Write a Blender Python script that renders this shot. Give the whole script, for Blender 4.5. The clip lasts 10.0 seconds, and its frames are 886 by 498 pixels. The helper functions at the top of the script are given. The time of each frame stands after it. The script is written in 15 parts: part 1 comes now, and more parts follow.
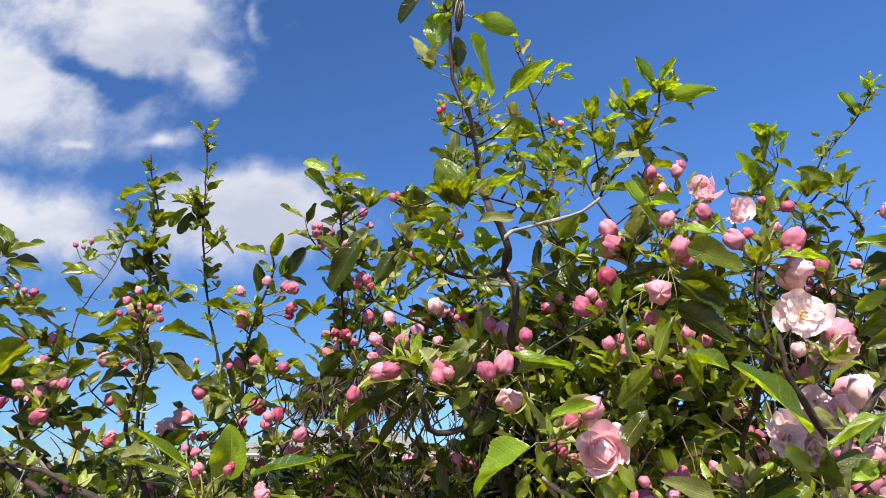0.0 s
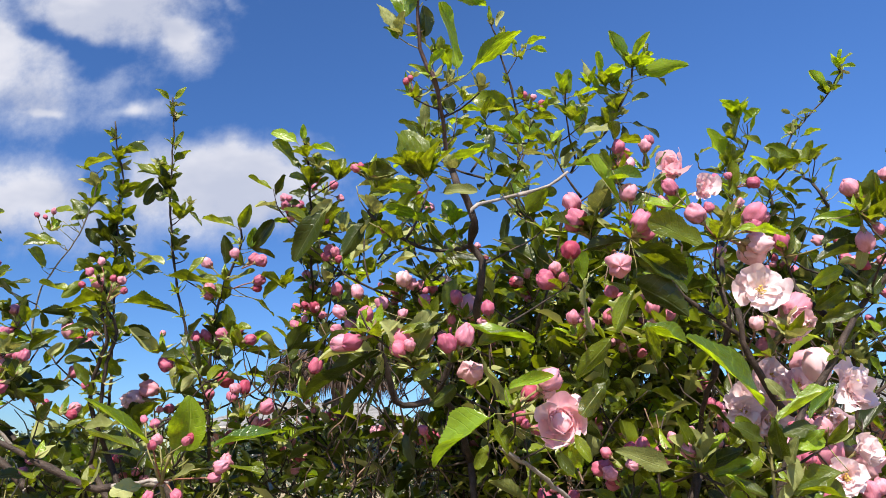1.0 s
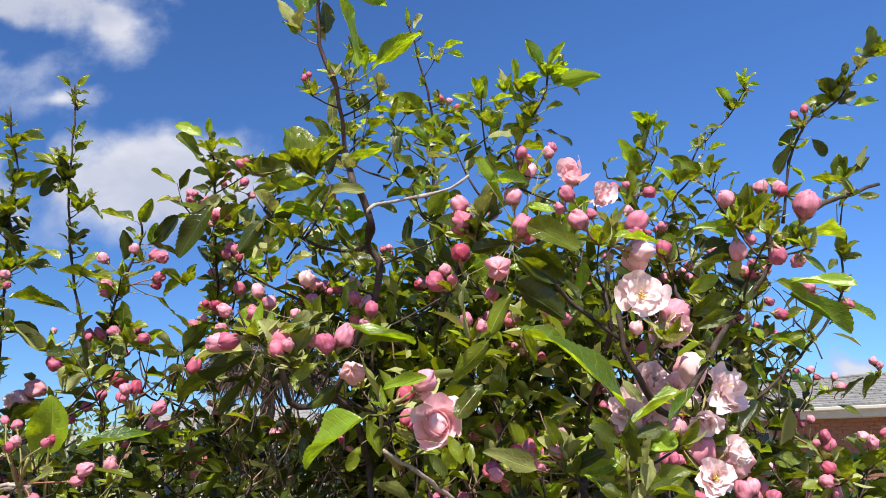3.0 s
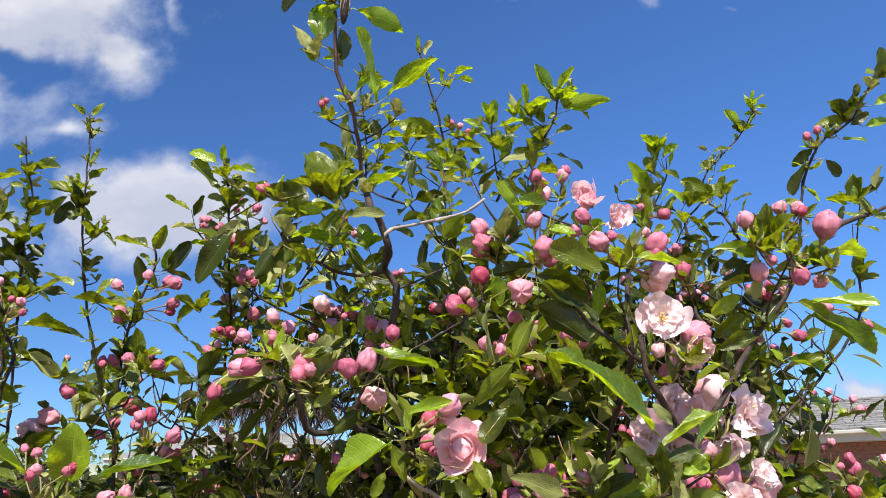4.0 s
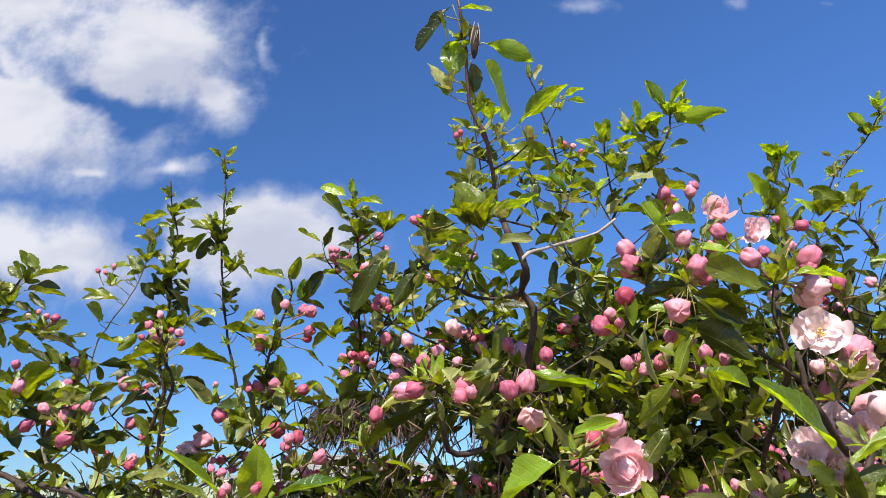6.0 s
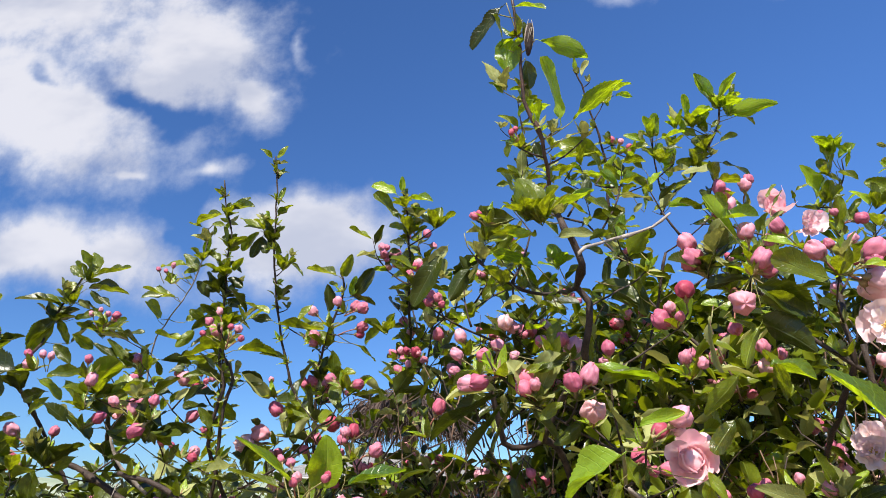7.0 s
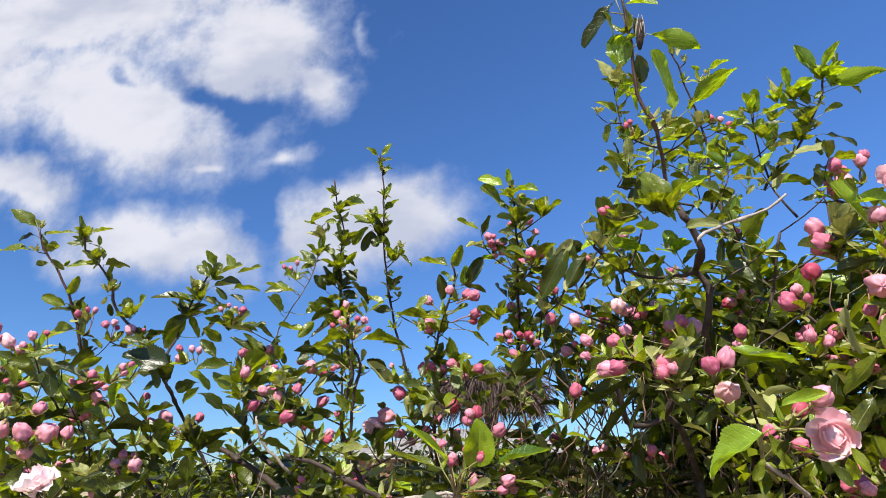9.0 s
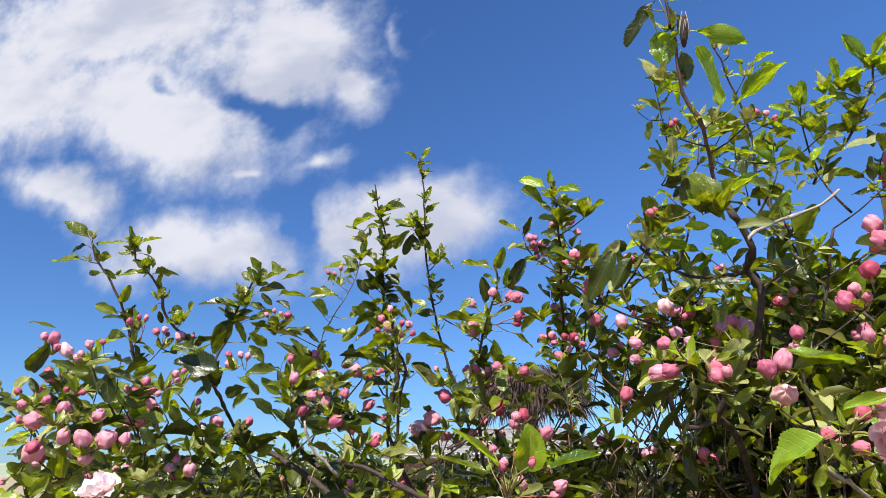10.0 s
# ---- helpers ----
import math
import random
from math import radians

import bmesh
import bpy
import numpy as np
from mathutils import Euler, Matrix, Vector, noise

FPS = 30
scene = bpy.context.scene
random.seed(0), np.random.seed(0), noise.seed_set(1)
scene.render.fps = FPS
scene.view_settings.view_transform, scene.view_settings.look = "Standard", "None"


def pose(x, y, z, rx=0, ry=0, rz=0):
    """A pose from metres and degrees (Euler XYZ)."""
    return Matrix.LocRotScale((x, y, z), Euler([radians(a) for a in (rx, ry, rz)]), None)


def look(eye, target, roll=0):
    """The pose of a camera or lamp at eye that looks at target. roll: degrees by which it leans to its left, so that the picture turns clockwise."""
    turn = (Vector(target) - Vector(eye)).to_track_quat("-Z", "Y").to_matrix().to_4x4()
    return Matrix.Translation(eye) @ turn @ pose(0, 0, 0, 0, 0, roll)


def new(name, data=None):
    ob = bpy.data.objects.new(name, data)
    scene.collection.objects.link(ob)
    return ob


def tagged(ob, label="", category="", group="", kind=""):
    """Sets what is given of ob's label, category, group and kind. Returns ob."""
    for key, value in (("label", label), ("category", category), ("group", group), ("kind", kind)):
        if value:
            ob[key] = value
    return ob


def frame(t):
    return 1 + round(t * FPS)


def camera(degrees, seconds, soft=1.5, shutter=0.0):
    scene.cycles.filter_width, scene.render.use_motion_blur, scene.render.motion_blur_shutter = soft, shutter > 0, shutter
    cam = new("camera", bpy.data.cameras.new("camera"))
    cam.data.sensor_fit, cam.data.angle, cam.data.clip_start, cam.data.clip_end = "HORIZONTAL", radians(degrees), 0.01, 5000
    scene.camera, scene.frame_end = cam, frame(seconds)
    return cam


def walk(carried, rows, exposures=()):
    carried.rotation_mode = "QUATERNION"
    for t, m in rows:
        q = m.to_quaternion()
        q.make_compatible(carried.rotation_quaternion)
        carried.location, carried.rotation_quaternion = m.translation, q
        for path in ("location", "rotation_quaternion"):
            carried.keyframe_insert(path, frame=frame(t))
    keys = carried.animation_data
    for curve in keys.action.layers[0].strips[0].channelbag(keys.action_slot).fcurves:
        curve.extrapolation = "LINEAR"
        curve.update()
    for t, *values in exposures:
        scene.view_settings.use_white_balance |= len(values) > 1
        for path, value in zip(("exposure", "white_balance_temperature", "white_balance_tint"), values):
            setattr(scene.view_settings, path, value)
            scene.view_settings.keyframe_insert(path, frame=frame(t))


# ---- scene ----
cam = camera(65.4, 10.0, soft=0.9)
PATH = [
    (0, (0.045, 0.019, 1.512), (-0.077, 1.914, 2.14), 0.4),
    (0.5, (0.049, 0.025, 1.509), (-0.052, 1.934, 2.098), 0.3),
    (1, (0.057, 0.023, 1.511), (-0.004, 1.943, 2.07), 0.3),
    (1.5, (0.071, 0.022, 1.513), (0.058, 1.949, 2.049), 0.3),
    (2, (0.087, 0.022, 1.511), (0.135, 1.95, 2.042), 0.2),
    (2.5, (0.096, 0.02, 1.51), (0.193, 1.943, 2.052), 0.2),
    (2.7, (0.098, 0.023, 1.51), (0.217, 1.942, 2.061), 0.2),
    (4, (0.084, 0.027, 1.509), (0.19, 1.92, 2.146), -0.2),
    (4.5, (0.076, 0.02, 1.508), (0.13, 1.907, 2.171), -0.1),
    (5, (0.054, 0.015, 1.511), (0.056, 1.897, 2.189), -0.3),
    (5.5, (0.039, 0.013, 1.506), (-0.026, 1.887, 2.201), -0.0),
    (5.7, (0.039, 0.011, 1.508), (-0.063, 1.885, 2.201), 0.0),
    (6.8, (0.021, 0.002, 1.501), (-0.208, 1.863, 2.195), 0.7),
    (7, (0.017, -0.002, 1.501), (-0.232, 1.86, 2.188), 0.7),
    (7.5, (0.011, -0.019, 1.499), (-0.307, 1.838, 2.17), 1.1),
    (8, (0.004, -0.039, 1.501), (-0.364, 1.816, 2.154), 1.0),
    (8.5, (-0.022, -0.051, 1.499), (-0.426, 1.802, 2.136), 0.5),
    (9, (-0.028, -0.058, 1.502), (-0.482, 1.787, 2.127), 0.1),
    (9.5, (-0.028, -0.061, 1.504), (-0.543, 1.768, 2.127), 0.1),
    (10, (-0.036, -0.063, 1.507), (-0.591, 1.755, 2.13), -0.1),
]
walk(cam, [(t, look(eye, target, roll)) for t, eye, target, roll in PATH])

# ---- world, sun and exposure ----
SUN_AZ, SUN_EL = 186.0, 52.0          # degrees clockwise from straight ahead (y), and above the horizon
scene.view_settings.exposure = 0.86
sun_dir = Vector((math.sin(radians(SUN_AZ)) * math.cos(radians(SUN_EL)), math.cos(radians(SUN_AZ)) * math.cos(radians(SUN_EL)), math.sin(radians(SUN_EL))))
sun = new("sun", bpy.data.lights.new("sun", "SUN"))
sun.data.energy, sun.data.angle, sun.data.color = 5.0, radians(0.53), (1.0, 0.94, 0.83)
sun.matrix_world = look(sun_dir * 60, (0, 0, 0))


class Nodes:
    """Short hand for building node trees."""

    def __init__(self, tree):
        self.tree = tree
        tree.nodes.clear()

    def add(self, kind, **inputs):
        n = self.tree.nodes.new(kind)
        for k, v in inputs.items():
            self.set(n, k, v)
        return n

    def set(self, n, k, v):
        key = int(k[1:]) if k[0] == "i" and k[1:].isdigit() else k.replace("_", " ")
        if isinstance(v, bpy.types.NodeSocket):
            self.tree.links.new(v, n.inputs[key])
        else:
            n.inputs[key].default_value = v

    def math(self, op, a, b=0.0, c=0.0, clamp=False):
        n = self.add("ShaderNodeMath", i0=a, i1=b, i2=c)
        n.operation, n.use_clamp = op, clamp
        return n.outputs[0]

    def vec(self, op, a, b=(0, 0, 0)):
        n = self.add("ShaderNodeVectorMath", i0=a, i1=b)
        n.operation = op
        return n.outputs["Value"] if op in ("DOT_PRODUCT", "LENGTH", "DISTANCE") else n.outputs[0]

    def noise(self, vector, scale, detail=4.0, rough=0.55):
        return self.add("ShaderNodeTexNoise", Vector=vector, Scale=scale, Detail=detail, Roughness=rough).outputs["Fac"]

    def mix(self, fac, a, b, mode="MIX"):
        n = self.tree.nodes.new("ShaderNodeMix")
        n.data_type, n.blend_type = "RGBA", mode
        for k, v in ((0, fac), (6, a), (7, b)):
            if isinstance(v, bpy.types.NodeSocket):
                self.tree.links.new(v, n.inputs[k])
            else:
                n.inputs[k].default_value = v if k == 0 else (*v[:3], 1.0)
        return n.outputs[2]

    def smooth(self, x, lo, hi, to_lo=0.0, to_hi=1.0):
        n = self.tree.nodes.new("ShaderNodeMapRange")
        n.interpolation_type = "SMOOTHSTEP"
        for k, v in ((0, x), (1, lo), (2, hi), (3, to_lo), (4, to_hi)):
            if isinstance(v, bpy.types.NodeSocket):
                self.tree.links.new(v, n.inputs[k])
            else:
                n.inputs[k].default_value = v
        return n.outputs[0]


def sky_world():
    w = bpy.data.worlds.new("sky")
    scene.world = w
    w.use_nodes = True
    n = Nodes(w.node_tree)
    sky = n.add("ShaderNodeTexSky")
    sky.sky_type, sky.sun_disc = "NISHITA", False
    sky.sun_elevation, sky.sun_rotation = radians(SUN_EL), radians(SUN_AZ)
    sky.altitude, sky.air_density, sky.dust_density, sky.ozone_density = 300, 1.0, 0.2, 2.0
    way = n.add("ShaderNodeTexCoord").outputs["Generated"]
    # the plane of the cloud layer: azimuth and height as tangents of the way
    sep = n.add("ShaderNodeSeparateXYZ", Vector=way)
    deep = n.mix(1.0, sky.outputs[0], SKY_TINT, "MULTIPLY")
    # the clear dry air: little brightening towards the horizon
    clear = n.smooth(sep.outputs[2], -0.02, 0.60, 0.80, 0.92)
    clear = n.math("MULTIPLY", clear, n.smooth(sep.outputs[0], -0.6, 0.6, 0.92, 1.28))
    deep = n.vec("SCALE", deep)
    n.set(deep.node, "Scale", clear)
    ahead = n.math("MAXIMUM", sep.outputs[1], 0.05)
    u, v = n.math("DIVIDE", sep.outputs[0], ahead), n.math("DIVIDE", sep.outputs[2], ahead)
    flat = n.add("ShaderNodeCombineXYZ", X=u, Y=v, Z=0.0).outputs[0]
    # billows: the outlines of the clouds are pushed about at two sizes
    for size, push in ((3.5, 0.18), (11.0, 0.08)):
        drift = n.add("ShaderNodeTexNoise", Vector=flat, Scale=size, Detail=3.0, Roughness=0.5).outputs["Color"]
        tilt = n.add("ShaderNodeSeparateXYZ", Vector=drift)
        u = n.math("ADD", u, n.math("MULTIPLY", n.math("SUBTRACT", tilt.outputs[0], 0.5), push))
        v = n.math("ADD", v, n.math("MULTIPLY", n.math("SUBTRACT", tilt.outputs[1], 0.5), push * 0.7))
    warp = n.noise(flat, 5.0, 4.0, 0.5)
    fine = n.noise(flat, 17.0, 6.0, 0.62)
    streak = n.noise(n.add("ShaderNodeMapping", Vector=flat, Scale=(0.8, 1.6, 1.0), Rotation=(0, 0, 0.5)).outputs[0], 4.5, 4.0, 0.5)

    def lump(cu, cv, ru, rv, turn):
        du, dv = n.math("SUBTRACT", u, cu), n.math("SUBTRACT", v, cv)
        c, t = math.cos(radians(turn)), math.sin(radians(turn))
        a = n.math("DIVIDE", n.math("ADD", n.math("MULTIPLY", du, c), n.math("MULTIPLY", dv, t)), ru)
        b = n.math("DIVIDE", n.math("SUBTRACT", n.math("MULTIPLY", dv, c), n.math("MULTIPLY", du, t)), rv)
        return n.math("SQRT", n.math("ADD", n.math("MULTIPLY", a, a), n.math("MULTIPLY", b, b)))

    field = None
    for *oval, body in CLOUDS:
        one = n.math("SUBTRACT", body, lump(*oval))
        field = one if field is None else n.math("SMOOTH_MAX", field, one, 0.12)
    # thin spots, where the blue shows between the billows
    for *oval, depth in RIFTS:
        field = n.math("SUBTRACT", field, n.smooth(lump(*oval), 0.0, 1.25, depth, 0.0))
    edge = n.math("ADD", field, n.math("MULTIPLY", n.math("SUBTRACT", warp, 0.5), 0.9))
    edge = n.math("ADD", edge, n.math("MULTIPLY", n.math("SUBTRACT", fine, 0.5), 0.95))
    cover = n.smooth(edge, -0.36, 0.5)
    thick = n.smooth(n.math("ADD", edge, n.math("MULTIPLY", n.math("SUBTRACT", streak, 0.5), 0.8)), 0.05, 0.6)
    white = n.mix(thick, (0.62, 0.71, 0.95), (1.02, 1.02, 1.10))
    grey = n.mix(n.math("MULTIPLY", n.smooth(streak, 0.44, 0.66), 0.8), white, (0.64, 0.69, 0.86))
    far = n.math("MULTIPLY", n.smooth(sep.outputs[1], 0.05, 0.2), n.math("MULTIPLY", cover, 0.93))
    cloud = n.add("ShaderNodeVectorMath", i0=grey, i1=(CLOUD_V, CLOUD_V, CLOUD_V))
    cloud.operation = "MULTIPLY"
    both = n.mix(far, deep, cloud.outputs[0])
    bg = n.add("ShaderNodeBackground", Color=both, Strength=SKY_STRENGTH)
    out = n.add("ShaderNodeOutputWorld")
    w.node_tree.links.new(bg.outputs[0], out.inputs[0])


SKY_STRENGTH, SKY_TINT, CLOUD_V = 0.0758, (0.525, 0.83, 1.28), 6.1
# clouds: middle (right, up), half width, half height, turn in degrees
CLOUDS = [(-1.04, 0.93, 0.48, 0.17, -12, 1.0), (-0.63, 0.80, 0.20, 0.15, -35, 1.05), (-0.49, 0.665, 0.085, 0.06, -35, 0.9), (-0.92, 0.69, 0.36, 0.125, -25, 1.05), (-1.30, 0.80, 0.34, 0.15, -15, 1.0),
          (-1.10, 0.535, 0.19, 0.075, -22, 0.85), (-0.77, 0.385, 0.24, 0.075, -11, 1.0), (-0.37, 0.392, 0.155, 0.078, -7, 1.05), (-0.53, 0.525, 0.085, 0.032, 14, 0.6), (-0.66, 0.53, 0.08, 0.03, -10, 0.6),
          (-0.375, 0.78, 0.05, 0.10, 12, 0.28), (0.17, 0.83, 0.09, 0.045, -8, 0.16), (0.435, 0.82, 0.05, 0.06, 40, 0.12), (0.58, 0.80, 0.06, 0.03, -20, 0.0), (0.66, 0.145, 0.07, 0.03, 0, 0.7)]
RIFTS = [(-0.545, 0.40, 0.03, 0.09, 0, 0.6), (-0.70, 0.685, 0.12, 0.026, -27, 0.6), (-0.60, 0.63, 0.07, 0.04, -20, 0.45), (-0.637, 0.796, 0.028, 0.022, 0, 0.6), (-0.90, 0.745, 0.05, 0.015, -20, 0.5)]
sky_world()


# ---- materials ----
def material(name):
    m = bpy.data.materials.new(name)
    m.use_nodes = True
    return m, Nodes(m.node_tree)


def finish(m, n, shader):
    out = n.add("ShaderNodeOutputMaterial")
    n.tree.links.new(shader, out.inputs[0])
    return m


def leaf_material(name, dark, light, glow, rough=0.36, passing=0.42, gloss=0.5):
    """A leaf: waxy face with pale midrib and side veins, light passing through the blade."""
    m, n = material(name)
    uv = n.add("ShaderNodeUVMap").outputs[0]
    sep = n.add("ShaderNodeSeparateXYZ", Vector=uv)
    along, side = sep.outputs[0], sep.outputs[1]
    reach = n.math("ABSOLUTE", n.math("SUBTRACT", side, 0.5))
    rand = n.add("ShaderNodeObjectInfo").outputs["Random"]
    place = n.add("ShaderNodeTexCoord").outputs["Object"]
    patch = n.noise(place, 5.0, 5.0, 0.65)
    vein = n.math("ABSOLUTE", n.math("SINE", n.math("MULTIPLY", n.math("ADD", n.math("SUBTRACT", along, n.math("MULTIPLY", reach, 0.42)), n.math("MULTIPLY", n.noise(place, 3.0, 2.0), 0.16)), 24.0)))
    vein = n.math("SUBTRACT", 1.0, n.smooth(vein, 0.0, 0.28))
    rib = n.math("SUBTRACT", 1.0, n.smooth(reach, 0.006, 0.035))
    lines = n.math("MAXIMUM", rib, n.math("MULTIPLY", vein, 0.32))
    tone = n.math("ADD", n.math("MULTIPLY", patch, 0.6), n.math("MULTIPLY", rand, 0.6), clamp=True)
    base = n.mix(n.smooth(tone, 0.25, 0.95), dark, light)
    base = n.mix(n.math("MULTIPLY", lines, 0.55), base, tuple(min(1, 1.35 * c + 0.05) for c in light))
    spots = n.smooth(n.noise(place, 14.0, 3.0, 0.5), 0.66, 0.74)
    base = n.mix(n.math("MULTIPLY", spots, 0.15), base, (0.16, 0.10, 0.03))
    bump = n.add("ShaderNodeBump", Strength=0.45, Distance=0.0014, Height=n.math("ADD", n.math("MULTIPLY", lines, -0.8), n.math("MULTIPLY", n.noise(place, 11.0, 4.0, 0.6), 0.9))).outputs[0]
    face = n.add("ShaderNodeBsdfPrincipled", Base_Color=base, Roughness=rough, Specular_IOR_Level=gloss, Normal=bump)
    pass_colour = n.mix(n.math("MULTIPLY", lines, 0.5), n.mix(n.smooth(patch, 0.35, 0.65), glow, tuple(0.45 * c for c in glow)), tuple(0.55 * c for c in glow))
    trans = n.add("ShaderNodeBsdfTranslucent", Color=pass_colour, Normal=bump)
    return finish(m, n, n.add("ShaderNodeMixShader", i0=n.smooth(patch, 0.3, 0.7, passing * 1.25, passing * 0.6), i1=face.outputs[0], i2=trans.outputs[0]).outputs[0])


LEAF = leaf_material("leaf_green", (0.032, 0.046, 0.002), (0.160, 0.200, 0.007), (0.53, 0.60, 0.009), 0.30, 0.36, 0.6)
LEAF_YOUNG = leaf_material("leaf_young", (0.066, 0.118, 0.004), (0.30, 0.42, 0.016), (0.61, 0.78, 0.010), 0.28, 0.50, 0.75)
LEAF_FRESH = leaf_material("leaf_fresh", (0.045, 0.095, 0.004), (0.22, 0.33, 0.016), (0.50, 0.72, 0.010), 0.24, 0.34, 0.75)
LEAF_PALE = leaf_material("leaf_pale", (0.17, 0.19, 0.05), (0.40, 0.41, 0.15), (0.50, 0.47, 0.10), 0.5, 0.35, 0.35)
# darker copy of the green leaf, with shade put into its colour
LEAF_SHADED = leaf_material("leaf_shaded", (0.015, 0.022, 0.0012), (0.053, 0.070, 0.004), (0.24, 0.285, 0.005), 0.30, 0.20, 0.42)


def petal_material(name, deep, pale, glow, streak=0.6, passing=0.3, rough=0.5):
    m, n = material(name)
    place = n.add("ShaderNodeTexCoord").outputs["Object"]
    rand = n.add("ShaderNodeObjectInfo").outputs["Random"]
    ripple = n.noise(n.add("ShaderNodeMapping", Vector=place, Scale=(1.0, 1.0, 0.25)).outputs[0], 3.2, 5.0, 0.6)
    tone = n.math("ADD", n.math("MULTIPLY", ripple, streak), n.math("MULTIPLY", n.math("SUBTRACT", rand, 0.35), 0.5), clamp=True)
    base = n.mix(n.smooth(tone, 0.1, 0.75), deep, pale)
    fleck = n.smooth(n.noise(place, 9.0, 3.0, 0.6), 0.62, 0.72)
    base = n.mix(n.math("MULTIPLY", fleck, 0.22), base, tuple(0.7 * c for c in deep))
    bump = n.add("ShaderNodeBump", Strength=0.35, Distance=0.001, Height=ripple).outputs[0]
    face = n.add("ShaderNodeBsdfPrincipled", Base_Color=base, Roughness=rough, Specular_IOR_Level=0.3, Normal=bump)
    trans = n.add("ShaderNodeBsdfTranslucent", Color=(*glow, 1.0))
    return finish(m, n, n.add("ShaderNodeMixShader", i0=passing, i1=face.outputs[0], i2=trans.outputs[0]).outputs[0])


BUD_PINK = petal_material("bud_pink", (0.42, 0.090, 0.160), (0.76, 0.35, 0.425), (0.76, 0.25, 0.36), passing=0.12)
# young red buds, and pink ones whose shade is put into the colour
BUD_RED_SHADED = petal_material("bud_red_shaded", (0.37, 0.050, 0.095), (0.66, 0.20, 0.285), (0.68, 0.13, 0.16), passing=0.12)
BUD_PALE = petal_material("bud_pale", (0.70, 0.30, 0.36), (0.90, 0.58, 0.61), (0.90, 0.5, 0.50), passing=0.22)
PETAL_PINK = petal_material("petal_pink", (0.84, 0.54, 0.59), (0.95, 0.80, 0.81), (0.95, 0.62, 0.64), passing=0.30)
BLOOM = petal_material("petal_rose", (0.92, 0.54, 0.59), (0.97, 0.76, 0.78), (0.97, 0.62, 0.68), passing=0.35)
PETAL_WHITE = petal_material("petal_white", (0.86, 0.64, 0.665), (0.92, 0.81, 0.81), (0.95, 0.76, 0.74), passing=0.32)


def plain(name, dark, light, scale, rough=0.6, bump=0.3, metal=0.0, gloss=0.4):
    """A mottled surface: two colours mixed by noise at two scales, with relief."""
    m, n = material(name)
    place = n.add("ShaderNodeTexCoord").outputs["Object"]
    big, small = n.noise(place, scale, 5.0, 0.6), n.noise(place, scale * 9, 3.0, 0.6)
    tone = n.math("ADD", n.math("MULTIPLY", big, 0.7), n.math("MULTIPLY", small, 0.35))
    base = n.mix(n.smooth(tone, 0.3, 0.75), dark, light)
    relief = n.add("ShaderNodeBump", Strength=bump, Distance=0.25 / scale, Height=tone).outputs[0]
    s = n.add("ShaderNodeBsdfPrincipled", Base_Color=base, Roughness=rough, Metallic=metal, Specular_IOR_Level=gloss, Normal=relief)
    return finish(m, n, s.outputs[0])


BARK = plain("bark", (0.015, 0.010, 0.008), (0.084, 0.056, 0.043), 90, 0.62, 0.9, 0.0, 0.3)
BARK_PALE = plain("bark_pale", (0.17, 0.135, 0.115), (0.44, 0.38, 0.33), 80, 0.55, 0.6)
# dark soil of the unseen bed that damps light bounced from the ground
ADDED_SOIL = plain("added_soil", (0.018, 0.013, 0.009), (0.05, 0.036, 0.025), 12, 0.95, 0.6)
BARK_TAN = plain("bark_tan", (0.09, 0.05, 0.034), (0.26, 0.16, 0.11), 110, 0.6, 0.5)
HUSK = plain("husk", (0.012, 0.008, 0.007), (0.05, 0.032, 0.026), 220, 0.8, 0.7)
BARK_RED = plain("bark_red", (0.03, 0.016, 0.012), (0.11, 0.058, 0.045), 120, 0.5, 0.5)
STALK = plain("stalk", (0.13, 0.12, 0.035), (0.31, 0.26, 0.10), 150, 0.55, 0.3)
STALK_RED = plain("stalk_red", (0.20, 0.055, 0.045), (0.36, 0.17, 0.10), 150, 0.55, 0.3)
CALYX = plain("calyx", (0.26, 0.12, 0.08), (0.38, 0.34, 0.15), 140, 0.6, 0.3)
STAMEN = plain("stamen", (0.55, 0.32, 0.05), (0.78, 0.60, 0.18), 200, 0.6, 0.2)
ROOF_TILE = plain("roof_tile", (0.16, 0.155, 0.15), (0.30, 0.285, 0.27), 2.5, 0.8, 0.3)
CREAM = plain("cream_paint", (0.42, 0.40, 0.36), (0.54, 0.515, 0.47), 3, 0.5, 0.1)
MORTAR = plain("mortar", (0.22, 0.18, 0.155), (0.33, 0.28, 0.24), 6, 0.9, 0.3)
BRICK = plain("brick", (0.19, 0.082, 0.060), (0.31, 0.145, 0.105), 4, 0.85, 0.3)
STRAW = plain("dry_grass", (0.20, 0.155, 0.085), (0.42, 0.33, 0.20), 0.7, 0.95, 0.5)
THATCH = plain("dead_frond", (0.030, 0.019, 0.015), (0.11, 0.072, 0.055), 6, 0.85, 0.4)
HILL = plain("hill_grass", (0.20, 0.25, 0.16), (0.34, 0.37, 0.27), 0.02, 0.95, 0.2)
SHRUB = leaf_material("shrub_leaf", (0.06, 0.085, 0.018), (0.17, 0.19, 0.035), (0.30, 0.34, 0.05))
# darker shrub leaf: the shade on these shrubs is part of the colour
SHRUB_SHADED = leaf_material("shrub_shaded", (0.02, 0.035, 0.015), (0.05, 0.07, 0.03), (0.08, 0.12, 0.03))


def window_glass():
    m, n = material("window_glass")
    return finish(m, n, n.add("ShaderNodeBsdfPrincipled", Base_Color=(0.02, 0.025, 0.03, 1), Roughness=0.05, Specular_IOR_Level=0.6).outputs[0])


GLASS = window_glass()


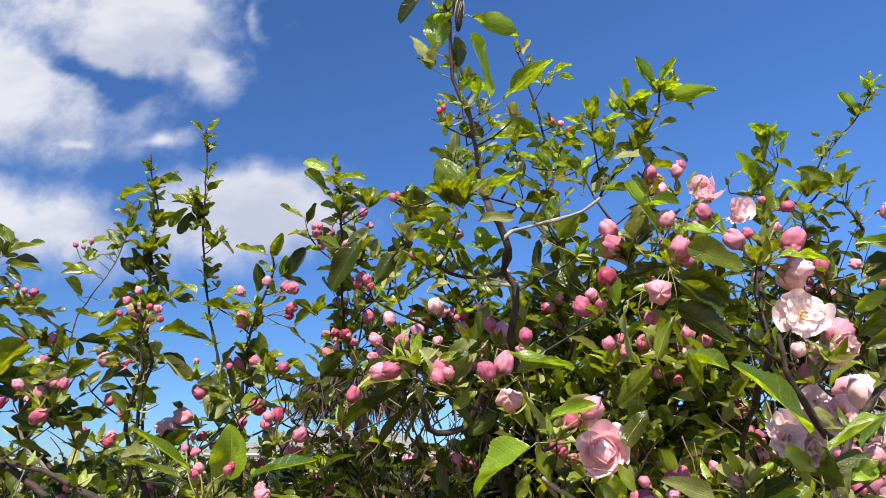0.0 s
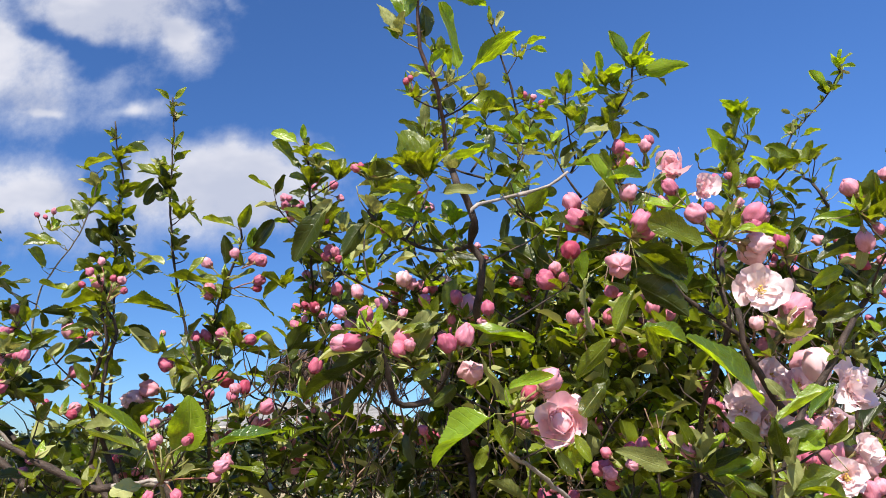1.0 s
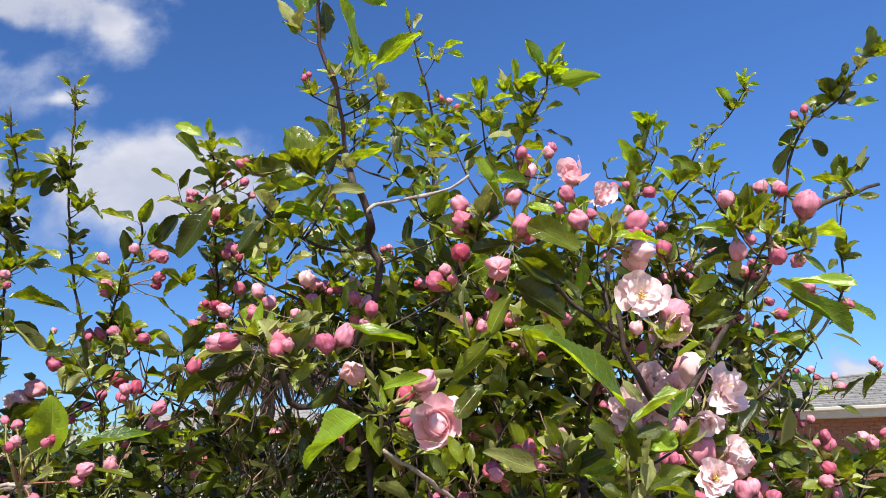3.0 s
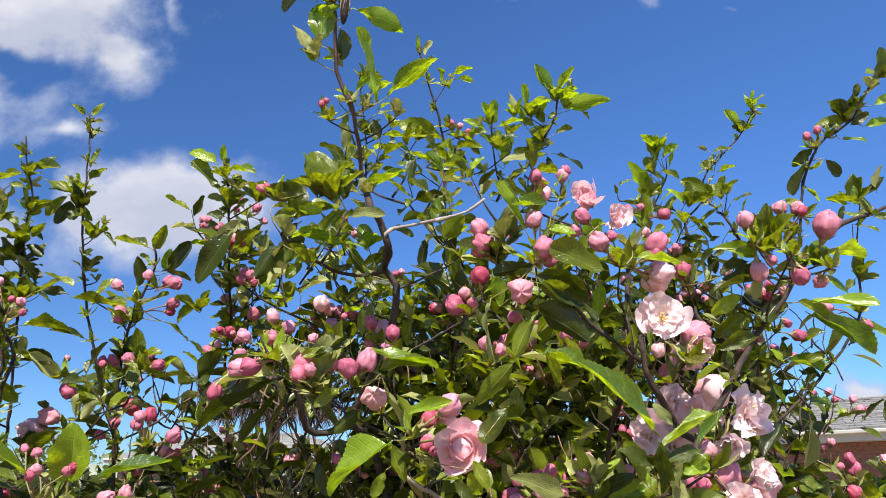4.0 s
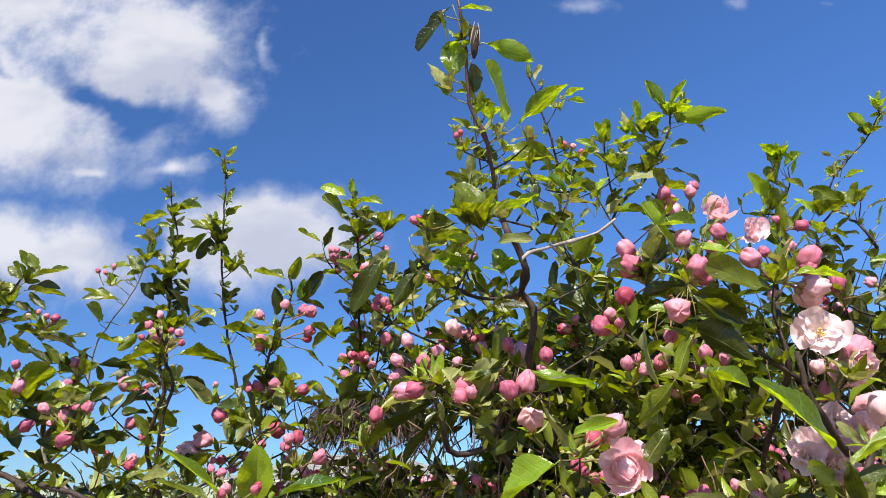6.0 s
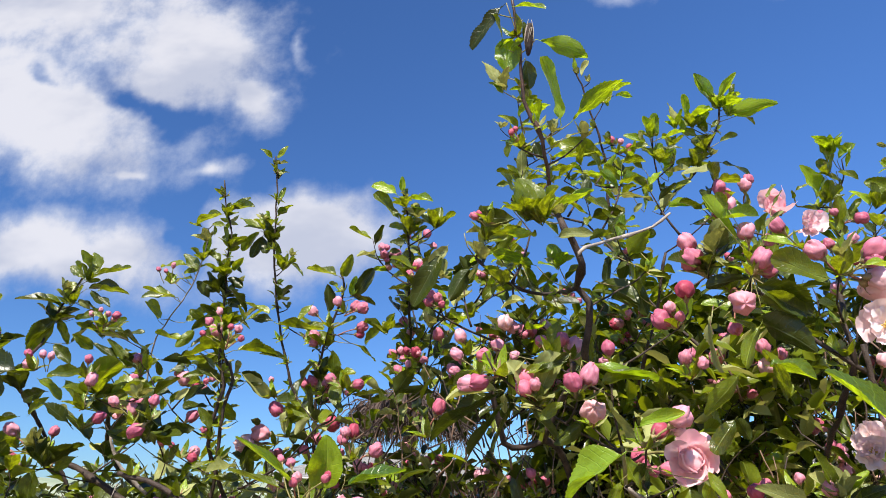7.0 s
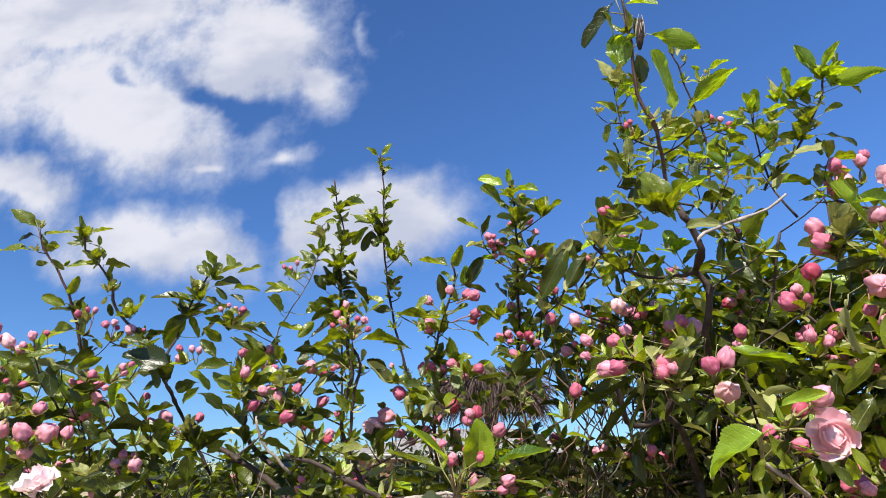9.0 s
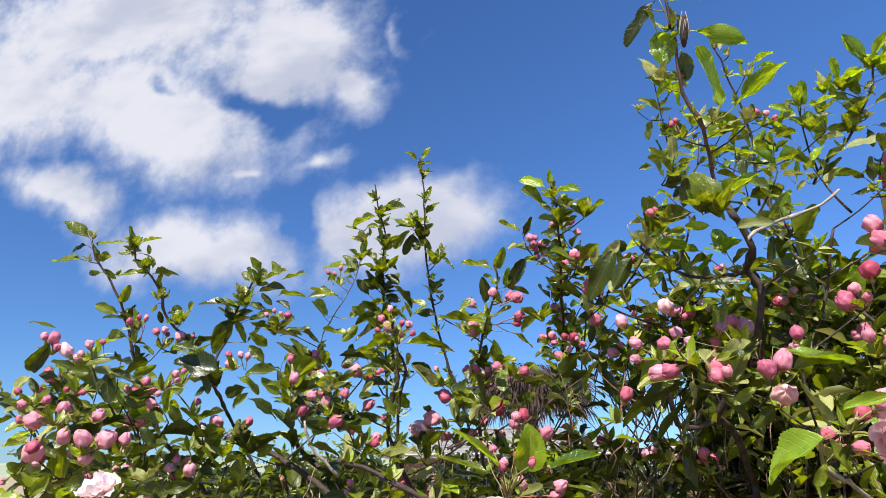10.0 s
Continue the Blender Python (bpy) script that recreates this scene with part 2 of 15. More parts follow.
# ---- mesh helpers ----
def mesh_from(name, verts, faces, mat, uvs=None, smooth=True):
    me = bpy.data.meshes.new(name)
    me.from_pydata([tuple(v) for v in verts], [], faces)
    me.materials.append(mat)
    if uvs:
        layer = me.uv_layers.new(name="UVMap")
        for loop in me.loops:
            layer.data[loop.index].uv = uvs[loop.vertex_index]
    if smooth:
        me.polygons.foreach_set("use_smooth", [True] * len(me.polygons))
    me.update()
    return me


def part(name, me, parent, m=None, label=""):
    ob = new(name, me)
    ob.parent = parent
    if m is not None:
        ob.matrix_basis = m
    return tagged(ob, label)


def spline(points, step):
    """Points along a smooth curve through the given ones."""
    p = [Vector(q) for q in points]
    p = [2 * p[0] - p[1]] + p + [2 * p[-1] - p[-2]]
    out = []
    for i in range(1, len(p) - 2):
        n = max(2, int((p[i + 1] - p[i]).length / step))
        for k in range(n):
            t = k / n
            a, b, c, d = p[i - 1], p[i], p[i + 1], p[i + 2]
            out.append(0.5 * (2 * b + (c - a) * t + (2 * a - 5 * b + 4 * c - d) * t * t + (3 * b - 3 * c + d - a) * t ** 3))
    return out + [p[-2]]


def tube(points, radii, sides=7, closed=True):
    """Vertices and faces of a tube along points."""
    verts, faces = [], []
    side = None
    for i, q in enumerate(points):
        ahead = (points[min(i + 1, len(points) - 1)] - points[max(i - 1, 0)]).normalized()
        if side is None:
            side = ahead.orthogonal().normalized()
        side = (side - ahead * side.dot(ahead)).normalized()
        up = ahead.cross(side)
        for k in range(sides):
            a = 2 * math.pi * k / sides
            verts.append(q + (side * math.cos(a) + up * math.sin(a)) * radii[i])
    for i in range(len(points) - 1):
        for k in range(sides):
            l = (k + 1) % sides
            faces.append((i * sides + k, i * sides + l, (i + 1) * sides + l, (i + 1) * sides + k))
    if closed:
        faces.append(tuple(reversed(range(sides))))
        faces.append(tuple((len(points) - 1) * sides + k for k in range(sides)))
    return verts, faces


def frame_of(origin, ahead, up):
    """A pose with x along ahead and z near up."""
    x = Vector(ahead).normalized()
    y = Vector(up).cross(x).normalized()
    z = x.cross(y)
    return Matrix(((x.x, y.x, z.x, origin[0]), (x.y, y.y, z.y, origin[1]), (x.z, y.z, z.z, origin[2]), (0, 0, 0, 1)))


# ---- the crab apple ----
rng = random.Random(7)
tree = tagged(new("crabapple_tree"), "flowering crab apple with pink buds, double blossoms and fresh green leaves", "tree")
tree.location = (0.15, 1.0, 0.0)
tree_inv = Matrix.Translation((-0.15, -1.0, 0.0))


def rosette_mesh(seed):
    """The small crowded leaves, bracts and stubs about the foot of a flower cluster; 1 long, opening along z."""
    r = random.Random(seed)
    verts, faces, uvs, mats = [], [], [], []
    for k in range(12):
        a, lean = 2.4 * k + r.uniform(-0.3, 0.3), r.uniform(0.35, 1.35)
        d = Vector((math.cos(a) * math.sin(lean), math.sin(a) * math.sin(lean), math.cos(lean)))
        side = d.cross(Vector((0, 0, 1))).normalized()
        up = side.cross(d) * (1 if k % 2 else -1)
        long, slim = (r.uniform(0.7, 1.15), r.uniform(0.14, 0.22)) if k < 6 else (r.uniform(0.3, 0.6), 0.07)
        b = len(verts)
        for t, w in ((0, 0.1), (0.25, 0.7), (0.5, 1.0), (0.75, 0.75), (1.0, 0.05)):
            for s in (-1, 0, 1):
                verts.append(d * long * t + side * s * w * slim + up * (0.5 * abs(s) * w * slim - 0.22 * long * t * t))
                uvs.append((t, 0.5 + 0.5 * s))
        for i in range(4):
            for s in range(2):
                p = b + 3 * i + s
                faces.append((p, p + 1, p + 4, p + 3))
                mats.append(0 if k in (0, 3) else 1 if k in (1, 4) else 3 if k > 5 else 2)
    me = mesh_from("rosette", verts, faces, LEAF_YOUNG, uvs)
    for m in (LEAF, LEAF_PALE, CALYX):
        me.materials.append(m)
    me.polygons.foreach_set("material_index", mats)
    return me


ROSETTES = [rosette_mesh(60 + i) for i in range(4)]


def rosette(at, size, ahead=(0, -0.3, 1), shape=0):
    m = frame_of(at, Vector(ahead).normalized() + Vector((0.01, 0, 0.4)), (0.2, -0.9, 0.3)) @ pose(0, 0, 0, 0, 90, 0) @ Matrix.Diagonal((size, size, size, 1))
    return part("rosette", ROSETTES[shape % 4], tree, tree_inv @ m)


def branch(mat, r0, r1, *points, name="branch"):
    """One tapered, knobbly branch from its thick end to its thin end."""
    line = spline(points, 0.012 if r0 < 0.012 else 0.05)
    n = len(line)
    radii = []
    for i, q in enumerate(line):
        r = (0.80 if r0 < 0.0036 else 0.88) * (r0 + (r1 - r0) * i / max(1, n - 1))
        knob = max(0.0, noise.noise(q * 75)) ** 2 * 1.7
        radii.append(r * (0.92 + knob + 0.10 * noise.noise(q * 160)))
    line = [q + Vector((noise.noise(q * 45), noise.noise(q * 45 + Vector((9, 0, 0))), noise.noise(q * 45 + Vector((0, 9, 0))))) * min(r0 * 0.95, 0.0026) * (0 < i < n - 1) for i, q in enumerate(line)]
    verts, faces = tube(line, radii, 8 if r0 > 0.0025 else 6)
    if name == "branch" and r0 < 0.0037 and mat in (BARK, BARK_RED):
        # crowded side buds and leaf rosettes along the young wood
        walked, due = 0.0, rng.uniform(0.01, 0.03)
        for a, b in zip(line, line[1:]):
            walked += (b - a).length
            if walked > due:
                due = walked + rng.uniform(0.03, 0.055)
                out = Vector((rng.uniform(-1, 1), rng.uniform(-1, 0.4), rng.uniform(0, 0.8))).normalized()
                rosette(b, rng.uniform(0.011, 0.022), out, rng.randrange(4))
    return part(name, mesh_from(name, verts, faces, mat), tree, tree_inv)


def spur(a, b, r=0.0008):
    """A short side shoot or leaf foot that springs from a branch at a and bears something at b."""
    a, b = Vector(a), Vector(b)
    mid = (a + b) / 2 + Vector((noise.noise(a * 50), noise.noise(b * 50), -0.3)) * (b - a).length * 0.15
    line = spline([a, mid, b], 0.012)
    verts, faces = tube(line, [r * (1.0 - 0.4 * i / len(line)) for i in range(len(line))], 5)
    if r >= 0.0009:
        return part("spur", mesh_from("spur", verts, faces, BARK), tree, tree_inv)
    b = len(FOOTS[0])
    FOOTS[0].extend(verts)
    FOOTS[1].extend(tuple(b + k for k in f) for f in faces)


FOOTS = ([], [])        # the thin stalks of leaves, past counting, joined


def leaf_mesh(seed, mat, fold, droop, curl, teeth, full=0.62, blunt=0.55, twist=0.0, bite=0.0):
    """A toothed oval blade 1 long (x) and 1 wide (y), folded along its midrib, with a short stalk.
    full, blunt: how the outline swells from the foot and rounds off at the tip; bite: a gnawed notch."""
    r = random.Random(seed)
    verts, faces, uvs = [], [], []
    n = 36
    rows = (-1.0, -0.55, 0.0, 0.55, 1.0)
    wob = [r.uniform(-1, 1) for _ in range(8)]
    peak = (full / (full + blunt)) ** full * (blunt / (full + blunt)) ** blunt
    where = r.uniform(0.35, 0.7)
    for i in range(n + 1):
        t = i / n
        w = 0.5 * (max(t, 0.004) ** full * max(1 - t, 0.004) ** blunt) / peak
        roll = twist * (t - 0.3)
        for s in rows:
            edge = abs(s)
            w1 = w
            if edge == 1:
                w1 *= 1 + (0.032 if i % 2 else -0.036) * teeth + 0.03 * math.sin(23 * t + wob[3] * 5 + s)
                if s * (1 if seed % 2 else -1) > 0:
                    w1 *= 1 - bite * max(0.0, 1 - abs(t - where) / 0.13)
            y = s * w1
            z = fold * abs(y) - droop * t * t + curl * y * abs(y) * (1 if seed % 2 else -1)
            z += 0.05 * math.sin(9 * t + wob[0] * 3 + 1.5 * s) * edge + 0.03 * wob[1] * math.sin(17 * t + 2 * s) * edge + 0.03 * wob[4] * math.sin(6 * t + wob[5])
            y, z = y * math.cos(roll) - z * math.sin(roll) * 0.6, z * math.cos(roll) + y * math.sin(roll) * 0.6
            x = 0.09 + 0.91 * t + (0.012 * teeth if edge == 1 and i % 2 else 0) - 0.05 * edge * math.sin(math.pi * t)
            verts.append((x, y + 0.10 * wob[2] * math.sin(math.pi * t), z))
            uvs.append((t, 0.5 + 0.5 * s))
    for i in range(n):
        for k in range(4):
            a = i * 5 + k
            faces.append((a, a + 5, a + 6, a + 1))
    base = len(verts)
    sv, sf = tube([Vector((0, 0, 0.0)), Vector((0.08, 0, -0.008)), Vector((0.2, 0, -0.006))], [0.014, 0.013, 0.008], 4)
    verts += sv
    faces += [tuple(base + k for k in f) for f in sf]
    uvs += [(0.5, 0.5)] * len(sv)
    return mesh_from("leaf", verts, faces, mat, uvs)


SHAPES = [(0.34, 0.12, 0.2, 1.0), (0.18, 0.34, 0.5, 1.0, 0.75, 0.50), (0.52, 0.06, 0.1, 1.2, 0.6, 0.62, 0.5), (0.26, -0.16, 0.4, 0.9, 0.66, 0.45, -0.6), (0.12, 0.26, -0.6, 1.1, 0.8, 0.5, 0.3, 0.35),
          (0.45, 0.30, 0.3, 1.1, 0.7, 0.6, -0.9), (0.60, 0.16, 0.0, 0.8, 0.58, 0.58, 0.9), (0.22, 0.42, 0.7, 1.2, 0.85, 0.5, 0.0, 0.2), (0.38, -0.22, -0.3, 1.0, 0.7, 0.42, 0.7), (0.30, 0.10, 0.9, 1.1, 0.62, 0.70, -0.4)]
LEAVES = {m.name: [leaf_mesh(3 + i, m, *s) for i, s in enumerate(SHAPES)] for m in (LEAF, LEAF_FRESH, LEAF_YOUNG, LEAF_PALE, LEAF_SHADED)}


def leaf(mat, base, tip, width, up, shape=0, host=None):
    """One leaf from the foot of its stalk to its tip; up: the way its upper face looks."""
    d = Vector(tip) - Vector(base)
    lie = (int(abs(d.x * 3 + d.z) * 1e5) % 100) / 100 * (0.0 if base[1] < 0.6 else 0.5 if base[2] > 1.78 else 1.1)
    m = frame_of(base, d, Vector(up) + Vector((0.0, 0.35, 0.8)) * lie) @ Matrix.Diagonal((d.length, width * 0.97, min(d.length * 0.75, width * 2.1), 1))
    return part("leaf", LEAVES[mat.name][shape % 5 + 5 * (int(abs(d.x + 2 * d.z) * 1e4) % 2)], host or tree, m if host else tree_inv @ m)


def bud_mesh(seed, mat, ragged, laps=5, edge=0.15):
    """A closed bud, 1 in radius, its overlapping petals wound about the z axis."""
    r = random.Random(seed)
    verts, faces = [], []
    nu, nv = (30, 14) if laps < 6 else (42, 16)
    k1, k2 = r.uniform(0, 6), r.uniform(0, 6)
    for j in range(nv + 1):
        th = math.pi * j / nv
        for i in range(nu):
            ph = 2 * math.pi * i / nu
            lap = (((ph + 0.9 * th + k1) * laps / (2 * math.pi)) % 1.0)
            lip = edge * (lap ** 3) * math.sin(th) ** 0.7
            rr = 1.0 + lip - 0.05 * (lap < 0.08) * math.sin(th) + ragged * 0.14 * noise.noise(Vector((math.cos(ph) * 1.6, math.sin(ph) * 1.6, th * 1.3 + seed)))
            rr += 0.055 * math.cos(3 * ph + k2) * math.sin(th) + 0.05 * ragged * noise.noise(Vector((math.cos(ph) * 3.7, math.sin(ph) * 3.7, th * 2.6 + seed * 3)))
            z = -math.cos(th) * (1.06 if th > 1.57 else 0.94)
            s = math.sin(th) ** 0.92
            verts.append((rr * s * math.cos(ph), rr * s * math.sin(ph), rr * z + 0.05 * ragged * lap * (th > 1.8)))
    for j in range(nv):
        for i in range(nu):
            l = (i + 1) % nu
            faces.append((j * nu + i, j * nu + l, (j + 1) * nu + l, (j + 1) * nu + i))
    return mesh_from("flower_bud", verts, faces, mat)


def swirl_mesh(seed, mat, loose):
    """A swollen double bud, 1 in radius: cupped petals lapped over one another about a round heart, opening along z."""
    r = random.Random(seed)
    verts, faces = [], []
    for count, tilt, reach, base in ((1, 0, 175, 0.88), (2, 24, 34, 0.92), (3, 50, 54, 0.955), (3, 88, 76, 0.985)):
        for c in range(count):
            turn = 2 * math.pi * (c + r.uniform(-0.12, 0.12)) / count + tilt
            lean = radians(tilt + r.uniform(-6, 6))
            mid = Vector((math.sin(lean) * math.cos(turn), math.sin(lean) * math.sin(turn), math.cos(lean)))
            side = Vector((-math.sin(turn), math.cos(turn), 0))
            up = mid.cross(side)
            b, rows, cols = len(verts), 8, 30
            skew, o = r.uniform(0.012, 0.022) * (0.5 + 0.5 * loose), r.uniform(0, 9)
            for i in range(rows + 1):
                rho = i / rows
                for j in range(cols):
                    a = 2 * math.pi * j / cols
                    frill = 1 + 0.12 * loose * rho ** 2 * noise.noise(Vector((math.cos(a) * 2 + o, math.sin(a) * 2, seed)))
                    g = radians(reach) * max(rho, 0.01) * frill
                    d = mid * math.cos(g) + (side * math.cos(a) + up * math.sin(a)) * math.sin(g)
                    # a lip that turns outward at one flank, so that each petal overlaps the next
                    rr = base + skew * math.cos(a - 0.6) + 0.035 * loose * rho ** 5 * (count > 1) + 0.13 * noise.noise(d * 1.8 + Vector((seed, 0, 0)))
                    verts.append((d.x * rr, d.y * rr, d.z * rr * 1.05))
            for i in range(rows):
                for j in range(cols):
                    p, q = b + i * cols + j, b + i * cols + (j + 1) % cols
                    faces.append((p, p + cols, q + cols, q))
    return mesh_from("flower_bud", verts, faces, mat)


def calyx_mesh(size):
    verts, faces = [], []
    for k in range(5):
        a = 2 * math.pi * k / 5
        c, s = math.cos(a), math.sin(a)
        b = len(verts)
        for rad, z, w in ((0.15, -1.28, 0.10), (0.50, -1.06, 0.20), (0.82, -0.80, 0.13), (1.00, -0.50, 0.02)):
            for side in (-1, 1):
                verts.append((rad * c - side * w * s, rad * s + side * w * c, z))
        for i in range(3):
            faces.append((b + 2 * i, b + 2 * i + 1, b + 2 * i + 3, b + 2 * i + 2))
    b = len(verts)
    tv, tf = tube([Vector((0, 0, -1.55)), Vector((0, 0, -1.3)), Vector((0, 0, -0.95))], [0.14, 0.30, 0.42], 7)
    return mesh_from("calyx", [Vector(v) * size for v in verts] + tv, faces + [tuple(b + k for k in f) for f in tf], CALYX)


BUDS = {"pink": [bud_mesh(i, BUD_PINK, 1.9, 4, 0.12) for i in range(4)], "red": [bud_mesh(10 + i, BUD_RED_SHADED, 1.3, 4, 0.10) for i in range(3)], "pale": [bud_mesh(20 + i, BUD_PALE, 2.1, 5, 0.16) for i in range(4)]}
CALYX_MESH, CALYX_SMALL = calyx_mesh(0.96), calyx_mesh(0.80)
BUDS["bloom"] = [swirl_mesh(30 + i, BLOOM, 1.0) for i in range(3)]
BUD_LABEL = {"bloom": "half-open pale pink double blossom", "pink": "plump rose-pink closed bud", "red": "small dark red closed bud, partly darkened as if shaded", "pale": "swollen pale pink bud about to open"}


def stalk_mesh(points, r, mat, m=None):
    line = spline(points, 0.006)
    verts, faces = tube(line, [r] * len(line), 5)
    return mesh_from("stalk", [m @ v for v in verts] if m else verts, faces, mat)


HEADS = []              # where buds stand: foot, middle and radius


def bud(kind, x, y, z, r, foot, stretch=1.0):
    """One bud at its middle, on a stalk that springs from foot."""
    mid, foot = Vector((x, y, z)), Vector(foot)
    HEADS.append((foot, mid, r))
    ahead = (mid - foot).normalized()
    m = frame_of(mid, ahead, (0.3, 0.2, 1)) @ pose(0, 0, 0, 0, 90, 0) @ pose(0, 0, 0, 0, 0, rng.uniform(0, 360)) @ Matrix.Diagonal((r, r, r * stretch * rng.uniform(0.95, 1.22), 1))
    ob = part("flower_bud", rng.choice(BUDS[kind]), tree, tree_inv @ m, BUD_LABEL[kind])
    if kind != "bloom":
        part("calyx", CALYX_SMALL if kind == "pale" else CALYX_MESH, ob)
    end = mid - ahead * r * (1.4 if kind in ("pink", "red") else 0.9)
    bow = (foot + end) / 2 + Vector((rng.uniform(-1, 1), rng.uniform(-1, 1), rng.uniform(0, 1))) * (end - foot).length * 0.12
    part("stalk", stalk_mesh([foot, bow, end], min(0.0012, max(0.0006, r * 0.12)), STALK_RED if rng.random() < 0.4 else STALK, m.inverted()), ob)
    return ob


def petal_mesh(seed, mat, cup, ruffle):
    """A broad ruffled petal on a narrow claw, 1 long (x), rising by its cup, its margin frilled and nicked."""
    r = random.Random(seed)
    verts, faces, n, k = [(0.5, 0, 0.12 * cup)], [], 7, 30
    o = r.uniform(0, 9)
    for i in range(1, n + 1):
        rho = i / n
        for j in range(k):
            a = 2 * math.pi * j / k
            c, s = math.cos(a), math.sin(a)
            frill = 1 + (0.16 * rho ** 3 * noise.noise(Vector((c * 2.6 + o, s * 2.6, seed))) + 0.06 * rho ** 4 * noise.noise(Vector((c * 8 + o, s * 8, seed)))) * (c > -0.4)
            x = 0.5 + 0.5 * rho * c * frill
            y = 0.5 * rho * s * (0.42 + 1.0 * x) * frill
            z = cup * (0.55 * x * x + 1.2 * y * y) + ruffle * x * (rho ** 2.5 * noise.noise(Vector((c * 1.5 + o, s * 1.5, seed * 2))) + 0.45 * rho ** 3 * noise.noise(Vector((c * 4.5 + o, s * 4.5, seed * 2))))
            z += 0.05 * noise.noise(Vector((x * 3 + o, y * 6, seed)))
            verts.append((x, y, z))
    for j in range(k):
        faces.append((0, 1 + j, 1 + (j + 1) % k))
    for i in range(n - 1):
        for j in range(k):
            a, b = 1 + i * k + j, 1 + i * k + (j + 1) % k
            faces.append((a, a + k, b + k, b))
    return mesh_from("petal", verts, faces, mat)


PETALS = {m.name: [petal_mesh(40 + i, m, c, 0.5) for i, c in enumerate((0.25, 0.5, 0.8, 0.4, 0.65, 0.1))] for m in (PETAL_PINK, PETAL_WHITE)}
PETALS[BLOOM.name] = [petal_mesh(50 + i, BLOOM, c, 0.16) for i, c in enumerate((0.8, 0.9, 1.0))]


def stamen_mesh():
    verts, faces = [], []
    r = random.Random(3)
    for _ in range(16):
        a, lean = r.uniform(0, 6.28), r.uniform(0.05, 0.5)
        tip = Vector((math.cos(a) * lean, math.sin(a) * lean, 1)).normalized() * r.uniform(0.30, 0.45)
        for q, rr in ((([Vector((0, 0, 0)), tip * 0.5, tip]), 0.010), (([tip * 0.97, tip * 1.03, tip * 1.1]), 0.034)):
            tv, tf = tube(q, [rr] * 3, 4)
            b = len(verts)
            verts += tv
            faces += [tuple(b + k for k in f) for f in tf]
    return mesh_from("stamens", verts, faces, STAMEN)


STAMENS = stamen_mesh()


def flower(mat, x, y, z, r, face, foot, rings=((6, 0.20, 1.0), (5, 0.55, 0.85), (4, 0.95, 0.6)), open_heart=True):
    """A double blossom that looks along face; rings of petals: how many, how steep, how long."""
    mid, foot, face = Vector((x, y, z)), Vector(foot), Vector(face).normalized()
    turn = frame_of(mid, face, (0.1, 0.3, 1)) @ pose(0, 0, 0, 0, 90, 0)
    ob = part("flower", CALYX_MESH, tree, tree_inv @ turn @ pose(0, 0, r * 0.05) @ Matrix.Diagonal((r * 0.2, r * 0.2, r * 0.2, 1)), "open double pale pink blossom with ruffled petals")
    inv = (tree_inv @ turn @ pose(0, 0, r * 0.05) @ Matrix.Diagonal((r * 0.2, r * 0.2, r * 0.2, 1))).inverted() @ tree_inv
    for ring, (count, steep, long) in enumerate(rings):
        for k in range(count):
            a = 360 * (k + 0.5 * ring) / count + rng.uniform(-24, 24)
            m = turn @ pose(0, 0, 0, 0, 0, a) @ pose(0, 0, 0, 0, -math.degrees(steep) + rng.uniform(-15, 15), 0) @ pose(0, 0, 0, rng.uniform(-22, 22), 0, 0) @ Matrix.Diagonal((r * long * rng.uniform(0.85, 1.12), r * long * rng.uniform(0.8, 1.15), r * long, 1))
            part("petal", rng.choice(PETALS[mat.name]), ob, inv @ m)
    if open_heart:
        part("stamens", STAMENS, ob, inv @ turn @ Matrix.Diagonal((r, r, r, 1)))
    bow = (foot + mid) / 2 + Vector((0, 0, (foot - mid).length * 0.1))
    part("stalk", stalk_mesh([foot, bow, mid - face * r * 0.15], 0.0011, STALK), ob, inv)
    return ob


def tuft(mat, x, y, z, size, ahead, count, spread=0.9):
    """A whorl of small young leaves and unopened flower tips at the end of a shoot."""
    ahead = Vector(ahead).normalized()
    for k in range(count):
        a = 2.4 * k + rng.uniform(-0.4, 0.4)
        side = ahead.orthogonal().normalized()
        out = side * math.cos(a) + ahead.cross(side) * math.sin(a)
        d = (ahead + out * spread * rng.uniform(0.4, 1.3)).normalized()
        long = size * rng.uniform(0.6, 1.15)
        leaf(mat, (x, y, z), Vector((x, y, z)) + d * long, long * rng.uniform(0.40, 0.56), ahead - out * 0.4 + Vector((0, 0, 0.3)), rng.randrange(5))


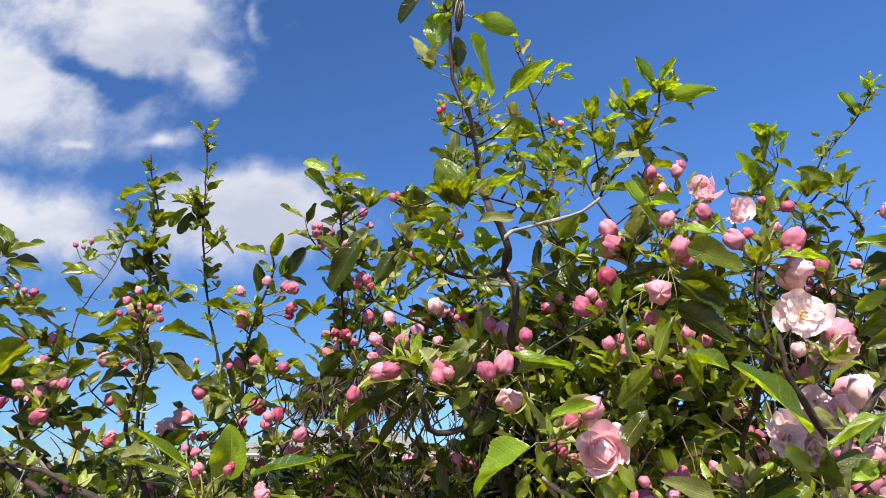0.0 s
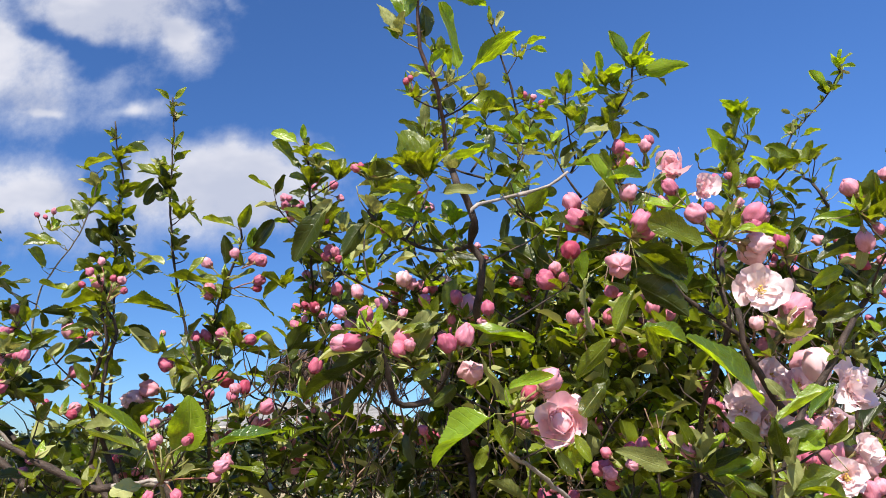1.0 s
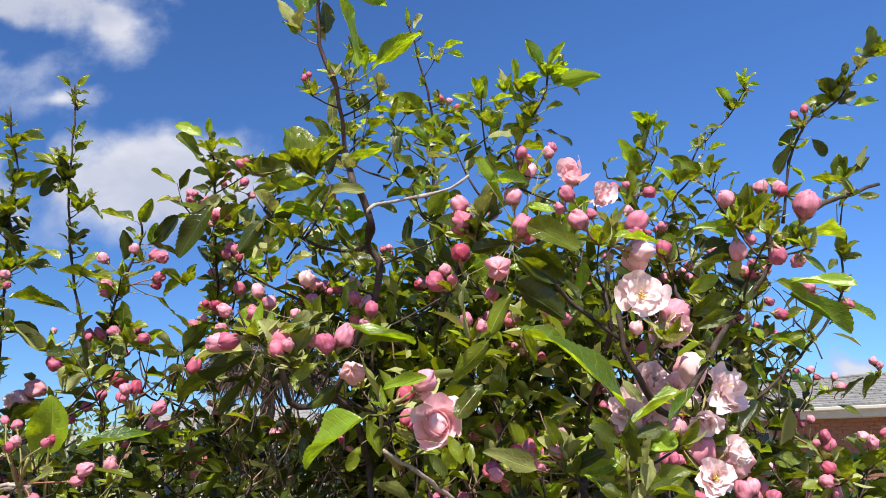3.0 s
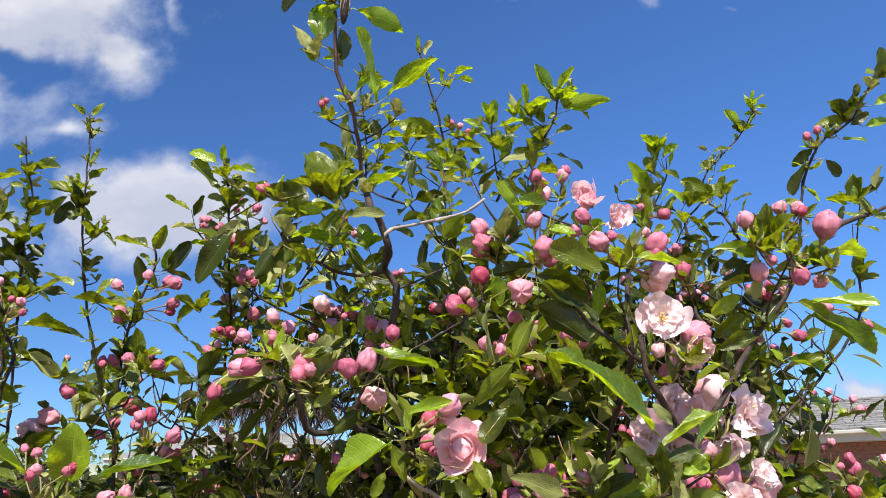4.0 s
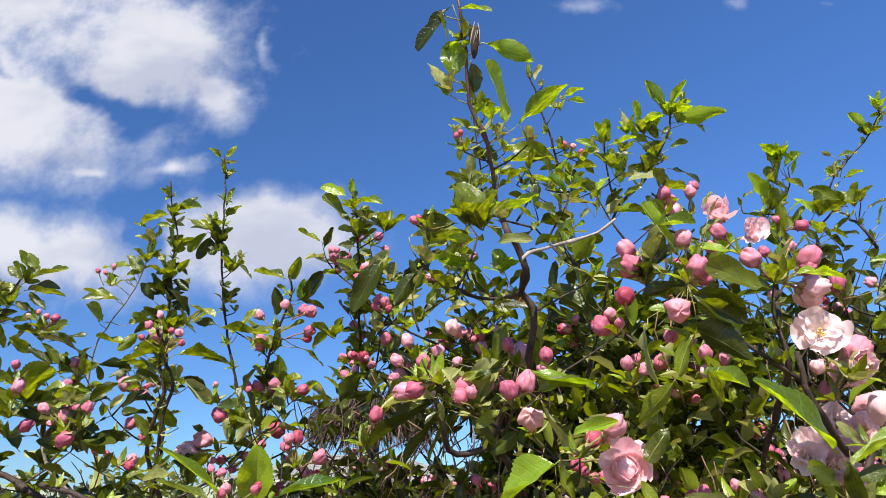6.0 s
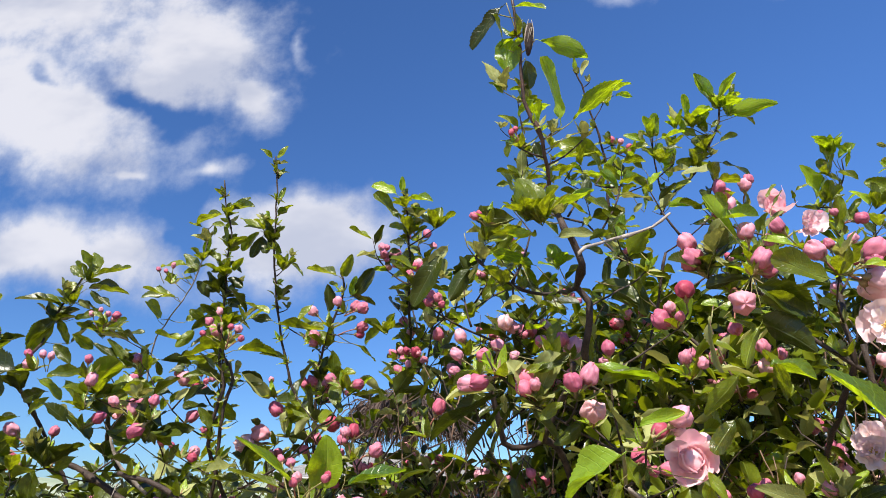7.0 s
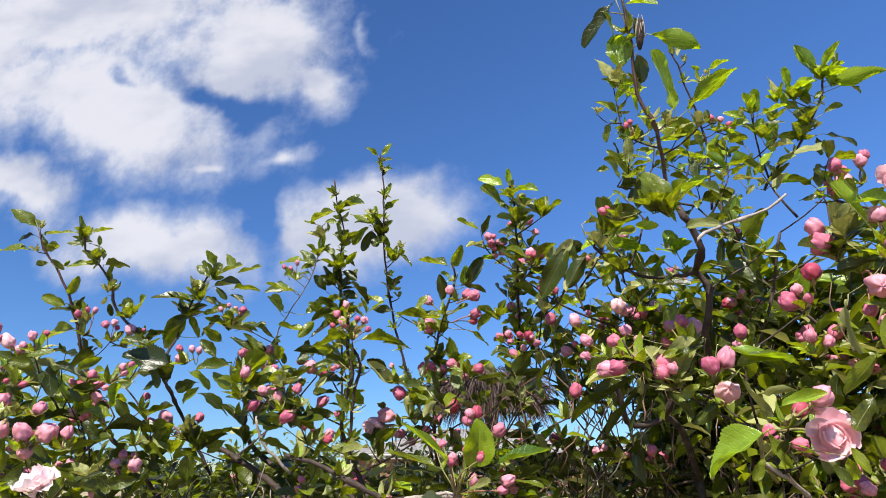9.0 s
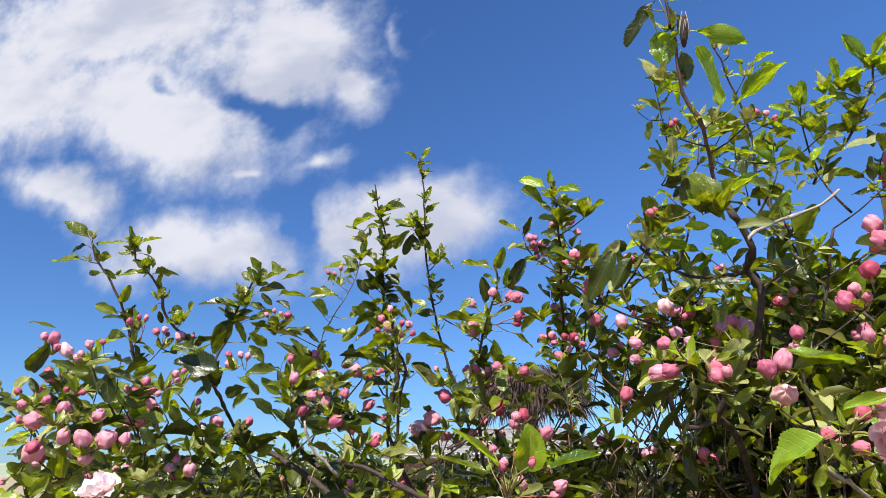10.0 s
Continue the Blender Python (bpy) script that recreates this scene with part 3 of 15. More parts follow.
def spray(mat, r0, start, end, count, size, buds=0, bud_r=0.005, seed=1, sag=0.0):
    """A leafy twig from start to end, with leaves in turn about it and bud clusters on short spurs."""
    r = random.Random(seed)
    a, b = Vector(start), Vector(end)
    side = (b - a).orthogonal().normalized()
    mid = (a + b) / 2 + Vector((r.uniform(-1, 1), r.uniform(-1, 1), r.uniform(-1, 1))) * (b - a).length * 0.14 + Vector((0, 0, sag))
    line = spline([a, mid, b], 0.01)
    twig = branch(mat if mat in (BARK, BARK_PALE, BARK_RED) else BARK, r0, r0 * 0.45, a, mid, b, name="twig")
    ahead = (b - a).normalized()
    for k in range(count - 2):
        t = (k + r.uniform(0.1, 0.9)) / (count - 2)
        q = line[min(len(line) - 1, int(t * len(line)))]
        ang = 2.4 * k + r.uniform(-0.5, 0.5)
        out = side * math.cos(ang) + ahead.cross(side) * math.sin(ang)
        d = (out + ahead * r.uniform(0.1, 0.9) + Vector((0, 0, r.uniform(-0.25, 0.35)))).normalized()
        long = size * r.uniform(0.55, 1.15)
        # three in eight wear the dark copy, their shade painted in the colour
        kind = r.choice((LEAF, LEAF, LEAF, LEAF_SHADED, LEAF_SHADED, LEAF_SHADED, LEAF_YOUNG, LEAF_PALE))
        leaf(kind, q, q + d * long, long * r.uniform(0.33, 0.48), Vector((r.uniform(-0.5, 0.5), r.uniform(-0.8, 0.4), 1)), r.randrange(5), twig)
    for k in range(buds):
        q = line[int(r.uniform(0.3, 0.98) * (len(line) - 1))]
        spur = q + Vector((r.uniform(-1, 1), r.uniform(-1, 0.6), r.uniform(0, 1))).normalized() * 0.016
        foot = spur
        part("spur", stalk_mesh([q, (q + foot) / 2 - Vector((0, 0, 0.002)), foot], 0.0008, BARK), tree, tree_inv)
        rosette(foot, r.uniform(0.016, 0.024), foot - q, r.randrange(4))
        for j in range(r.choice((2, 3, 4))):
            p = spur + Vector((r.uniform(-1, 1), r.uniform(-1, 0.5), r.uniform(-0.2, 1))).normalized() * r.uniform(0.016, 0.026)
            rr = bud_r * r.uniform(0.7, 1.25)
            bud(r.choice(("pink", "pink", "red")), p.x, p.y, p.z, rr, spur)
    return twig


GAPS = (((-0.15, 0.0), (0.80, 1.15), (1.548, 1.60)), ((-0.22, 0.01), (1.15, 1.70), (1.56, 1.66)), ((-0.28, -0.19), (0.9, 1.3), (1.555, 1.605)), ((0.555, 0.80), (0.80, 1.1), (1.512, 1.585)), ((0.60, 1.15), (1.1, 1.7), (1.512, 1.60)))


def in_gap(q):
    """Breaks in the crown where the sky shows between the boughs."""
    return any(all(lo < c < hi for c, (lo, hi) in zip(q, box)) for box in GAPS)


def backing(seed, count, x0, x1, y0, y1, tops, mat=None):
    """The far side of the crown: small leaves past counting, joined; tops: height of the foliage along x."""
    r, stray = random.Random(seed), random.Random(seed + 500)
    verts, faces, uvs = [], [], []
    for _ in range(count):
        u = r.random()
        x, y = x0 + (x1 - x0) * u, r.uniform(y0, y1)
        k = u * (len(tops) - 1)
        top = tops[int(k)] + (tops[min(len(tops) - 1, int(k) + 1)] - tops[int(k)]) * (k - int(k))
        z = top + 0.06 * noise.noise(Vector((x * 9, y * 5, 2))) - r.random() ** 1.6 * 0.5
        q = Vector((x + (stray.gauss(0, 0.12) if u < 0.12 or u > 0.88 else 0.0), y + abs(stray.gauss(0, 0.04)), z))
        d = Vector((r.gauss(0, 1), r.gauss(0, 1), r.gauss(0.2, 0.7))).normalized()
        if in_gap(q + d * 0.02):
            continue
        side = d.cross(Vector((r.uniform(-1, 1), r.uniform(-1, 1), 1.2))).normalized()
        up = side.cross(d)
        l = r.uniform(0.022, 0.05)
        w = l * r.uniform(0.16, 0.22)
        b = len(verts)
        verts += [q, q + d * l * 0.35 + side * w + up * w * 0.5, q + d * l * 0.7 + side * w * 0.8 + up * w * 0.4, q + d * l - up * l * 0.12, q + d * l * 0.7 - side * w * 0.8 + up * w * 0.4, q + d * l * 0.35 - side * w + up * w * 0.5, q + d * l * 0.5]
        uvs += [(0, 0.5), (0.35, 1), (0.7, 1), (1, 0.5), (0.7, 0), (0.35, 0), (0.5, 0.5)]
        faces += [(b, b + 6, b + 1), (b + 1, b + 6, b + 2), (b + 2, b + 6, b + 3), (b + 3, b + 6, b + 4), (b + 4, b + 6, b + 5), (b + 5, b + 6, b)]
    # even seeds take the dark leaf colour, painting shade into the crown's depth
    tagged(part("foliage", mesh_from("foliage", verts, faces, mat or (LEAF if seed % 2 else LEAF_SHADED), uvs), tree, tree_inv), kind="stuff")


def thicket(seed, count, x0, x1, y0, y1, z0, z1, mat):
    """Bare twigs past counting in the heart of the crown, joined."""
    r = random.Random(seed)
    verts, faces = [], []
    for _ in range(count):
        q = Vector((r.uniform(x0, x1), r.uniform(y0, y1), r.uniform(z0, z1)))
        d = Vector((r.gauss(0, 0.5), r.gauss(0, 0.35), r.uniform(0.3, 1.1))).normalized()
        line, long = [q], r.uniform(0.04, 0.12)
        for k in range(5):
            d = (d + Vector((r.gauss(0, 0.22), r.gauss(0, 0.22), 0.08))).normalized()
            line.append(line[-1] + d * long / 5)
        w = r.uniform(0.0006, 0.0015)
        if in_gap(line[3]) and count > 40:
            continue
        tv, tf = tube(line, [w * (1 - 0.12 * k) for k in range(6)], 5)
        b = len(verts)
        verts += tv
        faces += [tuple(b + k for k in f) for f in tf]
    tagged(part("brushwood", mesh_from("brushwood", verts, faces, mat), tree, tree_inv), kind="stuff")


thicket(51, 260, -0.12, 0.35, 0.85, 1.25, 1.42, 1.66, BARK)
thicket(52, 150, -0.12, 0.60, 0.78, 1.15, 1.42, 1.66, BARK_TAN)
thicket(53, 150, 0.3, 0.58, 0.75, 1.1, 1.40, 1.70, BARK)
thicket(54, 90, -1.0, -0.25, 0.95, 1.25, 1.34, 1.48, BARK)
TOPS = (1.53, 1.50, 1.50, 1.46, 1.43, 1.52, 1.60, 1.54, 1.44, 1.40, 1.38)
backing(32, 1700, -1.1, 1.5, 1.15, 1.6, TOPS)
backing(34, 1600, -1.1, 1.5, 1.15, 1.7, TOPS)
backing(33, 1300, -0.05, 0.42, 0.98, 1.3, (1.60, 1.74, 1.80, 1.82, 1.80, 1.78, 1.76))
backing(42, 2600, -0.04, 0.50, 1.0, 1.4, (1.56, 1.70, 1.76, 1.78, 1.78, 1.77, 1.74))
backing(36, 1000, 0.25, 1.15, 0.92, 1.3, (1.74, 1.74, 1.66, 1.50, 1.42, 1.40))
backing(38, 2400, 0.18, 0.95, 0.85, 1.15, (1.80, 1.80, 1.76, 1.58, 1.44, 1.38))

backing(61, 420, -0.04, 0.55, 0.92, 1.25, (1.56, 1.68, 1.74, 1.76, 1.74, 1.70), LEAF_PALE)
backing(62, 900, -0.05, 0.58, 0.92, 1.15, (1.50, 1.53, 1.55, 1.55, 1.53, 1.50), LEAF_PALE)
backing(63, 600, -0.05, 0.58, 0.92, 1.15, (1.51, 1.54, 1.57, 1.57, 1.54, 1.50), LEAF)
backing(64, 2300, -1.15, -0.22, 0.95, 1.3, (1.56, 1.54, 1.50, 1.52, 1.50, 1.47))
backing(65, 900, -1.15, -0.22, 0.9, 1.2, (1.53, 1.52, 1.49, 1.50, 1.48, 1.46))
thicket(55, 160, -0.14, 0.60, 0.95, 1.25, 1.44, 1.74, STALK)
thicket(56, 50, -0.14, 0.62, 0.95, 1.25, 1.44, 1.74, STALK_RED)
thicket(58, 60, -0.1, 0.55, 0.85, 1.15, 1.40, 1.52, BARK_PALE)
thicket(67, 26, -0.22, 0.02, 0.8, 0.95, 1.52, 1.58, BARK)
thicket(68, 14, -0.22, 0.02, 0.8, 0.95, 1.52, 1.58, BARK_TAN)
thicket(57, 70, -1.0, -0.2, 0.9, 1.1, 1.36, 1.44, STALK)
backing(69, 420, 0.06, 0.36, 0.72, 0.92, (1.60, 1.64, 1.66, 1.64), LEAF)
backing(70, 160, 0.06, 0.36, 0.70, 0.90, (1.60, 1.64, 1.66, 1.64), LEAF_PALE)
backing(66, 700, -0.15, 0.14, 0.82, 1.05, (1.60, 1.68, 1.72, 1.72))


# ---- branches ----
branch(BARK, 0.0046, 0.0039, (0.08, 0.761, 1.618), (0.069, 0.709, 1.645), (0.072, 0.694, 1.659), (0.076, 0.684, 1.69), (0.064, 0.678, 1.705), (0.066, 0.643, 1.718), (0.06, 0.636, 1.739), (0.051, 0.621, 1.748), (0.043, 0.642, 1.78))
branch(BARK_PALE, 0.0024, 0.0018, (0.063, 0.64, 1.724), (0.07, 0.638, 1.733), (0.104, 0.687, 1.76), (0.146, 0.695, 1.775), (0.165, 0.692, 1.789))
branch(BARK, 0.0032, 0.0020, (0.062, 0.678, 1.704), (0.039, 0.757, 1.723), (0.009, 0.725, 1.717), (-0.011, 0.71, 1.726), (-0.031, 0.676, 1.729), (-0.039, 0.672, 1.739))
branch(BARK_RED, 0.0030, 0.0019, (0.043, 0.642, 1.778), (0.039, 0.634, 1.803), (0.032, 0.606, 1.835), (0.017, 0.593, 1.873), (0.014, 0.581, 1.909), (0.011, 0.569, 1.945), (0.007, 0.558, 1.975))
branch(BARK, 0.0015, 0.0010, (0.076, 0.685, 1.688), (0.098, 0.712, 1.706), (0.13, 0.728, 1.727), (0.149, 0.733, 1.747))
branch(BARK, 0.0020, 0.0012, (0.077, 0.888, 1.697), (0.038, 0.881, 1.71), (0.009, 0.872, 1.731), (-0.005, 0.866, 1.748))
branch(BARK, 0.0050, 0.0036, (0.064, 0.87, 1.499), (0.051, 0.833, 1.542), (0.037, 0.804, 1.564), (0.024, 0.793, 1.564), (0.003, 0.786, 1.556), (-0.016, 0.773, 1.561), (-0.022, 0.753, 1.587), (-0.03, 0.732, 1.616))
branch(BARK, 0.0045, 0.0035, (0.024, 0.793, 1.564), (0.037, 0.774, 1.589), (0.049, 0.744, 1.611), (0.058, 0.714, 1.636))
branch(BARK_PALE, 0.0026, 0.0022, (0.16, 0.677, 1.459), (0.125, 0.624, 1.487), (0.099, 0.584, 1.504), (0.084, 0.57, 1.513))
branch(STALK, 0.0024, 0.0020, (0.098, 0.597, 1.498), (0.085, 0.575, 1.514), (0.084, 0.564, 1.531), (0.082, 0.56, 1.543))
branch(BARK, 0.0032, 0.0020, (0.23, 1.065, 1.941), (0.244, 1.057, 1.967), (0.285, 1.048, 2.004), (0.308, 1.037, 2.043), (0.327, 1.025, 2.082), (0.33, 1.013, 2.116))
branch(BARK, 0.0030, 0.0016, (0.143, 1.038, 1.905), (0.143, 1.022, 1.955), (0.141, 1.002, 2.014), (0.125, 0.981, 2.073), (0.112, 0.967, 2.115), (0.099, 0.955, 2.148))
branch(BARK, 0.0013, 0.0009, (0.124, 0.982, 2.071), (0.136, 0.977, 2.09), (0.145, 0.972, 2.107))
branch(BARK, 0.0014, 0.0010, (0.143, 1.022, 1.955), (0.172, 1.021, 1.962), (0.216, 1.018, 1.981), (0.247, 1.012, 2.005))
branch(BARK, 0.0014, 0.0010, (0.136, 1.024, 1.947), (0.105, 1.016, 1.965), (0.075, 1.008, 1.982))
branch(BARK, 0.0022, 0.0013, (0.239, 1.061, 1.956), (0.228, 1.047, 1.994), (0.222, 1.033, 2.038), (0.218, 1.022, 2.068))
branch(BARK, 0.0019, 0.0011, (0.017, 1.037, 1.955), (0.019, 1.019, 2.008), (0.013, 1.001, 2.057), (0.009, 0.989, 2.088), (0.006, 0.98, 2.114))
branch(BARK, 0.0012, 0.0008, (0.016, 1.002, 2.057), (-0.007, 0.995, 2.057), (-0.024, 0.986, 2.07))
branch(STALK, 0.0014, 0.0009, (0.233, 0.445, 1.455), (0.23, 0.437, 1.484), (0.228, 0.43, 1.509), (0.234, 0.435, 1.526))
branch(STALK, 0.0016, 0.0011, (-0.161, 0.581, 1.463), (-0.158, 0.57, 1.496), (-0.156, 0.564, 1.517))
branch(BARK, 0.0028, 0.0020, (0.135, 0.961, 1.475), (0.138, 0.865, 1.606), (0.143, 0.795, 1.661), (0.159, 0.78, 1.709), (0.164, 0.769, 1.742), (0.17, 0.761, 1.769))
branch(BARK, 0.0032, 0.0024, (0.332, 0.98, 1.497), (0.335, 0.952, 1.583), (0.305, 0.937, 1.621), (0.256, 0.872, 1.649), (0.225, 0.842, 1.669), (0.19, 0.859, 1.708))
branch(BARK, 0.0030, 0.0020, (0.335, 0.952, 1.583), (0.356, 0.943, 1.614), (0.371, 0.93, 1.656), (0.372, 0.912, 1.711))
branch(BARK, 0.0029, 0.0022, (0.288, 0.589, 1.597), (0.261, 0.582, 1.614), (0.238, 0.584, 1.633), (0.207, 0.554, 1.652), (0.184, 0.531, 1.655))
branch(BARK, 0.0033, 0.0025, (0.282, 0.729, 1.491), (0.272, 0.669, 1.545), (0.271, 0.614, 1.583), (0.271, 0.583, 1.61), (0.265, 0.574, 1.638), (0.283, 0.612, 1.679), (0.282, 0.608, 1.699))
branch(BARK, 0.0034, 0.0026, (0.299, 0.556, 1.521), (0.318, 0.569, 1.547), (0.334, 0.561, 1.571), (0.35, 0.562, 1.596), (0.371, 0.576, 1.619), (0.387, 0.569, 1.64), (0.404, 0.562, 1.663), (0.401, 0.555, 1.686), (0.402, 0.55, 1.704))
branch(BARK, 0.0034, 0.0026, (0.357, 0.579, 1.609), (0.348, 0.596, 1.624), (0.34, 0.603, 1.64), (0.339, 0.609, 1.654))
branch(BARK, 0.0034, 0.0022, (0.408, 0.56, 1.668), (0.43, 0.572, 1.694), (0.455, 0.576, 1.714), (0.486, 0.58, 1.73), (0.528, 0.584, 1.746))
branch(BARK, 0.0022, 0.0013, (0.537, 0.758, 1.767), (0.54, 0.749, 1.798), (0.544, 0.738, 1.836), (0.561, 0.725, 1.877), (0.6, 0.715, 1.906), (0.613, 0.707, 1.931), (0.629, 0.7, 1.953))
branch(BARK, 0.0028, 0.0015, (0.589, 0.99, 1.855), (0.567, 0.982, 1.888), (0.607, 1.127, 1.987), (0.614, 1.116, 2.025), (0.674, 1.162, 2.088), (0.705, 1.15, 2.123), (0.73, 1.137, 2.163))
branch(BARK, 0.0016, 0.0010, (0.511, 0.987, 1.879), (0.498, 0.983, 1.894), (0.459, 0.982, 1.906), (0.407, 0.983, 1.912))
branch(BARK, 0.0027, 0.0018, (0.512, 0.996, 1.846), (0.507, 0.987, 1.879), (0.524, 0.98, 1.9), (0.536, 0.975, 1.917))
branch(BARK, 0.0020, 0.0012, (0.5, 1.123, 1.93), (0.519, 1.109, 1.977), (0.533, 1.099, 2.01), (0.532, 1.091, 2.038))
branch(BARK, 0.0034, 0.0020, (0.484, 0.846, 1.464), (0.489, 0.833, 1.508), (0.492, 0.817, 1.565), (0.487, 0.799, 1.628), (0.49, 0.792, 1.653))
branch(BARK, 0.0026, 0.0016, (0.492, 0.82, 1.552), (0.508, 0.814, 1.571), (0.537, 0.806, 1.596), (0.559, 0.798, 1.618), (0.591, 0.785, 1.66), (0.607, 0.775, 1.691), (0.602, 0.761, 1.742))
branch(BARK, 0.0020, 0.0014, (0.521, 0.885, 1.501), (0.538, 0.881, 1.515), (0.555, 0.878, 1.521), (0.562, 0.87, 1.548), (0.563, 0.864, 1.568))
branch(BARK, 0.0040, 0.0026, (0.332, 0.623, 1.541), (0.309, 0.605, 1.554), (0.291, 0.586, 1.571), (0.279, 0.575, 1.593), (0.273, 0.568, 1.62))
branch(BARK, 0.0024, 0.0016, (0.527, 0.741, 1.458), (0.531, 0.731, 1.492), (0.52, 0.727, 1.508))
branch(BARK, 0.0034, 0.0016, (-0.338, 1.128, 1.531), (-0.358, 1.093, 1.631), (-0.371, 1.079, 1.673), (-0.384, 1.058, 1.732), (-0.394, 1.03, 1.816), (-0.395, 1.008, 1.883), (-0.389, 0.983, 1.959), (-0.394, 0.98, 2.016), (-0.395, 0.974, 2.035))
branch(BARK, 0.0032, 0.0014, (-0.491, 1.102, 1.546), (-0.485, 1.073, 1.638), (-0.479, 1.048, 1.713), (-0.475, 1.026, 1.779), (-0.47, 1.002, 1.854), (-0.461, 0.986, 1.904), (-0.467, 0.974, 1.937), (-0.47, 0.966, 1.962), (-0.471, 0.958, 1.987))
branch(BARK_PALE, 0.0020, 0.0014, (-0.635, 1.106, 1.651), (-0.628, 1.089, 1.703), (-0.618, 1.075, 1.746), (-0.581, 1.045, 1.78), (-0.544, 1.025, 1.816), (-0.518, 1.002, 1.845), (-0.502, 0.989, 1.887), (-0.499, 0.981, 1.912))
branch(BARK, 0.0034, 0.0020, (-0.3, 1.05, 1.423), (-0.302, 1.005, 1.559), (-0.297, 0.981, 1.635), (-0.289, 0.961, 1.695), (-0.278, 0.955, 1.73), (-0.259, 0.942, 1.772), (-0.253, 0.935, 1.795), (-0.258, 0.929, 1.813))
branch(BARK, 0.0016, 0.0011, (-0.289, 0.959, 1.702), (-0.352, 1.055, 1.749), (-0.374, 1.049, 1.761))
branch(BARK, 0.0035, 0.0018, (-0.164, 1.094, 1.499), (-0.171, 1.056, 1.611), (-0.174, 1.035, 1.675), (-0.168, 1.014, 1.738), (-0.159, 0.948, 1.789), (-0.152, 0.9, 1.84), (-0.151, 0.867, 1.876), (-0.155, 0.857, 1.905))
branch(BARK, 0.0036, 0.0022, (-0.387, 0.902, 1.506), (-0.404, 0.886, 1.553), (-0.4, 0.872, 1.596), (-0.384, 0.858, 1.64), (-0.39, 0.849, 1.667), (-0.385, 0.84, 1.694), (-0.363, 0.78, 1.701))
branch(BARK, 0.0060, 0.0040, (-0.506, 1.124, 1.422), (-0.539, 1.099, 1.468), (-0.57, 1.039, 1.509), (-0.624, 1.046, 1.541), (-0.639, 1.03, 1.578), (-0.582, 0.919, 1.631))
branch(BARK, 0.0042, 0.0020, (-0.777, 1.184, 1.484), (-0.816, 1.142, 1.577), (-0.809, 1.056, 1.643), (-0.75, 0.94, 1.671), (-0.818, 1.067, 1.75), (-0.799, 1.072, 1.816), (-0.776, 1.085, 1.874), (-0.765, 1.085, 1.885))
branch(BARK_RED, 0.0038, 0.0019, (-0.884, 0.936, 1.651), (-0.893, 0.915, 1.706), (-0.898, 0.898, 1.752), (-0.908, 0.879, 1.798), (-0.923, 0.863, 1.834), (-0.94, 0.849, 1.862), (-0.944, 0.836, 1.894))
branch(BARK_RED, 0.0036, 0.0018, (-0.771, 0.962, 1.67), (-0.794, 0.936, 1.725), (-0.818, 0.922, 1.747), (-0.833, 0.91, 1.77), (-0.838, 0.896, 1.807), (-0.853, 0.881, 1.839), (-0.873, 0.867, 1.862), (-0.869, 0.859, 1.889))
branch(BARK, 0.0040, 0.0030, (-0.687, 0.88, 1.473), (-0.715, 0.856, 1.52), (-0.748, 0.834, 1.56), (-0.766, 0.807, 1.623), (-0.774, 0.788, 1.671))
branch(BARK_PALE, 0.0030, 0.0024, (-0.466, 0.854, 1.505), (-0.493, 0.836, 1.534), (-0.503, 0.826, 1.556), (-0.505, 0.818, 1.579))
branch(BARK, 0.0034, 0.0026, (-0.406, 0.903, 1.49), (-0.393, 0.886, 1.55), (-0.385, 0.867, 1.611), (-0.373, 0.858, 1.649), (-0.382, 0.847, 1.672))
branch(BARK_PALE, 0.0028, 0.0026, (-0.174, 0.582, 1.485), (-0.2159, 0.6008, 1.483), (-0.2304, 0.601, 1.481))
branch(BARK, 0.0036, 0.0024, (-0.2268, 0.6012, 1.481), (-0.2459, 0.6003, 1.481), (-0.2658, 0.597, 1.49), (-0.2894, 0.5926, 1.503), (-0.3166, 0.5885, 1.514), (-0.3439, 0.5858, 1.521))
branch(BARK, 0.0065, 0.0045, (-0.442, 0.925, 1.413), (-0.493, 0.914, 1.466), (-0.531, 0.915, 1.497), (-0.614, 0.921, 1.538), (-0.704, 0.931, 1.564))
branch(BARK, 0.036, 0.026, (0.15, 1.0, -0.05), (0.17, 1.02, 0.4), (0.13, 0.98, 0.8), (0.14, 1.0, 1.0), name='trunk')
branch(BARK, 0.014, 0.0045, (0.14, 1, 0.906), (0.094, 0.922, 1.142), (0.064, 0.87, 1.499), name='limb')
branch(BARK, 0.014, 0.0045, (0.14, 1, 0.935), (0.152, 0.806, 1.137), (0.16, 0.677, 1.459), name='limb')
branch(BARK, 0.014, 0.0045, (0.14, 1, 0.949), (0.255, 0.988, 1.163), (0.332, 0.98, 1.497), name='limb')
branch(BARK, 0.014, 0.0045, (0.14, 1, 0.986), (0.225, 0.838, 1.178), (0.282, 0.729, 1.491), name='limb')
branch(BARK, 0.014, 0.0045, (0.14, 1, 0.935), (0.233, 0.728, 1.168), (0.296, 0.546, 1.521), name='limb')
branch(BARK, 0.014, 0.0045, (0.14, 1, 0.981), (0.346, 0.907, 1.162), (0.484, 0.846, 1.464), name='limb')
branch(BARK, 0.014, 0.0045, (0.14, 1, 0.757), (-0.176, 0.941, 1.072), (-0.387, 0.902, 1.506), name='limb')
branch(BARK, 0.014, 0.0045, (0.14, 1, 0.866), (-0.247, 1.075, 1.084), (-0.506, 1.124, 1.422), name='limb')
branch(BARK, 0.014, 0.0045, (0.14, 1, 0.986), (-0.41, 1.111, 1.175), (-0.777, 1.184, 1.484), name='limb')
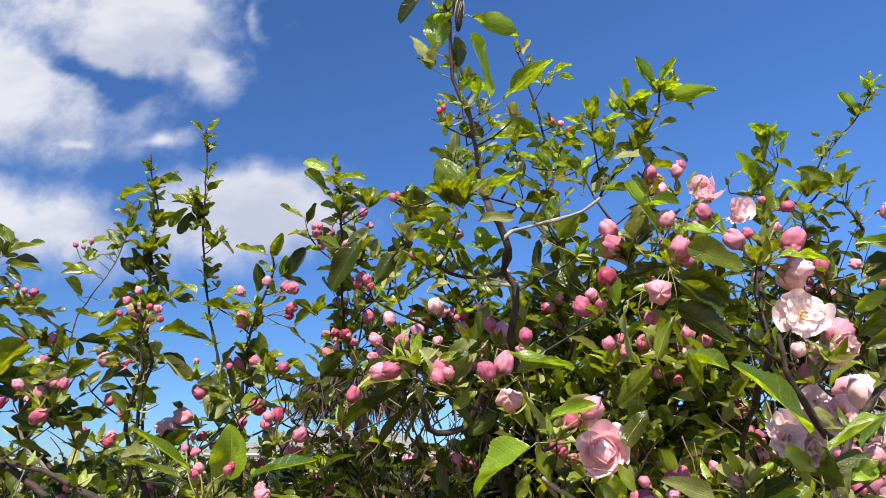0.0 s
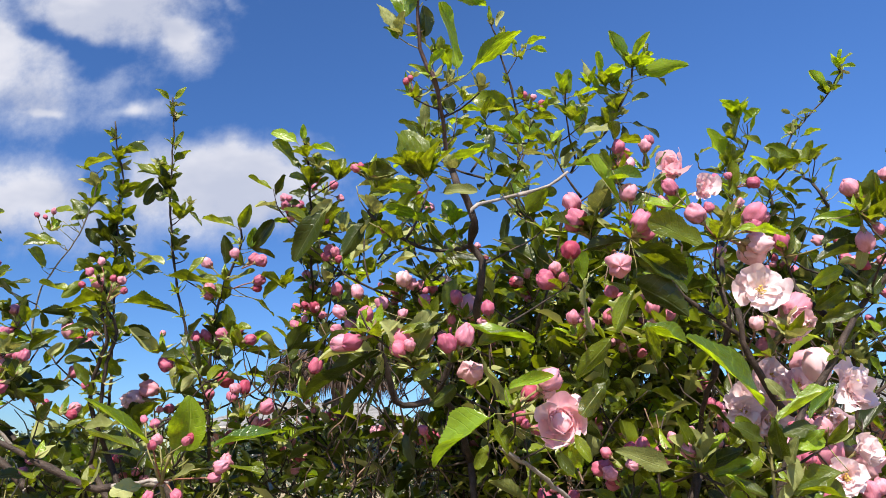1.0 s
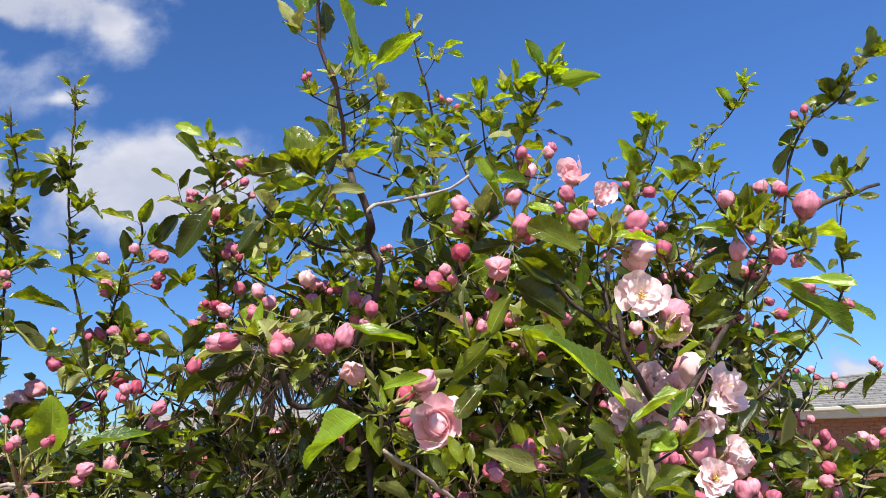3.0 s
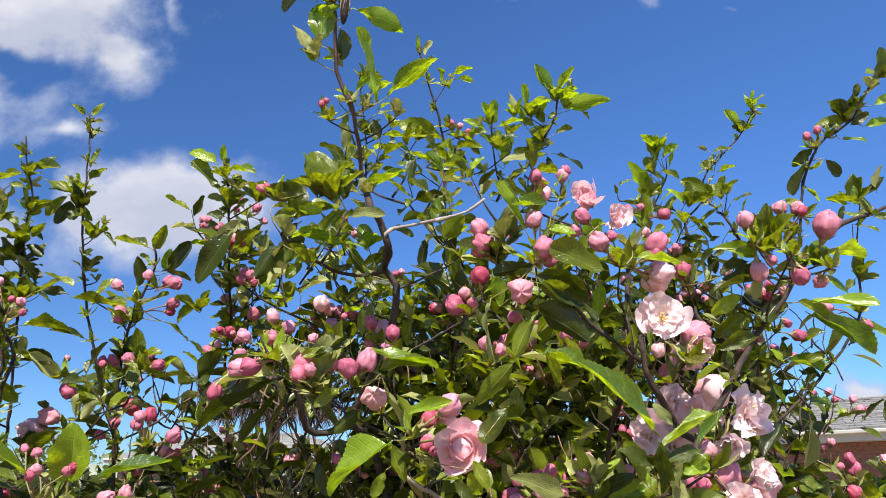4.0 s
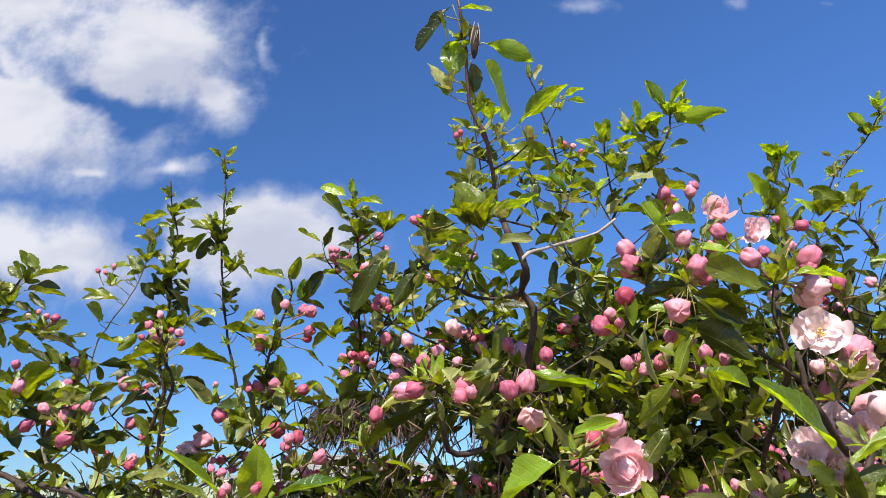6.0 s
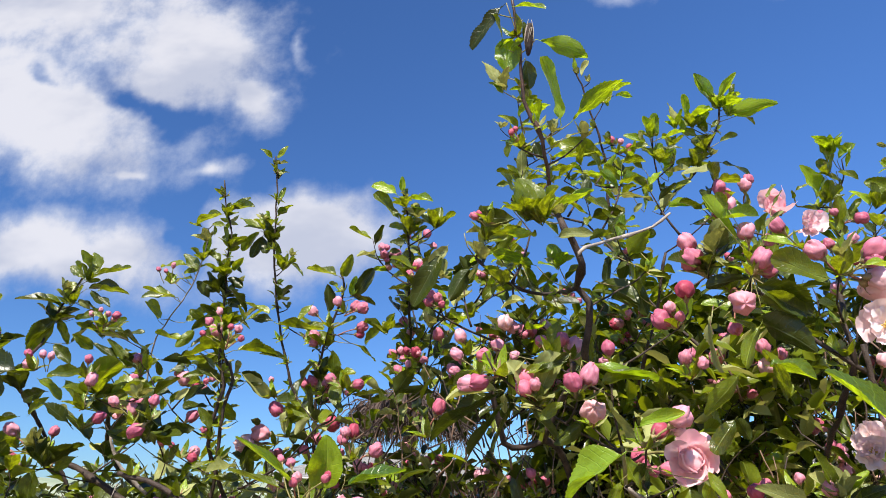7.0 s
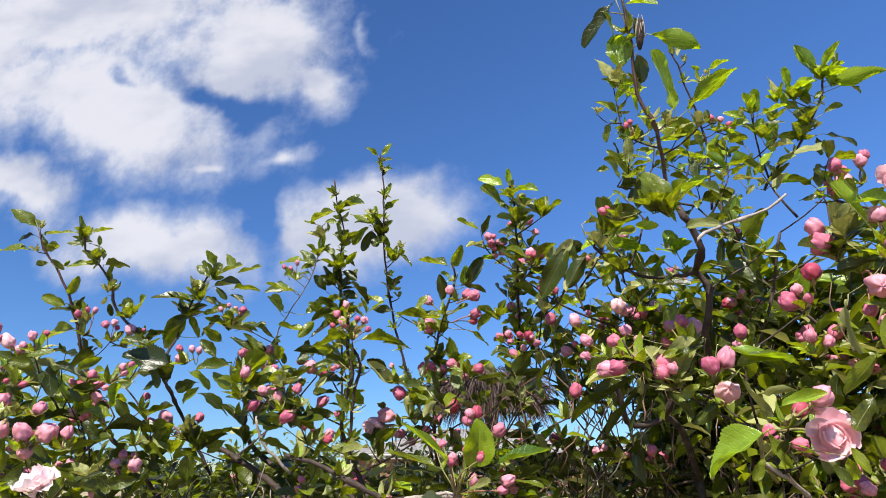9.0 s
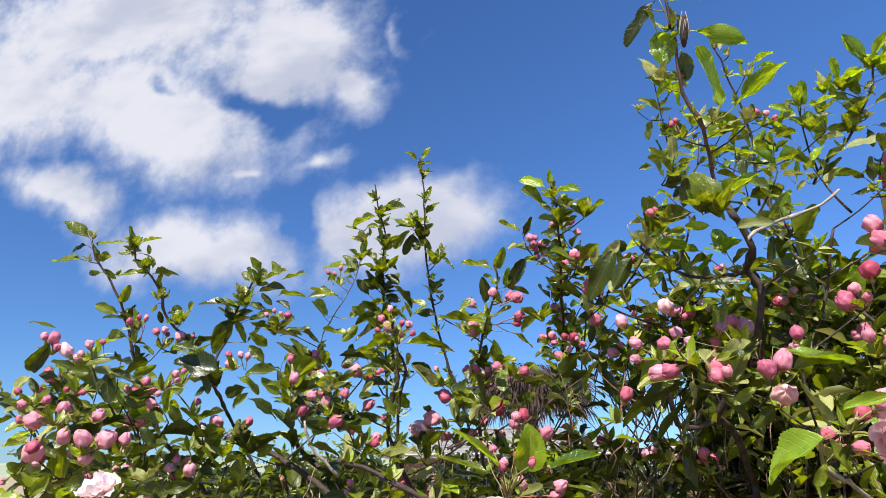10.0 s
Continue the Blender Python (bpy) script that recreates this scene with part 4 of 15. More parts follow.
branch(BARK, 0.014, 0.0045, (0.14, 1, 0.912), (-0.356, 0.928, 1.132), (-0.687, 0.88, 1.473), name='limb')
branch(BARK, 0.014, 0.0045, (0.14, 1, 0.975), (-0.187, 0.942, 1.172), (-0.406, 0.903, 1.49), name='limb')
branch(BARK, 0.014, 0.0045, (0.14, 1, 0.778), (-0.209, 0.955, 1.036), (-0.442, 0.925, 1.413), name='limb')
branch(BARK, 0.014, 0.0045, (0.14, 1, 0.867), (-0.048, 0.749, 1.116), (-0.174, 0.582, 1.485), name='limb')
branch(BARK, 0.014, 0.0045, (0.14, 1, 0.812), (0.372, 0.845, 1.075), (0.527, 0.741, 1.458), name='limb')
bud('pink', -0.290, 0.914, 1.752, 0.0067, (-0.268, 0.923, 1.73))
bud('pink', -0.262, 0.942, 1.773, 0.0069, (-0.255, 0.948, 1.757))
bud('pink', -0.237, 0.946, 1.766, 0.0069, (-0.254, 0.949, 1.753))
bud('pink', -0.225, 0.938, 1.761, 0.0082, (-0.254, 0.949, 1.753))
bud('pink', -0.220, 0.923, 1.730, 0.0073, (-0.255, 0.925, 1.719))
bud('pink', -0.335, 0.926, 1.617, 0.0087, (-0.312, 0.932, 1.602))
bud('pale', -0.356, 0.934, 1.586, 0.0103, (-0.32, 0.938, 1.581))
bud('red', -0.262, 0.944, 1.600, 0.0104, (-0.281, 0.941, 1.603))
bud('pink', -0.213, 0.843, 1.579, 0.0063, (-0.206, 0.854, 1.546))
bud('pink', -0.217, 0.845, 1.570, 0.0063, (-0.206, 0.854, 1.546))
bud('red', -0.206, 0.853, 1.581, 0.0070, (-0.206, 0.854, 1.546))
bud('pink', -0.177, 0.852, 1.558, 0.0078, (-0.198, 0.855, 1.546))
bud('pink', -0.283, 0.949, 1.580, 0.0065, (-0.282, 0.965, 1.555))
bud('pink', -0.290, 0.937, 1.657, 0.0066, (-0.277, 0.943, 1.641))
bud('red', -0.305, 0.937, 1.655, 0.0049, (-0.277, 0.943, 1.641))
bud('pink', -0.273, 0.939, 1.654, 0.0046, (-0.277, 0.944, 1.637))
bud('pink', -0.107, 0.890, 1.709, 0.0073, (-0.098, 0.899, 1.682))
bud('pink', -0.071, 0.830, 1.692, 0.0076, (-0.064, 0.838, 1.67))
bud('pink', -0.051, 0.609, 1.625, 0.0051, (-0.032, 0.616, 1.607))
bud('pink', -0.014, 0.606, 1.632, 0.0055, (-0.017, 0.614, 1.607))
bud('red', -0.025, 0.591, 1.620, 0.0061, (-0.017, 0.614, 1.607))
bud('pink', -0.001, 0.663, 1.634, 0.0041, (-0.02, 0.668, 1.616))
bud('pink', -0.032, 0.524, 1.586, 0.0064, (-0.009, 0.524, 1.591))
bud('pink', -0.024, 0.520, 1.586, 0.0060, (-0.009, 0.524, 1.591))
bud('red', -0.062, 0.574, 1.574, 0.0054, (-0.073, 0.583, 1.55))
bud('pale', -0.017, 0.835, 1.710, 0.0089, (-0.022, 0.857, 1.687))
bud('pale', 0.034, 0.924, 1.724, 0.0081, (0.037, 0.932, 1.703))
bud('pink', 0.015, 0.885, 1.711, 0.0075, (0.016, 0.895, 1.681))
bud('pink', 0.002, 0.884, 1.711, 0.0069, (0.016, 0.895, 1.681))
bud('pink', 0.049, 0.730, 1.664, 0.0063, (0.056, 0.737, 1.644))
bud('pale', 0.061, 0.743, 1.657, 0.0093, (0.056, 0.739, 1.638))
bud('pink', 0.075, 0.539, 1.614, 0.0048, (0.076, 0.545, 1.596))
bud('pink', 0.024, 0.583, 1.630, 0.0048, (0.03, 0.539, 1.603))
bud('red', 0.011, 0.526, 1.588, 0.0068, (0.019, 0.533, 1.569))
bud('pink', 0.018, 0.517, 1.583, 0.0042, (0.019, 0.533, 1.569))
bud('pink', 0.027, 0.564, 1.594, 0.0057, (0.024, 0.571, 1.573))
bud('pink', 0.057, 0.513, 1.589, 0.0066, (0.048, 0.518, 1.571))
bud('pale', 0.062, 0.554, 1.568, 0.0085, (0.065, 0.609, 1.561))
bud('pink', 0.010, 0.833, 1.532, 0.0055, (0.016, 0.842, 1.507))
bud('pink', 0.226, 0.721, 1.829, 0.0069, (0.225, 0.728, 1.806))
bud('pink', 0.264, 0.755, 1.846, 0.0067, (0.265, 0.764, 1.82))
bud('pink', 0.269, 0.754, 1.852, 0.0056, (0.265, 0.764, 1.82))
bud('pink', 0.238, 0.742, 1.816, 0.0081, (0.229, 0.747, 1.797))
bud('red', 0.224, 0.741, 1.816, 0.0054, (0.229, 0.747, 1.797))
bud('pink', 0.179, 0.506, 1.694, 0.0061, (0.183, 0.514, 1.67))
bud('pink', 0.183, 0.493, 1.667, 0.0069, (0.175, 0.496, 1.656))
bud('pink', 0.142, 0.534, 1.697, 0.0065, (0.156, 0.543, 1.67))
bud('pink', 0.142, 0.529, 1.681, 0.0086, (0.154, 0.534, 1.667))
bud('pale', 0.164, 0.488, 1.635, 0.0080, (0.17, 0.535, 1.656))
bud('pink', 0.126, 0.586, 1.647, 0.0077, (0.139, 0.589, 1.64))
bud('pink', 0.133, 0.583, 1.657, 0.0049, (0.139, 0.589, 1.64))
bud('red', 0.146, 0.579, 1.671, 0.0073, (0.148, 0.585, 1.653))
bud('pink', 0.258, 0.755, 1.658, 0.0069, (0.262, 0.762, 1.639))
bud('pale', 0.262, 0.762, 1.637, 0.0082, (0.274, 0.768, 1.622))
bud('pink', 0.159, 0.664, 1.630, 0.0059, (0.162, 0.67, 1.61))
bud('red', 0.227, 0.824, 1.661, 0.0084, (0.238, 0.851, 1.644))
bud('pink', 0.266, 0.685, 1.768, 0.0074, (0.291, 0.694, 1.744))
bud('pink', 0.233, 0.525, 1.684, 0.0073, (0.25, 0.532, 1.666))
bud('pink', 0.243, 0.524, 1.689, 0.0037, (0.25, 0.532, 1.666))
bud('pale', 0.294, 0.577, 1.669, 0.0107, (0.271, 0.563, 1.675))
bud('pale', 0.295, 0.565, 1.673, 0.0089, (0.271, 0.563, 1.675))
bud('pink', 0.322, 0.583, 1.679, 0.0060, (0.325, 0.587, 1.667))
bud('pink', 0.306, 0.621, 1.728, 0.0044, (0.287, 0.609, 1.699))
bud('pink', 0.282, 0.614, 1.680, 0.0053, (0.284, 0.612, 1.689))
bud('pink', 0.302, 0.593, 1.592, 0.0074, (0.315, 0.581, 1.601))
bud('pink', 0.328, 0.590, 1.624, 0.0118, (0.304, 0.577, 1.596))
bud('pale', 0.326, 0.605, 1.611, 0.0120, (0.3, 0.581, 1.583))
bud('pink', 0.206, 0.498, 1.522, 0.0041, (0.212, 0.505, 1.503))
bud('pink', 0.198, 0.482, 1.511, 0.0045, (0.205, 0.487, 1.498))
bud('pink', 0.230, 0.627, 1.522, 0.0040, (0.233, 0.633, 1.507))
bud('pale', 0.370, 0.675, 1.590, 0.0097, (0.356, 0.679, 1.575))
bud('pink', 0.113, 0.487, 1.556, 0.0073, (0.09, 0.492, 1.535))
bud('red', 0.101, 0.499, 1.548, 0.0055, (0.086, 0.492, 1.535))
bud('pale', 0.113, 0.500, 1.549, 0.0039, (0.09, 0.492, 1.535))
bud('pink', 0.427, 0.538, 1.706, 0.0092, (0.424, 0.557, 1.677))
bud('pink', 0.408, 0.544, 1.723, 0.0053, (0.402, 0.551, 1.7))
bud('pink', 0.400, 0.554, 1.727, 0.0058, (0.399, 0.552, 1.7))
bud('pink', 0.366, 0.550, 1.714, 0.0065, (0.377, 0.553, 1.702))
bud('pink', 0.378, 0.506, 1.654, 0.0059, (0.372, 0.502, 1.668))
bud('pink', 0.368, 0.545, 1.669, 0.0063, (0.364, 0.539, 1.69))
bud('pink', 0.405, 0.525, 1.655, 0.0053, (0.4, 0.503, 1.658))
bud('pink', 0.536, 0.786, 1.666, 0.0068, (0.509, 0.787, 1.669))
bud('pink', 0.522, 0.783, 1.680, 0.0045, (0.506, 0.781, 1.691))
bud('pink', 0.614, 0.779, 1.678, 0.0056, (0.604, 0.775, 1.691))
bud('pink', 0.568, 0.776, 1.697, 0.0068, (0.591, 0.776, 1.691))
bud('pink', 0.349, 0.609, 1.515, 0.0110, (0.343, 0.602, 1.54))
bud('pale', 0.386, 0.631, 1.504, 0.0127, (0.366, 0.628, 1.518))
bud('pink', 0.414, 0.677, 1.477, 0.0081, (0.423, 0.686, 1.448))
bud('pink', 0.423, 0.676, 1.481, 0.0063, (0.427, 0.684, 1.453))
bud('pink', 0.442, 0.677, 1.472, 0.0063, (0.432, 0.695, 1.452))
bud('pink', 0.336, 0.590, 1.475, 0.0058, (0.328, 0.599, 1.449))
bud('pink', 0.532, 0.724, 1.518, 0.0064, (0.529, 0.729, 1.5))
bud('pink', 0.527, 0.721, 1.528, 0.0049, (0.529, 0.729, 1.5))
bud('pink', 0.608, 0.921, 1.543, 0.0044, (0.627, 0.926, 1.522))
bud('pink', 0.632, 0.917, 1.554, 0.0048, (0.627, 0.926, 1.522))
bud('pink', 0.493, 0.784, 1.495, 0.0079, (0.484, 0.791, 1.473))
bud('pale', 0.259, 0.431, 1.525, 0.0043, (0.261, 0.434, 1.515))
bud('pink', 0.287, 0.531, 1.507, 0.0032, (0.285, 0.537, 1.489))
bud('pink', 0.295, 0.531, 1.507, 0.0035, (0.289, 0.536, 1.489))
bud('pink', 0.670, 0.999, 1.626, 0.0042, (0.684, 1.005, 1.602))
bud('pink', 0.690, 0.997, 1.628, 0.0049, (0.684, 1.005, 1.602))
bud('pink', 0.699, 0.999, 1.618, 0.0049, (0.684, 1.005, 1.602))
bud('pink', 0.725, 0.998, 1.618, 0.0049, (0.717, 1.005, 1.594))
bud('pink', 0.737, 1.001, 1.604, 0.0056, (0.725, 1.007, 1.587))
bud('pink', 0.782, 0.989, 1.640, 0.0056, (0.789, 0.995, 1.618))
bud('pink', 0.535, 0.736, 1.474, 0.0084, (0.546, 0.756, 1.451))
bud('pale', 0.290, 0.575, 1.609, 0.0052, (0.286, 0.593, 1.59))
bud('red', 0.378, 0.620, 1.621, 0.0044, (0.378, 0.635, 1.6))
bud('pink', -0.877, 0.879, 1.754, 0.0053, (-0.871, 0.892, 1.72))
bud('pink', -0.861, 0.881, 1.761, 0.0038, (-0.864, 0.893, 1.725))
bud('pink', -0.850, 0.885, 1.760, 0.0042, (-0.864, 0.893, 1.725))
bud('pink', -0.835, 0.896, 1.738, 0.0057, (-0.83, 0.907, 1.711))
bud('pink', -0.821, 0.899, 1.741, 0.0053, (-0.83, 0.907, 1.711))
bud('pink', -0.808, 0.923, 1.733, 0.0077, (-0.819, 0.929, 1.705))
bud('pink', -0.786, 0.929, 1.733, 0.0031, (-0.786, 0.936, 1.714))
bud('pink', -0.759, 0.605, 1.672, 0.0045, (-0.752, 0.615, 1.65))
bud('pink', -0.747, 0.609, 1.669, 0.0067, (-0.752, 0.615, 1.65))
bud('pink', -0.706, 0.624, 1.662, 0.0050, (-0.703, 0.631, 1.643))
bud('red', -0.689, 0.627, 1.665, 0.0033, (-0.688, 0.635, 1.643))
bud('pale', -0.734, 0.618, 1.655, 0.0072, (-0.723, 0.627, 1.636))
bud('pink', -0.721, 0.625, 1.646, 0.0050, (-0.72, 0.629, 1.633))
bud('pink', -0.660, 0.556, 1.577, 0.0074, (-0.668, 0.561, 1.557))
bud('pink', -0.663, 0.565, 1.549, 0.0069, (-0.655, 0.561, 1.565))
bud('pink', -0.624, 0.569, 1.570, 0.0064, (-0.632, 0.569, 1.562))
bud('pale', -0.619, 0.579, 1.545, 0.0098, (-0.638, 0.579, 1.527))
bud('pale', -0.642, 0.578, 1.527, 0.0069, (-0.631, 0.577, 1.539))
bud('pink', -0.598, 0.585, 1.545, 0.0059, (-0.605, 0.588, 1.528))
bud('pink', -0.649, 0.510, 1.561, 0.0087, (-0.631, 0.517, 1.556))
bud('pale', -0.653, 0.519, 1.531, 0.0092, (-0.639, 0.517, 1.548))
bud('pink', -0.678, 0.548, 1.586, 0.0044, (-0.676, 0.555, 1.568))
bud('pink', -0.783, 0.823, 1.624, 0.0089, (-0.775, 0.838, 1.585))
bud('pink', -0.767, 0.815, 1.600, 0.0100, (-0.76, 0.825, 1.576))
bud('red', -0.655, 0.550, 1.597, 0.0029, (-0.647, 0.555, 1.592))
bud('red', -0.639, 0.556, 1.594, 0.0034, (-0.65, 0.554, 1.592))
bud('pink', -0.605, 0.664, 1.627, 0.0039, (-0.622, 0.666, 1.607))
bud('pink', -0.595, 0.666, 1.630, 0.0033, (-0.622, 0.666, 1.607))
bud('pink', -0.604, 0.667, 1.620, 0.0039, (-0.622, 0.666, 1.607))
bud('pink', -0.617, 0.790, 1.671, 0.0048, (-0.612, 0.799, 1.65))
bud('pink', -0.618, 0.794, 1.658, 0.0058, (-0.612, 0.799, 1.65))
bud('pink', -0.601, 0.795, 1.671, 0.0042, (-0.598, 0.803, 1.65))
bud('pink', -0.591, 0.798, 1.669, 0.0042, (-0.596, 0.803, 1.65))
bud('pink', -0.676, 0.948, 1.590, 0.0066, (-0.683, 0.954, 1.565))
bud('pink', -0.686, 0.876, 1.585, 0.0090, (-0.662, 0.893, 1.554))
bud('pink', -0.707, 0.872, 1.578, 0.0062, (-0.682, 0.885, 1.562))
bud('pale', -0.684, 0.982, 1.562, 0.0075, (-0.7, 0.986, 1.54))
bud('red', -0.733, 0.939, 1.550, 0.0131, (-0.712, 0.949, 1.539))
bud('pale', -0.566, 0.659, 1.514, 0.0073, (-0.565, 0.652, 1.535))
bud('pink', -0.711, 0.859, 1.615, 0.0048, (-0.721, 0.863, 1.594))
bud('pink', -0.447, 0.677, 1.617, 0.0059, (-0.456, 0.685, 1.587))
bud('pink', -0.449, 0.669, 1.638, 0.0043, (-0.453, 0.675, 1.619))
bud('pink', -0.450, 0.728, 1.602, 0.0054, (-0.432, 0.741, 1.578))
bud('pink', -0.446, 0.699, 1.581, 0.0060, (-0.462, 0.699, 1.569))
bud('pink', -0.441, 0.753, 1.596, 0.0063, (-0.435, 0.762, 1.577))
bud('pink', -0.416, 0.752, 1.606, 0.0057, (-0.429, 0.759, 1.576))
bud('pink', -0.460, 0.935, 1.609, 0.0076, (-0.482, 0.935, 1.591))
bud('pink', -0.398, 0.693, 1.567, 0.0069, (-0.384, 0.694, 1.577))
bud('red', -0.425, 0.798, 1.564, 0.0048, (-0.422, 0.808, 1.54))
bud('pink', -0.423, 0.879, 1.558, 0.0064, (-0.44, 0.876, 1.55))
bud('red', -0.575, 1.094, 1.700, 0.0082, (-0.501, 0.99, 1.659))
bud('pale', -0.505, 0.985, 1.670, 0.0100, (-0.492, 0.994, 1.655))
bud('pink', -0.470, 0.792, 1.638, 0.0055, (-0.468, 0.8, 1.614))
bud('pink', -0.395, 0.818, 1.715, 0.0051, (-0.372, 0.82, 1.678))
bud('pink', -0.380, 0.810, 1.701, 0.0068, (-0.372, 0.82, 1.678))
bud('pink', -0.382, 0.817, 1.728, 0.0041, (-0.375, 0.816, 1.69))
bud('pink', -0.354, 0.817, 1.704, 0.0050, (-0.37, 0.821, 1.678))
bud('red', -0.363, 0.814, 1.706, 0.0037, (-0.37, 0.821, 1.678))
bud('pink', -0.548, 0.919, 1.689, 0.0064, (-0.546, 0.928, 1.666))
bud('pink', -0.538, 0.923, 1.687, 0.0050, (-0.546, 0.928, 1.666))
bud('pink', -0.583, 0.910, 1.687, 0.0050, (-0.585, 0.917, 1.666))
bud('pink', -0.735, 0.836, 1.484, 0.0078, (-0.743, 0.843, 1.458))
bud('pink', -0.755, 0.833, 1.477, 0.0078, (-0.751, 0.84, 1.458))
bud('red', -0.762, 0.821, 1.504, 0.0036, (-0.76, 0.827, 1.489))
bud('pink', -0.684, 1.015, 1.790, 0.0037, (-0.681, 1.024, 1.766))
bud('pink', -0.673, 1.020, 1.784, 0.0045, (-0.681, 1.025, 1.761))
bud('pink', -0.661, 1.024, 1.782, 0.0061, (-0.682, 1.027, 1.756))
bud('pink', -0.698, 1.013, 1.783, 0.0041, (-0.687, 1.026, 1.756))
bud('pink', -0.409, 0.869, 1.584, 0.0038, (-0.402, 0.875, 1.573))
bud('red', -0.498, 0.874, 1.805, 0.0028, (-0.493, 0.881, 1.788))
bud('pink', -0.508, 0.871, 1.807, 0.0032, (-0.501, 0.879, 1.788))
bud('pink', -0.488, 0.874, 1.813, 0.0032, (-0.493, 0.881, 1.788))
bud('pink', -0.662, 1.050, 1.500, 0.0054, (-0.661, 1.036, 1.541))
bud('pink', -0.647, 1.052, 1.505, 0.0039, (-0.652, 1.042, 1.532))
bud('pink', -0.344, 0.942, 1.560, 0.0040, (-0.35, 0.951, 1.529))
bud('pink', -0.359, 0.958, 1.663, 0.0042, (-0.338, 0.92, 1.632))
bud('pink', -0.302, 0.933, 1.657, 0.0047, (-0.293, 0.932, 1.632))
flower(PETAL_WHITE, 0.296, 0.578, 1.636, 0.0215, (-0.2, -1, -0.1), (0.33, 0.638, 1.59), ((5, 0.22, 1.05), (5, 0.6, 0.78)))
flower(BLOOM, 0.123, 0.524, 1.529, 0.0215, (-0.08, -1.0, 0.1), (0.096, 0.555, 1.536), ((6, 0.30, 1.0), (5, 0.62, 0.88), (5, 0.9, 0.74)), False)
bud('bloom', 0.1225, 0.515, 1.530, 0.0085, (0.124, 0.535, 1.5285))
bud('bloom', 0.135, 0.530, 1.541, 0.0086, (0.135, 0.57, 1.531))
flower(BLOOM, 0.2912, 0.7382, 1.8047, 0.0285, (-0.45, -0.8, 0.15), (0.275, 0.736, 1.772), ((4, 0.45, 1.0), (4, 0.85, 0.85), (3, 1.2, 0.6)), False)
flower(PETAL_PINK, 0.311, 0.7261, 1.7797, 0.0215, (0.15, -0.95, 0.1), (0.278, 0.72, 1.758), ((4, 0.45, 1.0), (4, 0.95, 0.8)), False)
flower(PETAL_PINK, 0.326, 0.592, 1.615, 0.0183, (0.1, -0.8, -0.5), (0.332, 0.613, 1.65), ((5, 0.5, 1.0), (5, 0.95, 0.95), (4, 1.25, 0.8)), False)
flower(PETAL_WHITE, 0.303, 0.658, 1.544, 0.0182, (-0.2, -1, 0.2), (0.323, 0.669, 1.516))
flower(PETAL_WHITE, 0.323, 0.663, 1.535, 0.0221, (0.2, -1, 0.2), (0.327, 0.671, 1.512))
flower(PETAL_PINK, 0.342, 0.634, 1.562, 0.0190, (-0.1, -1, 0.4), (0.352, 0.664, 1.535))
flower(PETAL_WHITE, -0.556, 0.517, 1.490, 0.0227, (-0.3, -0.6, 0.7), (-0.57, 0.544, 1.462))
flower(PETAL_PINK, -0.375, 0.930, 1.570, 0.0133, (-0.6, -0.7, 0.0), (-0.351, 0.937, 1.571), ((5, 0.5, 1.0), (5, 0.95, 0.95), (4, 1.25, 0.8)), False)
bud('bloom', 0.339, 0.587, 1.578, 0.0113, (0.341, 0.599, 1.554))
flower(PETAL_WHITE, 0.370, 0.605, 1.561, 0.0232, (0.45, -1, 0.25), (0.356, 0.623, 1.537))
flower(PETAL_WHITE, 0.348, 0.597, 1.541, 0.0174, (-0.15, -0.7, -0.55), (0.362, 0.617, 1.56), ((5, 0.5, 1.0), (5, 0.95, 0.95), (4, 1.25, 0.8)), False)
flower(PETAL_WHITE, 0.367, 0.599, 1.511, 0.0168, (0.7, -0.8, 0.25), (0.354, 0.616, 1.49), ((5, 0.5, 1.0), (5, 0.95, 0.95), (4, 1.25, 0.8)), False)
flower(PETAL_WHITE, 0.350, 0.595, 1.490, 0.0179, (-0.1, -1, 0.35), (0.367, 0.644, 1.461))
flower(PETAL_WHITE, 0.327, 0.657, 1.570, 0.0241, (0.2, -0.9, 0.4), (0.334, 0.686, 1.539))
flower(PETAL_WHITE, 0.316, 0.683, 1.555, 0.0189, (-0.5, -0.9, 0.3), (0.334, 0.688, 1.534))
bud('pale', 0.317, 0.575, 1.531, 0.0058, (0.328, 0.59, 1.513), 1.30)
bud('red', 0.299, 0.551, 1.508, 0.0044, (0.305, 0.566, 1.492))
bud('red', 0.306, 0.551, 1.506, 0.0037, (0.305, 0.566, 1.492))
bud('pale', -0.377, 0.938, 1.572, 0.0122, (-0.338, 0.941, 1.57))
bud('pink', -0.164, 0.532, 1.517, 0.0035, (-0.164, 0.56, 1.496))
bud('pink', -0.153, 0.531, 1.522, 0.0032, (-0.161, 0.56, 1.496))
bud('red', -0.140, 0.533, 1.518, 0.0035, (-0.159, 0.56, 1.496))
bud('pale', -0.202, 0.800, 1.497, 0.0069, (-0.206, 0.816, 1.478))
bud('red', 0.548, 0.723, 1.888, 0.0042, (0.557, 0.727, 1.873))
bud('red', 0.560, 0.720, 1.895, 0.0042, (0.559, 0.726, 1.874))
bud('pink', -0.298, 0.955, 1.726, 0.0069, (-0.28, 0.961, 1.711))
bud('red', 0.003, 0.602, 1.844, 0.0032, (0.01, 0.607, 1.829))
bud('red', 0.007, 0.601, 1.847, 0.0028, (0.01, 0.607, 1.829))
bud('red', 0.152, 0.993, 2.043, 0.0050, (0.159, 1, 2.022))
bud('pink', 0.166, 0.995, 2.040, 0.0046, (0.162, 1, 2.023))
bud('red', 0.178, 0.998, 2.032, 0.0046, (0.164, 1.001, 2.021))
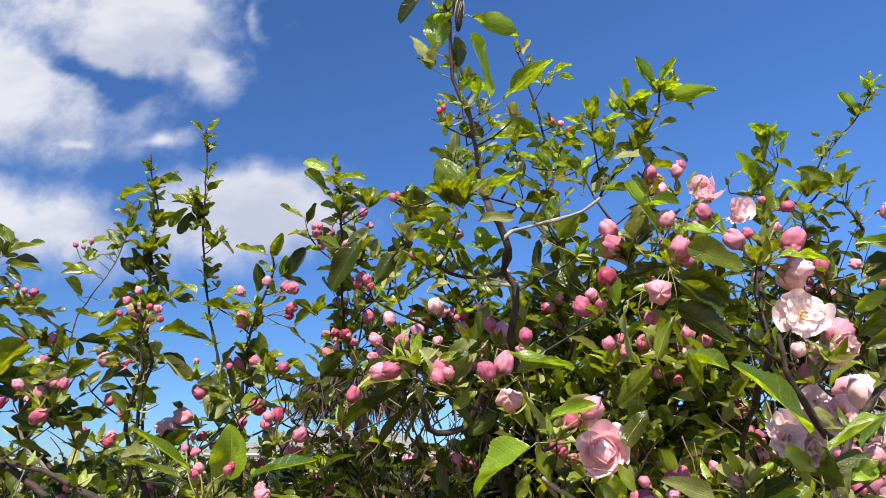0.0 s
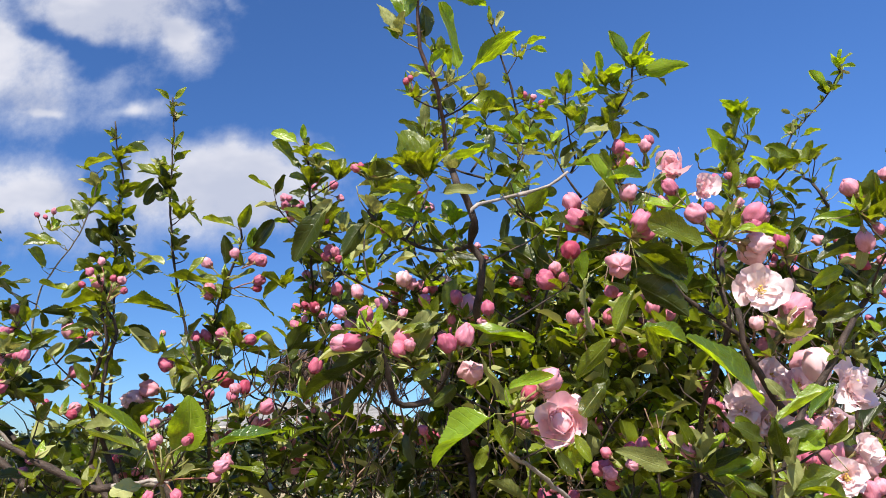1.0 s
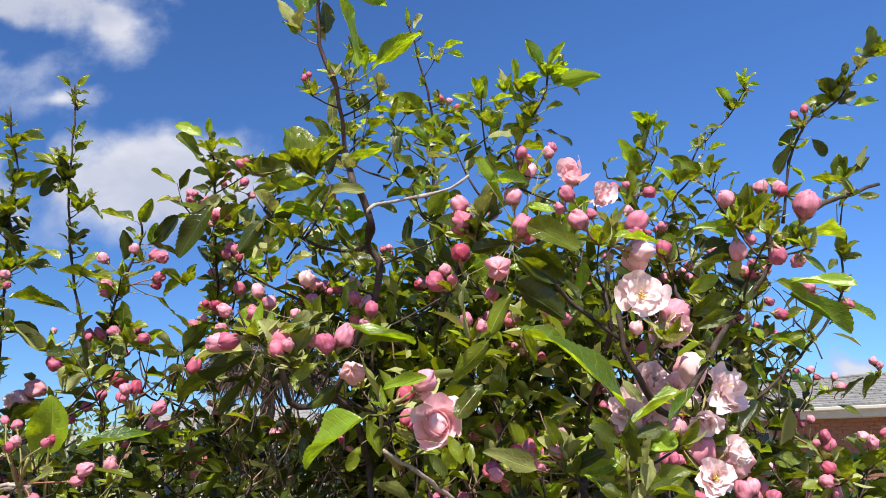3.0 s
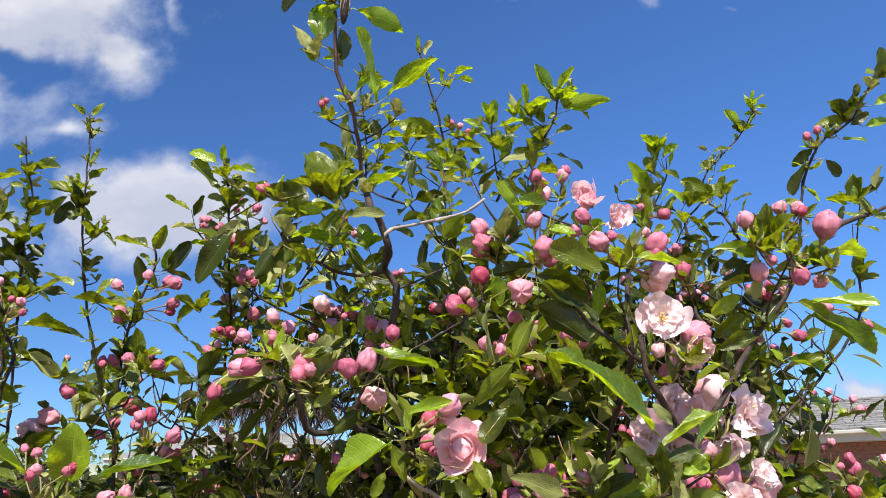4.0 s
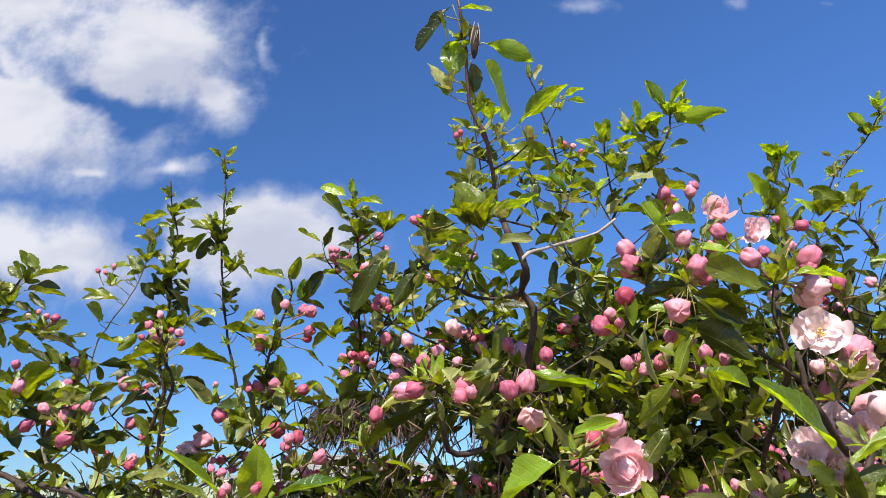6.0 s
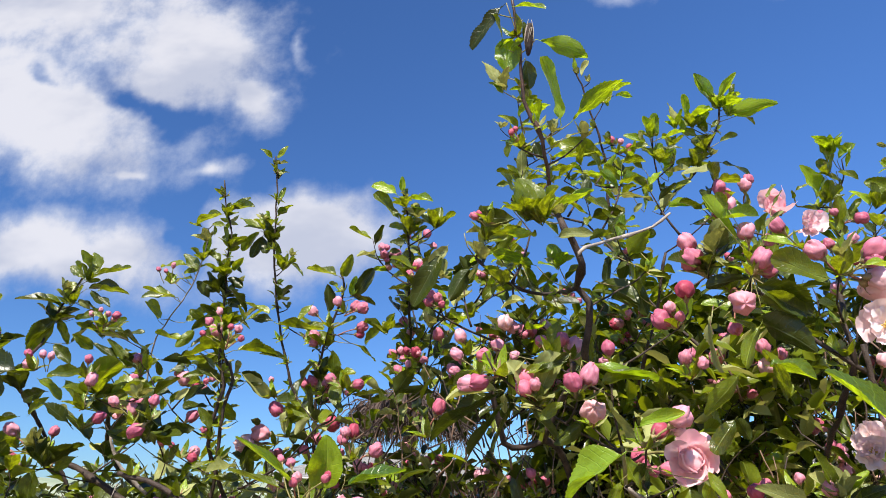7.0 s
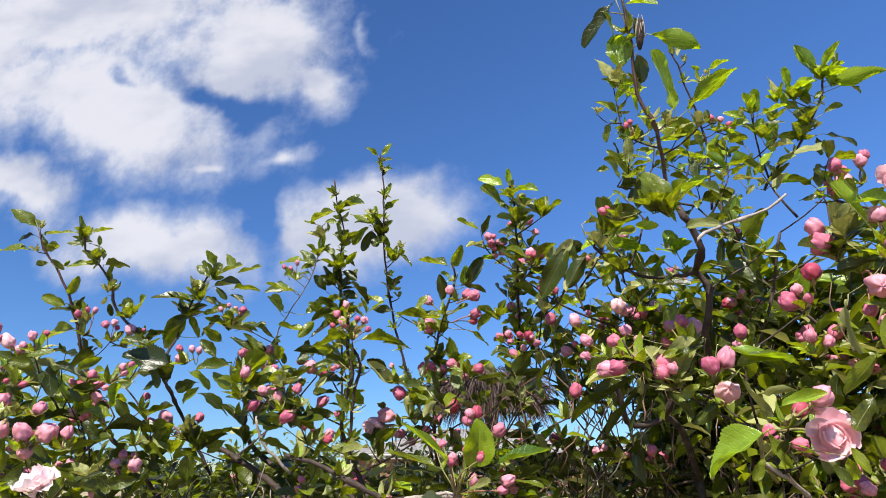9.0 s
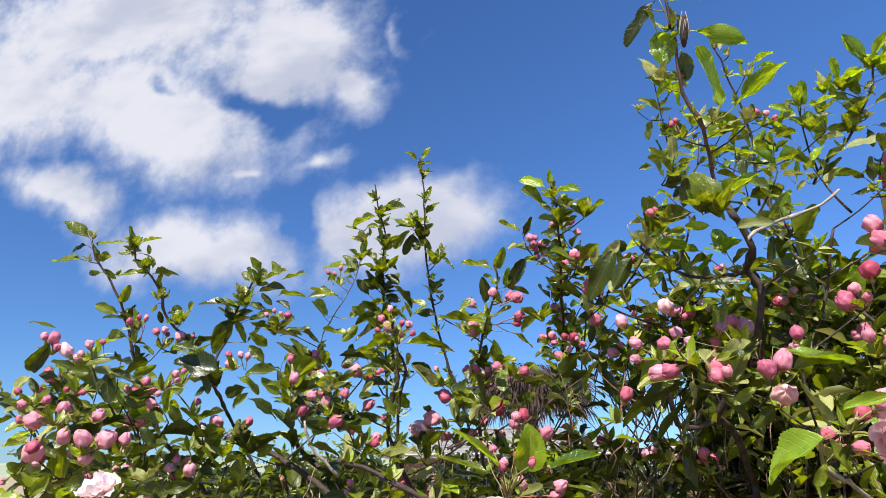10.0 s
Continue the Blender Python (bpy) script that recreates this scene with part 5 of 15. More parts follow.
bud('red', -0.023, 0.519, 1.723, 0.0023, (-0.016, 0.522, 1.715))
bud('pink', -0.027, 0.519, 1.721, 0.0031, (-0.018, 0.523, 1.713))
# leaves seen dark use the dark copy, shade painted into the blade colour
leaf(LEAF, (-0.399, 0.975, 2.031), (-0.418, 0.962, 2.044), 0.0098, (0.5, -0.9, -0.1), 1)
leaf(LEAF, (-0.394, 0.975, 2.03), (-0.375, 0.976, 2.052), 0.0113, (0.2, -1.0, -0.2), 3)
leaf(LEAF, (-0.394, 0.985, 2.001), (-0.397, 0.971, 2.027), 0.0100, (0.9, -0.3, -0.1), 2)
leaf(LEAF_PALE, (-0.392, 0.978, 2.022), (-0.374, 0.977, 2.024), 0.0061, (-0.1, -1.0, 0.2), 1)
leaf(LEAF, (-0.393, 1, 1.955), (-0.381, 0.985, 1.982), 0.0128, (0.0, -0.9, -0.5), 2)
leaf(LEAF, (-0.396, 1.006, 1.938), (-0.367, 0.996, 1.956), 0.0120, (-0.5, -0.8, 0.3), 4)
leaf(LEAF, (-0.41, 1.013, 1.912), (-0.451, 1, 1.945), 0.0186, (0.6, -0.6, 0.5), 4)
leaf(LEAF_SHADED, (-0.417, 1.013, 1.912), (-0.44, 1.025, 1.879), 0.0178, (-0.3, 0.8, 0.5), 2)
leaf(LEAF_SHADED, (-0.419, 1.013, 1.91), (-0.41, 1.015, 1.875), 0.0155, (-0.3, 0.9, -0.0), 2)
leaf(LEAF, (-0.423, 1.011, 1.918), (-0.458, 1.026, 1.886), 0.0169, (-0.4, 0.5, 0.7), 3)
leaf(LEAF, (-0.414, 1.015, 1.907), (-0.39, 1.027, 1.883), 0.0128, (0.5, -0.9, 0.0), 1)
leaf(LEAF_PALE, (-0.399, 1.012, 1.918), (-0.415, 1.008, 1.924), 0.0061, (0.2, -1.0, 0.0), 1)
leaf(LEAF, (-0.373, 1.031, 1.867), (-0.349, 1.03, 1.847), 0.0113, (0.2, -0.9, 0.3), 0)
leaf(LEAF, (-0.383, 1.031, 1.866), (-0.365, 1.035, 1.87), 0.0065, (0.1, -0.9, 0.3), 2)
leaf(LEAF_YOUNG, (-0.414, 1.007, 1.931), (-0.423, 1.005, 1.94), 0.0057, (0.1, -1.0, -0.1), 0)
leaf(LEAF_YOUNG, (-0.407, 1.006, 1.935), (-0.413, 1.001, 1.948), 0.0050, (0.7, -0.7, 0.1), 3)
leaf(LEAF_PALE, (-0.42, 1.005, 1.935), (-0.428, 0.999, 1.945), 0.0049, (0.6, -0.8, 0.1), 4)
leaf(LEAF, (-0.462, 0.973, 1.944), (-0.429, 0.976, 1.96), 0.0133, (0.2, -1.0, -0.2), 3)
leaf(LEAF, (-0.46, 0.974, 1.941), (-0.418, 0.963, 1.943), 0.0148, (-0.2, -0.8, 0.6), 1)
leaf(LEAF, (-0.472, 0.975, 1.936), (-0.52, 0.977, 1.922), 0.0170, (-0.1, -0.9, 0.3), 1)
leaf(LEAF, (-0.467, 0.982, 1.916), (-0.489, 0.971, 1.92), 0.0083, (0.5, -0.8, 0.5), 1)
leaf(LEAF, (-0.507, 0.979, 1.915), (-0.533, 0.981, 1.92), 0.0087, (0.0, -0.8, 0.6), 3)
leaf(LEAF, (-0.49, 0.979, 1.919), (-0.488, 0.982, 1.901), 0.0061, (0.8, -0.6, -0.0), 2)
leaf(LEAF_YOUNG, (-0.506, 0.995, 1.869), (-0.498, 0.991, 1.901), 0.0118, (0.2, -1.0, -0.2), 2)
leaf(LEAF, (-0.455, 0.991, 1.889), (-0.478, 0.988, 1.903), 0.0111, (0.2, -1.0, 0.2), 0)
leaf(LEAF, (-0.477, 0.999, 1.861), (-0.499, 0.99, 1.884), 0.0114, (0.7, -0.6, 0.5), 2)
leaf(LEAF_SHADED, (-0.465, 0.999, 1.862), (-0.446, 1.01, 1.847), 0.0114, (0.3, -0.9, -0.2), 0)
leaf(LEAF_SHADED, (-0.472, 1.007, 1.837), (-0.441, 1.012, 1.82), 0.0148, (0.1, 0.9, 0.4), 0)
leaf(LEAF, (-0.471, 1.002, 1.854), (-0.493, 0.998, 1.844), 0.0102, (0.3, -0.9, -0.4), 4)
leaf(LEAF, (-0.474, 1.013, 1.821), (-0.501, 1.007, 1.833), 0.0124, (0.1, -1.0, -0.1), 1)
leaf(LEAF_SHADED, (-0.474, 1.018, 1.804), (-0.442, 1.02, 1.791), 0.0133, (0.1, 0.9, 0.4), 4)
leaf(LEAF, (-0.461, 1.005, 1.846), (-0.438, 0.992, 1.864), 0.0118, (-0.1, -0.9, -0.5), 2)
leaf(LEAF, (-0.476, 1.021, 1.796), (-0.501, 1.017, 1.786), 0.0116, (0.3, -0.9, -0.3), 0)
leaf(LEAF_SHADED, (-0.478, 1.029, 1.771), (-0.51, 1.02, 1.796), 0.0162, (-0.0, 1.0, 0.3), 2)
leaf(LEAF, (-0.473, 0.993, 1.879), (-0.451, 0.999, 1.886), 0.0098, (0.3, -0.9, -0.4), 1)
leaf(LEAF, (-0.469, 1.025, 1.783), (-0.433, 1.038, 1.764), 0.0145, (0.5, -0.6, 0.6), 0)
leaf(LEAF, (-0.518, 1.002, 1.845), (-0.544, 0.999, 1.878), 0.0142, (0.7, -0.3, 0.6), 4)
leaf(LEAF_SHADED, (-0.488, 1.025, 1.779), (-0.532, 1.037, 1.764), 0.0202, (0.1, 0.9, 0.5), 0)
leaf(LEAF, (-0.497, 1.032, 1.758), (-0.459, 1.031, 1.744), 0.0162, (0.1, -1.0, 0.3), 4)
leaf(LEAF_PALE, (-0.445, 1.031, 1.771), (-0.425, 1.02, 1.795), 0.0112, (-0.6, -0.8, 0.1), 2)
leaf(LEAF, (-0.444, 1.021, 1.8), (-0.404, 1.029, 1.775), 0.0165, (0.5, -0.7, 0.6), 3)
leaf(LEAF, (-0.559, 1.026, 1.811), (-0.611, 1.004, 1.814), 0.0194, (0.3, -0.7, 0.7), 0)
leaf(LEAF, (-0.592, 1.036, 1.774), (-0.617, 1.029, 1.807), 0.0144, (0.8, -0.3, 0.5), 2)
leaf(LEAF, (-0.536, 1.011, 1.86), (-0.588, 1.011, 1.872), 0.0182, (0.2, -0.5, 0.8), 1)
leaf(LEAF, (-0.56, 1.014, 1.846), (-0.584, 1.02, 1.841), 0.0083, (-0.2, -1.0, 0.0), 4)
leaf(LEAF, (-0.551, 1.014, 1.848), (-0.526, 1.019, 1.857), 0.0114, (0.3, -0.9, -0.4), 3)
leaf(LEAF_YOUNG, (-0.566, 1.017, 1.835), (-0.576, 1.005, 1.849), 0.0090, (0.7, -0.7, -0.1), 3)
leaf(LEAF, (-0.539, 1.014, 1.85), (-0.512, 1.008, 1.862), 0.0105, (-0.1, -1.0, -0.3), 0)
leaf(LEAF_SHADED, (-0.598, 1.055, 1.715), (-0.592, 1.068, 1.69), 0.0119, (0.6, -0.8, -0.3), 2)
leaf(LEAF, (-0.566, 1.017, 1.837), (-0.535, 1.009, 1.843), 0.0110, (-0.3, -1.0, 0.1), 4)
leaf(LEAF, (-0.572, 0.835, 1.796), (-0.584, 0.831, 1.821), 0.0097, (0.7, -0.6, 0.2), 4)
leaf(LEAF, (-0.57, 0.837, 1.792), (-0.526, 0.836, 1.793), 0.0118, (-0.0, -0.7, 0.8), 3)
leaf(LEAF, (-0.58, 0.844, 1.768), (-0.536, 0.847, 1.777), 0.0152, (-0.1, -0.8, 0.6), 2)
leaf(LEAF_SHADED, (-0.583, 0.846, 1.761), (-0.558, 0.85, 1.747), 0.0106, (0.3, -0.9, 0.3), 2)
leaf(LEAF, (-0.587, 0.853, 1.74), (-0.569, 0.854, 1.734), 0.0083, (0.1, -1.0, -0.0), 1)
leaf(LEAF_SHADED, (-0.551, 0.863, 1.717), (-0.497, 0.858, 1.697), 0.0196, (0.3, -0.4, 0.9), 4)
leaf(LEAF, (-0.566, 0.865, 1.708), (-0.548, 0.884, 1.681), 0.0125, (0.8, -0.6, 0.0), 3)
leaf(LEAF, (-0.573, 0.861, 1.718), (-0.547, 0.866, 1.723), 0.0092, (0.1, -0.9, 0.4), 1)
leaf(LEAF_SHADED, (-0.588, 0.866, 1.701), (-0.548, 0.862, 1.685), 0.0147, (0.1, -0.8, 0.5), 2)
leaf(LEAF, (-0.533, 0.876, 1.68), (-0.543, 0.87, 1.694), 0.0077, (0.5, -0.9, -0.0), 4)
leaf(LEAF, (-0.26, 0.93, 1.808), (-0.31, 0.931, 1.823), 0.0176, (0.2, -0.6, 0.8), 2)
leaf(LEAF, (-0.255, 0.932, 1.805), (-0.237, 0.911, 1.834), 0.0167, (0.1, -0.8, -0.6), 2)
leaf(LEAF_SHADED, (-0.237, 0.942, 1.778), (-0.211, 0.933, 1.82), 0.0202, (-0.0, -1.0, -0.2), 0)
leaf(LEAF_YOUNG, (-0.243, 0.941, 1.778), (-0.236, 0.935, 1.809), 0.0138, (0.3, -0.9, -0.3), 2)
leaf(LEAF_SHADED, (-0.277, 0.947, 1.755), (-0.277, 0.932, 1.797), 0.0168, (-0.0, 0.9, 0.3), 2)
leaf(LEAF_SHADED, (-0.249, 0.94, 1.779), (-0.209, 0.949, 1.781), 0.0141, (0.1, -0.7, 0.7), 2)
leaf(LEAF, (-0.26, 0.935, 1.793), (-0.275, 0.933, 1.803), 0.0060, (0.3, -0.9, 0.3), 2)
leaf(LEAF, (-0.29, 0.962, 1.707), (-0.306, 0.956, 1.759), 0.0186, (0.9, -0.2, 0.3), 2)
leaf(LEAF, (-0.282, 0.956, 1.726), (-0.242, 0.95, 1.757), 0.0172, (-0.4, -0.8, 0.4), 4)
leaf(LEAF, (-0.29, 0.956, 1.726), (-0.328, 0.955, 1.739), 0.0136, (0.2, -0.6, 0.7), 3)
leaf(LEAF, (-0.29, 0.961, 1.711), (-0.266, 0.964, 1.703), 0.0094, (0.2, -1.0, 0.2), 2)
leaf(LEAF, (-0.226, 0.965, 1.711), (-0.197, 0.952, 1.737), 0.0140, (-0.5, -0.8, 0.2), 2)
leaf(LEAF, (-0.242, 0.962, 1.715), (-0.206, 0.968, 1.696), 0.0141, (0.4, -0.7, 0.6), 4)
leaf(LEAF_YOUNG, (-0.161, 0.859, 1.899), (-0.194, 0.85, 1.923), 0.0142, (0.5, -0.8, 0.4), 2)
leaf(LEAF_YOUNG, (-0.155, 0.858, 1.903), (-0.155, 0.848, 1.924), 0.0095, (0.2, -0.9, -0.4), 2)
leaf(LEAF, (-0.158, 0.87, 1.867), (-0.2, 0.861, 1.901), 0.0185, (0.6, -0.6, 0.6), 3)
leaf(LEAF_YOUNG, (-0.149, 0.861, 1.896), (-0.113, 0.859, 1.892), 0.0125, (0.1, -0.8, 0.7), 1)
leaf(LEAF_YOUNG, (-0.148, 0.863, 1.889), (-0.127, 0.873, 1.877), 0.0090, (0.5, -0.8, 0.2), 3)
leaf(LEAF, (-0.149, 0.875, 1.853), (-0.175, 0.875, 1.87), 0.0105, (0.3, -0.8, 0.5), 2)
leaf(LEAF_SHADED, (-0.151, 0.881, 1.836), (-0.175, 0.877, 1.839), 0.0084, (0.2, -0.9, 0.3), 4)
leaf(LEAF_SHADED, (-0.159, 0.883, 1.825), (-0.178, 0.885, 1.83), 0.0077, (-0.1, -1.0, 0.0), 1)
leaf(LEAF, (-0.146, 0.87, 1.869), (-0.136, 0.868, 1.888), 0.0090, (-0.0, -1.0, -0.1), 3)
leaf(LEAF_PALE, (-0.147, 0.872, 1.862), (-0.131, 0.868, 1.868), 0.0060, (-0.2, -1.0, -0.1), 0)
leaf(LEAF, (-0.148, 0.879, 1.84), (-0.121, 0.879, 1.856), 0.0106, (-0.2, -0.9, 0.3), 3)
leaf(LEAF, (-0.148, 0.887, 1.818), (-0.166, 0.883, 1.809), 0.0083, (0.3, -0.9, -0.3), 4)
leaf(LEAF_PALE, (-0.137, 0.87, 1.869), (-0.12, 0.873, 1.862), 0.0064, (0.2, -1.0, -0.0), 3)
leaf(LEAF_YOUNG, (-0.146, 0.877, 1.847), (-0.141, 0.865, 1.871), 0.0092, (-0.5, -0.8, -0.3), 4)
leaf(LEAF_SHADED, (0.0022, 0.5609, 1.967), (-0.0384, 0.5661, 1.929), 0.0125, (-0.3, -0.85, 0.4), 2)
leaf(LEAF_YOUNG, (0, 0.584, 1.896), (-0.001, 0.574, 1.938), 0.0262, (0.2, -0.95, 0.2), 0)
leaf(LEAF_PALE, (-0.003, 0.588, 1.882), (-0.018, 0.569, 1.909), 0.0124, (0.9, -0.5, 0.1), 4)
leaf(LEAF_YOUNG, (-0.003, 0.589, 1.88), (-0.0173, 0.5824, 1.891), 0.0102, (0.1, -0.95, 0.2), 1)
leaf(LEAF_YOUNG, (0.03, 0.574, 1.931), (0.082, 0.572, 1.911), 0.0161, (0.4, 0.4, 0.8), 1)
leaf(LEAF_SHADED, (0.019, 0.579, 1.914), (0.023, 0.59, 1.884), 0.0160, (0.3, 0.9, 0.4), 0)
leaf(LEAF_YOUNG, (0.052, 0.603, 1.849), (0.046, 0.596, 1.921), 0.0221, (0.7, 0.7, 0.1), 1)
leaf(LEAF_YOUNG, (0.06, 0.603, 1.851), (0.105, 0.576, 1.887), 0.0162, (-0.5, 0.2, 0.8), 1)
leaf(LEAF_PALE, (0.053, 0.607, 1.837), (0.075, 0.599, 1.843), 0.0083, (-0.4, -0.8, 0.4), 1)
leaf(LEAF, (0.018, 0.567, 1.95), (0.022, 0.573, 1.929), 0.0091, (0.3, -0.9, -0.2), 4)
leaf(LEAF_YOUNG, (0.003, 0.576, 1.922), (0.019, 0.568, 1.928), 0.0066, (-0.3, -0.9, -0.3), 3)
leaf(LEAF, (-0.013, 0.562, 1.96), (-0.002, 0.568, 1.932), 0.0104, (0.7, -0.7, 0.1), 4)
leaf(LEAF, (0.008, 0.943, 2.042), (-0.023, 0.923, 2.059), 0.0140, (0.6, -0.8, 0.0), 1)
leaf(LEAF_YOUNG, (0.005, 0.938, 2.059), (0.031, 0.923, 2.082), 0.0129, (-0.5, -0.9, 0.0), 2)
leaf(LEAF_YOUNG, (0.038, 0.945, 2.043), (0.044, 0.918, 2.076), 0.0149, (-0.4, -0.7, -0.5), 3)
leaf(LEAF_SHADED, (0.03, 0.959, 1.999), (0.01, 0.957, 2.021), 0.0122, (-0.2, -0.9, -0.3), 3)
leaf(LEAF_SHADED, (0.042, 0.962, 1.994), (0.03, 0.956, 2.027), 0.0144, (0.2, -1.0, -0.1), 4)
leaf(LEAF, (-0.008, 0.969, 1.961), (-0.03, 0.965, 1.961), 0.0094, (0.2, -1.0, -0.1), 0)
leaf(LEAF, (0.027, 0.965, 1.979), (-0.003, 0.965, 1.974), 0.0103, (0.0, -1.0, 0.1), 2)
leaf(LEAF, (0.015, 0.973, 1.955), (0.035, 0.955, 1.979), 0.0122, (-0.4, -0.9, -0.3), 4)
leaf(LEAF_YOUNG, (0.036, 0.947, 2.036), (0.058, 0.943, 2.05), 0.0089, (-0.3, -1.0, 0.1), 4)
leaf(LEAF, (-0.002, 0.946, 2.032), (-0.019, 0.948, 2.005), 0.0109, (-0.4, -0.9, 0.2), 2)
leaf(LEAF, (0.022, 0.981, 1.93), (0.046, 0.979, 1.957), 0.0123, (-0.2, -1.0, 0.1), 3)
leaf(LEAF_PALE, (0.048, 0.965, 1.986), (0.065, 0.961, 1.995), 0.0067, (-0.2, -1.0, -0.1), 4)
leaf(LEAF, (0.029, 0.963, 1.986), (0.057, 0.968, 1.981), 0.0095, (0.2, -0.9, 0.4), 2)
leaf(LEAF_SHADED, (-0.003, 0.956, 2.003), (0.007, 0.961, 1.985), 0.0074, (0.3, -1.0, -0.1), 1)
leaf(LEAF, (0.007, 0.97, 1.963), (-0.012, 0.959, 1.991), 0.0120, (0.6, -0.8, 0.1), 4)
leaf(LEAF, (0.01, 0.956, 2.003), (0.027, 0.951, 2.017), 0.0096, (0.0, -0.9, -0.4), 1)
leaf(LEAF, (0.142, 1, 2.021), (0.069, 1.003, 2.054), 0.0314, (-0.1, -1.0, -0.1), 4)
leaf(LEAF, (0.142, 1, 2.019), (0.077, 0.978, 2.014), 0.0223, (0.2, -0.7, 0.7), 0)
leaf(LEAF_SHADED, (0.149, 1.003, 2.012), (0.176, 1.01, 1.981), 0.0172, (0.4, 0.8, 0.5), 2)
leaf(LEAF_YOUNG, (0.149, 0.969, 2.115), (0.185, 0.966, 2.129), 0.0130, (-0.2, -0.9, 0.4), 4)
leaf(LEAF_YOUNG, (0.158, 0.971, 2.11), (0.187, 0.973, 2.107), 0.0100, (0.1, -1.0, 0.1), 2)
leaf(LEAF_YOUNG, (0.142, 0.968, 2.117), (0.128, 0.965, 2.125), 0.0060, (0.1, -1.0, -0.3), 4)
leaf(LEAF_YOUNG, (0.098, 0.955, 2.147), (0.093, 0.944, 2.169), 0.0087, (0.4, -0.9, -0.3), 3)
leaf(LEAF_PALE, (0.107, 0.958, 2.14), (0.12, 0.957, 2.166), 0.0112, (-0.1, -1.0, 0.0), 3)
leaf(LEAF, (0.144, 0.97, 2.111), (0.147, 0.973, 2.092), 0.0080, (-0.2, -1.0, -0.2), 3)
leaf(LEAF, (0.083, 1.009, 1.982), (0.075, 1, 1.999), 0.0073, (0.4, -0.9, -0.2), 1)
leaf(LEAF, (0.089, 1.01, 1.98), (0.112, 1.006, 1.997), 0.0099, (-0.1, -1.0, -0.0), 2)
leaf(LEAF, (0.146, 1.005, 2.006), (0.115, 1.003, 2.015), 0.0109, (0.2, -0.9, 0.4), 2)
leaf(LEAF, (0.159, 1, 2.022), (0.208, 1, 2.026), 0.0165, (-0.0, -0.9, 0.3), 3)
leaf(LEAF, (0.159, 1.005, 2.007), (0.201, 0.993, 2.003), 0.0149, (-0.2, -0.8, 0.6), 2)
leaf(LEAF_YOUNG, (0.319, 1.015, 2.109), (0.29, 0.994, 2.157), 0.0202, (0.6, 0.6, 0.6), 2)
leaf(LEAF_YOUNG, (0.328, 1.014, 2.115), (0.352, 0.988, 2.151), 0.0171, (-0.2, 0.7, 0.6), 0)
leaf(LEAF_YOUNG, (0.335, 1.022, 2.092), (0.412, 0.999, 2.099), 0.0191, (-0.1, 0.1, 1.0), 4)
leaf(LEAF, (0.35, 1.017, 2.11), (0.351, 1.013, 2.149), 0.0135, (-0.6, -0.8, -0.1), 1)
leaf(LEAF_YOUNG, (0.323, 1.017, 2.103), (0.273, 1.011, 2.084), 0.0182, (-0.0, -0.9, 0.3), 1)
leaf(LEAF_SHADED, (0.363, 1.023, 2.094), (0.388, 1.033, 2.083), 0.0100, (0.3, -0.9, -0.1), 0)
leaf(LEAF_YOUNG, (0.279, 1.021, 2.083), (0.274, 1.004, 2.125), 0.0154, (0.6, 0.7, 0.4), 4)
leaf(LEAF_YOUNG, (0.293, 1.024, 2.076), (0.312, 1.014, 2.094), 0.0108, (-0.3, -0.9, -0.2), 3)
leaf(LEAF, (0.31, 1.029, 2.066), (0.289, 1.022, 2.096), 0.0155, (-0.3, -0.9, -0.4), 1)
leaf(LEAF, (0.326, 1.035, 2.051), (0.356, 1.031, 2.063), 0.0113, (-0.1, -1.0, 0.0), 1)
leaf(LEAF, (0.313, 1.038, 2.04), (0.286, 1.037, 2.043), 0.0113, (-0.0, -0.9, -0.5), 2)
leaf(LEAF, (0.296, 1.044, 2.019), (0.259, 1.034, 2.021), 0.0154, (0.2, -0.9, -0.2), 4)
leaf(LEAF_SHADED, (0.325, 1.045, 2.021), (0.384, 1.066, 2.013), 0.0214, (0.4, -0.9, 0.3), 4)
leaf(LEAF_SHADED, (0.313, 1.045, 2.019), (0.322, 1.056, 1.99), 0.0115, (0.5, 0.7, 0.5), 4)
leaf(LEAF_YOUNG, (0.272, 1.027, 2.064), (0.259, 1.021, 2.102), 0.0140, (0.9, 0.2, 0.4), 0)
leaf(LEAF_YOUNG, (0.295, 1.02, 2.09), (0.312, 1.007, 2.103), 0.0102, (-0.2, -0.8, -0.5), 1)
leaf(LEAF_PALE, (0.259, 1.023, 2.073), (0.253, 1.002, 2.112), 0.0153, (0.8, -0.6, -0.2), 4)
leaf(LEAF, (0.295, 1.03, 2.06), (0.267, 1.025, 2.078), 0.0123, (0.0, -1.0, -0.3), 4)
leaf(LEAF, (0.313, 1.027, 2.073), (0.326, 1.02, 2.084), 0.0077, (-0.1, -0.9, -0.4), 4)
leaf(LEAF, (0.253, 1.057, 1.969), (0.269, 1.04, 1.99), 0.0109, (-0.8, -0.6, 0.1), 2)
leaf(LEAF, (0.332, 1.019, 2.099), (0.313, 1.006, 2.123), 0.0112, (0.5, -0.9, -0.1), 4)
leaf(LEAF_YOUNG, (0.212, 0.997, 2.041), (0.202, 0.975, 2.073), 0.0135, (0.7, 0.5, 0.6), 0)
leaf(LEAF_YOUNG, (0.222, 0.998, 2.043), (0.22, 0.977, 2.078), 0.0136, (-0.3, 0.8, 0.5), 3)
leaf(LEAF_YOUNG, (0.208, 0.998, 2.038), (0.171, 0.994, 2.052), 0.0135, (0.1, -1.0, -0.1), 0)
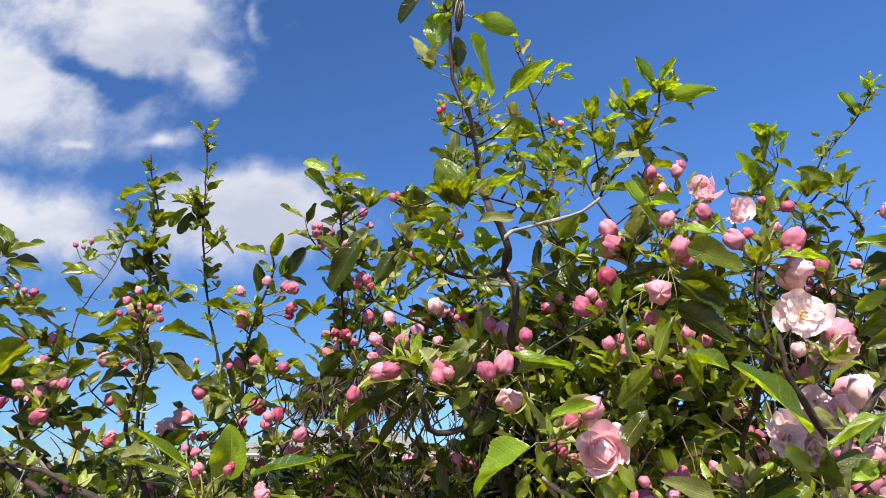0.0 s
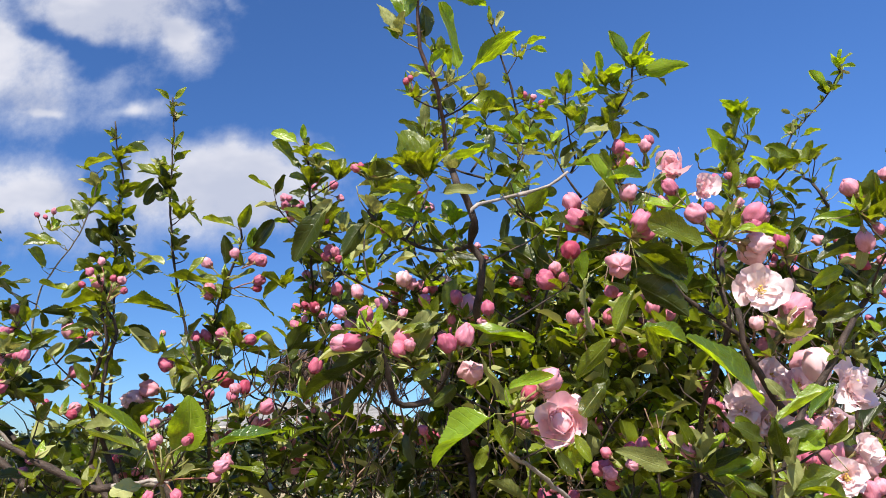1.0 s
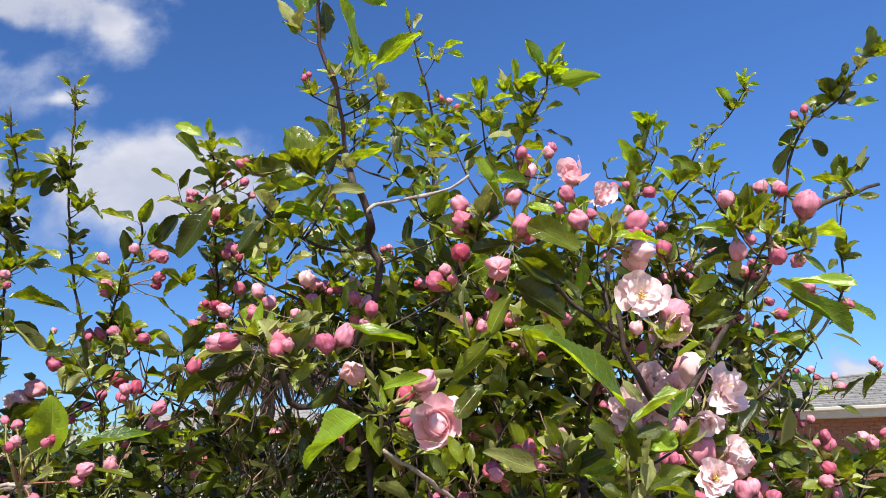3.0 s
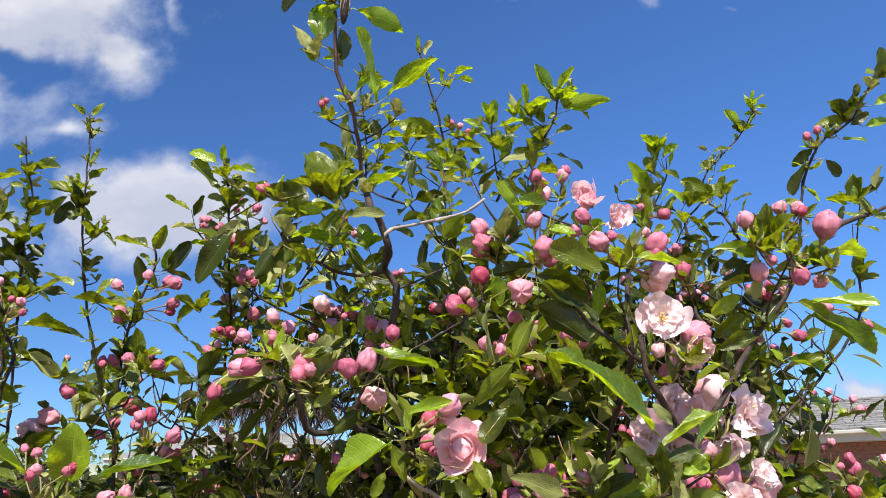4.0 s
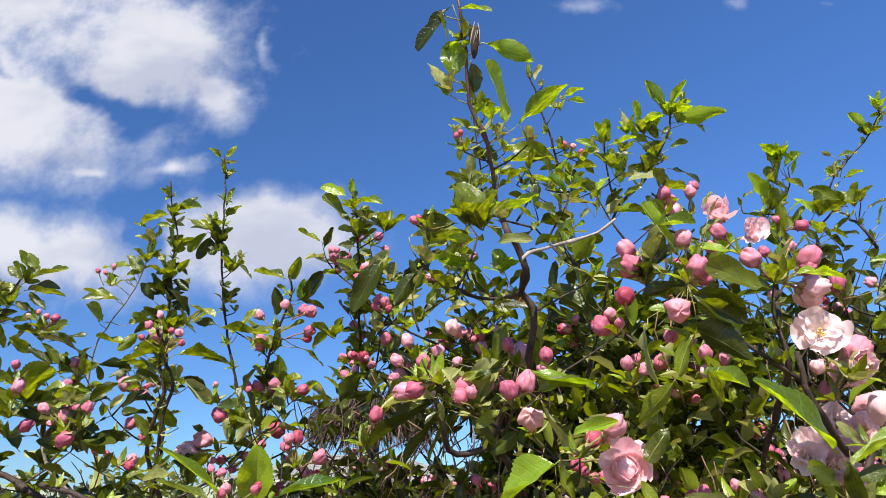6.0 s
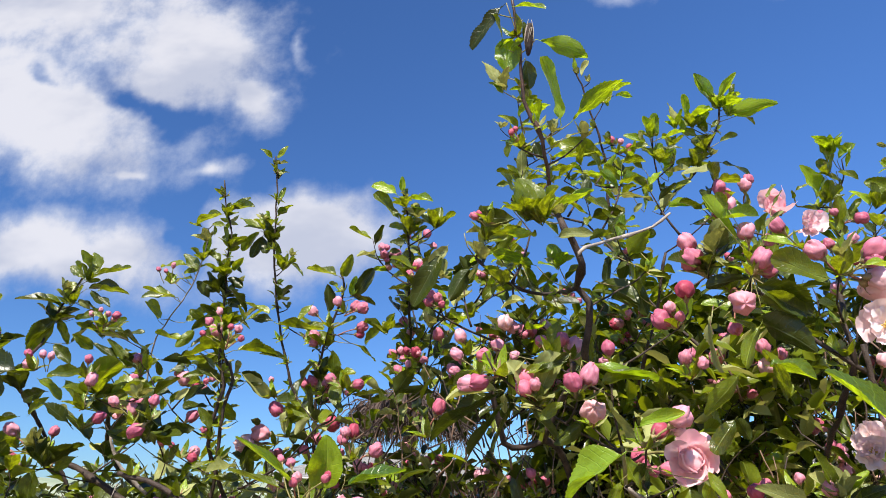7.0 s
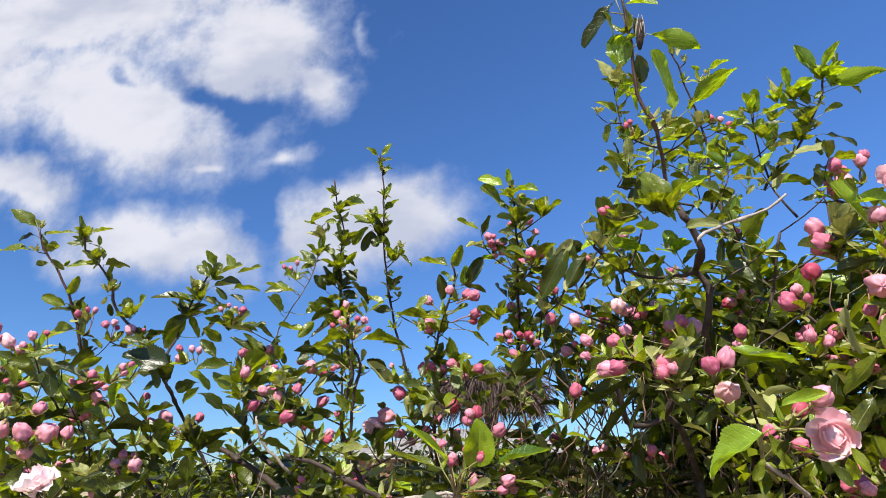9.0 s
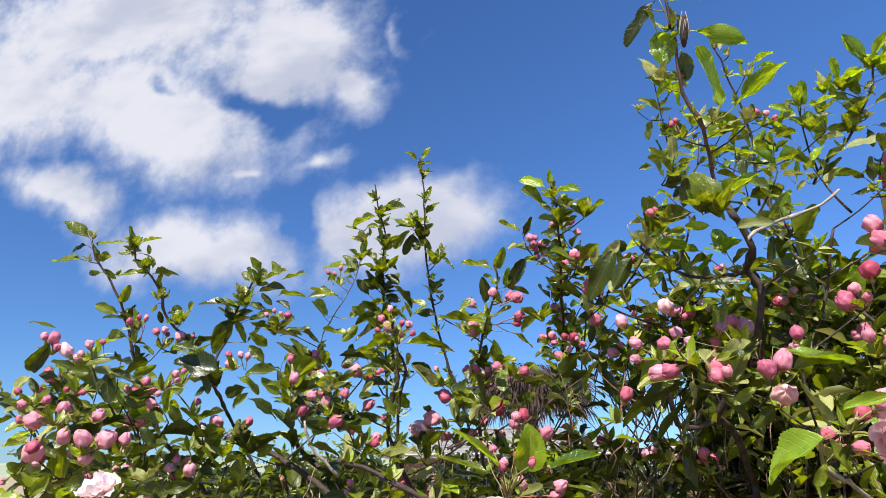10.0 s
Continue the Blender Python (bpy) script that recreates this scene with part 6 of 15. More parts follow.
leaf(LEAF_YOUNG, (0.226, 0.998, 2.042), (0.268, 1.003, 2.059), 0.0157, (0.0, -1.0, 0.3), 4)
leaf(LEAF, (0.229, 1.002, 2.03), (0.259, 0.999, 2.023), 0.0103, (-0.1, -1.0, 0.1), 3)
leaf(LEAF_YOUNG, (0.237, 1.02, 1.979), (0.252, 1.009, 2.036), 0.0204, (-0.7, 0.7, 0.3), 3)
leaf(LEAF_YOUNG, (0.227, 1.011, 2.004), (0.229, 1, 2.038), 0.0121, (-0.5, 0.8, 0.3), 3)
leaf(LEAF, (0.202, 1.012, 1.996), (0.171, 1.009, 2.017), 0.0128, (0.3, -0.9, 0.3), 3)
leaf(LEAF_PALE, (0.234, 1.015, 1.992), (0.271, 1.013, 1.997), 0.0126, (-0.1, -0.8, 0.6), 1)
leaf(LEAF_YOUNG, (0.198, 1.033, 1.933), (0.218, 1.027, 1.987), 0.0198, (-0.8, -0.5, 0.2), 3)
leaf(LEAF, (0.211, 1.033, 1.934), (0.248, 1.035, 1.954), 0.0142, (-0.1, -0.9, 0.3), 0)
leaf(LEAF_PALE, (0.199, 0.997, 2.04), (0.195, 0.989, 2.055), 0.0076, (-0.1, -0.8, -0.5), 0)
leaf(LEAF, (0.238, 1.025, 1.964), (0.274, 1.026, 1.974), 0.0127, (-0.1, -0.9, 0.4), 3)
leaf(LEAF, (0.207, 1.02, 1.972), (0.181, 1.013, 1.989), 0.0109, (0.4, -0.9, 0.3), 3)
leaf(LEAF, (0.242, 1.031, 1.947), (0.226, 1.027, 1.975), 0.0110, (0.3, -0.9, 0.1), 1)
leaf(LEAF_YOUNG, (0.512, 1.078, 2.035), (0.505, 1.056, 2.067), 0.0134, (0.0, 0.8, 0.6), 4)
leaf(LEAF_YOUNG, (0.519, 1.079, 2.032), (0.552, 1.079, 2.061), 0.0149, (-0.2, -0.9, 0.3), 2)
leaf(LEAF_YOUNG, (0.532, 1.085, 2.018), (0.547, 1.074, 2.051), 0.0130, (-0.8, -0.6, 0.1), 3)
leaf(LEAF, (0.504, 1.081, 2.023), (0.494, 1.066, 2.067), 0.0163, (0.5, -0.8, -0.2), 0)
leaf(LEAF, (0.517, 1.085, 2.014), (0.547, 1.08, 1.997), 0.0119, (0.0, -1.0, 0.3), 1)
leaf(LEAF_YOUNG, (0.486, 1.098, 1.969), (0.464, 1.067, 2.021), 0.0217, (0.7, -0.7, -0.1), 0)
leaf(LEAF_YOUNG, (0.492, 1.098, 1.969), (0.497, 1.091, 2.007), 0.0130, (-0.8, -0.6, -0.0), 0)
leaf(LEAF, (0.519, 1.1, 1.97), (0.51, 1.089, 1.989), 0.0101, (-0.0, -0.9, -0.5), 3)
leaf(LEAF, (0.499, 1.086, 2.007), (0.487, 1.094, 1.995), 0.0078, (-0.3, -0.9, -0.3), 3)
leaf(LEAF, (0.523, 1.091, 1.998), (0.5, 1.086, 2.012), 0.0110, (-0.0, -1.0, -0.3), 0)
leaf(LEAF_YOUNG, (0.537, 1.077, 2.042), (0.516, 1.065, 2.052), 0.0094, (0.2, -0.8, -0.5), 0)
leaf(LEAF_PALE, (0.509, 1.085, 2.011), (0.493, 1.076, 2.022), 0.0072, (0.2, -0.9, -0.4), 0)
leaf(LEAF_YOUNG, (0.704, 1.147, 2.126), (0.675, 1.136, 2.166), 0.0172, (0.8, -0.0, 0.6), 1)
leaf(LEAF_SHADED, (0.708, 1.148, 2.123), (0.69, 1.149, 2.138), 0.0080, (-0.2, -1.0, -0.2), 3)
leaf(LEAF_YOUNG, (0.714, 1.147, 2.127), (0.725, 1.129, 2.155), 0.0126, (-0.7, -0.7, -0.2), 4)
leaf(LEAF_YOUNG, (0.724, 1.132, 2.175), (0.723, 1.118, 2.196), 0.0093, (-0.7, -0.6, -0.4), 1)
leaf(LEAF_YOUNG, (0.729, 1.134, 2.17), (0.752, 1.127, 2.168), 0.0082, (-0.3, -1.0, 0.0), 1)
leaf(LEAF, (0.688, 1.156, 2.095), (0.648, 1.145, 2.085), 0.0144, (0.1, -0.8, 0.6), 0)
leaf(LEAF_YOUNG, (0.653, 1.169, 2.051), (0.631, 1.163, 2.069), 0.0098, (0.0, -1.0, -0.3), 0)
leaf(LEAF_YOUNG, (0.657, 1.169, 2.051), (0.691, 1.16, 2.062), 0.0126, (-0.4, -0.7, 0.6), 4)
leaf(LEAF_PALE, (0.64, 1.155, 2.089), (0.622, 1.151, 2.096), 0.0083, (0.0, -0.9, -0.4), 3)
leaf(LEAF, (0.734, 1.138, 2.158), (0.721, 1.15, 2.137), 0.0093, (-0.8, -0.6, 0.1), 1)
leaf(LEAF, (0.655, 1.17, 2.048), (0.638, 1.167, 2.026), 0.0097, (-0.5, -0.7, 0.5), 0)
leaf(LEAF, (0.734, 1.131, 2.182), (0.747, 1.124, 2.194), 0.0081, (-0.4, -0.9, -0.1), 4)
leaf(LEAF, (0.552, 0.974, 1.914), (0.507, 0.958, 1.943), 0.0207, (0.1, -0.9, -0.4), 2)
leaf(LEAF, (0.505, 0.974, 1.907), (0.516, 0.972, 1.932), 0.0117, (-0.5, -0.8, 0.2), 2)
leaf(LEAF_YOUNG, (0.505, 0.975, 1.903), (0.479, 0.972, 1.93), 0.0127, (0.2, -1.0, 0.1), 1)
leaf(LEAF, (0.562, 0.976, 1.911), (0.561, 0.968, 1.942), 0.0136, (-0.7, -0.7, -0.2), 1)
leaf(LEAF_SHADED, (0.579, 0.977, 1.911), (0.61, 0.973, 1.929), 0.0123, (-0.4, -0.8, 0.5), 4)
leaf(LEAF_YOUNG, (0.595, 0.986, 1.888), (0.6, 0.971, 1.916), 0.0117, (-0.7, -0.7, -0.2), 4)
leaf(LEAF, (0.492, 0.979, 1.889), (0.456, 0.972, 1.898), 0.0132, (0.3, -0.9, 0.4), 1)
leaf(LEAF, (0.529, 0.984, 1.881), (0.551, 0.973, 1.898), 0.0110, (-0.5, -0.9, 0.0), 4)
leaf(LEAF, (0.431, 0.979, 1.876), (0.453, 0.964, 1.901), 0.0122, (-0.6, -0.8, 0.1), 2)
leaf(LEAF, (0.537, 0.985, 1.877), (0.569, 0.985, 1.881), 0.0110, (-0.0, -1.0, 0.3), 1)
leaf(LEAF, (0.484, 0.982, 1.877), (0.506, 0.995, 1.855), 0.0114, (0.3, -0.9, -0.2), 2)
leaf(LEAF_SHADED, (0.44, 0.972, 1.9), (0.406, 0.967, 1.899), 0.0115, (0.1, -0.8, 0.5), 3)
leaf(LEAF, (0.399, 0.96, 1.927), (0.417, 0.952, 1.936), 0.0083, (-0.4, -0.9, -0.1), 0)
leaf(LEAF_SHADED, (0.52, 1.002, 1.823), (0.529, 0.994, 1.854), 0.0124, (-0.6, -0.8, -0.0), 0)
leaf(LEAF, (0.472, 0.976, 1.892), (0.489, 0.969, 1.916), 0.0100, (-0.5, -0.8, 0.1), 0)
leaf(LEAF, (0.57, 0.995, 1.854), (0.595, 0.993, 1.827), 0.0127, (0.1, -1.0, 0.2), 0)
leaf(LEAF_SHADED, (0.545, 1.001, 1.831), (0.584, 1.009, 1.807), 0.0159, (0.3, -0.9, 0.2), 3)
leaf(LEAF, (0.607, 0.99, 1.878), (0.623, 0.985, 1.882), 0.0075, (-0.2, -0.9, -0.2), 3)
leaf(LEAF, (0.594, 0.994, 1.862), (0.584, 1.003, 1.826), 0.0152, (-0.7, -0.7, 0.0), 2)
leaf(LEAF_YOUNG, (0.468, 0.971, 1.908), (0.478, 0.961, 1.921), 0.0069, (-0.6, -0.8, -0.1), 4)
leaf(LEAF, (0.399, 0.964, 1.915), (0.389, 0.955, 1.925), 0.0069, (0.2, -0.8, -0.6), 3)
leaf(LEAF_SHADED, (0.488, 0.993, 1.846), (0.515, 0.988, 1.827), 0.0124, (-0.2, -1.0, -0.1), 1)
leaf(LEAF_YOUNG, (0.173, 0.508, 1.686), (0.146, 0.505, 1.721), 0.0151, (0.7, 0.2, 0.6), 3)
leaf(LEAF_YOUNG, (0.159, 0.501, 1.704), (0.19, 0.504, 1.708), 0.0106, (-0.0, -0.8, 0.6), 1)
leaf(LEAF_PALE, (0.192, 0.506, 1.696), (0.207, 0.504, 1.71), 0.0057, (-0.7, -0.4, 0.6), 0)
leaf(LEAF, (0.198, 0.501, 1.711), (0.208, 0.501, 1.723), 0.0050, (-0.6, -0.7, 0.5), 3)
leaf(LEAF, (0.194, 0.499, 1.717), (0.201, 0.497, 1.73), 0.0050, (-0.6, -0.8, 0.2), 1)
leaf(LEAF, (0.167, 0.5, 1.709), (0.157, 0.496, 1.722), 0.0055, (0.4, -0.9, 0.0), 3)
leaf(LEAF_PALE, (0.154, 0.51, 1.677), (0.166, 0.511, 1.669), 0.0056, (0.0, -1.0, -0.1), 1)
leaf(LEAF_YOUNG, (0.188, 0.508, 1.69), (0.211, 0.506, 1.684), 0.0091, (-0.1, -1.0, -0.1), 4)
leaf(LEAF_SHADED, (0.183, 0.517, 1.662), (0.15, 0.52, 1.654), 0.0115, (-0.1, 0.7, 0.7), 3)
leaf(LEAF, (0.208, 0.517, 1.666), (0.191, 0.511, 1.673), 0.0066, (0.3, -1.0, -0.1), 2)
leaf(LEAF_YOUNG, (0.016, 0.524, 1.716), (0.003, 0.517, 1.737), 0.0098, (0.3, 0.9, 0.4), 3)
leaf(LEAF_YOUNG, (0.015, 0.523, 1.717), (0.019, 0.521, 1.741), 0.0090, (-0.4, 0.9, 0.2), 2)
leaf(LEAF_SHADED, (0.009, 0.522, 1.718), (-0.026, 0.518, 1.721), 0.0143, (0.1, -1.0, -0.1), 4)
leaf(LEAF_YOUNG, (0.016, 0.522, 1.72), (0.041, 0.525, 1.743), 0.0115, (-0.4, -0.8, 0.5), 1)
leaf(LEAF_YOUNG, (0.021, 0.527, 1.707), (0, 0.527, 1.708), 0.0089, (0.0, 0.9, 0.4), 3)
leaf(LEAF_PALE, (0.038, 0.529, 1.704), (0.067, 0.521, 1.704), 0.0104, (-0.2, -0.9, 0.4), 0)
leaf(LEAF, (0.001, 0.526, 1.706), (-0.016, 0.521, 1.7), 0.0080, (0.4, -0.9, -0.3), 1)
leaf(LEAF_YOUNG, (0.025, 0.525, 1.715), (0.035, 0.518, 1.724), 0.0064, (-0.1, -0.9, -0.5), 3)
leaf(LEAF_YOUNG, (0.034, 0.634, 1.77), (0.084, 0.641, 1.787), 0.0178, (-0.1, -0.8, 0.5), 3)
leaf(LEAF, (0.03, 0.636, 1.763), (0.046, 0.642, 1.75), 0.0073, (0.2, -1.0, -0.2), 2)
leaf(LEAF_SHADED, (0.046, 0.635, 1.768), (0.057, 0.628, 1.776), 0.0064, (-0.4, -0.9, -0.3), 3)
leaf(LEAF_YOUNG, (0.024, 0.679, 1.73), (-0.02, 0.663, 1.744), 0.0166, (-0.1, 0.7, 0.7), 4)
leaf(LEAF_SHADED, (-0.019, 0.669, 1.752), (-0.037, 0.678, 1.738), 0.0084, (-0.4, -0.9, -0.1), 2)
leaf(LEAF_PALE, (-0.05, 0.663, 1.763), (-0.027, 0.662, 1.767), 0.0079, (-0.1, -0.8, 0.5), 0)
leaf(LEAF_PALE, (0.011, 0.689, 1.698), (-0.014, 0.684, 1.689), 0.0115, (0.3, -0.9, -0.2), 1)
leaf(LEAF, (-0.017, 0.682, 1.714), (-0.033, 0.679, 1.696), 0.0104, (0.1, -1.0, 0.1), 3)
leaf(LEAF_PALE, (-0.034, 0.673, 1.736), (-0.043, 0.683, 1.718), 0.0075, (-0.6, -0.8, -0.1), 3)
leaf(LEAF_YOUNG, (0.046, 0.68, 1.731), (0.063, 0.674, 1.738), 0.0066, (-0.4, -0.8, 0.3), 2)
leaf(LEAF, (0.051, 0.686, 1.715), (0.068, 0.675, 1.729), 0.0084, (-0.6, -0.8, 0.1), 1)
leaf(LEAF_PALE, (0.043, 0.68, 1.731), (0.033, 0.678, 1.74), 0.0054, (-0.0, -1.0, -0.3), 1)
leaf(LEAF, (0.069, 0.675, 1.75), (0.091, 0.672, 1.74), 0.0084, (0.0, -0.9, 0.4), 0)
leaf(LEAF_SHADED, (-0.048, 0.719, 1.746), (-0.072, 0.723, 1.708), 0.0193, (-0.2, 1.0, 0.2), 2)
leaf(LEAF_SHADED, (-0.06, 0.581, 1.714), (-0.089, 0.586, 1.665), 0.0208, (-0.0, -1.0, -0.1), 0)
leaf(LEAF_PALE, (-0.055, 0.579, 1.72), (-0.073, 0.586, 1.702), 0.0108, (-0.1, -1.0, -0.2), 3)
leaf(LEAF_SHADED, (0.106, 0.747, 1.766), (0.099, 0.759, 1.735), 0.0132, (-0.2, 0.9, 0.4), 1)
leaf(LEAF_SHADED, (0.127, 0.756, 1.742), (0.17, 0.754, 1.749), 0.0149, (-0.1, -0.9, 0.4), 2)
leaf(LEAF, (0.125, 0.733, 1.813), (0.111, 0.732, 1.773), 0.0144, (-0.6, 0.7, 0.2), 3)
leaf(LEAF, (0.14, 0.749, 1.766), (0.127, 0.739, 1.779), 0.0072, (0.6, -0.8, -0.0), 1)
leaf(LEAF, (0.133, 0.753, 1.754), (0.142, 0.755, 1.728), 0.0092, (0.3, -1.0, 0.0), 1)
leaf(LEAF_YOUNG, (0.183, 0.764, 1.73), (0.192, 0.784, 1.697), 0.0137, (0.7, 0.5, 0.5), 4)
leaf(LEAF, (0.083, 0.762, 1.718), (0.126, 0.764, 1.705), 0.0153, (0.2, -0.8, 0.6), 2)
leaf(LEAF_SHADED, (0.089, 0.756, 1.736), (0.137, 0.748, 1.71), 0.0185, (0.5, 0.5, 0.7), 0)
leaf(LEAF, (0.139, 0.765, 1.718), (0.121, 0.749, 1.753), 0.0144, (0.7, -0.7, 0.1), 3)
leaf(LEAF, (0.008, 0.745, 1.753), (0.003, 0.734, 1.769), 0.0085, (0.4, -0.8, -0.4), 0)
leaf(LEAF, (0.112, 0.74, 1.79), (0.14, 0.738, 1.798), 0.0101, (-0.3, -0.7, 0.7), 4)
leaf(LEAF_PALE, (0.134, 0.735, 1.808), (0.144, 0.732, 1.819), 0.0063, (-0.3, -1.0, -0.1), 0)
leaf(LEAF, (0.096, 0.743, 1.778), (0.109, 0.739, 1.796), 0.0078, (-0.5, -0.8, 0.2), 1)
leaf(LEAF, (0.058, 0.764, 1.706), (0.026, 0.767, 1.71), 0.0108, (-0.0, -0.9, 0.5), 3)
leaf(LEAF_YOUNG, (0.17, 0.771, 1.707), (0.185, 0.764, 1.714), 0.0076, (-0.3, -0.9, -0.3), 3)
leaf(LEAF, (0.051, 0.766, 1.7), (0.032, 0.763, 1.661), 0.0146, (-0.6, -0.8, 0.3), 1)
leaf(LEAF_FRESH, (0.053, 0.519, 1.601), (0.105, 0.531, 1.582), 0.0194, (0.4, -0.7, 0.6), 3)
leaf(LEAF_SHADED, (0.045, 0.517, 1.606), (0.032, 0.517, 1.599), 0.0058, (0.1, -1.0, -0.1), 0)
leaf(LEAF_PALE, (0.068, 0.527, 1.58), (0.08, 0.526, 1.54), 0.0141, (0.8, -0.5, 0.2), 3)
leaf(LEAF, (0.063, 0.525, 1.584), (0.101, 0.522, 1.592), 0.0134, (-0.2, -0.7, 0.7), 0)
leaf(LEAF_SHADED, (0.052, 0.534, 1.557), (0.031, 0.542, 1.542), 0.0115, (0.2, 0.9, 0.2), 1)
leaf(LEAF, (0.04, 0.528, 1.573), (0.02, 0.524, 1.56), 0.0083, (0.0, -1.0, 0.2), 4)
leaf(LEAF_PALE, (0.036, 0.526, 1.576), (0.053, 0.525, 1.584), 0.0062, (-0.4, -0.5, 0.8), 1)
leaf(LEAF_SHADED, (0.018, 0.52, 1.592), (0.041, 0.517, 1.602), 0.0084, (-0.2, -1.0, 0.1), 0)
leaf(LEAF, (0.008, 0.519, 1.592), (0.032, 0.523, 1.601), 0.0090, (0.1, -1.0, 0.2), 0)
leaf(LEAF_PALE, (-0.009, 0.547, 1.584), (-0.051, 0.533, 1.577), 0.0156, (0.1, -0.8, 0.6), 1)
leaf(LEAF_SHADED, (-0.008, 0.548, 1.583), (-0.068, 0.556, 1.548), 0.0160, (-0.5, -0.5, 0.7), 1)
leaf(LEAF_SHADED, (-0.005, 0.55, 1.578), (-0.033, 0.564, 1.533), 0.0115, (-0.7, 0.3, 0.6), 3)
leaf(LEAF_SHADED, (-0.002, 0.551, 1.575), (-0.015, 0.562, 1.536), 0.0092, (-0.8, 0.4, 0.4), 3)
leaf(LEAF, (0.001, 0.551, 1.575), (-0.005, 0.542, 1.595), 0.0078, (0.6, -0.8, -0.2), 3)
leaf(LEAF_PALE, (0.005, 0.552, 1.571), (0.018, 0.551, 1.575), 0.0057, (-0.1, -1.0, 0.1), 1)
leaf(LEAF_SHADED, (0.014, 0.553, 1.571), (0.034, 0.565, 1.548), 0.0113, (0.2, 0.8, 0.6), 2)
leaf(LEAF, (-0.029, 0.541, 1.6), (-0.051, 0.55, 1.575), 0.0116, (-0.6, -0.7, 0.3), 1)
leaf(LEAF_YOUNG, (-0.015, 0.536, 1.616), (-0.024, 0.54, 1.602), 0.0059, (-0.7, -0.7, 0.2), 1)
leaf(LEAF, (0.025, 0.552, 1.575), (0.04, 0.546, 1.587), 0.0069, (-0.5, -0.8, 0.2), 0)
leaf(LEAF_PALE, (-0.005, 0.548, 1.583), (-0.01, 0.555, 1.567), 0.0062, (-0.8, -0.6, -0.0), 2)
leaf(LEAF_FRESH, (0.077, 0.491, 1.534), (0.0333, 0.507, 1.503), 0.0278, (-0.35, -0.68, 0.65), 1)
leaf(LEAF, (0.076, 0.4914, 1.533), (0.0827, 0.4998, 1.508), 0.0160, (0.5, -0.8, 0.3), 3)
leaf(LEAF, (0.073, 0.497, 1.516), (0.064, 0.497, 1.499), 0.0082, (-0.0, -1.0, 0.1), 4)
leaf(LEAF_FRESH, (0.084, 0.487, 1.549), (0.114, 0.475, 1.558), 0.0091, (-0.5, -0.8, 0.5), 1)
leaf(LEAF_SHADED, (0.117, 0.502, 1.511), (0.129, 0.508, 1.497), 0.0080, (0.1, -0.9, -0.4), 3)
leaf(LEAF_YOUNG, (0.127, 0.501, 1.516), (0.135, 0.513, 1.497), 0.0102, (0.0, -0.8, -0.5), 1)
leaf(LEAF, (0.129, 0.498, 1.523), (0.139, 0.501, 1.504), 0.0091, (0.1, -1.0, -0.1), 3)
leaf(LEAF_SHADED, (0.09, 0.494, 1.528), (0.081, 0.5, 1.514), 0.0075, (-0.2, -1.0, -0.2), 0)
leaf(LEAF_SHADED, (0.171, 0.485, 1.647), (0.214, 0.498, 1.628), 0.0204, (0.2, -1.0, -0.2), 2)
leaf(LEAF_SHADED, (0.166, 0.492, 1.626), (0.215, 0.51, 1.609), 0.0188, (0.2, 0.4, 0.9), 0)
leaf(LEAF_PALE, (0.143, 0.489, 1.629), (0.133, 0.489, 1.587), 0.0150, (-0.8, 0.5, 0.2), 2)
leaf(LEAF, (0.15, 0.491, 1.624), (0.174, 0.492, 1.618), 0.0085, (0.1, -0.9, 0.3), 4)
leaf(LEAF, (0.177, 0.494, 1.622), (0.154, 0.489, 1.587), 0.0146, (-0.2, 1.0, 0.0), 2)
leaf(LEAF_YOUNG, (0.177, 0.503, 1.593), (0.214, 0.51, 1.586), 0.0125, (0.2, -0.5, 0.8), 1)
leaf(LEAF, (0.228, 0.488, 1.649), (0.182, 0.481, 1.661), 0.0163, (0.2, -0.9, 0.4), 3)
leaf(LEAF_YOUNG, (0.245, 0.486, 1.659), (0.277, 0.478, 1.657), 0.0114, (-0.1, -0.7, 0.7), 0)
leaf(LEAF, (0.212, 0.495, 1.626), (0.178, 0.491, 1.64), 0.0131, (0.1, -1.0, -0.1), 3)
leaf(LEAF, (0.161, 0.504, 1.589), (0.136, 0.504, 1.558), 0.0164, (-0.2, 1.0, 0.2), 3)
leaf(LEAF, (0.192, 0.513, 1.567), (0.187, 0.502, 1.596), 0.0118, (0.5, 0.8, 0.4), 2)
leaf(LEAF, (0.157, 0.513, 1.559), (0.135, 0.51, 1.533), 0.0145, (-0.1, 1.0, -0.1), 1)
leaf(LEAF_YOUNG, (0.240, 0.456, 1.535), (0.189, 0.422, 1.576), 0.0215, (0.25, -0.85, 0.45), 0)
leaf(LEAF_FRESH, (0.265, 0.461, 1.528), (0.283, 0.456, 1.551), 0.0069, (-0.7, -0.6, 0.4), 2)
leaf(LEAF_SHADED, (0.231, 0.423, 1.506), (0.223, 0.409, 1.526), 0.0108, (-0.3, -0.7, -0.6), 4)
leaf(LEAF_YOUNG, (0.237, 0.422, 1.512), (0.257, 0.423, 1.518), 0.0085, (0.0, -1.0, 0.2), 4)
leaf(LEAF_PALE, (0.234, 0.425, 1.503), (0.235, 0.414, 1.518), 0.0074, (-0.7, -0.6, -0.4), 0)
leaf(LEAF_SHADED, (0.222, 0.42, 1.515), (0.205, 0.409, 1.526), 0.0081, (0.6, -0.7, 0.3), 1)
leaf(LEAF, (0.219, 0.423, 1.506), (0.205, 0.419, 1.529), 0.0075, (0.5, -0.8, 0.2), 3)
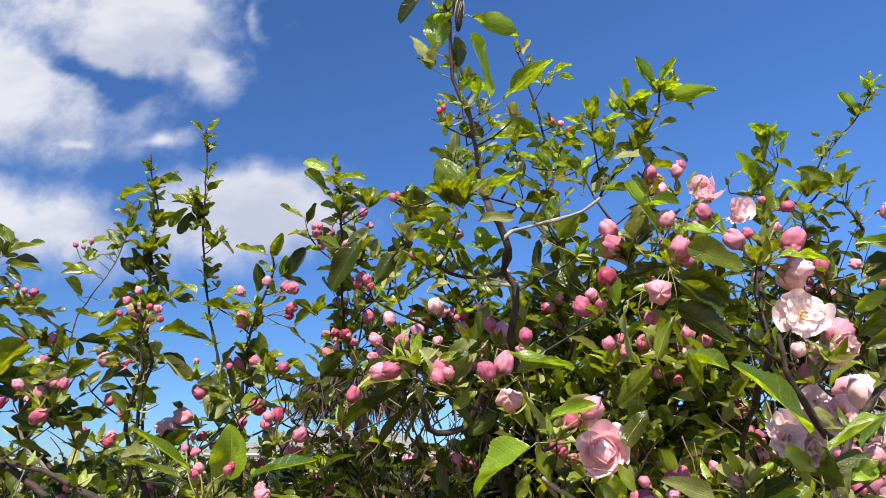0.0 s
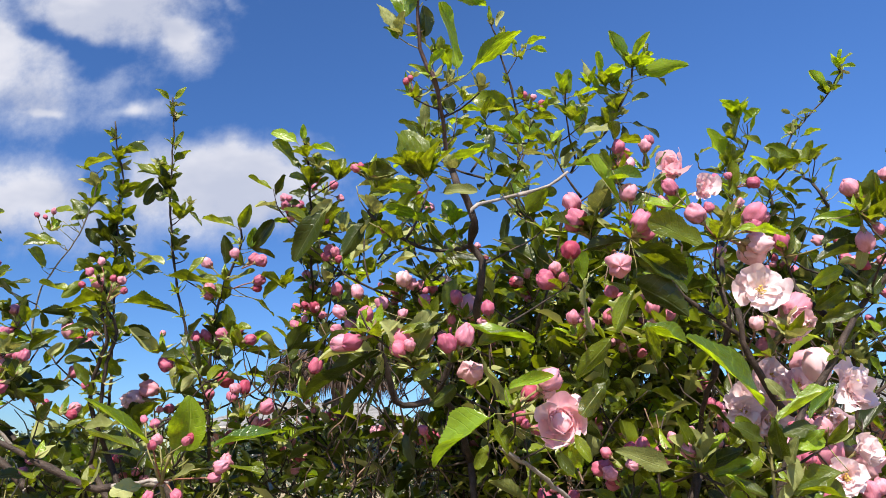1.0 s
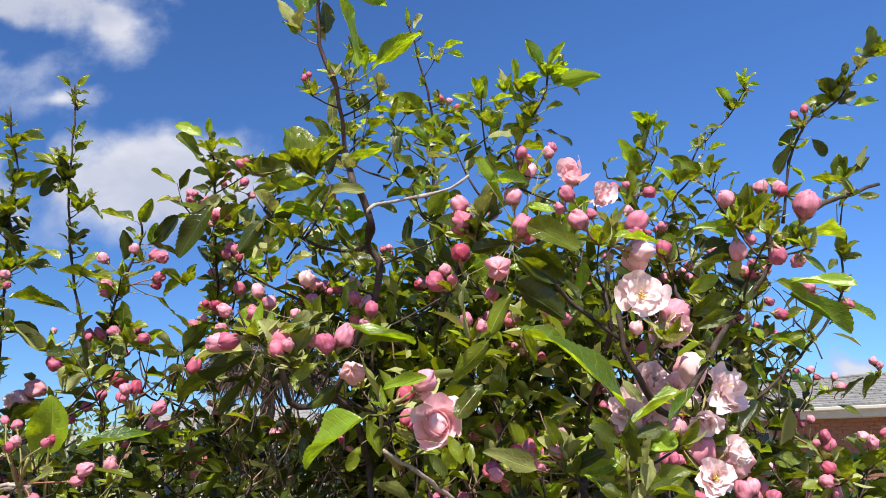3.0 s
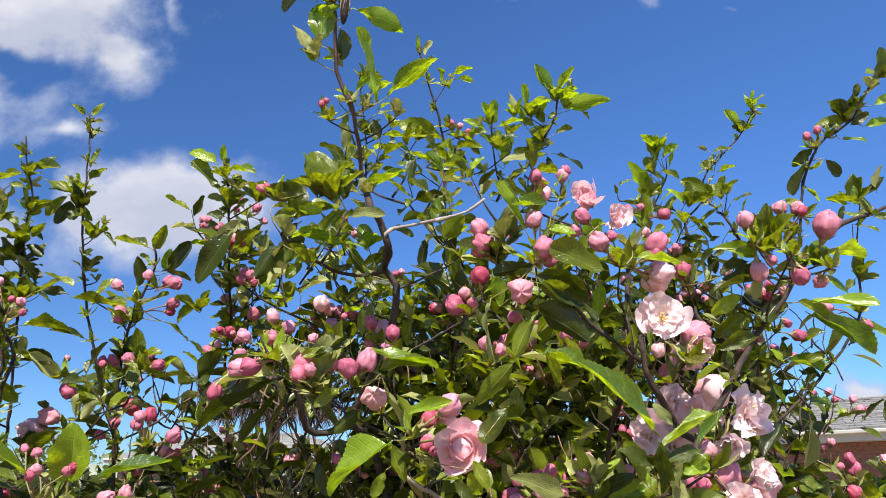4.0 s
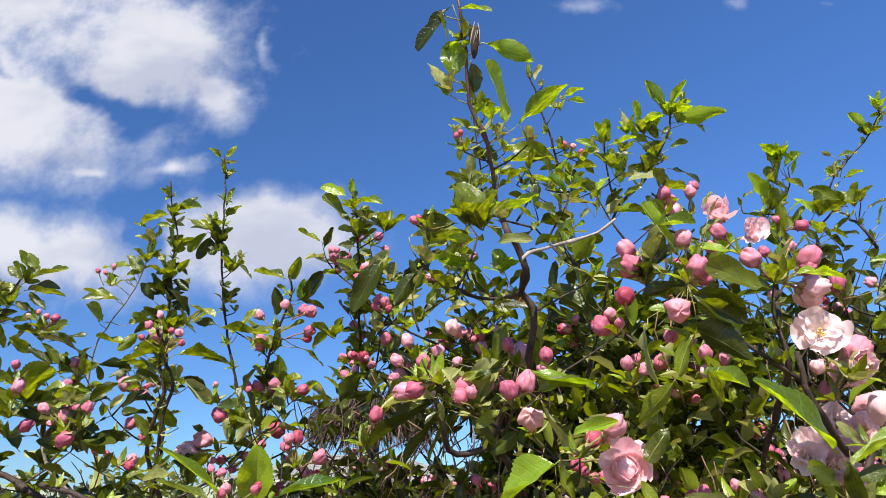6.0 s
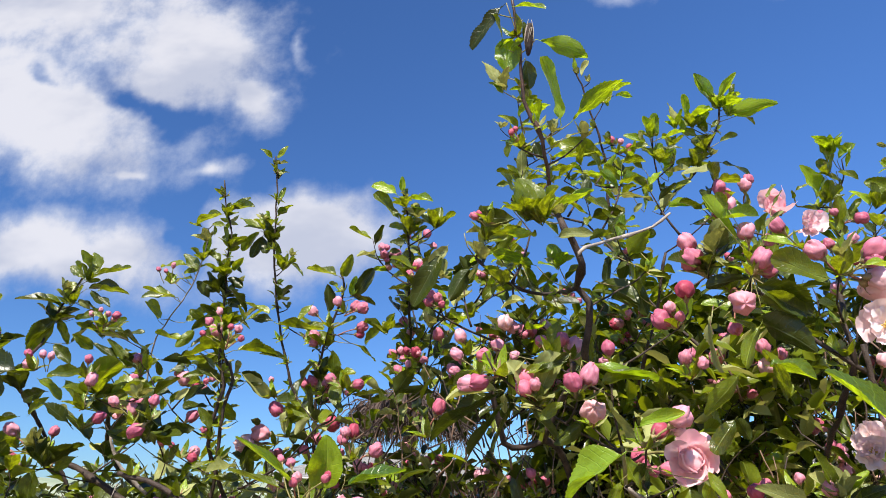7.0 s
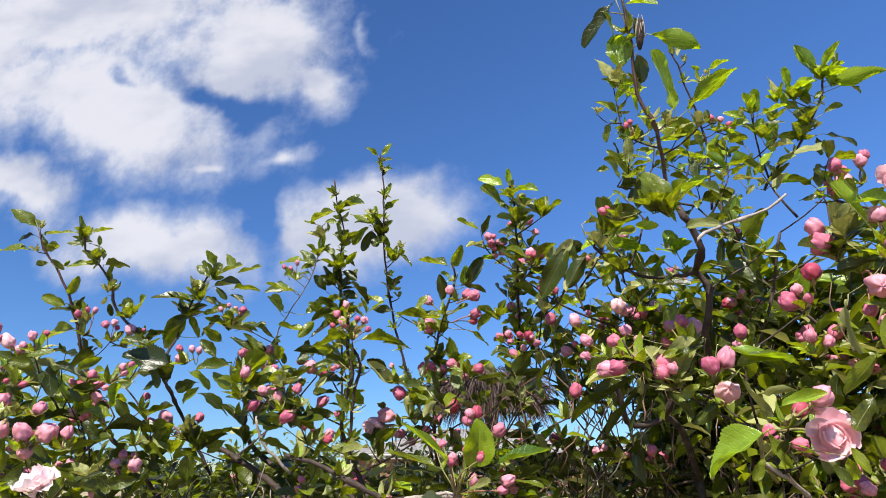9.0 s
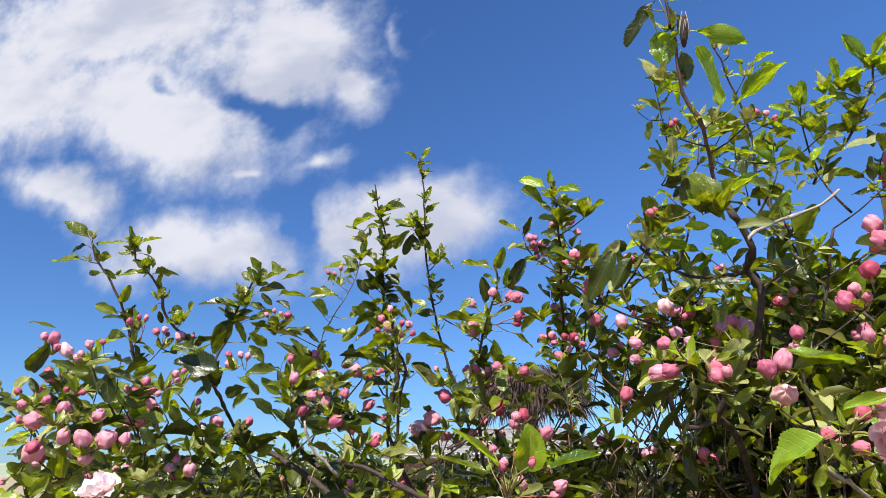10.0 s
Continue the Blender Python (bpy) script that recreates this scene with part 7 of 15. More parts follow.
leaf(LEAF_YOUNG, (0.256, 0.419, 1.524), (0.239, 0.426, 1.512), 0.0077, (-0.5, -0.8, 0.3), 4)
leaf(LEAF_PALE, (0.19, 0.485, 1.499), (0.15, 0.465, 1.512), 0.0095, (0.5, -0.7, 0.6), 4)
leaf(LEAF, (0.201, 0.482, 1.512), (0.19, 0.472, 1.533), 0.0090, (0.2, -0.9, -0.3), 2)
leaf(LEAF_YOUNG, (0.205, 0.485, 1.505), (0.217, 0.474, 1.522), 0.0078, (-0.7, -0.7, 0.1), 2)
leaf(LEAF_SHADED, (0.208, 0.486, 1.502), (0.229, 0.474, 1.512), 0.0109, (-0.5, -0.9, -0.0), 4)
leaf(LEAF_FRESH, (0.212, 0.488, 1.495), (0.24, 0.487, 1.505), 0.0094, (-0.2, -0.9, 0.4), 1)
leaf(LEAF, (0.229, 0.489, 1.495), (0.248, 0.487, 1.512), 0.0106, (-0.2, -1.0, 0.1), 0)
leaf(LEAF_SHADED, (0.184, 0.484, 1.501), (0.169, 0.479, 1.505), 0.0067, (0.3, -0.9, -0.1), 4)
leaf(LEAF_FRESH, (0.413, 0.565, 1.649), (0.463, 0.548, 1.637), 0.0148, (-0.1, -0.7, 0.7), 3)
leaf(LEAF_FRESH, (0.414, 0.567, 1.641), (0.479, 0.578, 1.609), 0.0187, (0.3, -0.9, 0.4), 1)
leaf(LEAF_YOUNG, (0.411, 0.555, 1.687), (0.475, 0.562, 1.697), 0.0222, (-0.0, -0.7, 0.7), 0)
leaf(LEAF_YOUNG, (0.379, 0.557, 1.685), (0.342, 0.564, 1.694), 0.0143, (-0.2, -1.0, -0.0), 1)
leaf(LEAF_YOUNG, (0.419, 0.558, 1.672), (0.456, 0.558, 1.658), 0.0133, (0.0, -1.0, 0.1), 2)
leaf(LEAF, (0.406, 0.565, 1.65), (0.432, 0.564, 1.635), 0.0102, (0.1, -1.0, 0.3), 1)
leaf(LEAF_YOUNG, (0.397, 0.543, 1.731), (0.411, 0.54, 1.725), 0.0067, (-0.3, -0.8, -0.4), 1)
leaf(LEAF_YOUNG, (0.409, 0.55, 1.704), (0.399, 0.546, 1.712), 0.0060, (-0.2, -0.8, -0.6), 4)
leaf(LEAF_SHADED, (0.391, 0.561, 1.668), (0.336, 0.559, 1.659), 0.0189, (-0.1, -0.8, 0.6), 1)
leaf(LEAF_SHADED, (0.396, 0.565, 1.654), (0.376, 0.568, 1.63), 0.0132, (0.2, 1.0, -0.1), 1)
leaf(LEAF, (0.368, 0.57, 1.64), (0.342, 0.582, 1.621), 0.0145, (-0.3, -0.9, -0.1), 0)
leaf(LEAF_YOUNG, (0.363, 0.566, 1.654), (0.335, 0.572, 1.64), 0.0132, (-0.2, -1.0, -0.1), 3)
leaf(LEAF_PALE, (0.377, 0.56, 1.672), (0.371, 0.563, 1.651), 0.0093, (-0.4, -0.9, -0.0), 1)
leaf(LEAF_YOUNG, (0.415, 0.557, 1.677), (0.435, 0.557, 1.685), 0.0075, (-0.2, -0.9, 0.5), 3)
leaf(LEAF, (0.378, 0.574, 1.622), (0.343, 0.575, 1.612), 0.0123, (-0.1, -0.9, 0.3), 0)
leaf(LEAF_SHADED, (0.348, 0.557, 1.69), (0.338, 0.556, 1.685), 0.0049, (0.1, -1.0, -0.1), 0)
leaf(LEAF_SHADED, (0.342, 0.563, 1.668), (0.369, 0.561, 1.682), 0.0105, (-0.4, -0.7, 0.6), 2)
leaf(LEAF, (0.603, 0.715, 1.904), (0.564, 0.724, 1.911), 0.0138, (-0.2, -1.0, 0.2), 1)
leaf(LEAF_SHADED, (0.568, 0.729, 1.864), (0.591, 0.737, 1.843), 0.0134, (-0.3, -0.7, -0.6), 2)
leaf(LEAF_SHADED, (0.554, 0.729, 1.864), (0.533, 0.739, 1.821), 0.0165, (-0.3, 0.9, 0.4), 3)
leaf(LEAF_SHADED, (0.557, 0.726, 1.876), (0.534, 0.738, 1.859), 0.0121, (-0.5, -0.9, 0.0), 4)
leaf(LEAF_YOUNG, (0.586, 0.722, 1.885), (0.612, 0.711, 1.883), 0.0095, (-0.4, -0.9, -0.1), 1)
leaf(LEAF_SHADED, (0.597, 0.717, 1.9), (0.619, 0.708, 1.913), 0.0111, (-0.2, -0.9, -0.2), 0)
leaf(LEAF_SHADED, (0.605, 0.708, 1.93), (0.605, 0.698, 1.945), 0.0079, (-0.5, -0.7, -0.5), 4)
leaf(LEAF_YOUNG, (0.626, 0.709, 1.923), (0.647, 0.704, 1.936), 0.0104, (-0.1, -1.0, -0.2), 1)
leaf(LEAF_YOUNG, (0.613, 0.716, 1.899), (0.652, 0.716, 1.913), 0.0143, (-0.0, -1.0, 0.0), 0)
leaf(LEAF_PALE, (0.614, 0.707, 1.931), (0.63, 0.697, 1.947), 0.0086, (-0.8, -0.4, 0.5), 0)
leaf(LEAF_YOUNG, (0.602, 0.742, 1.81), (0.605, 0.733, 1.844), 0.0150, (-0.5, -0.8, -0.2), 4)
leaf(LEAF_YOUNG, (0.598, 0.742, 1.812), (0.565, 0.74, 1.812), 0.0112, (0.1, -1.0, -0.0), 3)
leaf(LEAF_SHADED, (0.616, 0.738, 1.822), (0.635, 0.731, 1.84), 0.0112, (-0.3, -1.0, -0.1), 3)
leaf(LEAF_PALE, (0.628, 0.737, 1.824), (0.631, 0.725, 1.854), 0.0111, (-1.0, 0.1, 0.1), 4)
leaf(LEAF_PALE, (0.586, 0.748, 1.792), (0.591, 0.746, 1.812), 0.0089, (-0.5, -0.9, 0.0), 4)
leaf(LEAF_YOUNG, (0.542, 0.739, 1.833), (0.563, 0.744, 1.816), 0.0092, (0.4, -0.9, 0.2), 4)
leaf(LEAF, (0.622, 0.744, 1.798), (0.643, 0.737, 1.796), 0.0096, (-0.3, -0.9, -0.3), 3)
leaf(LEAF, (0.599, 0.748, 1.789), (0.629, 0.743, 1.784), 0.0104, (-0.1, -0.9, 0.5), 4)
leaf(LEAF_SHADED, (0.564, 0.719, 1.898), (0.585, 0.71, 1.895), 0.0096, (-0.4, -0.8, -0.4), 4)
leaf(LEAF_SHADED, (0.593, 0.714, 1.912), (0.578, 0.709, 1.919), 0.0076, (-0.1, -0.7, -0.7), 2)
leaf(LEAF, (0.602, 0.765, 1.729), (0.624, 0.755, 1.73), 0.0088, (-0.4, -0.9, 0.1), 0)
leaf(LEAF, (0.602, 0.765, 1.729), (0.592, 0.771, 1.717), 0.0072, (-0.4, -0.9, -0.1), 4)
leaf(LEAF_SHADED, (0.597, 0.778, 1.685), (0.575, 0.791, 1.641), 0.0174, (-0.8, -0.6, 0.2), 3)
leaf(LEAF_YOUNG, (0.604, 0.779, 1.679), (0.643, 0.774, 1.661), 0.0147, (0.2, -0.8, 0.6), 0)
leaf(LEAF, (0.536, 0.789, 1.656), (0.561, 0.777, 1.671), 0.0121, (-0.5, -0.8, 0.2), 1)
leaf(LEAF, (0.536, 0.795, 1.634), (0.56, 0.78, 1.645), 0.0110, (-0.6, -0.8, 0.2), 0)
leaf(LEAF_YOUNG, (0.52, 0.794, 1.64), (0.574, 0.799, 1.625), 0.0192, (0.2, -0.8, 0.6), 2)
leaf(LEAF_SHADED, (0.533, 0.797, 1.628), (0.562, 0.802, 1.622), 0.0103, (0.2, -0.9, 0.4), 4)
leaf(LEAF, (0.559, 0.796, 1.628), (0.54, 0.8, 1.615), 0.0080, (-0.5, -0.8, 0.4), 1)
leaf(LEAF_YOUNG, (0.504, 0.802, 1.615), (0.52, 0.806, 1.59), 0.0127, (-0.3, -0.9, -0.4), 0)
leaf(LEAF, (0.494, 0.795, 1.64), (0.515, 0.795, 1.654), 0.0088, (-0.2, -0.9, 0.4), 1)
leaf(LEAF_YOUNG, (0.468, 0.804, 1.615), (0.479, 0.797, 1.627), 0.0076, (-0.4, -0.9, -0.1), 4)
leaf(LEAF_SHADED, (0.525, 0.778, 1.697), (0.504, 0.773, 1.709), 0.0088, (0.1, -1.0, -0.2), 0)
leaf(LEAF, (0.604, 0.775, 1.691), (0.611, 0.769, 1.717), 0.0093, (-0.9, -0.4, 0.2), 3)
leaf(LEAF_YOUNG, (0.52, 0.796, 1.634), (0.503, 0.786, 1.652), 0.0089, (0.1, -0.9, -0.4), 4)
leaf(LEAF_SHADED, (0.591, 0.787, 1.653), (0.614, 0.785, 1.673), 0.0103, (-0.6, -0.3, 0.7), 4)
leaf(LEAF_YOUNG, (0.262, 0.418, 1.546), (0.228, 0.418, 1.528), 0.0104, (-0.4, -0.4, 0.8), 2)
leaf(LEAF_SHADED, (0.255, 0.424, 1.525), (0.231, 0.419, 1.522), 0.0081, (0.1, -0.8, 0.7), 4)
leaf(LEAF, (0.255, 0.427, 1.514), (0.238, 0.431, 1.508), 0.0065, (-0.4, -0.7, 0.6), 2)
leaf(LEAF, (0.269, 0.43, 1.501), (0.238, 0.428, 1.491), 0.0113, (-0.2, -0.6, 0.7), 0)
leaf(LEAF_PALE, (0.233, 0.428, 1.516), (0.237, 0.428, 1.49), 0.0088, (0.4, -0.9, 0.0), 2)
leaf(LEAF_YOUNG, (0.213, 0.427, 1.52), (0.225, 0.433, 1.506), 0.0067, (0.3, -1.0, -0.2), 4)
leaf(LEAF, (0.27, 0.434, 1.486), (0.239, 0.424, 1.493), 0.0113, (0.4, -0.7, 0.6), 1)
leaf(LEAF_PALE, (0.241, 0.433, 1.495), (0.228, 0.432, 1.484), 0.0069, (-0.1, -1.0, 0.2), 3)
leaf(LEAF_YOUNG, (0.22, 0.437, 1.483), (0.205, 0.436, 1.499), 0.0072, (0.4, -0.9, 0.3), 1)
leaf(LEAF, (0.227, 0.424, 1.531), (0.237, 0.428, 1.515), 0.0072, (0.1, -1.0, -0.2), 4)
leaf(LEAF_PALE, (0.237, 0.421, 1.537), (0.226, 0.418, 1.55), 0.0056, (0.1, -1.0, -0.1), 4)
leaf(LEAF_YOUNG, (0.246, 0.437, 1.479), (0.268, 0.437, 1.484), 0.0083, (-0.1, -0.9, 0.4), 3)
leaf(LEAF, (0.208, 0.434, 1.496), (0.223, 0.432, 1.487), 0.0066, (-0.0, -1.0, 0.2), 3)
leaf(LEAF, (0.547, 0.857, 1.595), (0.588, 0.859, 1.575), 0.0176, (0.0, -1.0, -0.0), 1)
leaf(LEAF_YOUNG, (0.547, 0.857, 1.598), (0.579, 0.851, 1.591), 0.0111, (-0.1, -1.0, 0.3), 2)
leaf(LEAF_YOUNG, (0.606, 0.855, 1.592), (0.577, 0.843, 1.607), 0.0122, (0.5, -0.9, 0.2), 2)
leaf(LEAF_SHADED, (0.548, 0.865, 1.568), (0.595, 0.849, 1.567), 0.0171, (-0.2, -0.7, 0.7), 0)
leaf(LEAF, (0.603, 0.86, 1.575), (0.631, 0.842, 1.594), 0.0129, (-0.7, -0.6, 0.4), 2)
leaf(LEAF_SHADED, (0.638, 0.858, 1.575), (0.665, 0.849, 1.602), 0.0141, (-0.6, -0.8, 0.3), 4)
leaf(LEAF_SHADED, (0.666, 0.857, 1.575), (0.684, 0.848, 1.602), 0.0142, (-0.5, -0.9, 0.0), 3)
leaf(LEAF, (0.597, 0.881, 1.501), (0.546, 0.871, 1.508), 0.0179, (0.2, -0.6, 0.8), 4)
leaf(LEAF, (0.639, 0.881, 1.495), (0.654, 0.877, 1.469), 0.0127, (-0.5, -0.9, -0.1), 2)
leaf(LEAF_YOUNG, (0.646, 0.877, 1.508), (0.69, 0.88, 1.502), 0.0153, (0.1, -0.9, 0.4), 0)
leaf(LEAF, (0.598, 0.885, 1.488), (0.574, 0.895, 1.481), 0.0113, (-0.4, -0.9, 0.2), 1)
leaf(LEAF, (0.57, 0.892, 1.468), (0.538, 0.896, 1.481), 0.0118, (0.2, -0.8, 0.6), 0)
leaf(LEAF_SHADED, (0.639, 0.872, 1.528), (0.676, 0.863, 1.528), 0.0152, (-0.2, -0.9, 0.3), 3)
leaf(LEAF_YOUNG, (0.605, 0.892, 1.461), (0.619, 0.889, 1.471), 0.0074, (-0.3, -0.9, 0.2), 1)
leaf(LEAF_SHADED, (0.564, 0.898, 1.448), (0.602, 0.901, 1.454), 0.0133, (-0.1, -0.4, 0.9), 4)
leaf(LEAF, (0.526, 0.859, 1.595), (0.52, 0.857, 1.609), 0.0063, (-0.4, -0.9, -0.2), 3)
leaf(LEAF, (0.666, 0.863, 1.555), (0.641, 0.865, 1.569), 0.0097, (0.1, -1.0, 0.3), 0)
leaf(LEAF_SHADED, (0.681, 0.883, 1.482), (0.655, 0.883, 1.455), 0.0125, (-0.6, -0.6, 0.6), 1)
leaf(LEAF, (0.576, 0.879, 1.515), (0.605, 0.865, 1.521), 0.0110, (-0.4, -0.5, 0.8), 2)
leaf(LEAF, (-0.944, 0.837, 1.893), (-0.969, 0.803, 1.924), 0.0203, (0.8, -0.6, -0.0), 4)
leaf(LEAF, (-0.941, 0.84, 1.885), (-0.891, 0.858, 1.892), 0.0183, (0.2, -0.9, 0.4), 4)
leaf(LEAF_SHADED, (-0.951, 0.838, 1.884), (-0.983, 0.833, 1.883), 0.0112, (0.1, -0.9, 0.5), 2)
leaf(LEAF, (-0.957, 0.845, 1.86), (-1.017, 0.832, 1.872), 0.0198, (0.3, -0.5, 0.8), 1)
leaf(LEAF, (-0.932, 0.858, 1.84), (-0.958, 0.853, 1.84), 0.0110, (0.2, -0.9, -0.3), 4)
leaf(LEAF, (-0.93, 0.856, 1.847), (-0.914, 0.873, 1.832), 0.0115, (0.6, -0.8, -0.2), 0)
leaf(LEAF, (-0.907, 0.883, 1.787), (-0.884, 0.874, 1.817), 0.0163, (0.5, -0.7, -0.6), 0)
leaf(LEAF, (-0.909, 0.889, 1.77), (-0.938, 0.862, 1.788), 0.0162, (0.7, -0.7, 0.1), 2)
leaf(LEAF, (-0.874, 0.863, 1.873), (-0.881, 0.842, 1.912), 0.0154, (1.0, -0.1, 0.1), 3)
leaf(LEAF, (-0.861, 0.862, 1.888), (-0.832, 0.873, 1.902), 0.0116, (0.2, -0.9, 0.3), 0)
leaf(LEAF, (-0.87, 0.866, 1.869), (-0.898, 0.848, 1.874), 0.0112, (0.5, -0.7, 0.5), 4)
leaf(LEAF, (-0.858, 0.88, 1.838), (-0.904, 0.864, 1.835), 0.0165, (0.3, -0.8, 0.5), 0)
leaf(LEAF_SHADED, (-0.847, 0.883, 1.838), (-0.796, 0.885, 1.833), 0.0174, (0.1, -0.7, 0.7), 4)
leaf(LEAF_PALE, (-0.847, 0.881, 1.844), (-0.847, 0.879, 1.867), 0.0081, (1.0, -0.2, 0.0), 1)
leaf(LEAF, (-0.837, 0.897, 1.805), (-0.842, 0.89, 1.828), 0.0097, (0.8, -0.6, -0.0), 3)
leaf(LEAF_PALE, (-0.844, 0.901, 1.789), (-0.853, 0.901, 1.774), 0.0071, (0.6, -0.8, -0.4), 2)
leaf(LEAF_SHADED, (-0.843, 0.905, 1.778), (-0.843, 0.917, 1.757), 0.0103, (0.6, -0.7, -0.4), 0)
leaf(LEAF, (-0.831, 0.909, 1.773), (-0.796, 0.92, 1.764), 0.0146, (0.3, -0.9, 0.2), 2)
leaf(LEAF, (-0.806, 0.922, 1.756), (-0.768, 0.909, 1.782), 0.0195, (-0.0, -0.9, -0.4), 3)
leaf(LEAF, (-0.897, 0.903, 1.737), (-0.966, 0.905, 1.722), 0.0241, (-0.1, -0.8, 0.5), 1)
leaf(LEAF_PALE, (-0.89, 0.909, 1.724), (-0.894, 0.905, 1.753), 0.0100, (1.0, -0.2, 0.1), 3)
leaf(LEAF, (-0.885, 0.903, 1.747), (-0.884, 0.883, 1.777), 0.0123, (1.0, 0.1, 0.0), 3)
leaf(LEAF, (-0.851, 0.872, 1.867), (-0.85, 0.867, 1.885), 0.0081, (0.6, -0.7, -0.2), 0)
leaf(LEAF_SHADED, (-0.869, 0.865, 1.871), (-0.846, 0.872, 1.869), 0.0082, (0.3, -0.9, 0.3), 2)
leaf(LEAF, (-0.841, 0.892, 1.816), (-0.83, 0.885, 1.838), 0.0088, (0.1, -0.9, -0.4), 0)
leaf(LEAF, (-0.876, 0.915, 1.72), (-0.858, 0.924, 1.706), 0.0102, (0.4, -0.9, 0.0), 0)
leaf(LEAF_SHADED, (-0.821, 0.926, 1.734), (-0.837, 0.921, 1.714), 0.0108, (0.5, -0.8, -0.3), 1)
leaf(LEAF, (-0.91, 0.866, 1.834), (-0.898, 0.864, 1.843), 0.0062, (0.3, -0.7, -0.6), 0)
leaf(LEAF, (-0.753, 1.064, 1.876), (-0.757, 1.042, 1.907), 0.0156, (0.8, -0.5, -0.3), 0)
leaf(LEAF, (-0.747, 1.068, 1.871), (-0.699, 1.078, 1.877), 0.0169, (0.1, -0.7, 0.7), 3)
leaf(LEAF, (-0.762, 1.067, 1.86), (-0.788, 1.06, 1.889), 0.0164, (0.3, -1.0, 0.0), 4)
leaf(LEAF_SHADED, (-0.76, 1.073, 1.845), (-0.711, 1.092, 1.856), 0.0183, (0.2, -0.8, 0.6), 1)
leaf(LEAF_SHADED, (-0.754, 1.075, 1.845), (-0.733, 1.079, 1.822), 0.0133, (0.3, -1.0, 0.1), 2)
leaf(LEAF_SHADED, (-0.798, 1.071, 1.819), (-0.858, 1.03, 1.823), 0.0249, (0.4, -0.5, 0.7), 0)
leaf(LEAF, (-0.802, 1.074, 1.807), (-0.84, 1.054, 1.732), 0.0295, (0.2, -1.0, 0.1), 1)
leaf(LEAF, (-0.794, 1.075, 1.81), (-0.835, 1.047, 1.834), 0.0186, (0.6, -0.8, 0.1), 0)
leaf(LEAF, (-0.783, 1.084, 1.793), (-0.731, 1.077, 1.807), 0.0185, (-0.1, -1.0, -0.1), 4)
leaf(LEAF, (-0.78, 1.086, 1.79), (-0.738, 1.1, 1.774), 0.0165, (0.4, -0.9, 0.2), 3)
leaf(LEAF, (-0.759, 1.069, 1.857), (-0.739, 1.077, 1.863), 0.0091, (0.4, -0.9, -0.3), 0)
leaf(LEAF_SHADED, (-0.801, 1.078, 1.795), (-0.842, 1.059, 1.739), 0.0247, (0.1, -1.0, 0.3), 1)
leaf(LEAF_SHADED, (-0.755, 1.097, 1.779), (-0.686, 1.108, 1.751), 0.0257, (0.4, -0.5, 0.8), 3)
leaf(LEAF, (-0.734, 1.104, 1.774), (-0.693, 1.092, 1.797), 0.0165, (-0.2, -1.0, -0.1), 4)
leaf(LEAF_PALE, (-0.752, 1.087, 1.811), (-0.767, 1.069, 1.824), 0.0113, (0.6, -0.7, -0.3), 2)
leaf(LEAF_SHADED, (-0.789, 1.096, 1.753), (-0.744, 1.098, 1.785), 0.0202, (0.1, -1.0, -0.1), 3)
leaf(LEAF, (-0.806, 1.077, 1.795), (-0.787, 1.094, 1.753), 0.0184, (0.7, -0.7, 0.0), 0)
leaf(LEAF, (-0.747, 1.111, 1.743), (-0.775, 1.082, 1.767), 0.0165, (0.7, -0.7, 0.0), 4)
leaf(LEAF_SHADED, (-0.725, 1.11, 1.764), (-0.668, 1.114, 1.784), 0.0205, (-0.2, -0.8, 0.6), 4)
leaf(LEAF, (-0.713, 1.108, 1.78), (-0.686, 1.129, 1.766), 0.0129, (0.6, -0.8, 0.1), 4)
leaf(LEAF_SHADED, (-0.766, 1.077, 1.826), (-0.742, 1.091, 1.811), 0.0110, (0.5, -0.8, 0.1), 0)
leaf(LEAF, (-0.563, 1.015, 1.811), (-0.603, 0.992, 1.812), 0.0156, (0.4, -0.6, 0.7), 3)
leaf(LEAF, (-0.58, 1.024, 1.773), (-0.602, 1.012, 1.802), 0.0130, (0.8, -0.5, 0.4), 3)
leaf(LEAF, (-0.54, 1.045, 1.742), (-0.596, 1.036, 1.746), 0.0194, (0.2, -0.6, 0.8), 3)
leaf(LEAF_SHADED, (-0.541, 1.048, 1.732), (-0.495, 1.064, 1.759), 0.0188, (0.3, -1.0, 0.1), 3)
leaf(LEAF, (-0.509, 1.044, 1.77), (-0.531, 1.019, 1.786), 0.0156, (0.6, -0.7, -0.4), 1)
leaf(LEAF, (-0.547, 1.034, 1.77), (-0.515, 1.042, 1.801), 0.0185, (0.2, -1.0, 0.0), 1)
leaf(LEAF_SHADED, (-0.506, 1.032, 1.808), (-0.52, 1.013, 1.835), 0.0152, (0.5, -0.8, -0.4), 1)
leaf(LEAF, (-0.529, 1.042, 1.761), (-0.558, 1.039, 1.732), 0.0175, (-0.3, 0.9, 0.3), 0)
leaf(LEAF_SHADED, (-0.541, 1.048, 1.732), (-0.563, 1.066, 1.696), 0.0168, (-0.5, 0.6, 0.6), 1)
leaf(LEAF, (-0.581, 1.043, 1.713), (-0.609, 1.035, 1.703), 0.0105, (0.1, -0.9, 0.4), 1)
leaf(LEAF, (-0.452, 0.858, 1.678), (-0.396, 0.86, 1.686), 0.0192, (-0.0, -0.9, 0.5), 3)
leaf(LEAF, (-0.383, 0.874, 1.689), (-0.324, 0.881, 1.693), 0.0205, (0.1, -0.8, 0.7), 0)
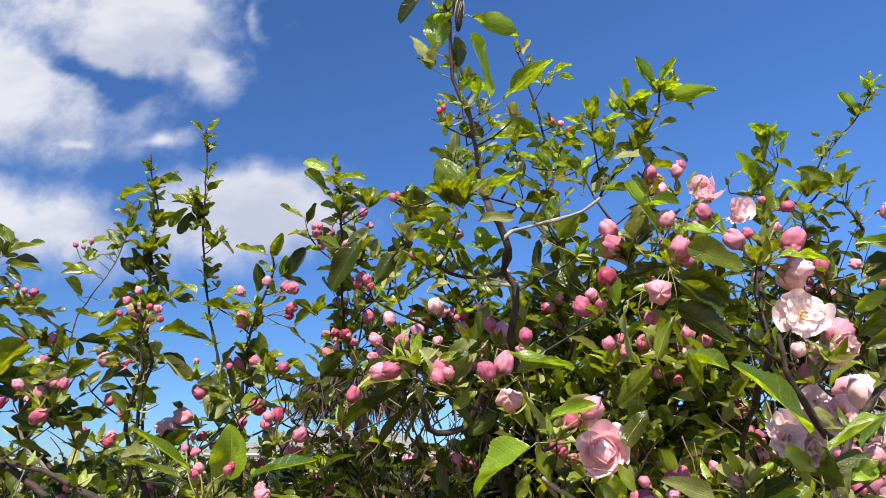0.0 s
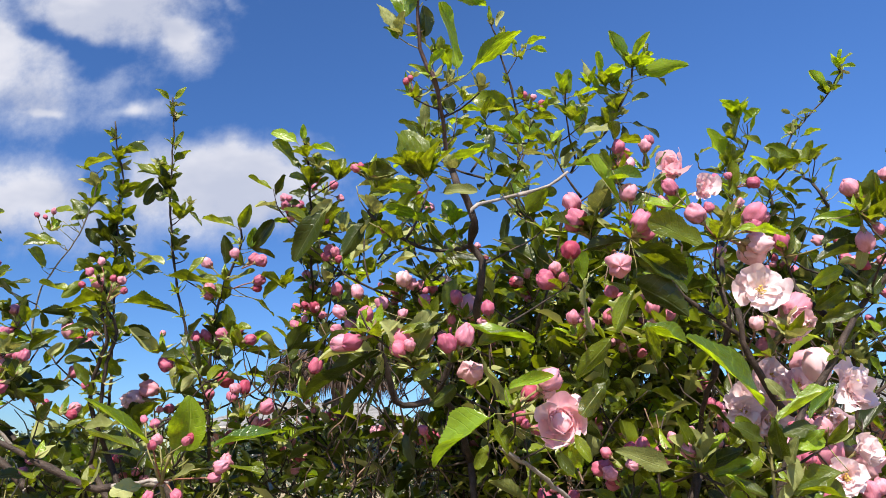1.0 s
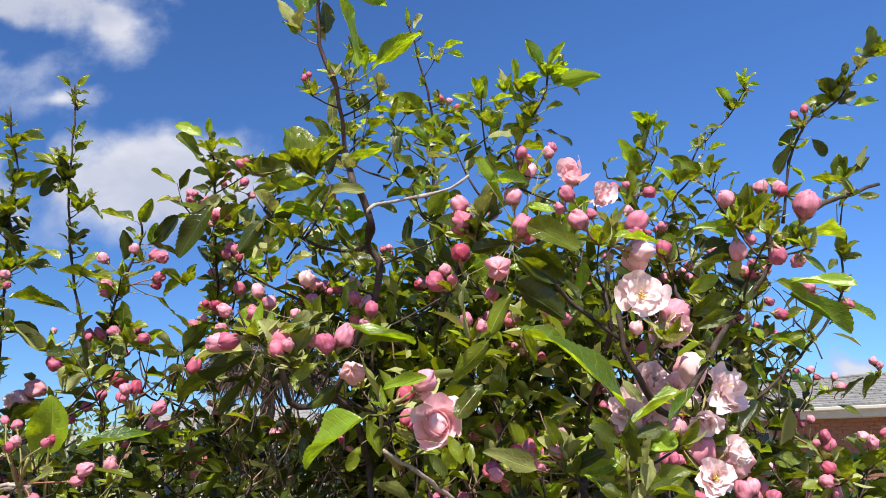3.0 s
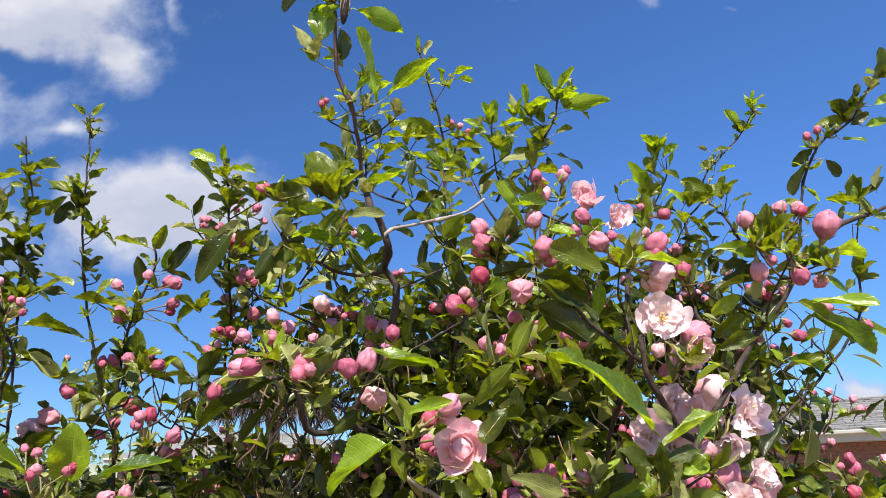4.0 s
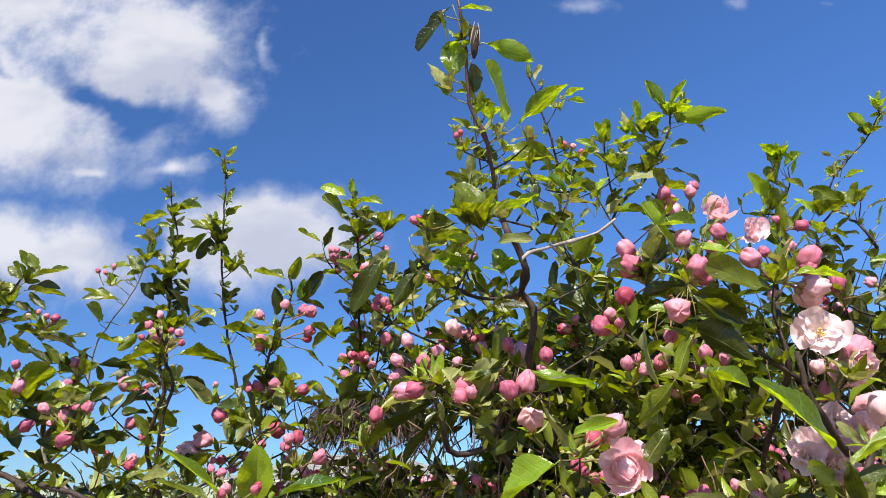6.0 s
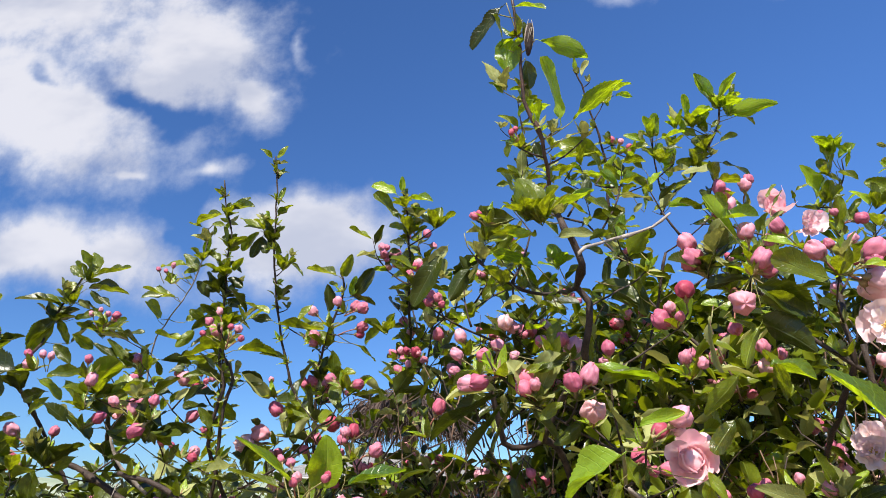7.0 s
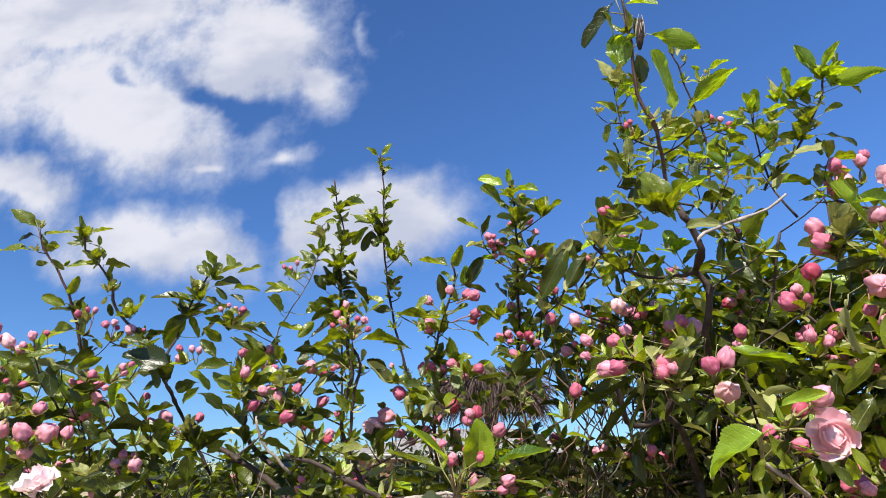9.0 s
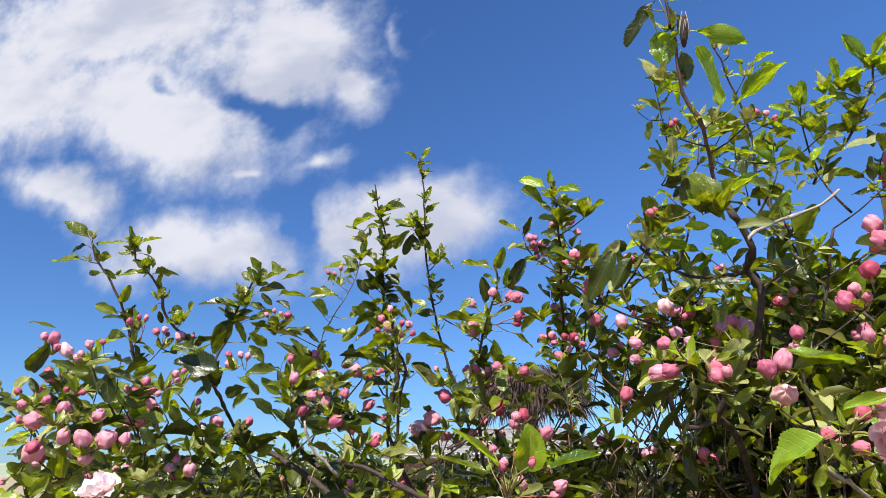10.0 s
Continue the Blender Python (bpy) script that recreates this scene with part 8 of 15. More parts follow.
leaf(LEAF_SHADED, (-0.39, 0.844, 1.771), (-0.362, 0.864, 1.743), 0.0151, (0.7, -0.7, 0.2), 0)
leaf(LEAF, (-0.369, 0.865, 1.727), (-0.343, 0.871, 1.74), 0.0123, (0.3, -0.9, -0.2), 3)
leaf(LEAF, (-0.331, 0.876, 1.727), (-0.264, 0.879, 1.706), 0.0239, (0.3, -0.6, 0.7), 3)
leaf(LEAF_PALE, (-0.381, 0.885, 1.657), (-0.377, 0.873, 1.676), 0.0077, (0.9, -0.2, -0.3), 3)
leaf(LEAF_PALE, (-0.375, 0.886, 1.661), (-0.341, 0.916, 1.631), 0.0185, (0.7, -0.7, 0.0), 1)
leaf(LEAF_SHADED, (-0.368, 0.892, 1.65), (-0.408, 0.883, 1.646), 0.0141, (0.1, -0.7, 0.7), 3)
leaf(LEAF_SHADED, (-0.344, 0.9, 1.646), (-0.377, 0.894, 1.663), 0.0152, (0.3, -0.9, 0.2), 4)
leaf(LEAF_SHADED, (-0.399, 0.882, 1.653), (-0.429, 0.867, 1.665), 0.0119, (0.5, -0.8, 0.3), 3)
leaf(LEAF, (-0.414, 0.875, 1.661), (-0.444, 0.862, 1.652), 0.0113, (0.3, -0.9, 0.2), 2)
leaf(LEAF_SHADED, (-0.416, 0.88, 1.646), (-0.453, 0.886, 1.623), 0.0150, (-0.2, -1.0, 0.1), 0)
leaf(LEAF, (-0.38, 0.906, 1.599), (-0.404, 0.876, 1.62), 0.0166, (0.8, -0.7, -0.0), 3)
leaf(LEAF_SHADED, (-0.447, 0.868, 1.653), (-0.478, 0.853, 1.628), 0.0146, (0.0, -0.9, 0.5), 1)
leaf(LEAF_SHADED, (-0.456, 0.873, 1.63), (-0.506, 0.862, 1.638), 0.0174, (0.3, -0.7, 0.7), 2)
leaf(LEAF, (-0.41, 0.86, 1.708), (-0.395, 0.869, 1.676), 0.0125, (0.6, -0.8, 0.0), 1)
leaf(LEAF, (-0.427, 0.86, 1.692), (-0.399, 0.855, 1.707), 0.0108, (-0.2, -1.0, 0.1), 4)
leaf(LEAF_SHADED, (-0.329, 0.876, 1.728), (-0.362, 0.87, 1.737), 0.0118, (0.3, -0.8, 0.5), 4)
leaf(LEAF_SHADED, (-0.31, 0.899, 1.677), (-0.344, 0.872, 1.686), 0.0152, (0.6, -0.5, 0.7), 0)
leaf(LEAF, (-0.279, 0.881, 1.755), (-0.295, 0.876, 1.722), 0.0127, (0.0, -1.0, 0.1), 3)
leaf(LEAF, (-0.369, 0.866, 1.724), (-0.374, 0.853, 1.746), 0.0090, (0.8, -0.6, -0.2), 2)
leaf(LEAF, (-0.432, 0.909, 1.544), (-0.401, 0.916, 1.584), 0.0174, (-0.4, -0.8, 0.4), 4)
leaf(LEAF_SHADED, (-0.391, 0.916, 1.56), (-0.361, 0.931, 1.54), 0.0132, (0.6, -0.4, 0.6), 1)
leaf(LEAF_SHADED, (-0.418, 0.889, 1.614), (-0.407, 0.908, 1.591), 0.0132, (0.6, -0.8, -0.3), 1)
leaf(LEAF_PALE, (-0.315, 0.916, 1.622), (-0.324, 0.918, 1.583), 0.0139, (-0.7, -0.7, 0.1), 4)
leaf(LEAF_SHADED, (-0.291, 0.923, 1.622), (-0.313, 0.912, 1.598), 0.0119, (0.1, -0.9, 0.4), 3)
leaf(LEAF_SHADED, (-0.407, 0.77, 1.577), (-0.435, 0.745, 1.593), 0.0139, (0.7, -0.6, 0.4), 3)
leaf(LEAF, (-0.428, 0.765, 1.573), (-0.465, 0.761, 1.56), 0.0166, (0.2, -1.0, -0.2), 0)
leaf(LEAF, (-0.395, 0.781, 1.553), (-0.412, 0.755, 1.576), 0.0131, (0.9, -0.5, 0.1), 1)
leaf(LEAF_SHADED, (-0.372, 0.78, 1.577), (-0.409, 0.765, 1.576), 0.0165, (0.4, -0.9, -0.1), 4)
leaf(LEAF, (-0.403, 0.784, 1.539), (-0.395, 0.781, 1.56), 0.0085, (0.0, -1.0, -0.2), 1)
leaf(LEAF_SHADED, (-0.436, 0.767, 1.559), (-0.472, 0.758, 1.573), 0.0146, (0.4, -0.9, 0.3), 0)
leaf(LEAF, (-0.473, 0.741, 1.607), (-0.453, 0.745, 1.622), 0.0106, (0.4, -0.9, -0.2), 1)
leaf(LEAF, (-0.501, 0.733, 1.607), (-0.44, 0.717, 1.638), 0.0240, (-0.4, -0.7, 0.5), 3)
leaf(LEAF, (-0.417, 0.752, 1.621), (-0.494, 0.746, 1.616), 0.0262, (-0.0, -0.5, 0.8), 0)
leaf(LEAF_SHADED, (-0.461, 0.751, 1.587), (-0.501, 0.734, 1.6), 0.0155, (0.5, -0.7, 0.5), 3)
leaf(LEAF_PALE, (-0.441, 0.757, 1.587), (-0.452, 0.744, 1.607), 0.0089, (0.9, -0.4, 0.2), 0)
leaf(LEAF, (-0.443, 0.738, 1.642), (-0.489, 0.734, 1.643), 0.0158, (0.1, -0.8, 0.6), 2)
leaf(LEAF_SHADED, (-0.485, 0.754, 1.559), (-0.51, 0.737, 1.587), 0.0171, (0.5, -0.9, -0.1), 2)
leaf(LEAF_SHADED, (-0.472, 0.762, 1.546), (-0.433, 0.781, 1.532), 0.0158, (0.5, -0.8, 0.3), 4)
leaf(LEAF, (-0.39, 0.79, 1.532), (-0.358, 0.805, 1.539), 0.0124, (0.2, -0.7, 0.6), 3)
leaf(LEAF_SHADED, (-0.504, 0.744, 1.573), (-0.525, 0.718, 1.606), 0.0159, (0.9, -0.4, 0.2), 1)
leaf(LEAF_PALE, (-0.397, 0.762, 1.607), (-0.382, 0.762, 1.621), 0.0086, (0.2, -0.9, -0.3), 0)
leaf(LEAF, (-0.359, 0.785, 1.573), (-0.37, 0.773, 1.601), 0.0109, (0.8, -0.6, 0.1), 0)
leaf(LEAF_SHADED, (-0.627, 0.796, 1.645), (-0.698, 0.776, 1.666), 0.0258, (0.4, -0.4, 0.9), 4)
leaf(LEAF, (-0.608, 0.802, 1.642), (-0.58, 0.819, 1.619), 0.0169, (0.5, -0.8, 0.0), 0)
leaf(LEAF_SHADED, (-0.594, 0.812, 1.627), (-0.639, 0.811, 1.62), 0.0163, (0.0, -1.0, 0.1), 2)
leaf(LEAF, (-0.62, 0.815, 1.596), (-0.598, 0.818, 1.62), 0.0111, (-0.0, -1.0, 0.2), 2)
leaf(LEAF, (-0.717, 0.772, 1.642), (-0.748, 0.77, 1.636), 0.0132, (0.1, -1.0, -0.3), 1)
leaf(LEAF_SHADED, (-0.708, 0.785, 1.61), (-0.691, 0.798, 1.576), 0.0168, (0.6, -0.8, -0.0), 0)
leaf(LEAF, (-0.679, 0.788, 1.627), (-0.706, 0.781, 1.619), 0.0120, (0.3, -0.9, -0.2), 4)
leaf(LEAF_SHADED, (-0.648, 0.796, 1.627), (-0.672, 0.792, 1.619), 0.0106, (0.3, -0.9, -0.2), 4)
leaf(LEAF_SHADED, (-0.662, 0.785, 1.65), (-0.647, 0.796, 1.619), 0.0151, (0.6, -0.8, -0.0), 0)
leaf(LEAF, (-0.568, 0.808, 1.657), (-0.591, 0.797, 1.685), 0.0149, (0.6, -0.8, 0.2), 0)
leaf(LEAF_SHADED, (-0.628, 0.813, 1.596), (-0.664, 0.8, 1.584), 0.0135, (0.2, -0.9, 0.4), 1)
leaf(LEAF, (-0.601, 0.805, 1.642), (-0.55, 0.81, 1.649), 0.0174, (0.0, -0.8, 0.6), 2)
leaf(LEAF_PALE, (-0.588, 0.819, 1.612), (-0.554, 0.826, 1.596), 0.0128, (0.5, -0.3, 0.8), 2)
leaf(LEAF_SHADED, (-0.647, 0.82, 1.558), (-0.716, 0.792, 1.569), 0.0257, (0.3, -0.4, 0.8), 1)
leaf(LEAF, (-0.693, 0.808, 1.554), (-0.674, 0.824, 1.535), 0.0122, (0.7, -0.7, 0.2), 2)
leaf(LEAF, (-0.68, 0.819, 1.535), (-0.627, 0.821, 1.542), 0.0182, (-0.0, -1.0, 0.3), 0)
leaf(LEAF_SHADED, (-0.651, 0.837, 1.504), (-0.689, 0.822, 1.52), 0.0183, (0.4, -0.9, 0.1), 3)
leaf(LEAF, (-0.609, 0.836, 1.543), (-0.62, 0.835, 1.489), 0.0185, (0.1, -1.0, -0.0), 1)
leaf(LEAF, (-0.562, 0.847, 1.55), (-0.596, 0.845, 1.535), 0.0135, (0.0, -1.0, 0.1), 4)
leaf(LEAF_SHADED, (-0.602, 0.838, 1.543), (-0.559, 0.855, 1.559), 0.0203, (0.3, -0.9, 0.2), 3)
leaf(LEAF_PALE, (-0.612, 0.832, 1.55), (-0.617, 0.828, 1.578), 0.0095, (1.0, -0.2, 0.1), 1)
leaf(LEAF_PALE, (-0.606, 0.84, 1.535), (-0.6, 0.831, 1.566), 0.0110, (-0.2, -0.9, -0.2), 4)
leaf(LEAF, (-0.577, 0.811, 1.642), (-0.55, 0.815, 1.618), 0.0153, (0.3, -1.0, 0.1), 2)
leaf(LEAF_SHADED, (-0.66, 0.778, 1.673), (-0.689, 0.764, 1.688), 0.0122, (0.5, -0.8, 0.2), 0)
leaf(LEAF_SHADED, (-0.635, 0.581, 1.621), (-0.632, 0.591, 1.585), 0.0155, (-0.7, 0.7, 0.1), 4)
leaf(LEAF_SHADED, (-0.63, 0.582, 1.621), (-0.595, 0.594, 1.608), 0.0131, (0.4, -0.8, 0.3), 0)
leaf(LEAF_SHADED, (-0.663, 0.572, 1.624), (-0.686, 0.553, 1.626), 0.0101, (0.6, -0.6, 0.5), 3)
leaf(LEAF, (-0.648, 0.578, 1.619), (-0.671, 0.561, 1.621), 0.0097, (0.5, -0.6, 0.6), 4)
leaf(LEAF_SHADED, (-0.618, 0.594, 1.595), (-0.605, 0.604, 1.58), 0.0095, (0.6, -0.8, 0.0), 4)
leaf(LEAF_YOUNG, (-0.66, 0.609, 1.517), (-0.615, 0.627, 1.503), 0.0171, (0.4, -0.3, 0.9), 4)
leaf(LEAF, (-0.684, 0.593, 1.547), (-0.71, 0.613, 1.501), 0.0191, (0.1, -0.9, -0.5), 0)
leaf(LEAF_YOUNG, (-0.707, 0.609, 1.479), (-0.675, 0.614, 1.499), 0.0129, (0.1, -1.0, 0.1), 4)
leaf(LEAF_SHADED, (-0.664, 0.588, 1.577), (-0.674, 0.57, 1.594), 0.0112, (0.8, -0.6, -0.2), 0)
leaf(LEAF, (-0.652, 0.59, 1.58), (-0.677, 0.582, 1.589), 0.0097, (0.4, -0.8, 0.4), 2)
leaf(LEAF_SHADED, (-0.686, 0.569, 1.613), (-0.711, 0.561, 1.62), 0.0092, (0.4, -0.8, 0.4), 4)
leaf(LEAF_SHADED, (-0.712, 0.568, 1.595), (-0.724, 0.561, 1.614), 0.0099, (0.6, -0.8, 0.1), 0)
leaf(LEAF, (-0.717, 0.54, 1.674), (-0.693, 0.554, 1.674), 0.0097, (0.4, -0.7, 0.5), 2)
leaf(LEAF, (-0.66, 0.572, 1.626), (-0.629, 0.57, 1.633), 0.0110, (-0.1, -1.0, 0.1), 2)
leaf(LEAF_SHADED, (-0.722, 0.557, 1.619), (-0.688, 0.548, 1.648), 0.0191, (0.4, -0.7, -0.6), 2)
leaf(LEAF, (-0.707, 0.599, 1.51), (-0.728, 0.594, 1.486), 0.0136, (0.5, -0.8, -0.3), 2)
leaf(LEAF_SHADED, (-0.616, 0.605, 1.565), (-0.636, 0.61, 1.528), 0.0177, (-0.5, 0.8, 0.4), 3)
leaf(LEAF_SHADED, (-0.588, 0.624, 1.535), (-0.6, 0.61, 1.559), 0.0127, (0.7, -0.7, -0.1), 1)
leaf(LEAF_SHADED, (-0.616, 0.63, 1.492), (-0.591, 0.633, 1.51), 0.0131, (0.3, -0.9, -0.3), 2)
leaf(LEAF, (-0.664, 0.613, 1.504), (-0.691, 0.603, 1.492), 0.0131, (0.4, -0.9, -0.2), 4)
leaf(LEAF_SHADED, (-0.586, 0.639, 1.492), (-0.549, 0.639, 1.498), 0.0154, (0.0, -1.0, -0.1), 0)
leaf(LEAF, (-0.717, 0.585, 1.54), (-0.694, 0.589, 1.528), 0.0109, (0.3, -0.9, 0.3), 0)
leaf(LEAF_SHADED, (-0.625, 0.615, 1.528), (-0.577, 0.629, 1.535), 0.0172, (0.1, -0.7, 0.7), 3)
leaf(LEAF_SHADED, (-0.639, 0.618, 1.51), (-0.663, 0.605, 1.528), 0.0135, (0.5, -0.8, 0.1), 3)
leaf(LEAF, (-0.606, 0.592, 1.613), (-0.575, 0.589, 1.625), 0.0111, (-0.1, -1.0, -0.1), 1)
leaf(LEAF_SHADED, (-0.688, 0.577, 1.589), (-0.667, 0.585, 1.602), 0.0109, (0.5, -0.8, -0.3), 1)
leaf(LEAF, (-0.645, 0.59, 1.586), (-0.666, 0.591, 1.571), 0.0088, (-0.3, -0.9, 0.4), 3)
leaf(LEAF_SHADED, (-0.562, 0.65, 1.48), (-0.529, 0.664, 1.492), 0.0129, (0.3, -0.9, 0.3), 2)
tuft(LEAF_YOUNG, 0.3274, 1.0176, 2.1034, 0.040, (0.26, -0.49, 0.83), 8)
tuft(LEAF, 0.2860, 1.0251, 2.0728, 0.038, (-0.21, -0.52, 0.83), 7)
tuft(LEAF, 0.3037, 1.0377, 2.0383, 0.036, (-0.29, -0.51, 0.81), 6)
tuft(LEAF_PALE, 0.3127, 1.0411, 2.0297, 0.018, (0.28, -0.49, 0.83), 5)
tuft(LEAF_YOUNG, 0.2153, 0.9968, 2.0439, 0.034, (-0.38, -0.50, 0.78), 3)
tuft(LEAF, 0.2254, 1.0100, 2.0061, 0.036, (-0.05, -0.53, 0.85), 7)
tuft(LEAF_PALE, 0.2126, 0.9966, 2.0439, 0.016, (0.04, -0.52, 0.85), 6)
tuft(LEAF_YOUNG, 0.5093, 1.0750, 2.0422, 0.036, (0.04, -0.51, 0.86), 8)
tuft(LEAF, 0.5041, 1.0864, 2.0067, 0.034, (-0.39, -0.49, 0.78), 6)
tuft(LEAF_PALE, 0.5043, 1.0821, 2.0200, 0.014, (0.06, -0.51, 0.86), 5)
tuft(LEAF_YOUNG, 0.7238, 1.1346, 2.1673, 0.030, (-0.10, -0.51, 0.86), 6)
tuft(LEAF, 0.7033, 1.1475, 2.1244, 0.030, (0.25, -0.47, 0.84), 5)
tuft(LEAF_PALE, 0.6475, 1.1645, 2.0623, 0.020, (-0.48, -0.46, 0.74), 5)
tuft(LEAF, 0.5090, 0.9759, 1.9003, 0.038, (0.33, -0.49, 0.81), 7)
tuft(LEAF, 0.5623, 0.9741, 1.9162, 0.034, (-0.40, -0.51, 0.76), 6)
tuft(LEAF, 0.4396, 0.9691, 1.9076, 0.034, (0.22, -0.51, 0.83), 6)
tuft(LEAF_PALE, 0.5706, 0.9733, 1.9202, 0.016, (-0.11, -0.54, 0.83), 6)
tuft(LEAF, 0.0149, 0.5236, 1.7163, 0.036, (0.33, -0.64, 0.69), 7)
tuft(LEAF, 0.0282, 0.5255, 1.7130, 0.040, (-0.26, -0.67, 0.69), 7)
tuft(LEAF_PALE, 0.0195, 0.5222, 1.7214, 0.016, (-0.13, -0.69, 0.71), 7)
tuft(LEAF_PALE, 0.0464, 0.6361, 1.7652, 0.018, (-0.35, -0.61, 0.71), 6)
tuft(LEAF, -0.0278, 0.6683, 1.7522, 0.040, (0.30, -0.58, 0.76), 6)
tuft(LEAF_PALE, -0.0337, 0.6734, 1.7360, 0.030, (0.08, -0.61, 0.79), 5)
tuft(LEAF, -0.0113, 0.6837, 1.7091, 0.035, (-0.23, -0.61, 0.76), 5)
tuft(LEAF_YOUNG, 0.0457, 0.6819, 1.7257, 0.030, (-0.26, -0.60, 0.75), 4)
tuft(LEAF, -0.1504, 0.8648, 1.8833, 0.030, (-0.32, -0.54, 0.78), 6)
tuft(LEAF_PALE, -0.1502, 0.8600, 1.8977, 0.012, (-0.22, -0.55, 0.80), 6)
tuft(LEAF, -0.1471, 0.8770, 1.8472, 0.032, (0.12, -0.54, 0.83), 6)
tuft(LEAF_PALE, -0.1354, 0.8705, 1.8689, 0.022, (0.00, -0.55, 0.83), 5)
tuft(LEAF, -0.1128, 0.8767, 1.8546, 0.034, (0.25, -0.52, 0.82), 7)
tuft(LEAF, -0.1213, 0.8978, 1.7895, 0.040, (-0.33, -0.53, 0.78), 7)
tuft(LEAF_PALE, -0.1061, 0.8987, 1.7896, 0.030, (0.36, -0.49, 0.79), 5)
tuft(LEAF_PALE, -0.3947, 0.9785, 2.0204, 0.012, (0.51, -0.42, 0.75), 5)
tuft(LEAF_SHADED, -0.4034, 1.0043, 1.8914, 0.036, (0.33, -0.48, 0.82), 6)
tuft(LEAF, -0.3819, 1.0195, 1.8495, 0.036, (0.32, -0.47, 0.82), 6)
tuft(LEAF_SHADED, -0.3913, 1.0343, 1.8033, 0.038, (0.41, -0.45, 0.79), 6)
tuft(LEAF_SHADED, -0.4833, 1.0147, 1.8125, 0.040, (-0.26, -0.51, 0.82), 7)
tuft(LEAF, -0.4886, 1.0365, 1.7459, 0.040, (0.09, -0.51, 0.86), 7)
tuft(LEAF_SHADED, -0.4981, 1.0524, 1.6959, 0.040, (-0.26, -0.51, 0.82), 7)
tuft(LEAF, -0.4791, 1.0605, 1.6752, 0.040, (0.36, -0.46, 0.81), 6)
tuft(LEAF_SHADED, -0.2891, 0.9710, 1.6647, 0.036, (0.13, -0.52, 0.84), 6)
tuft(LEAF, -0.2781, 0.9613, 1.7110, 0.032, (-0.27, -0.53, 0.81), 6)
tuft(LEAF_SHADED, -0.1688, 1.0036, 1.7704, 0.040, (0.01, -0.52, 0.85), 7)
tuft(LEAF, -0.1655, 1.0250, 1.7066, 0.040, (0.31, -0.48, 0.82), 7)
tuft(LEAF_SHADED, -0.1554, 0.8932, 1.7965, 0.036, (0.12, -0.54, 0.83), 6)
tuft(LEAF_SHADED, -0.8927, 0.8962, 1.7610, 0.036, (-0.12, -0.53, 0.84), 5)
tuft(LEAF_SHADED, -0.7945, 0.9394, 1.7154, 0.040, (0.55, -0.31, 0.78), 6)
tuft(LEAF_SHADED, -0.7305, 0.9321, 1.6457, 0.040, (-0.19, -0.54, 0.82), 6)
tuft(LEAF_SHADED, -0.8898, 0.9220, 1.6877, 0.040, (0.49, -0.33, 0.80), 6)
tuft(LEAF, -0.7082, 1.1327, 1.7122, 0.040, (0.54, -0.29, 0.79), 6)
tuft(LEAF_PALE, -0.3905, 0.9858, 1.9992, 0.015, (0.34, -0.47, 0.81), 5)
tuft(LEAF_PALE, -0.4182, 1.0053, 1.9351, 0.014, (0.49, -0.43, 0.76), 6)
tuft(LEAF_PALE, -0.3725, 1.0279, 1.8758, 0.014, (0.13, -0.51, 0.85), 6)
tuft(LEAF, -0.4140, 1.0112, 1.9181, 0.040, (-0.17, -0.52, 0.84), 5)
tuft(LEAF_PALE, -0.3799, 1.0542, 1.7949, 0.014, (0.07, -0.51, 0.86), 4)
tuft(LEAF, -0.4686, 0.9771, 1.9290, 0.034, (0.34, -0.48, 0.81), 6)
tuft(LEAF, -0.4649, 0.9938, 1.8791, 0.036, (0.36, -0.47, 0.81), 7)
tuft(LEAF, -0.4733, 1.0071, 1.8375, 0.038, (0.01, -0.52, 0.85), 8)
tuft(LEAF_SHADED, -0.4773, 1.0179, 1.8042, 0.036, (0.49, -0.43, 0.76), 7)
tuft(LEAF_PALE, -0.4997, 0.9875, 1.8914, 0.030, (-0.31, -0.51, 0.80), 6)
tuft(LEAF, -0.5089, 0.9966, 1.8622, 0.034, (0.12, -0.51, 0.85), 6)
tuft(LEAF_PALE, -0.4437, 1.0117, 1.8294, 0.016, (-0.31, -0.51, 0.80), 5)
tuft(LEAF, -0.4709, 1.0321, 1.7626, 0.036, (-0.02, -0.52, 0.86), 6)
tuft(LEAF, 0.0139, 0.9762, 2.1035, 0.028, (0.47, -0.44, 0.77), 7)
tuft(LEAF_PALE, -0.0004, 0.5883, 1.8831, 0.022, (-0.33, -0.63, 0.70), 5)
tuft(LEAF_PALE, 0.0716, 0.6089, 1.8350, 0.020, (0.44, -0.56, 0.70), 5)
tuft(LEAF_PALE, 0.0421, 0.6045, 1.8425, 0.018, (0.39, -0.58, 0.71), 6)
tuft(LEAF, 0.0577, 1.0015, 2.0357, 0.030, (0.20, -0.50, 0.84), 6)
tuft(LEAF_PALE, 0.1209, 0.9616, 2.1317, 0.014, (-0.41, -0.50, 0.76), 5)
tuft(LEAF_YOUNG, 0.2587, 1.0234, 2.0727, 0.030, (-0.06, -0.52, 0.85), 5)
tuft(LEAF, 0.2491, 1.0328, 2.0423, 0.030, (0.16, -0.50, 0.85), 5)
tuft(LEAF_PALE, 0.2173, 0.9899, 2.0650, 0.016, (-0.40, -0.50, 0.77), 5)
tuft(LEAF_YOUNG, 0.1812, 1.0044, 2.0142, 0.030, (-0.21, -0.52, 0.83), 5)
tuft(LEAF, 0.1364, 1.0156, 1.9718, 0.030, (-0.38, -0.50, 0.78), 5)
tuft(LEAF, 0.0971, 0.9992, 2.0137, 0.028, (0.33, -0.48, 0.81), 5)
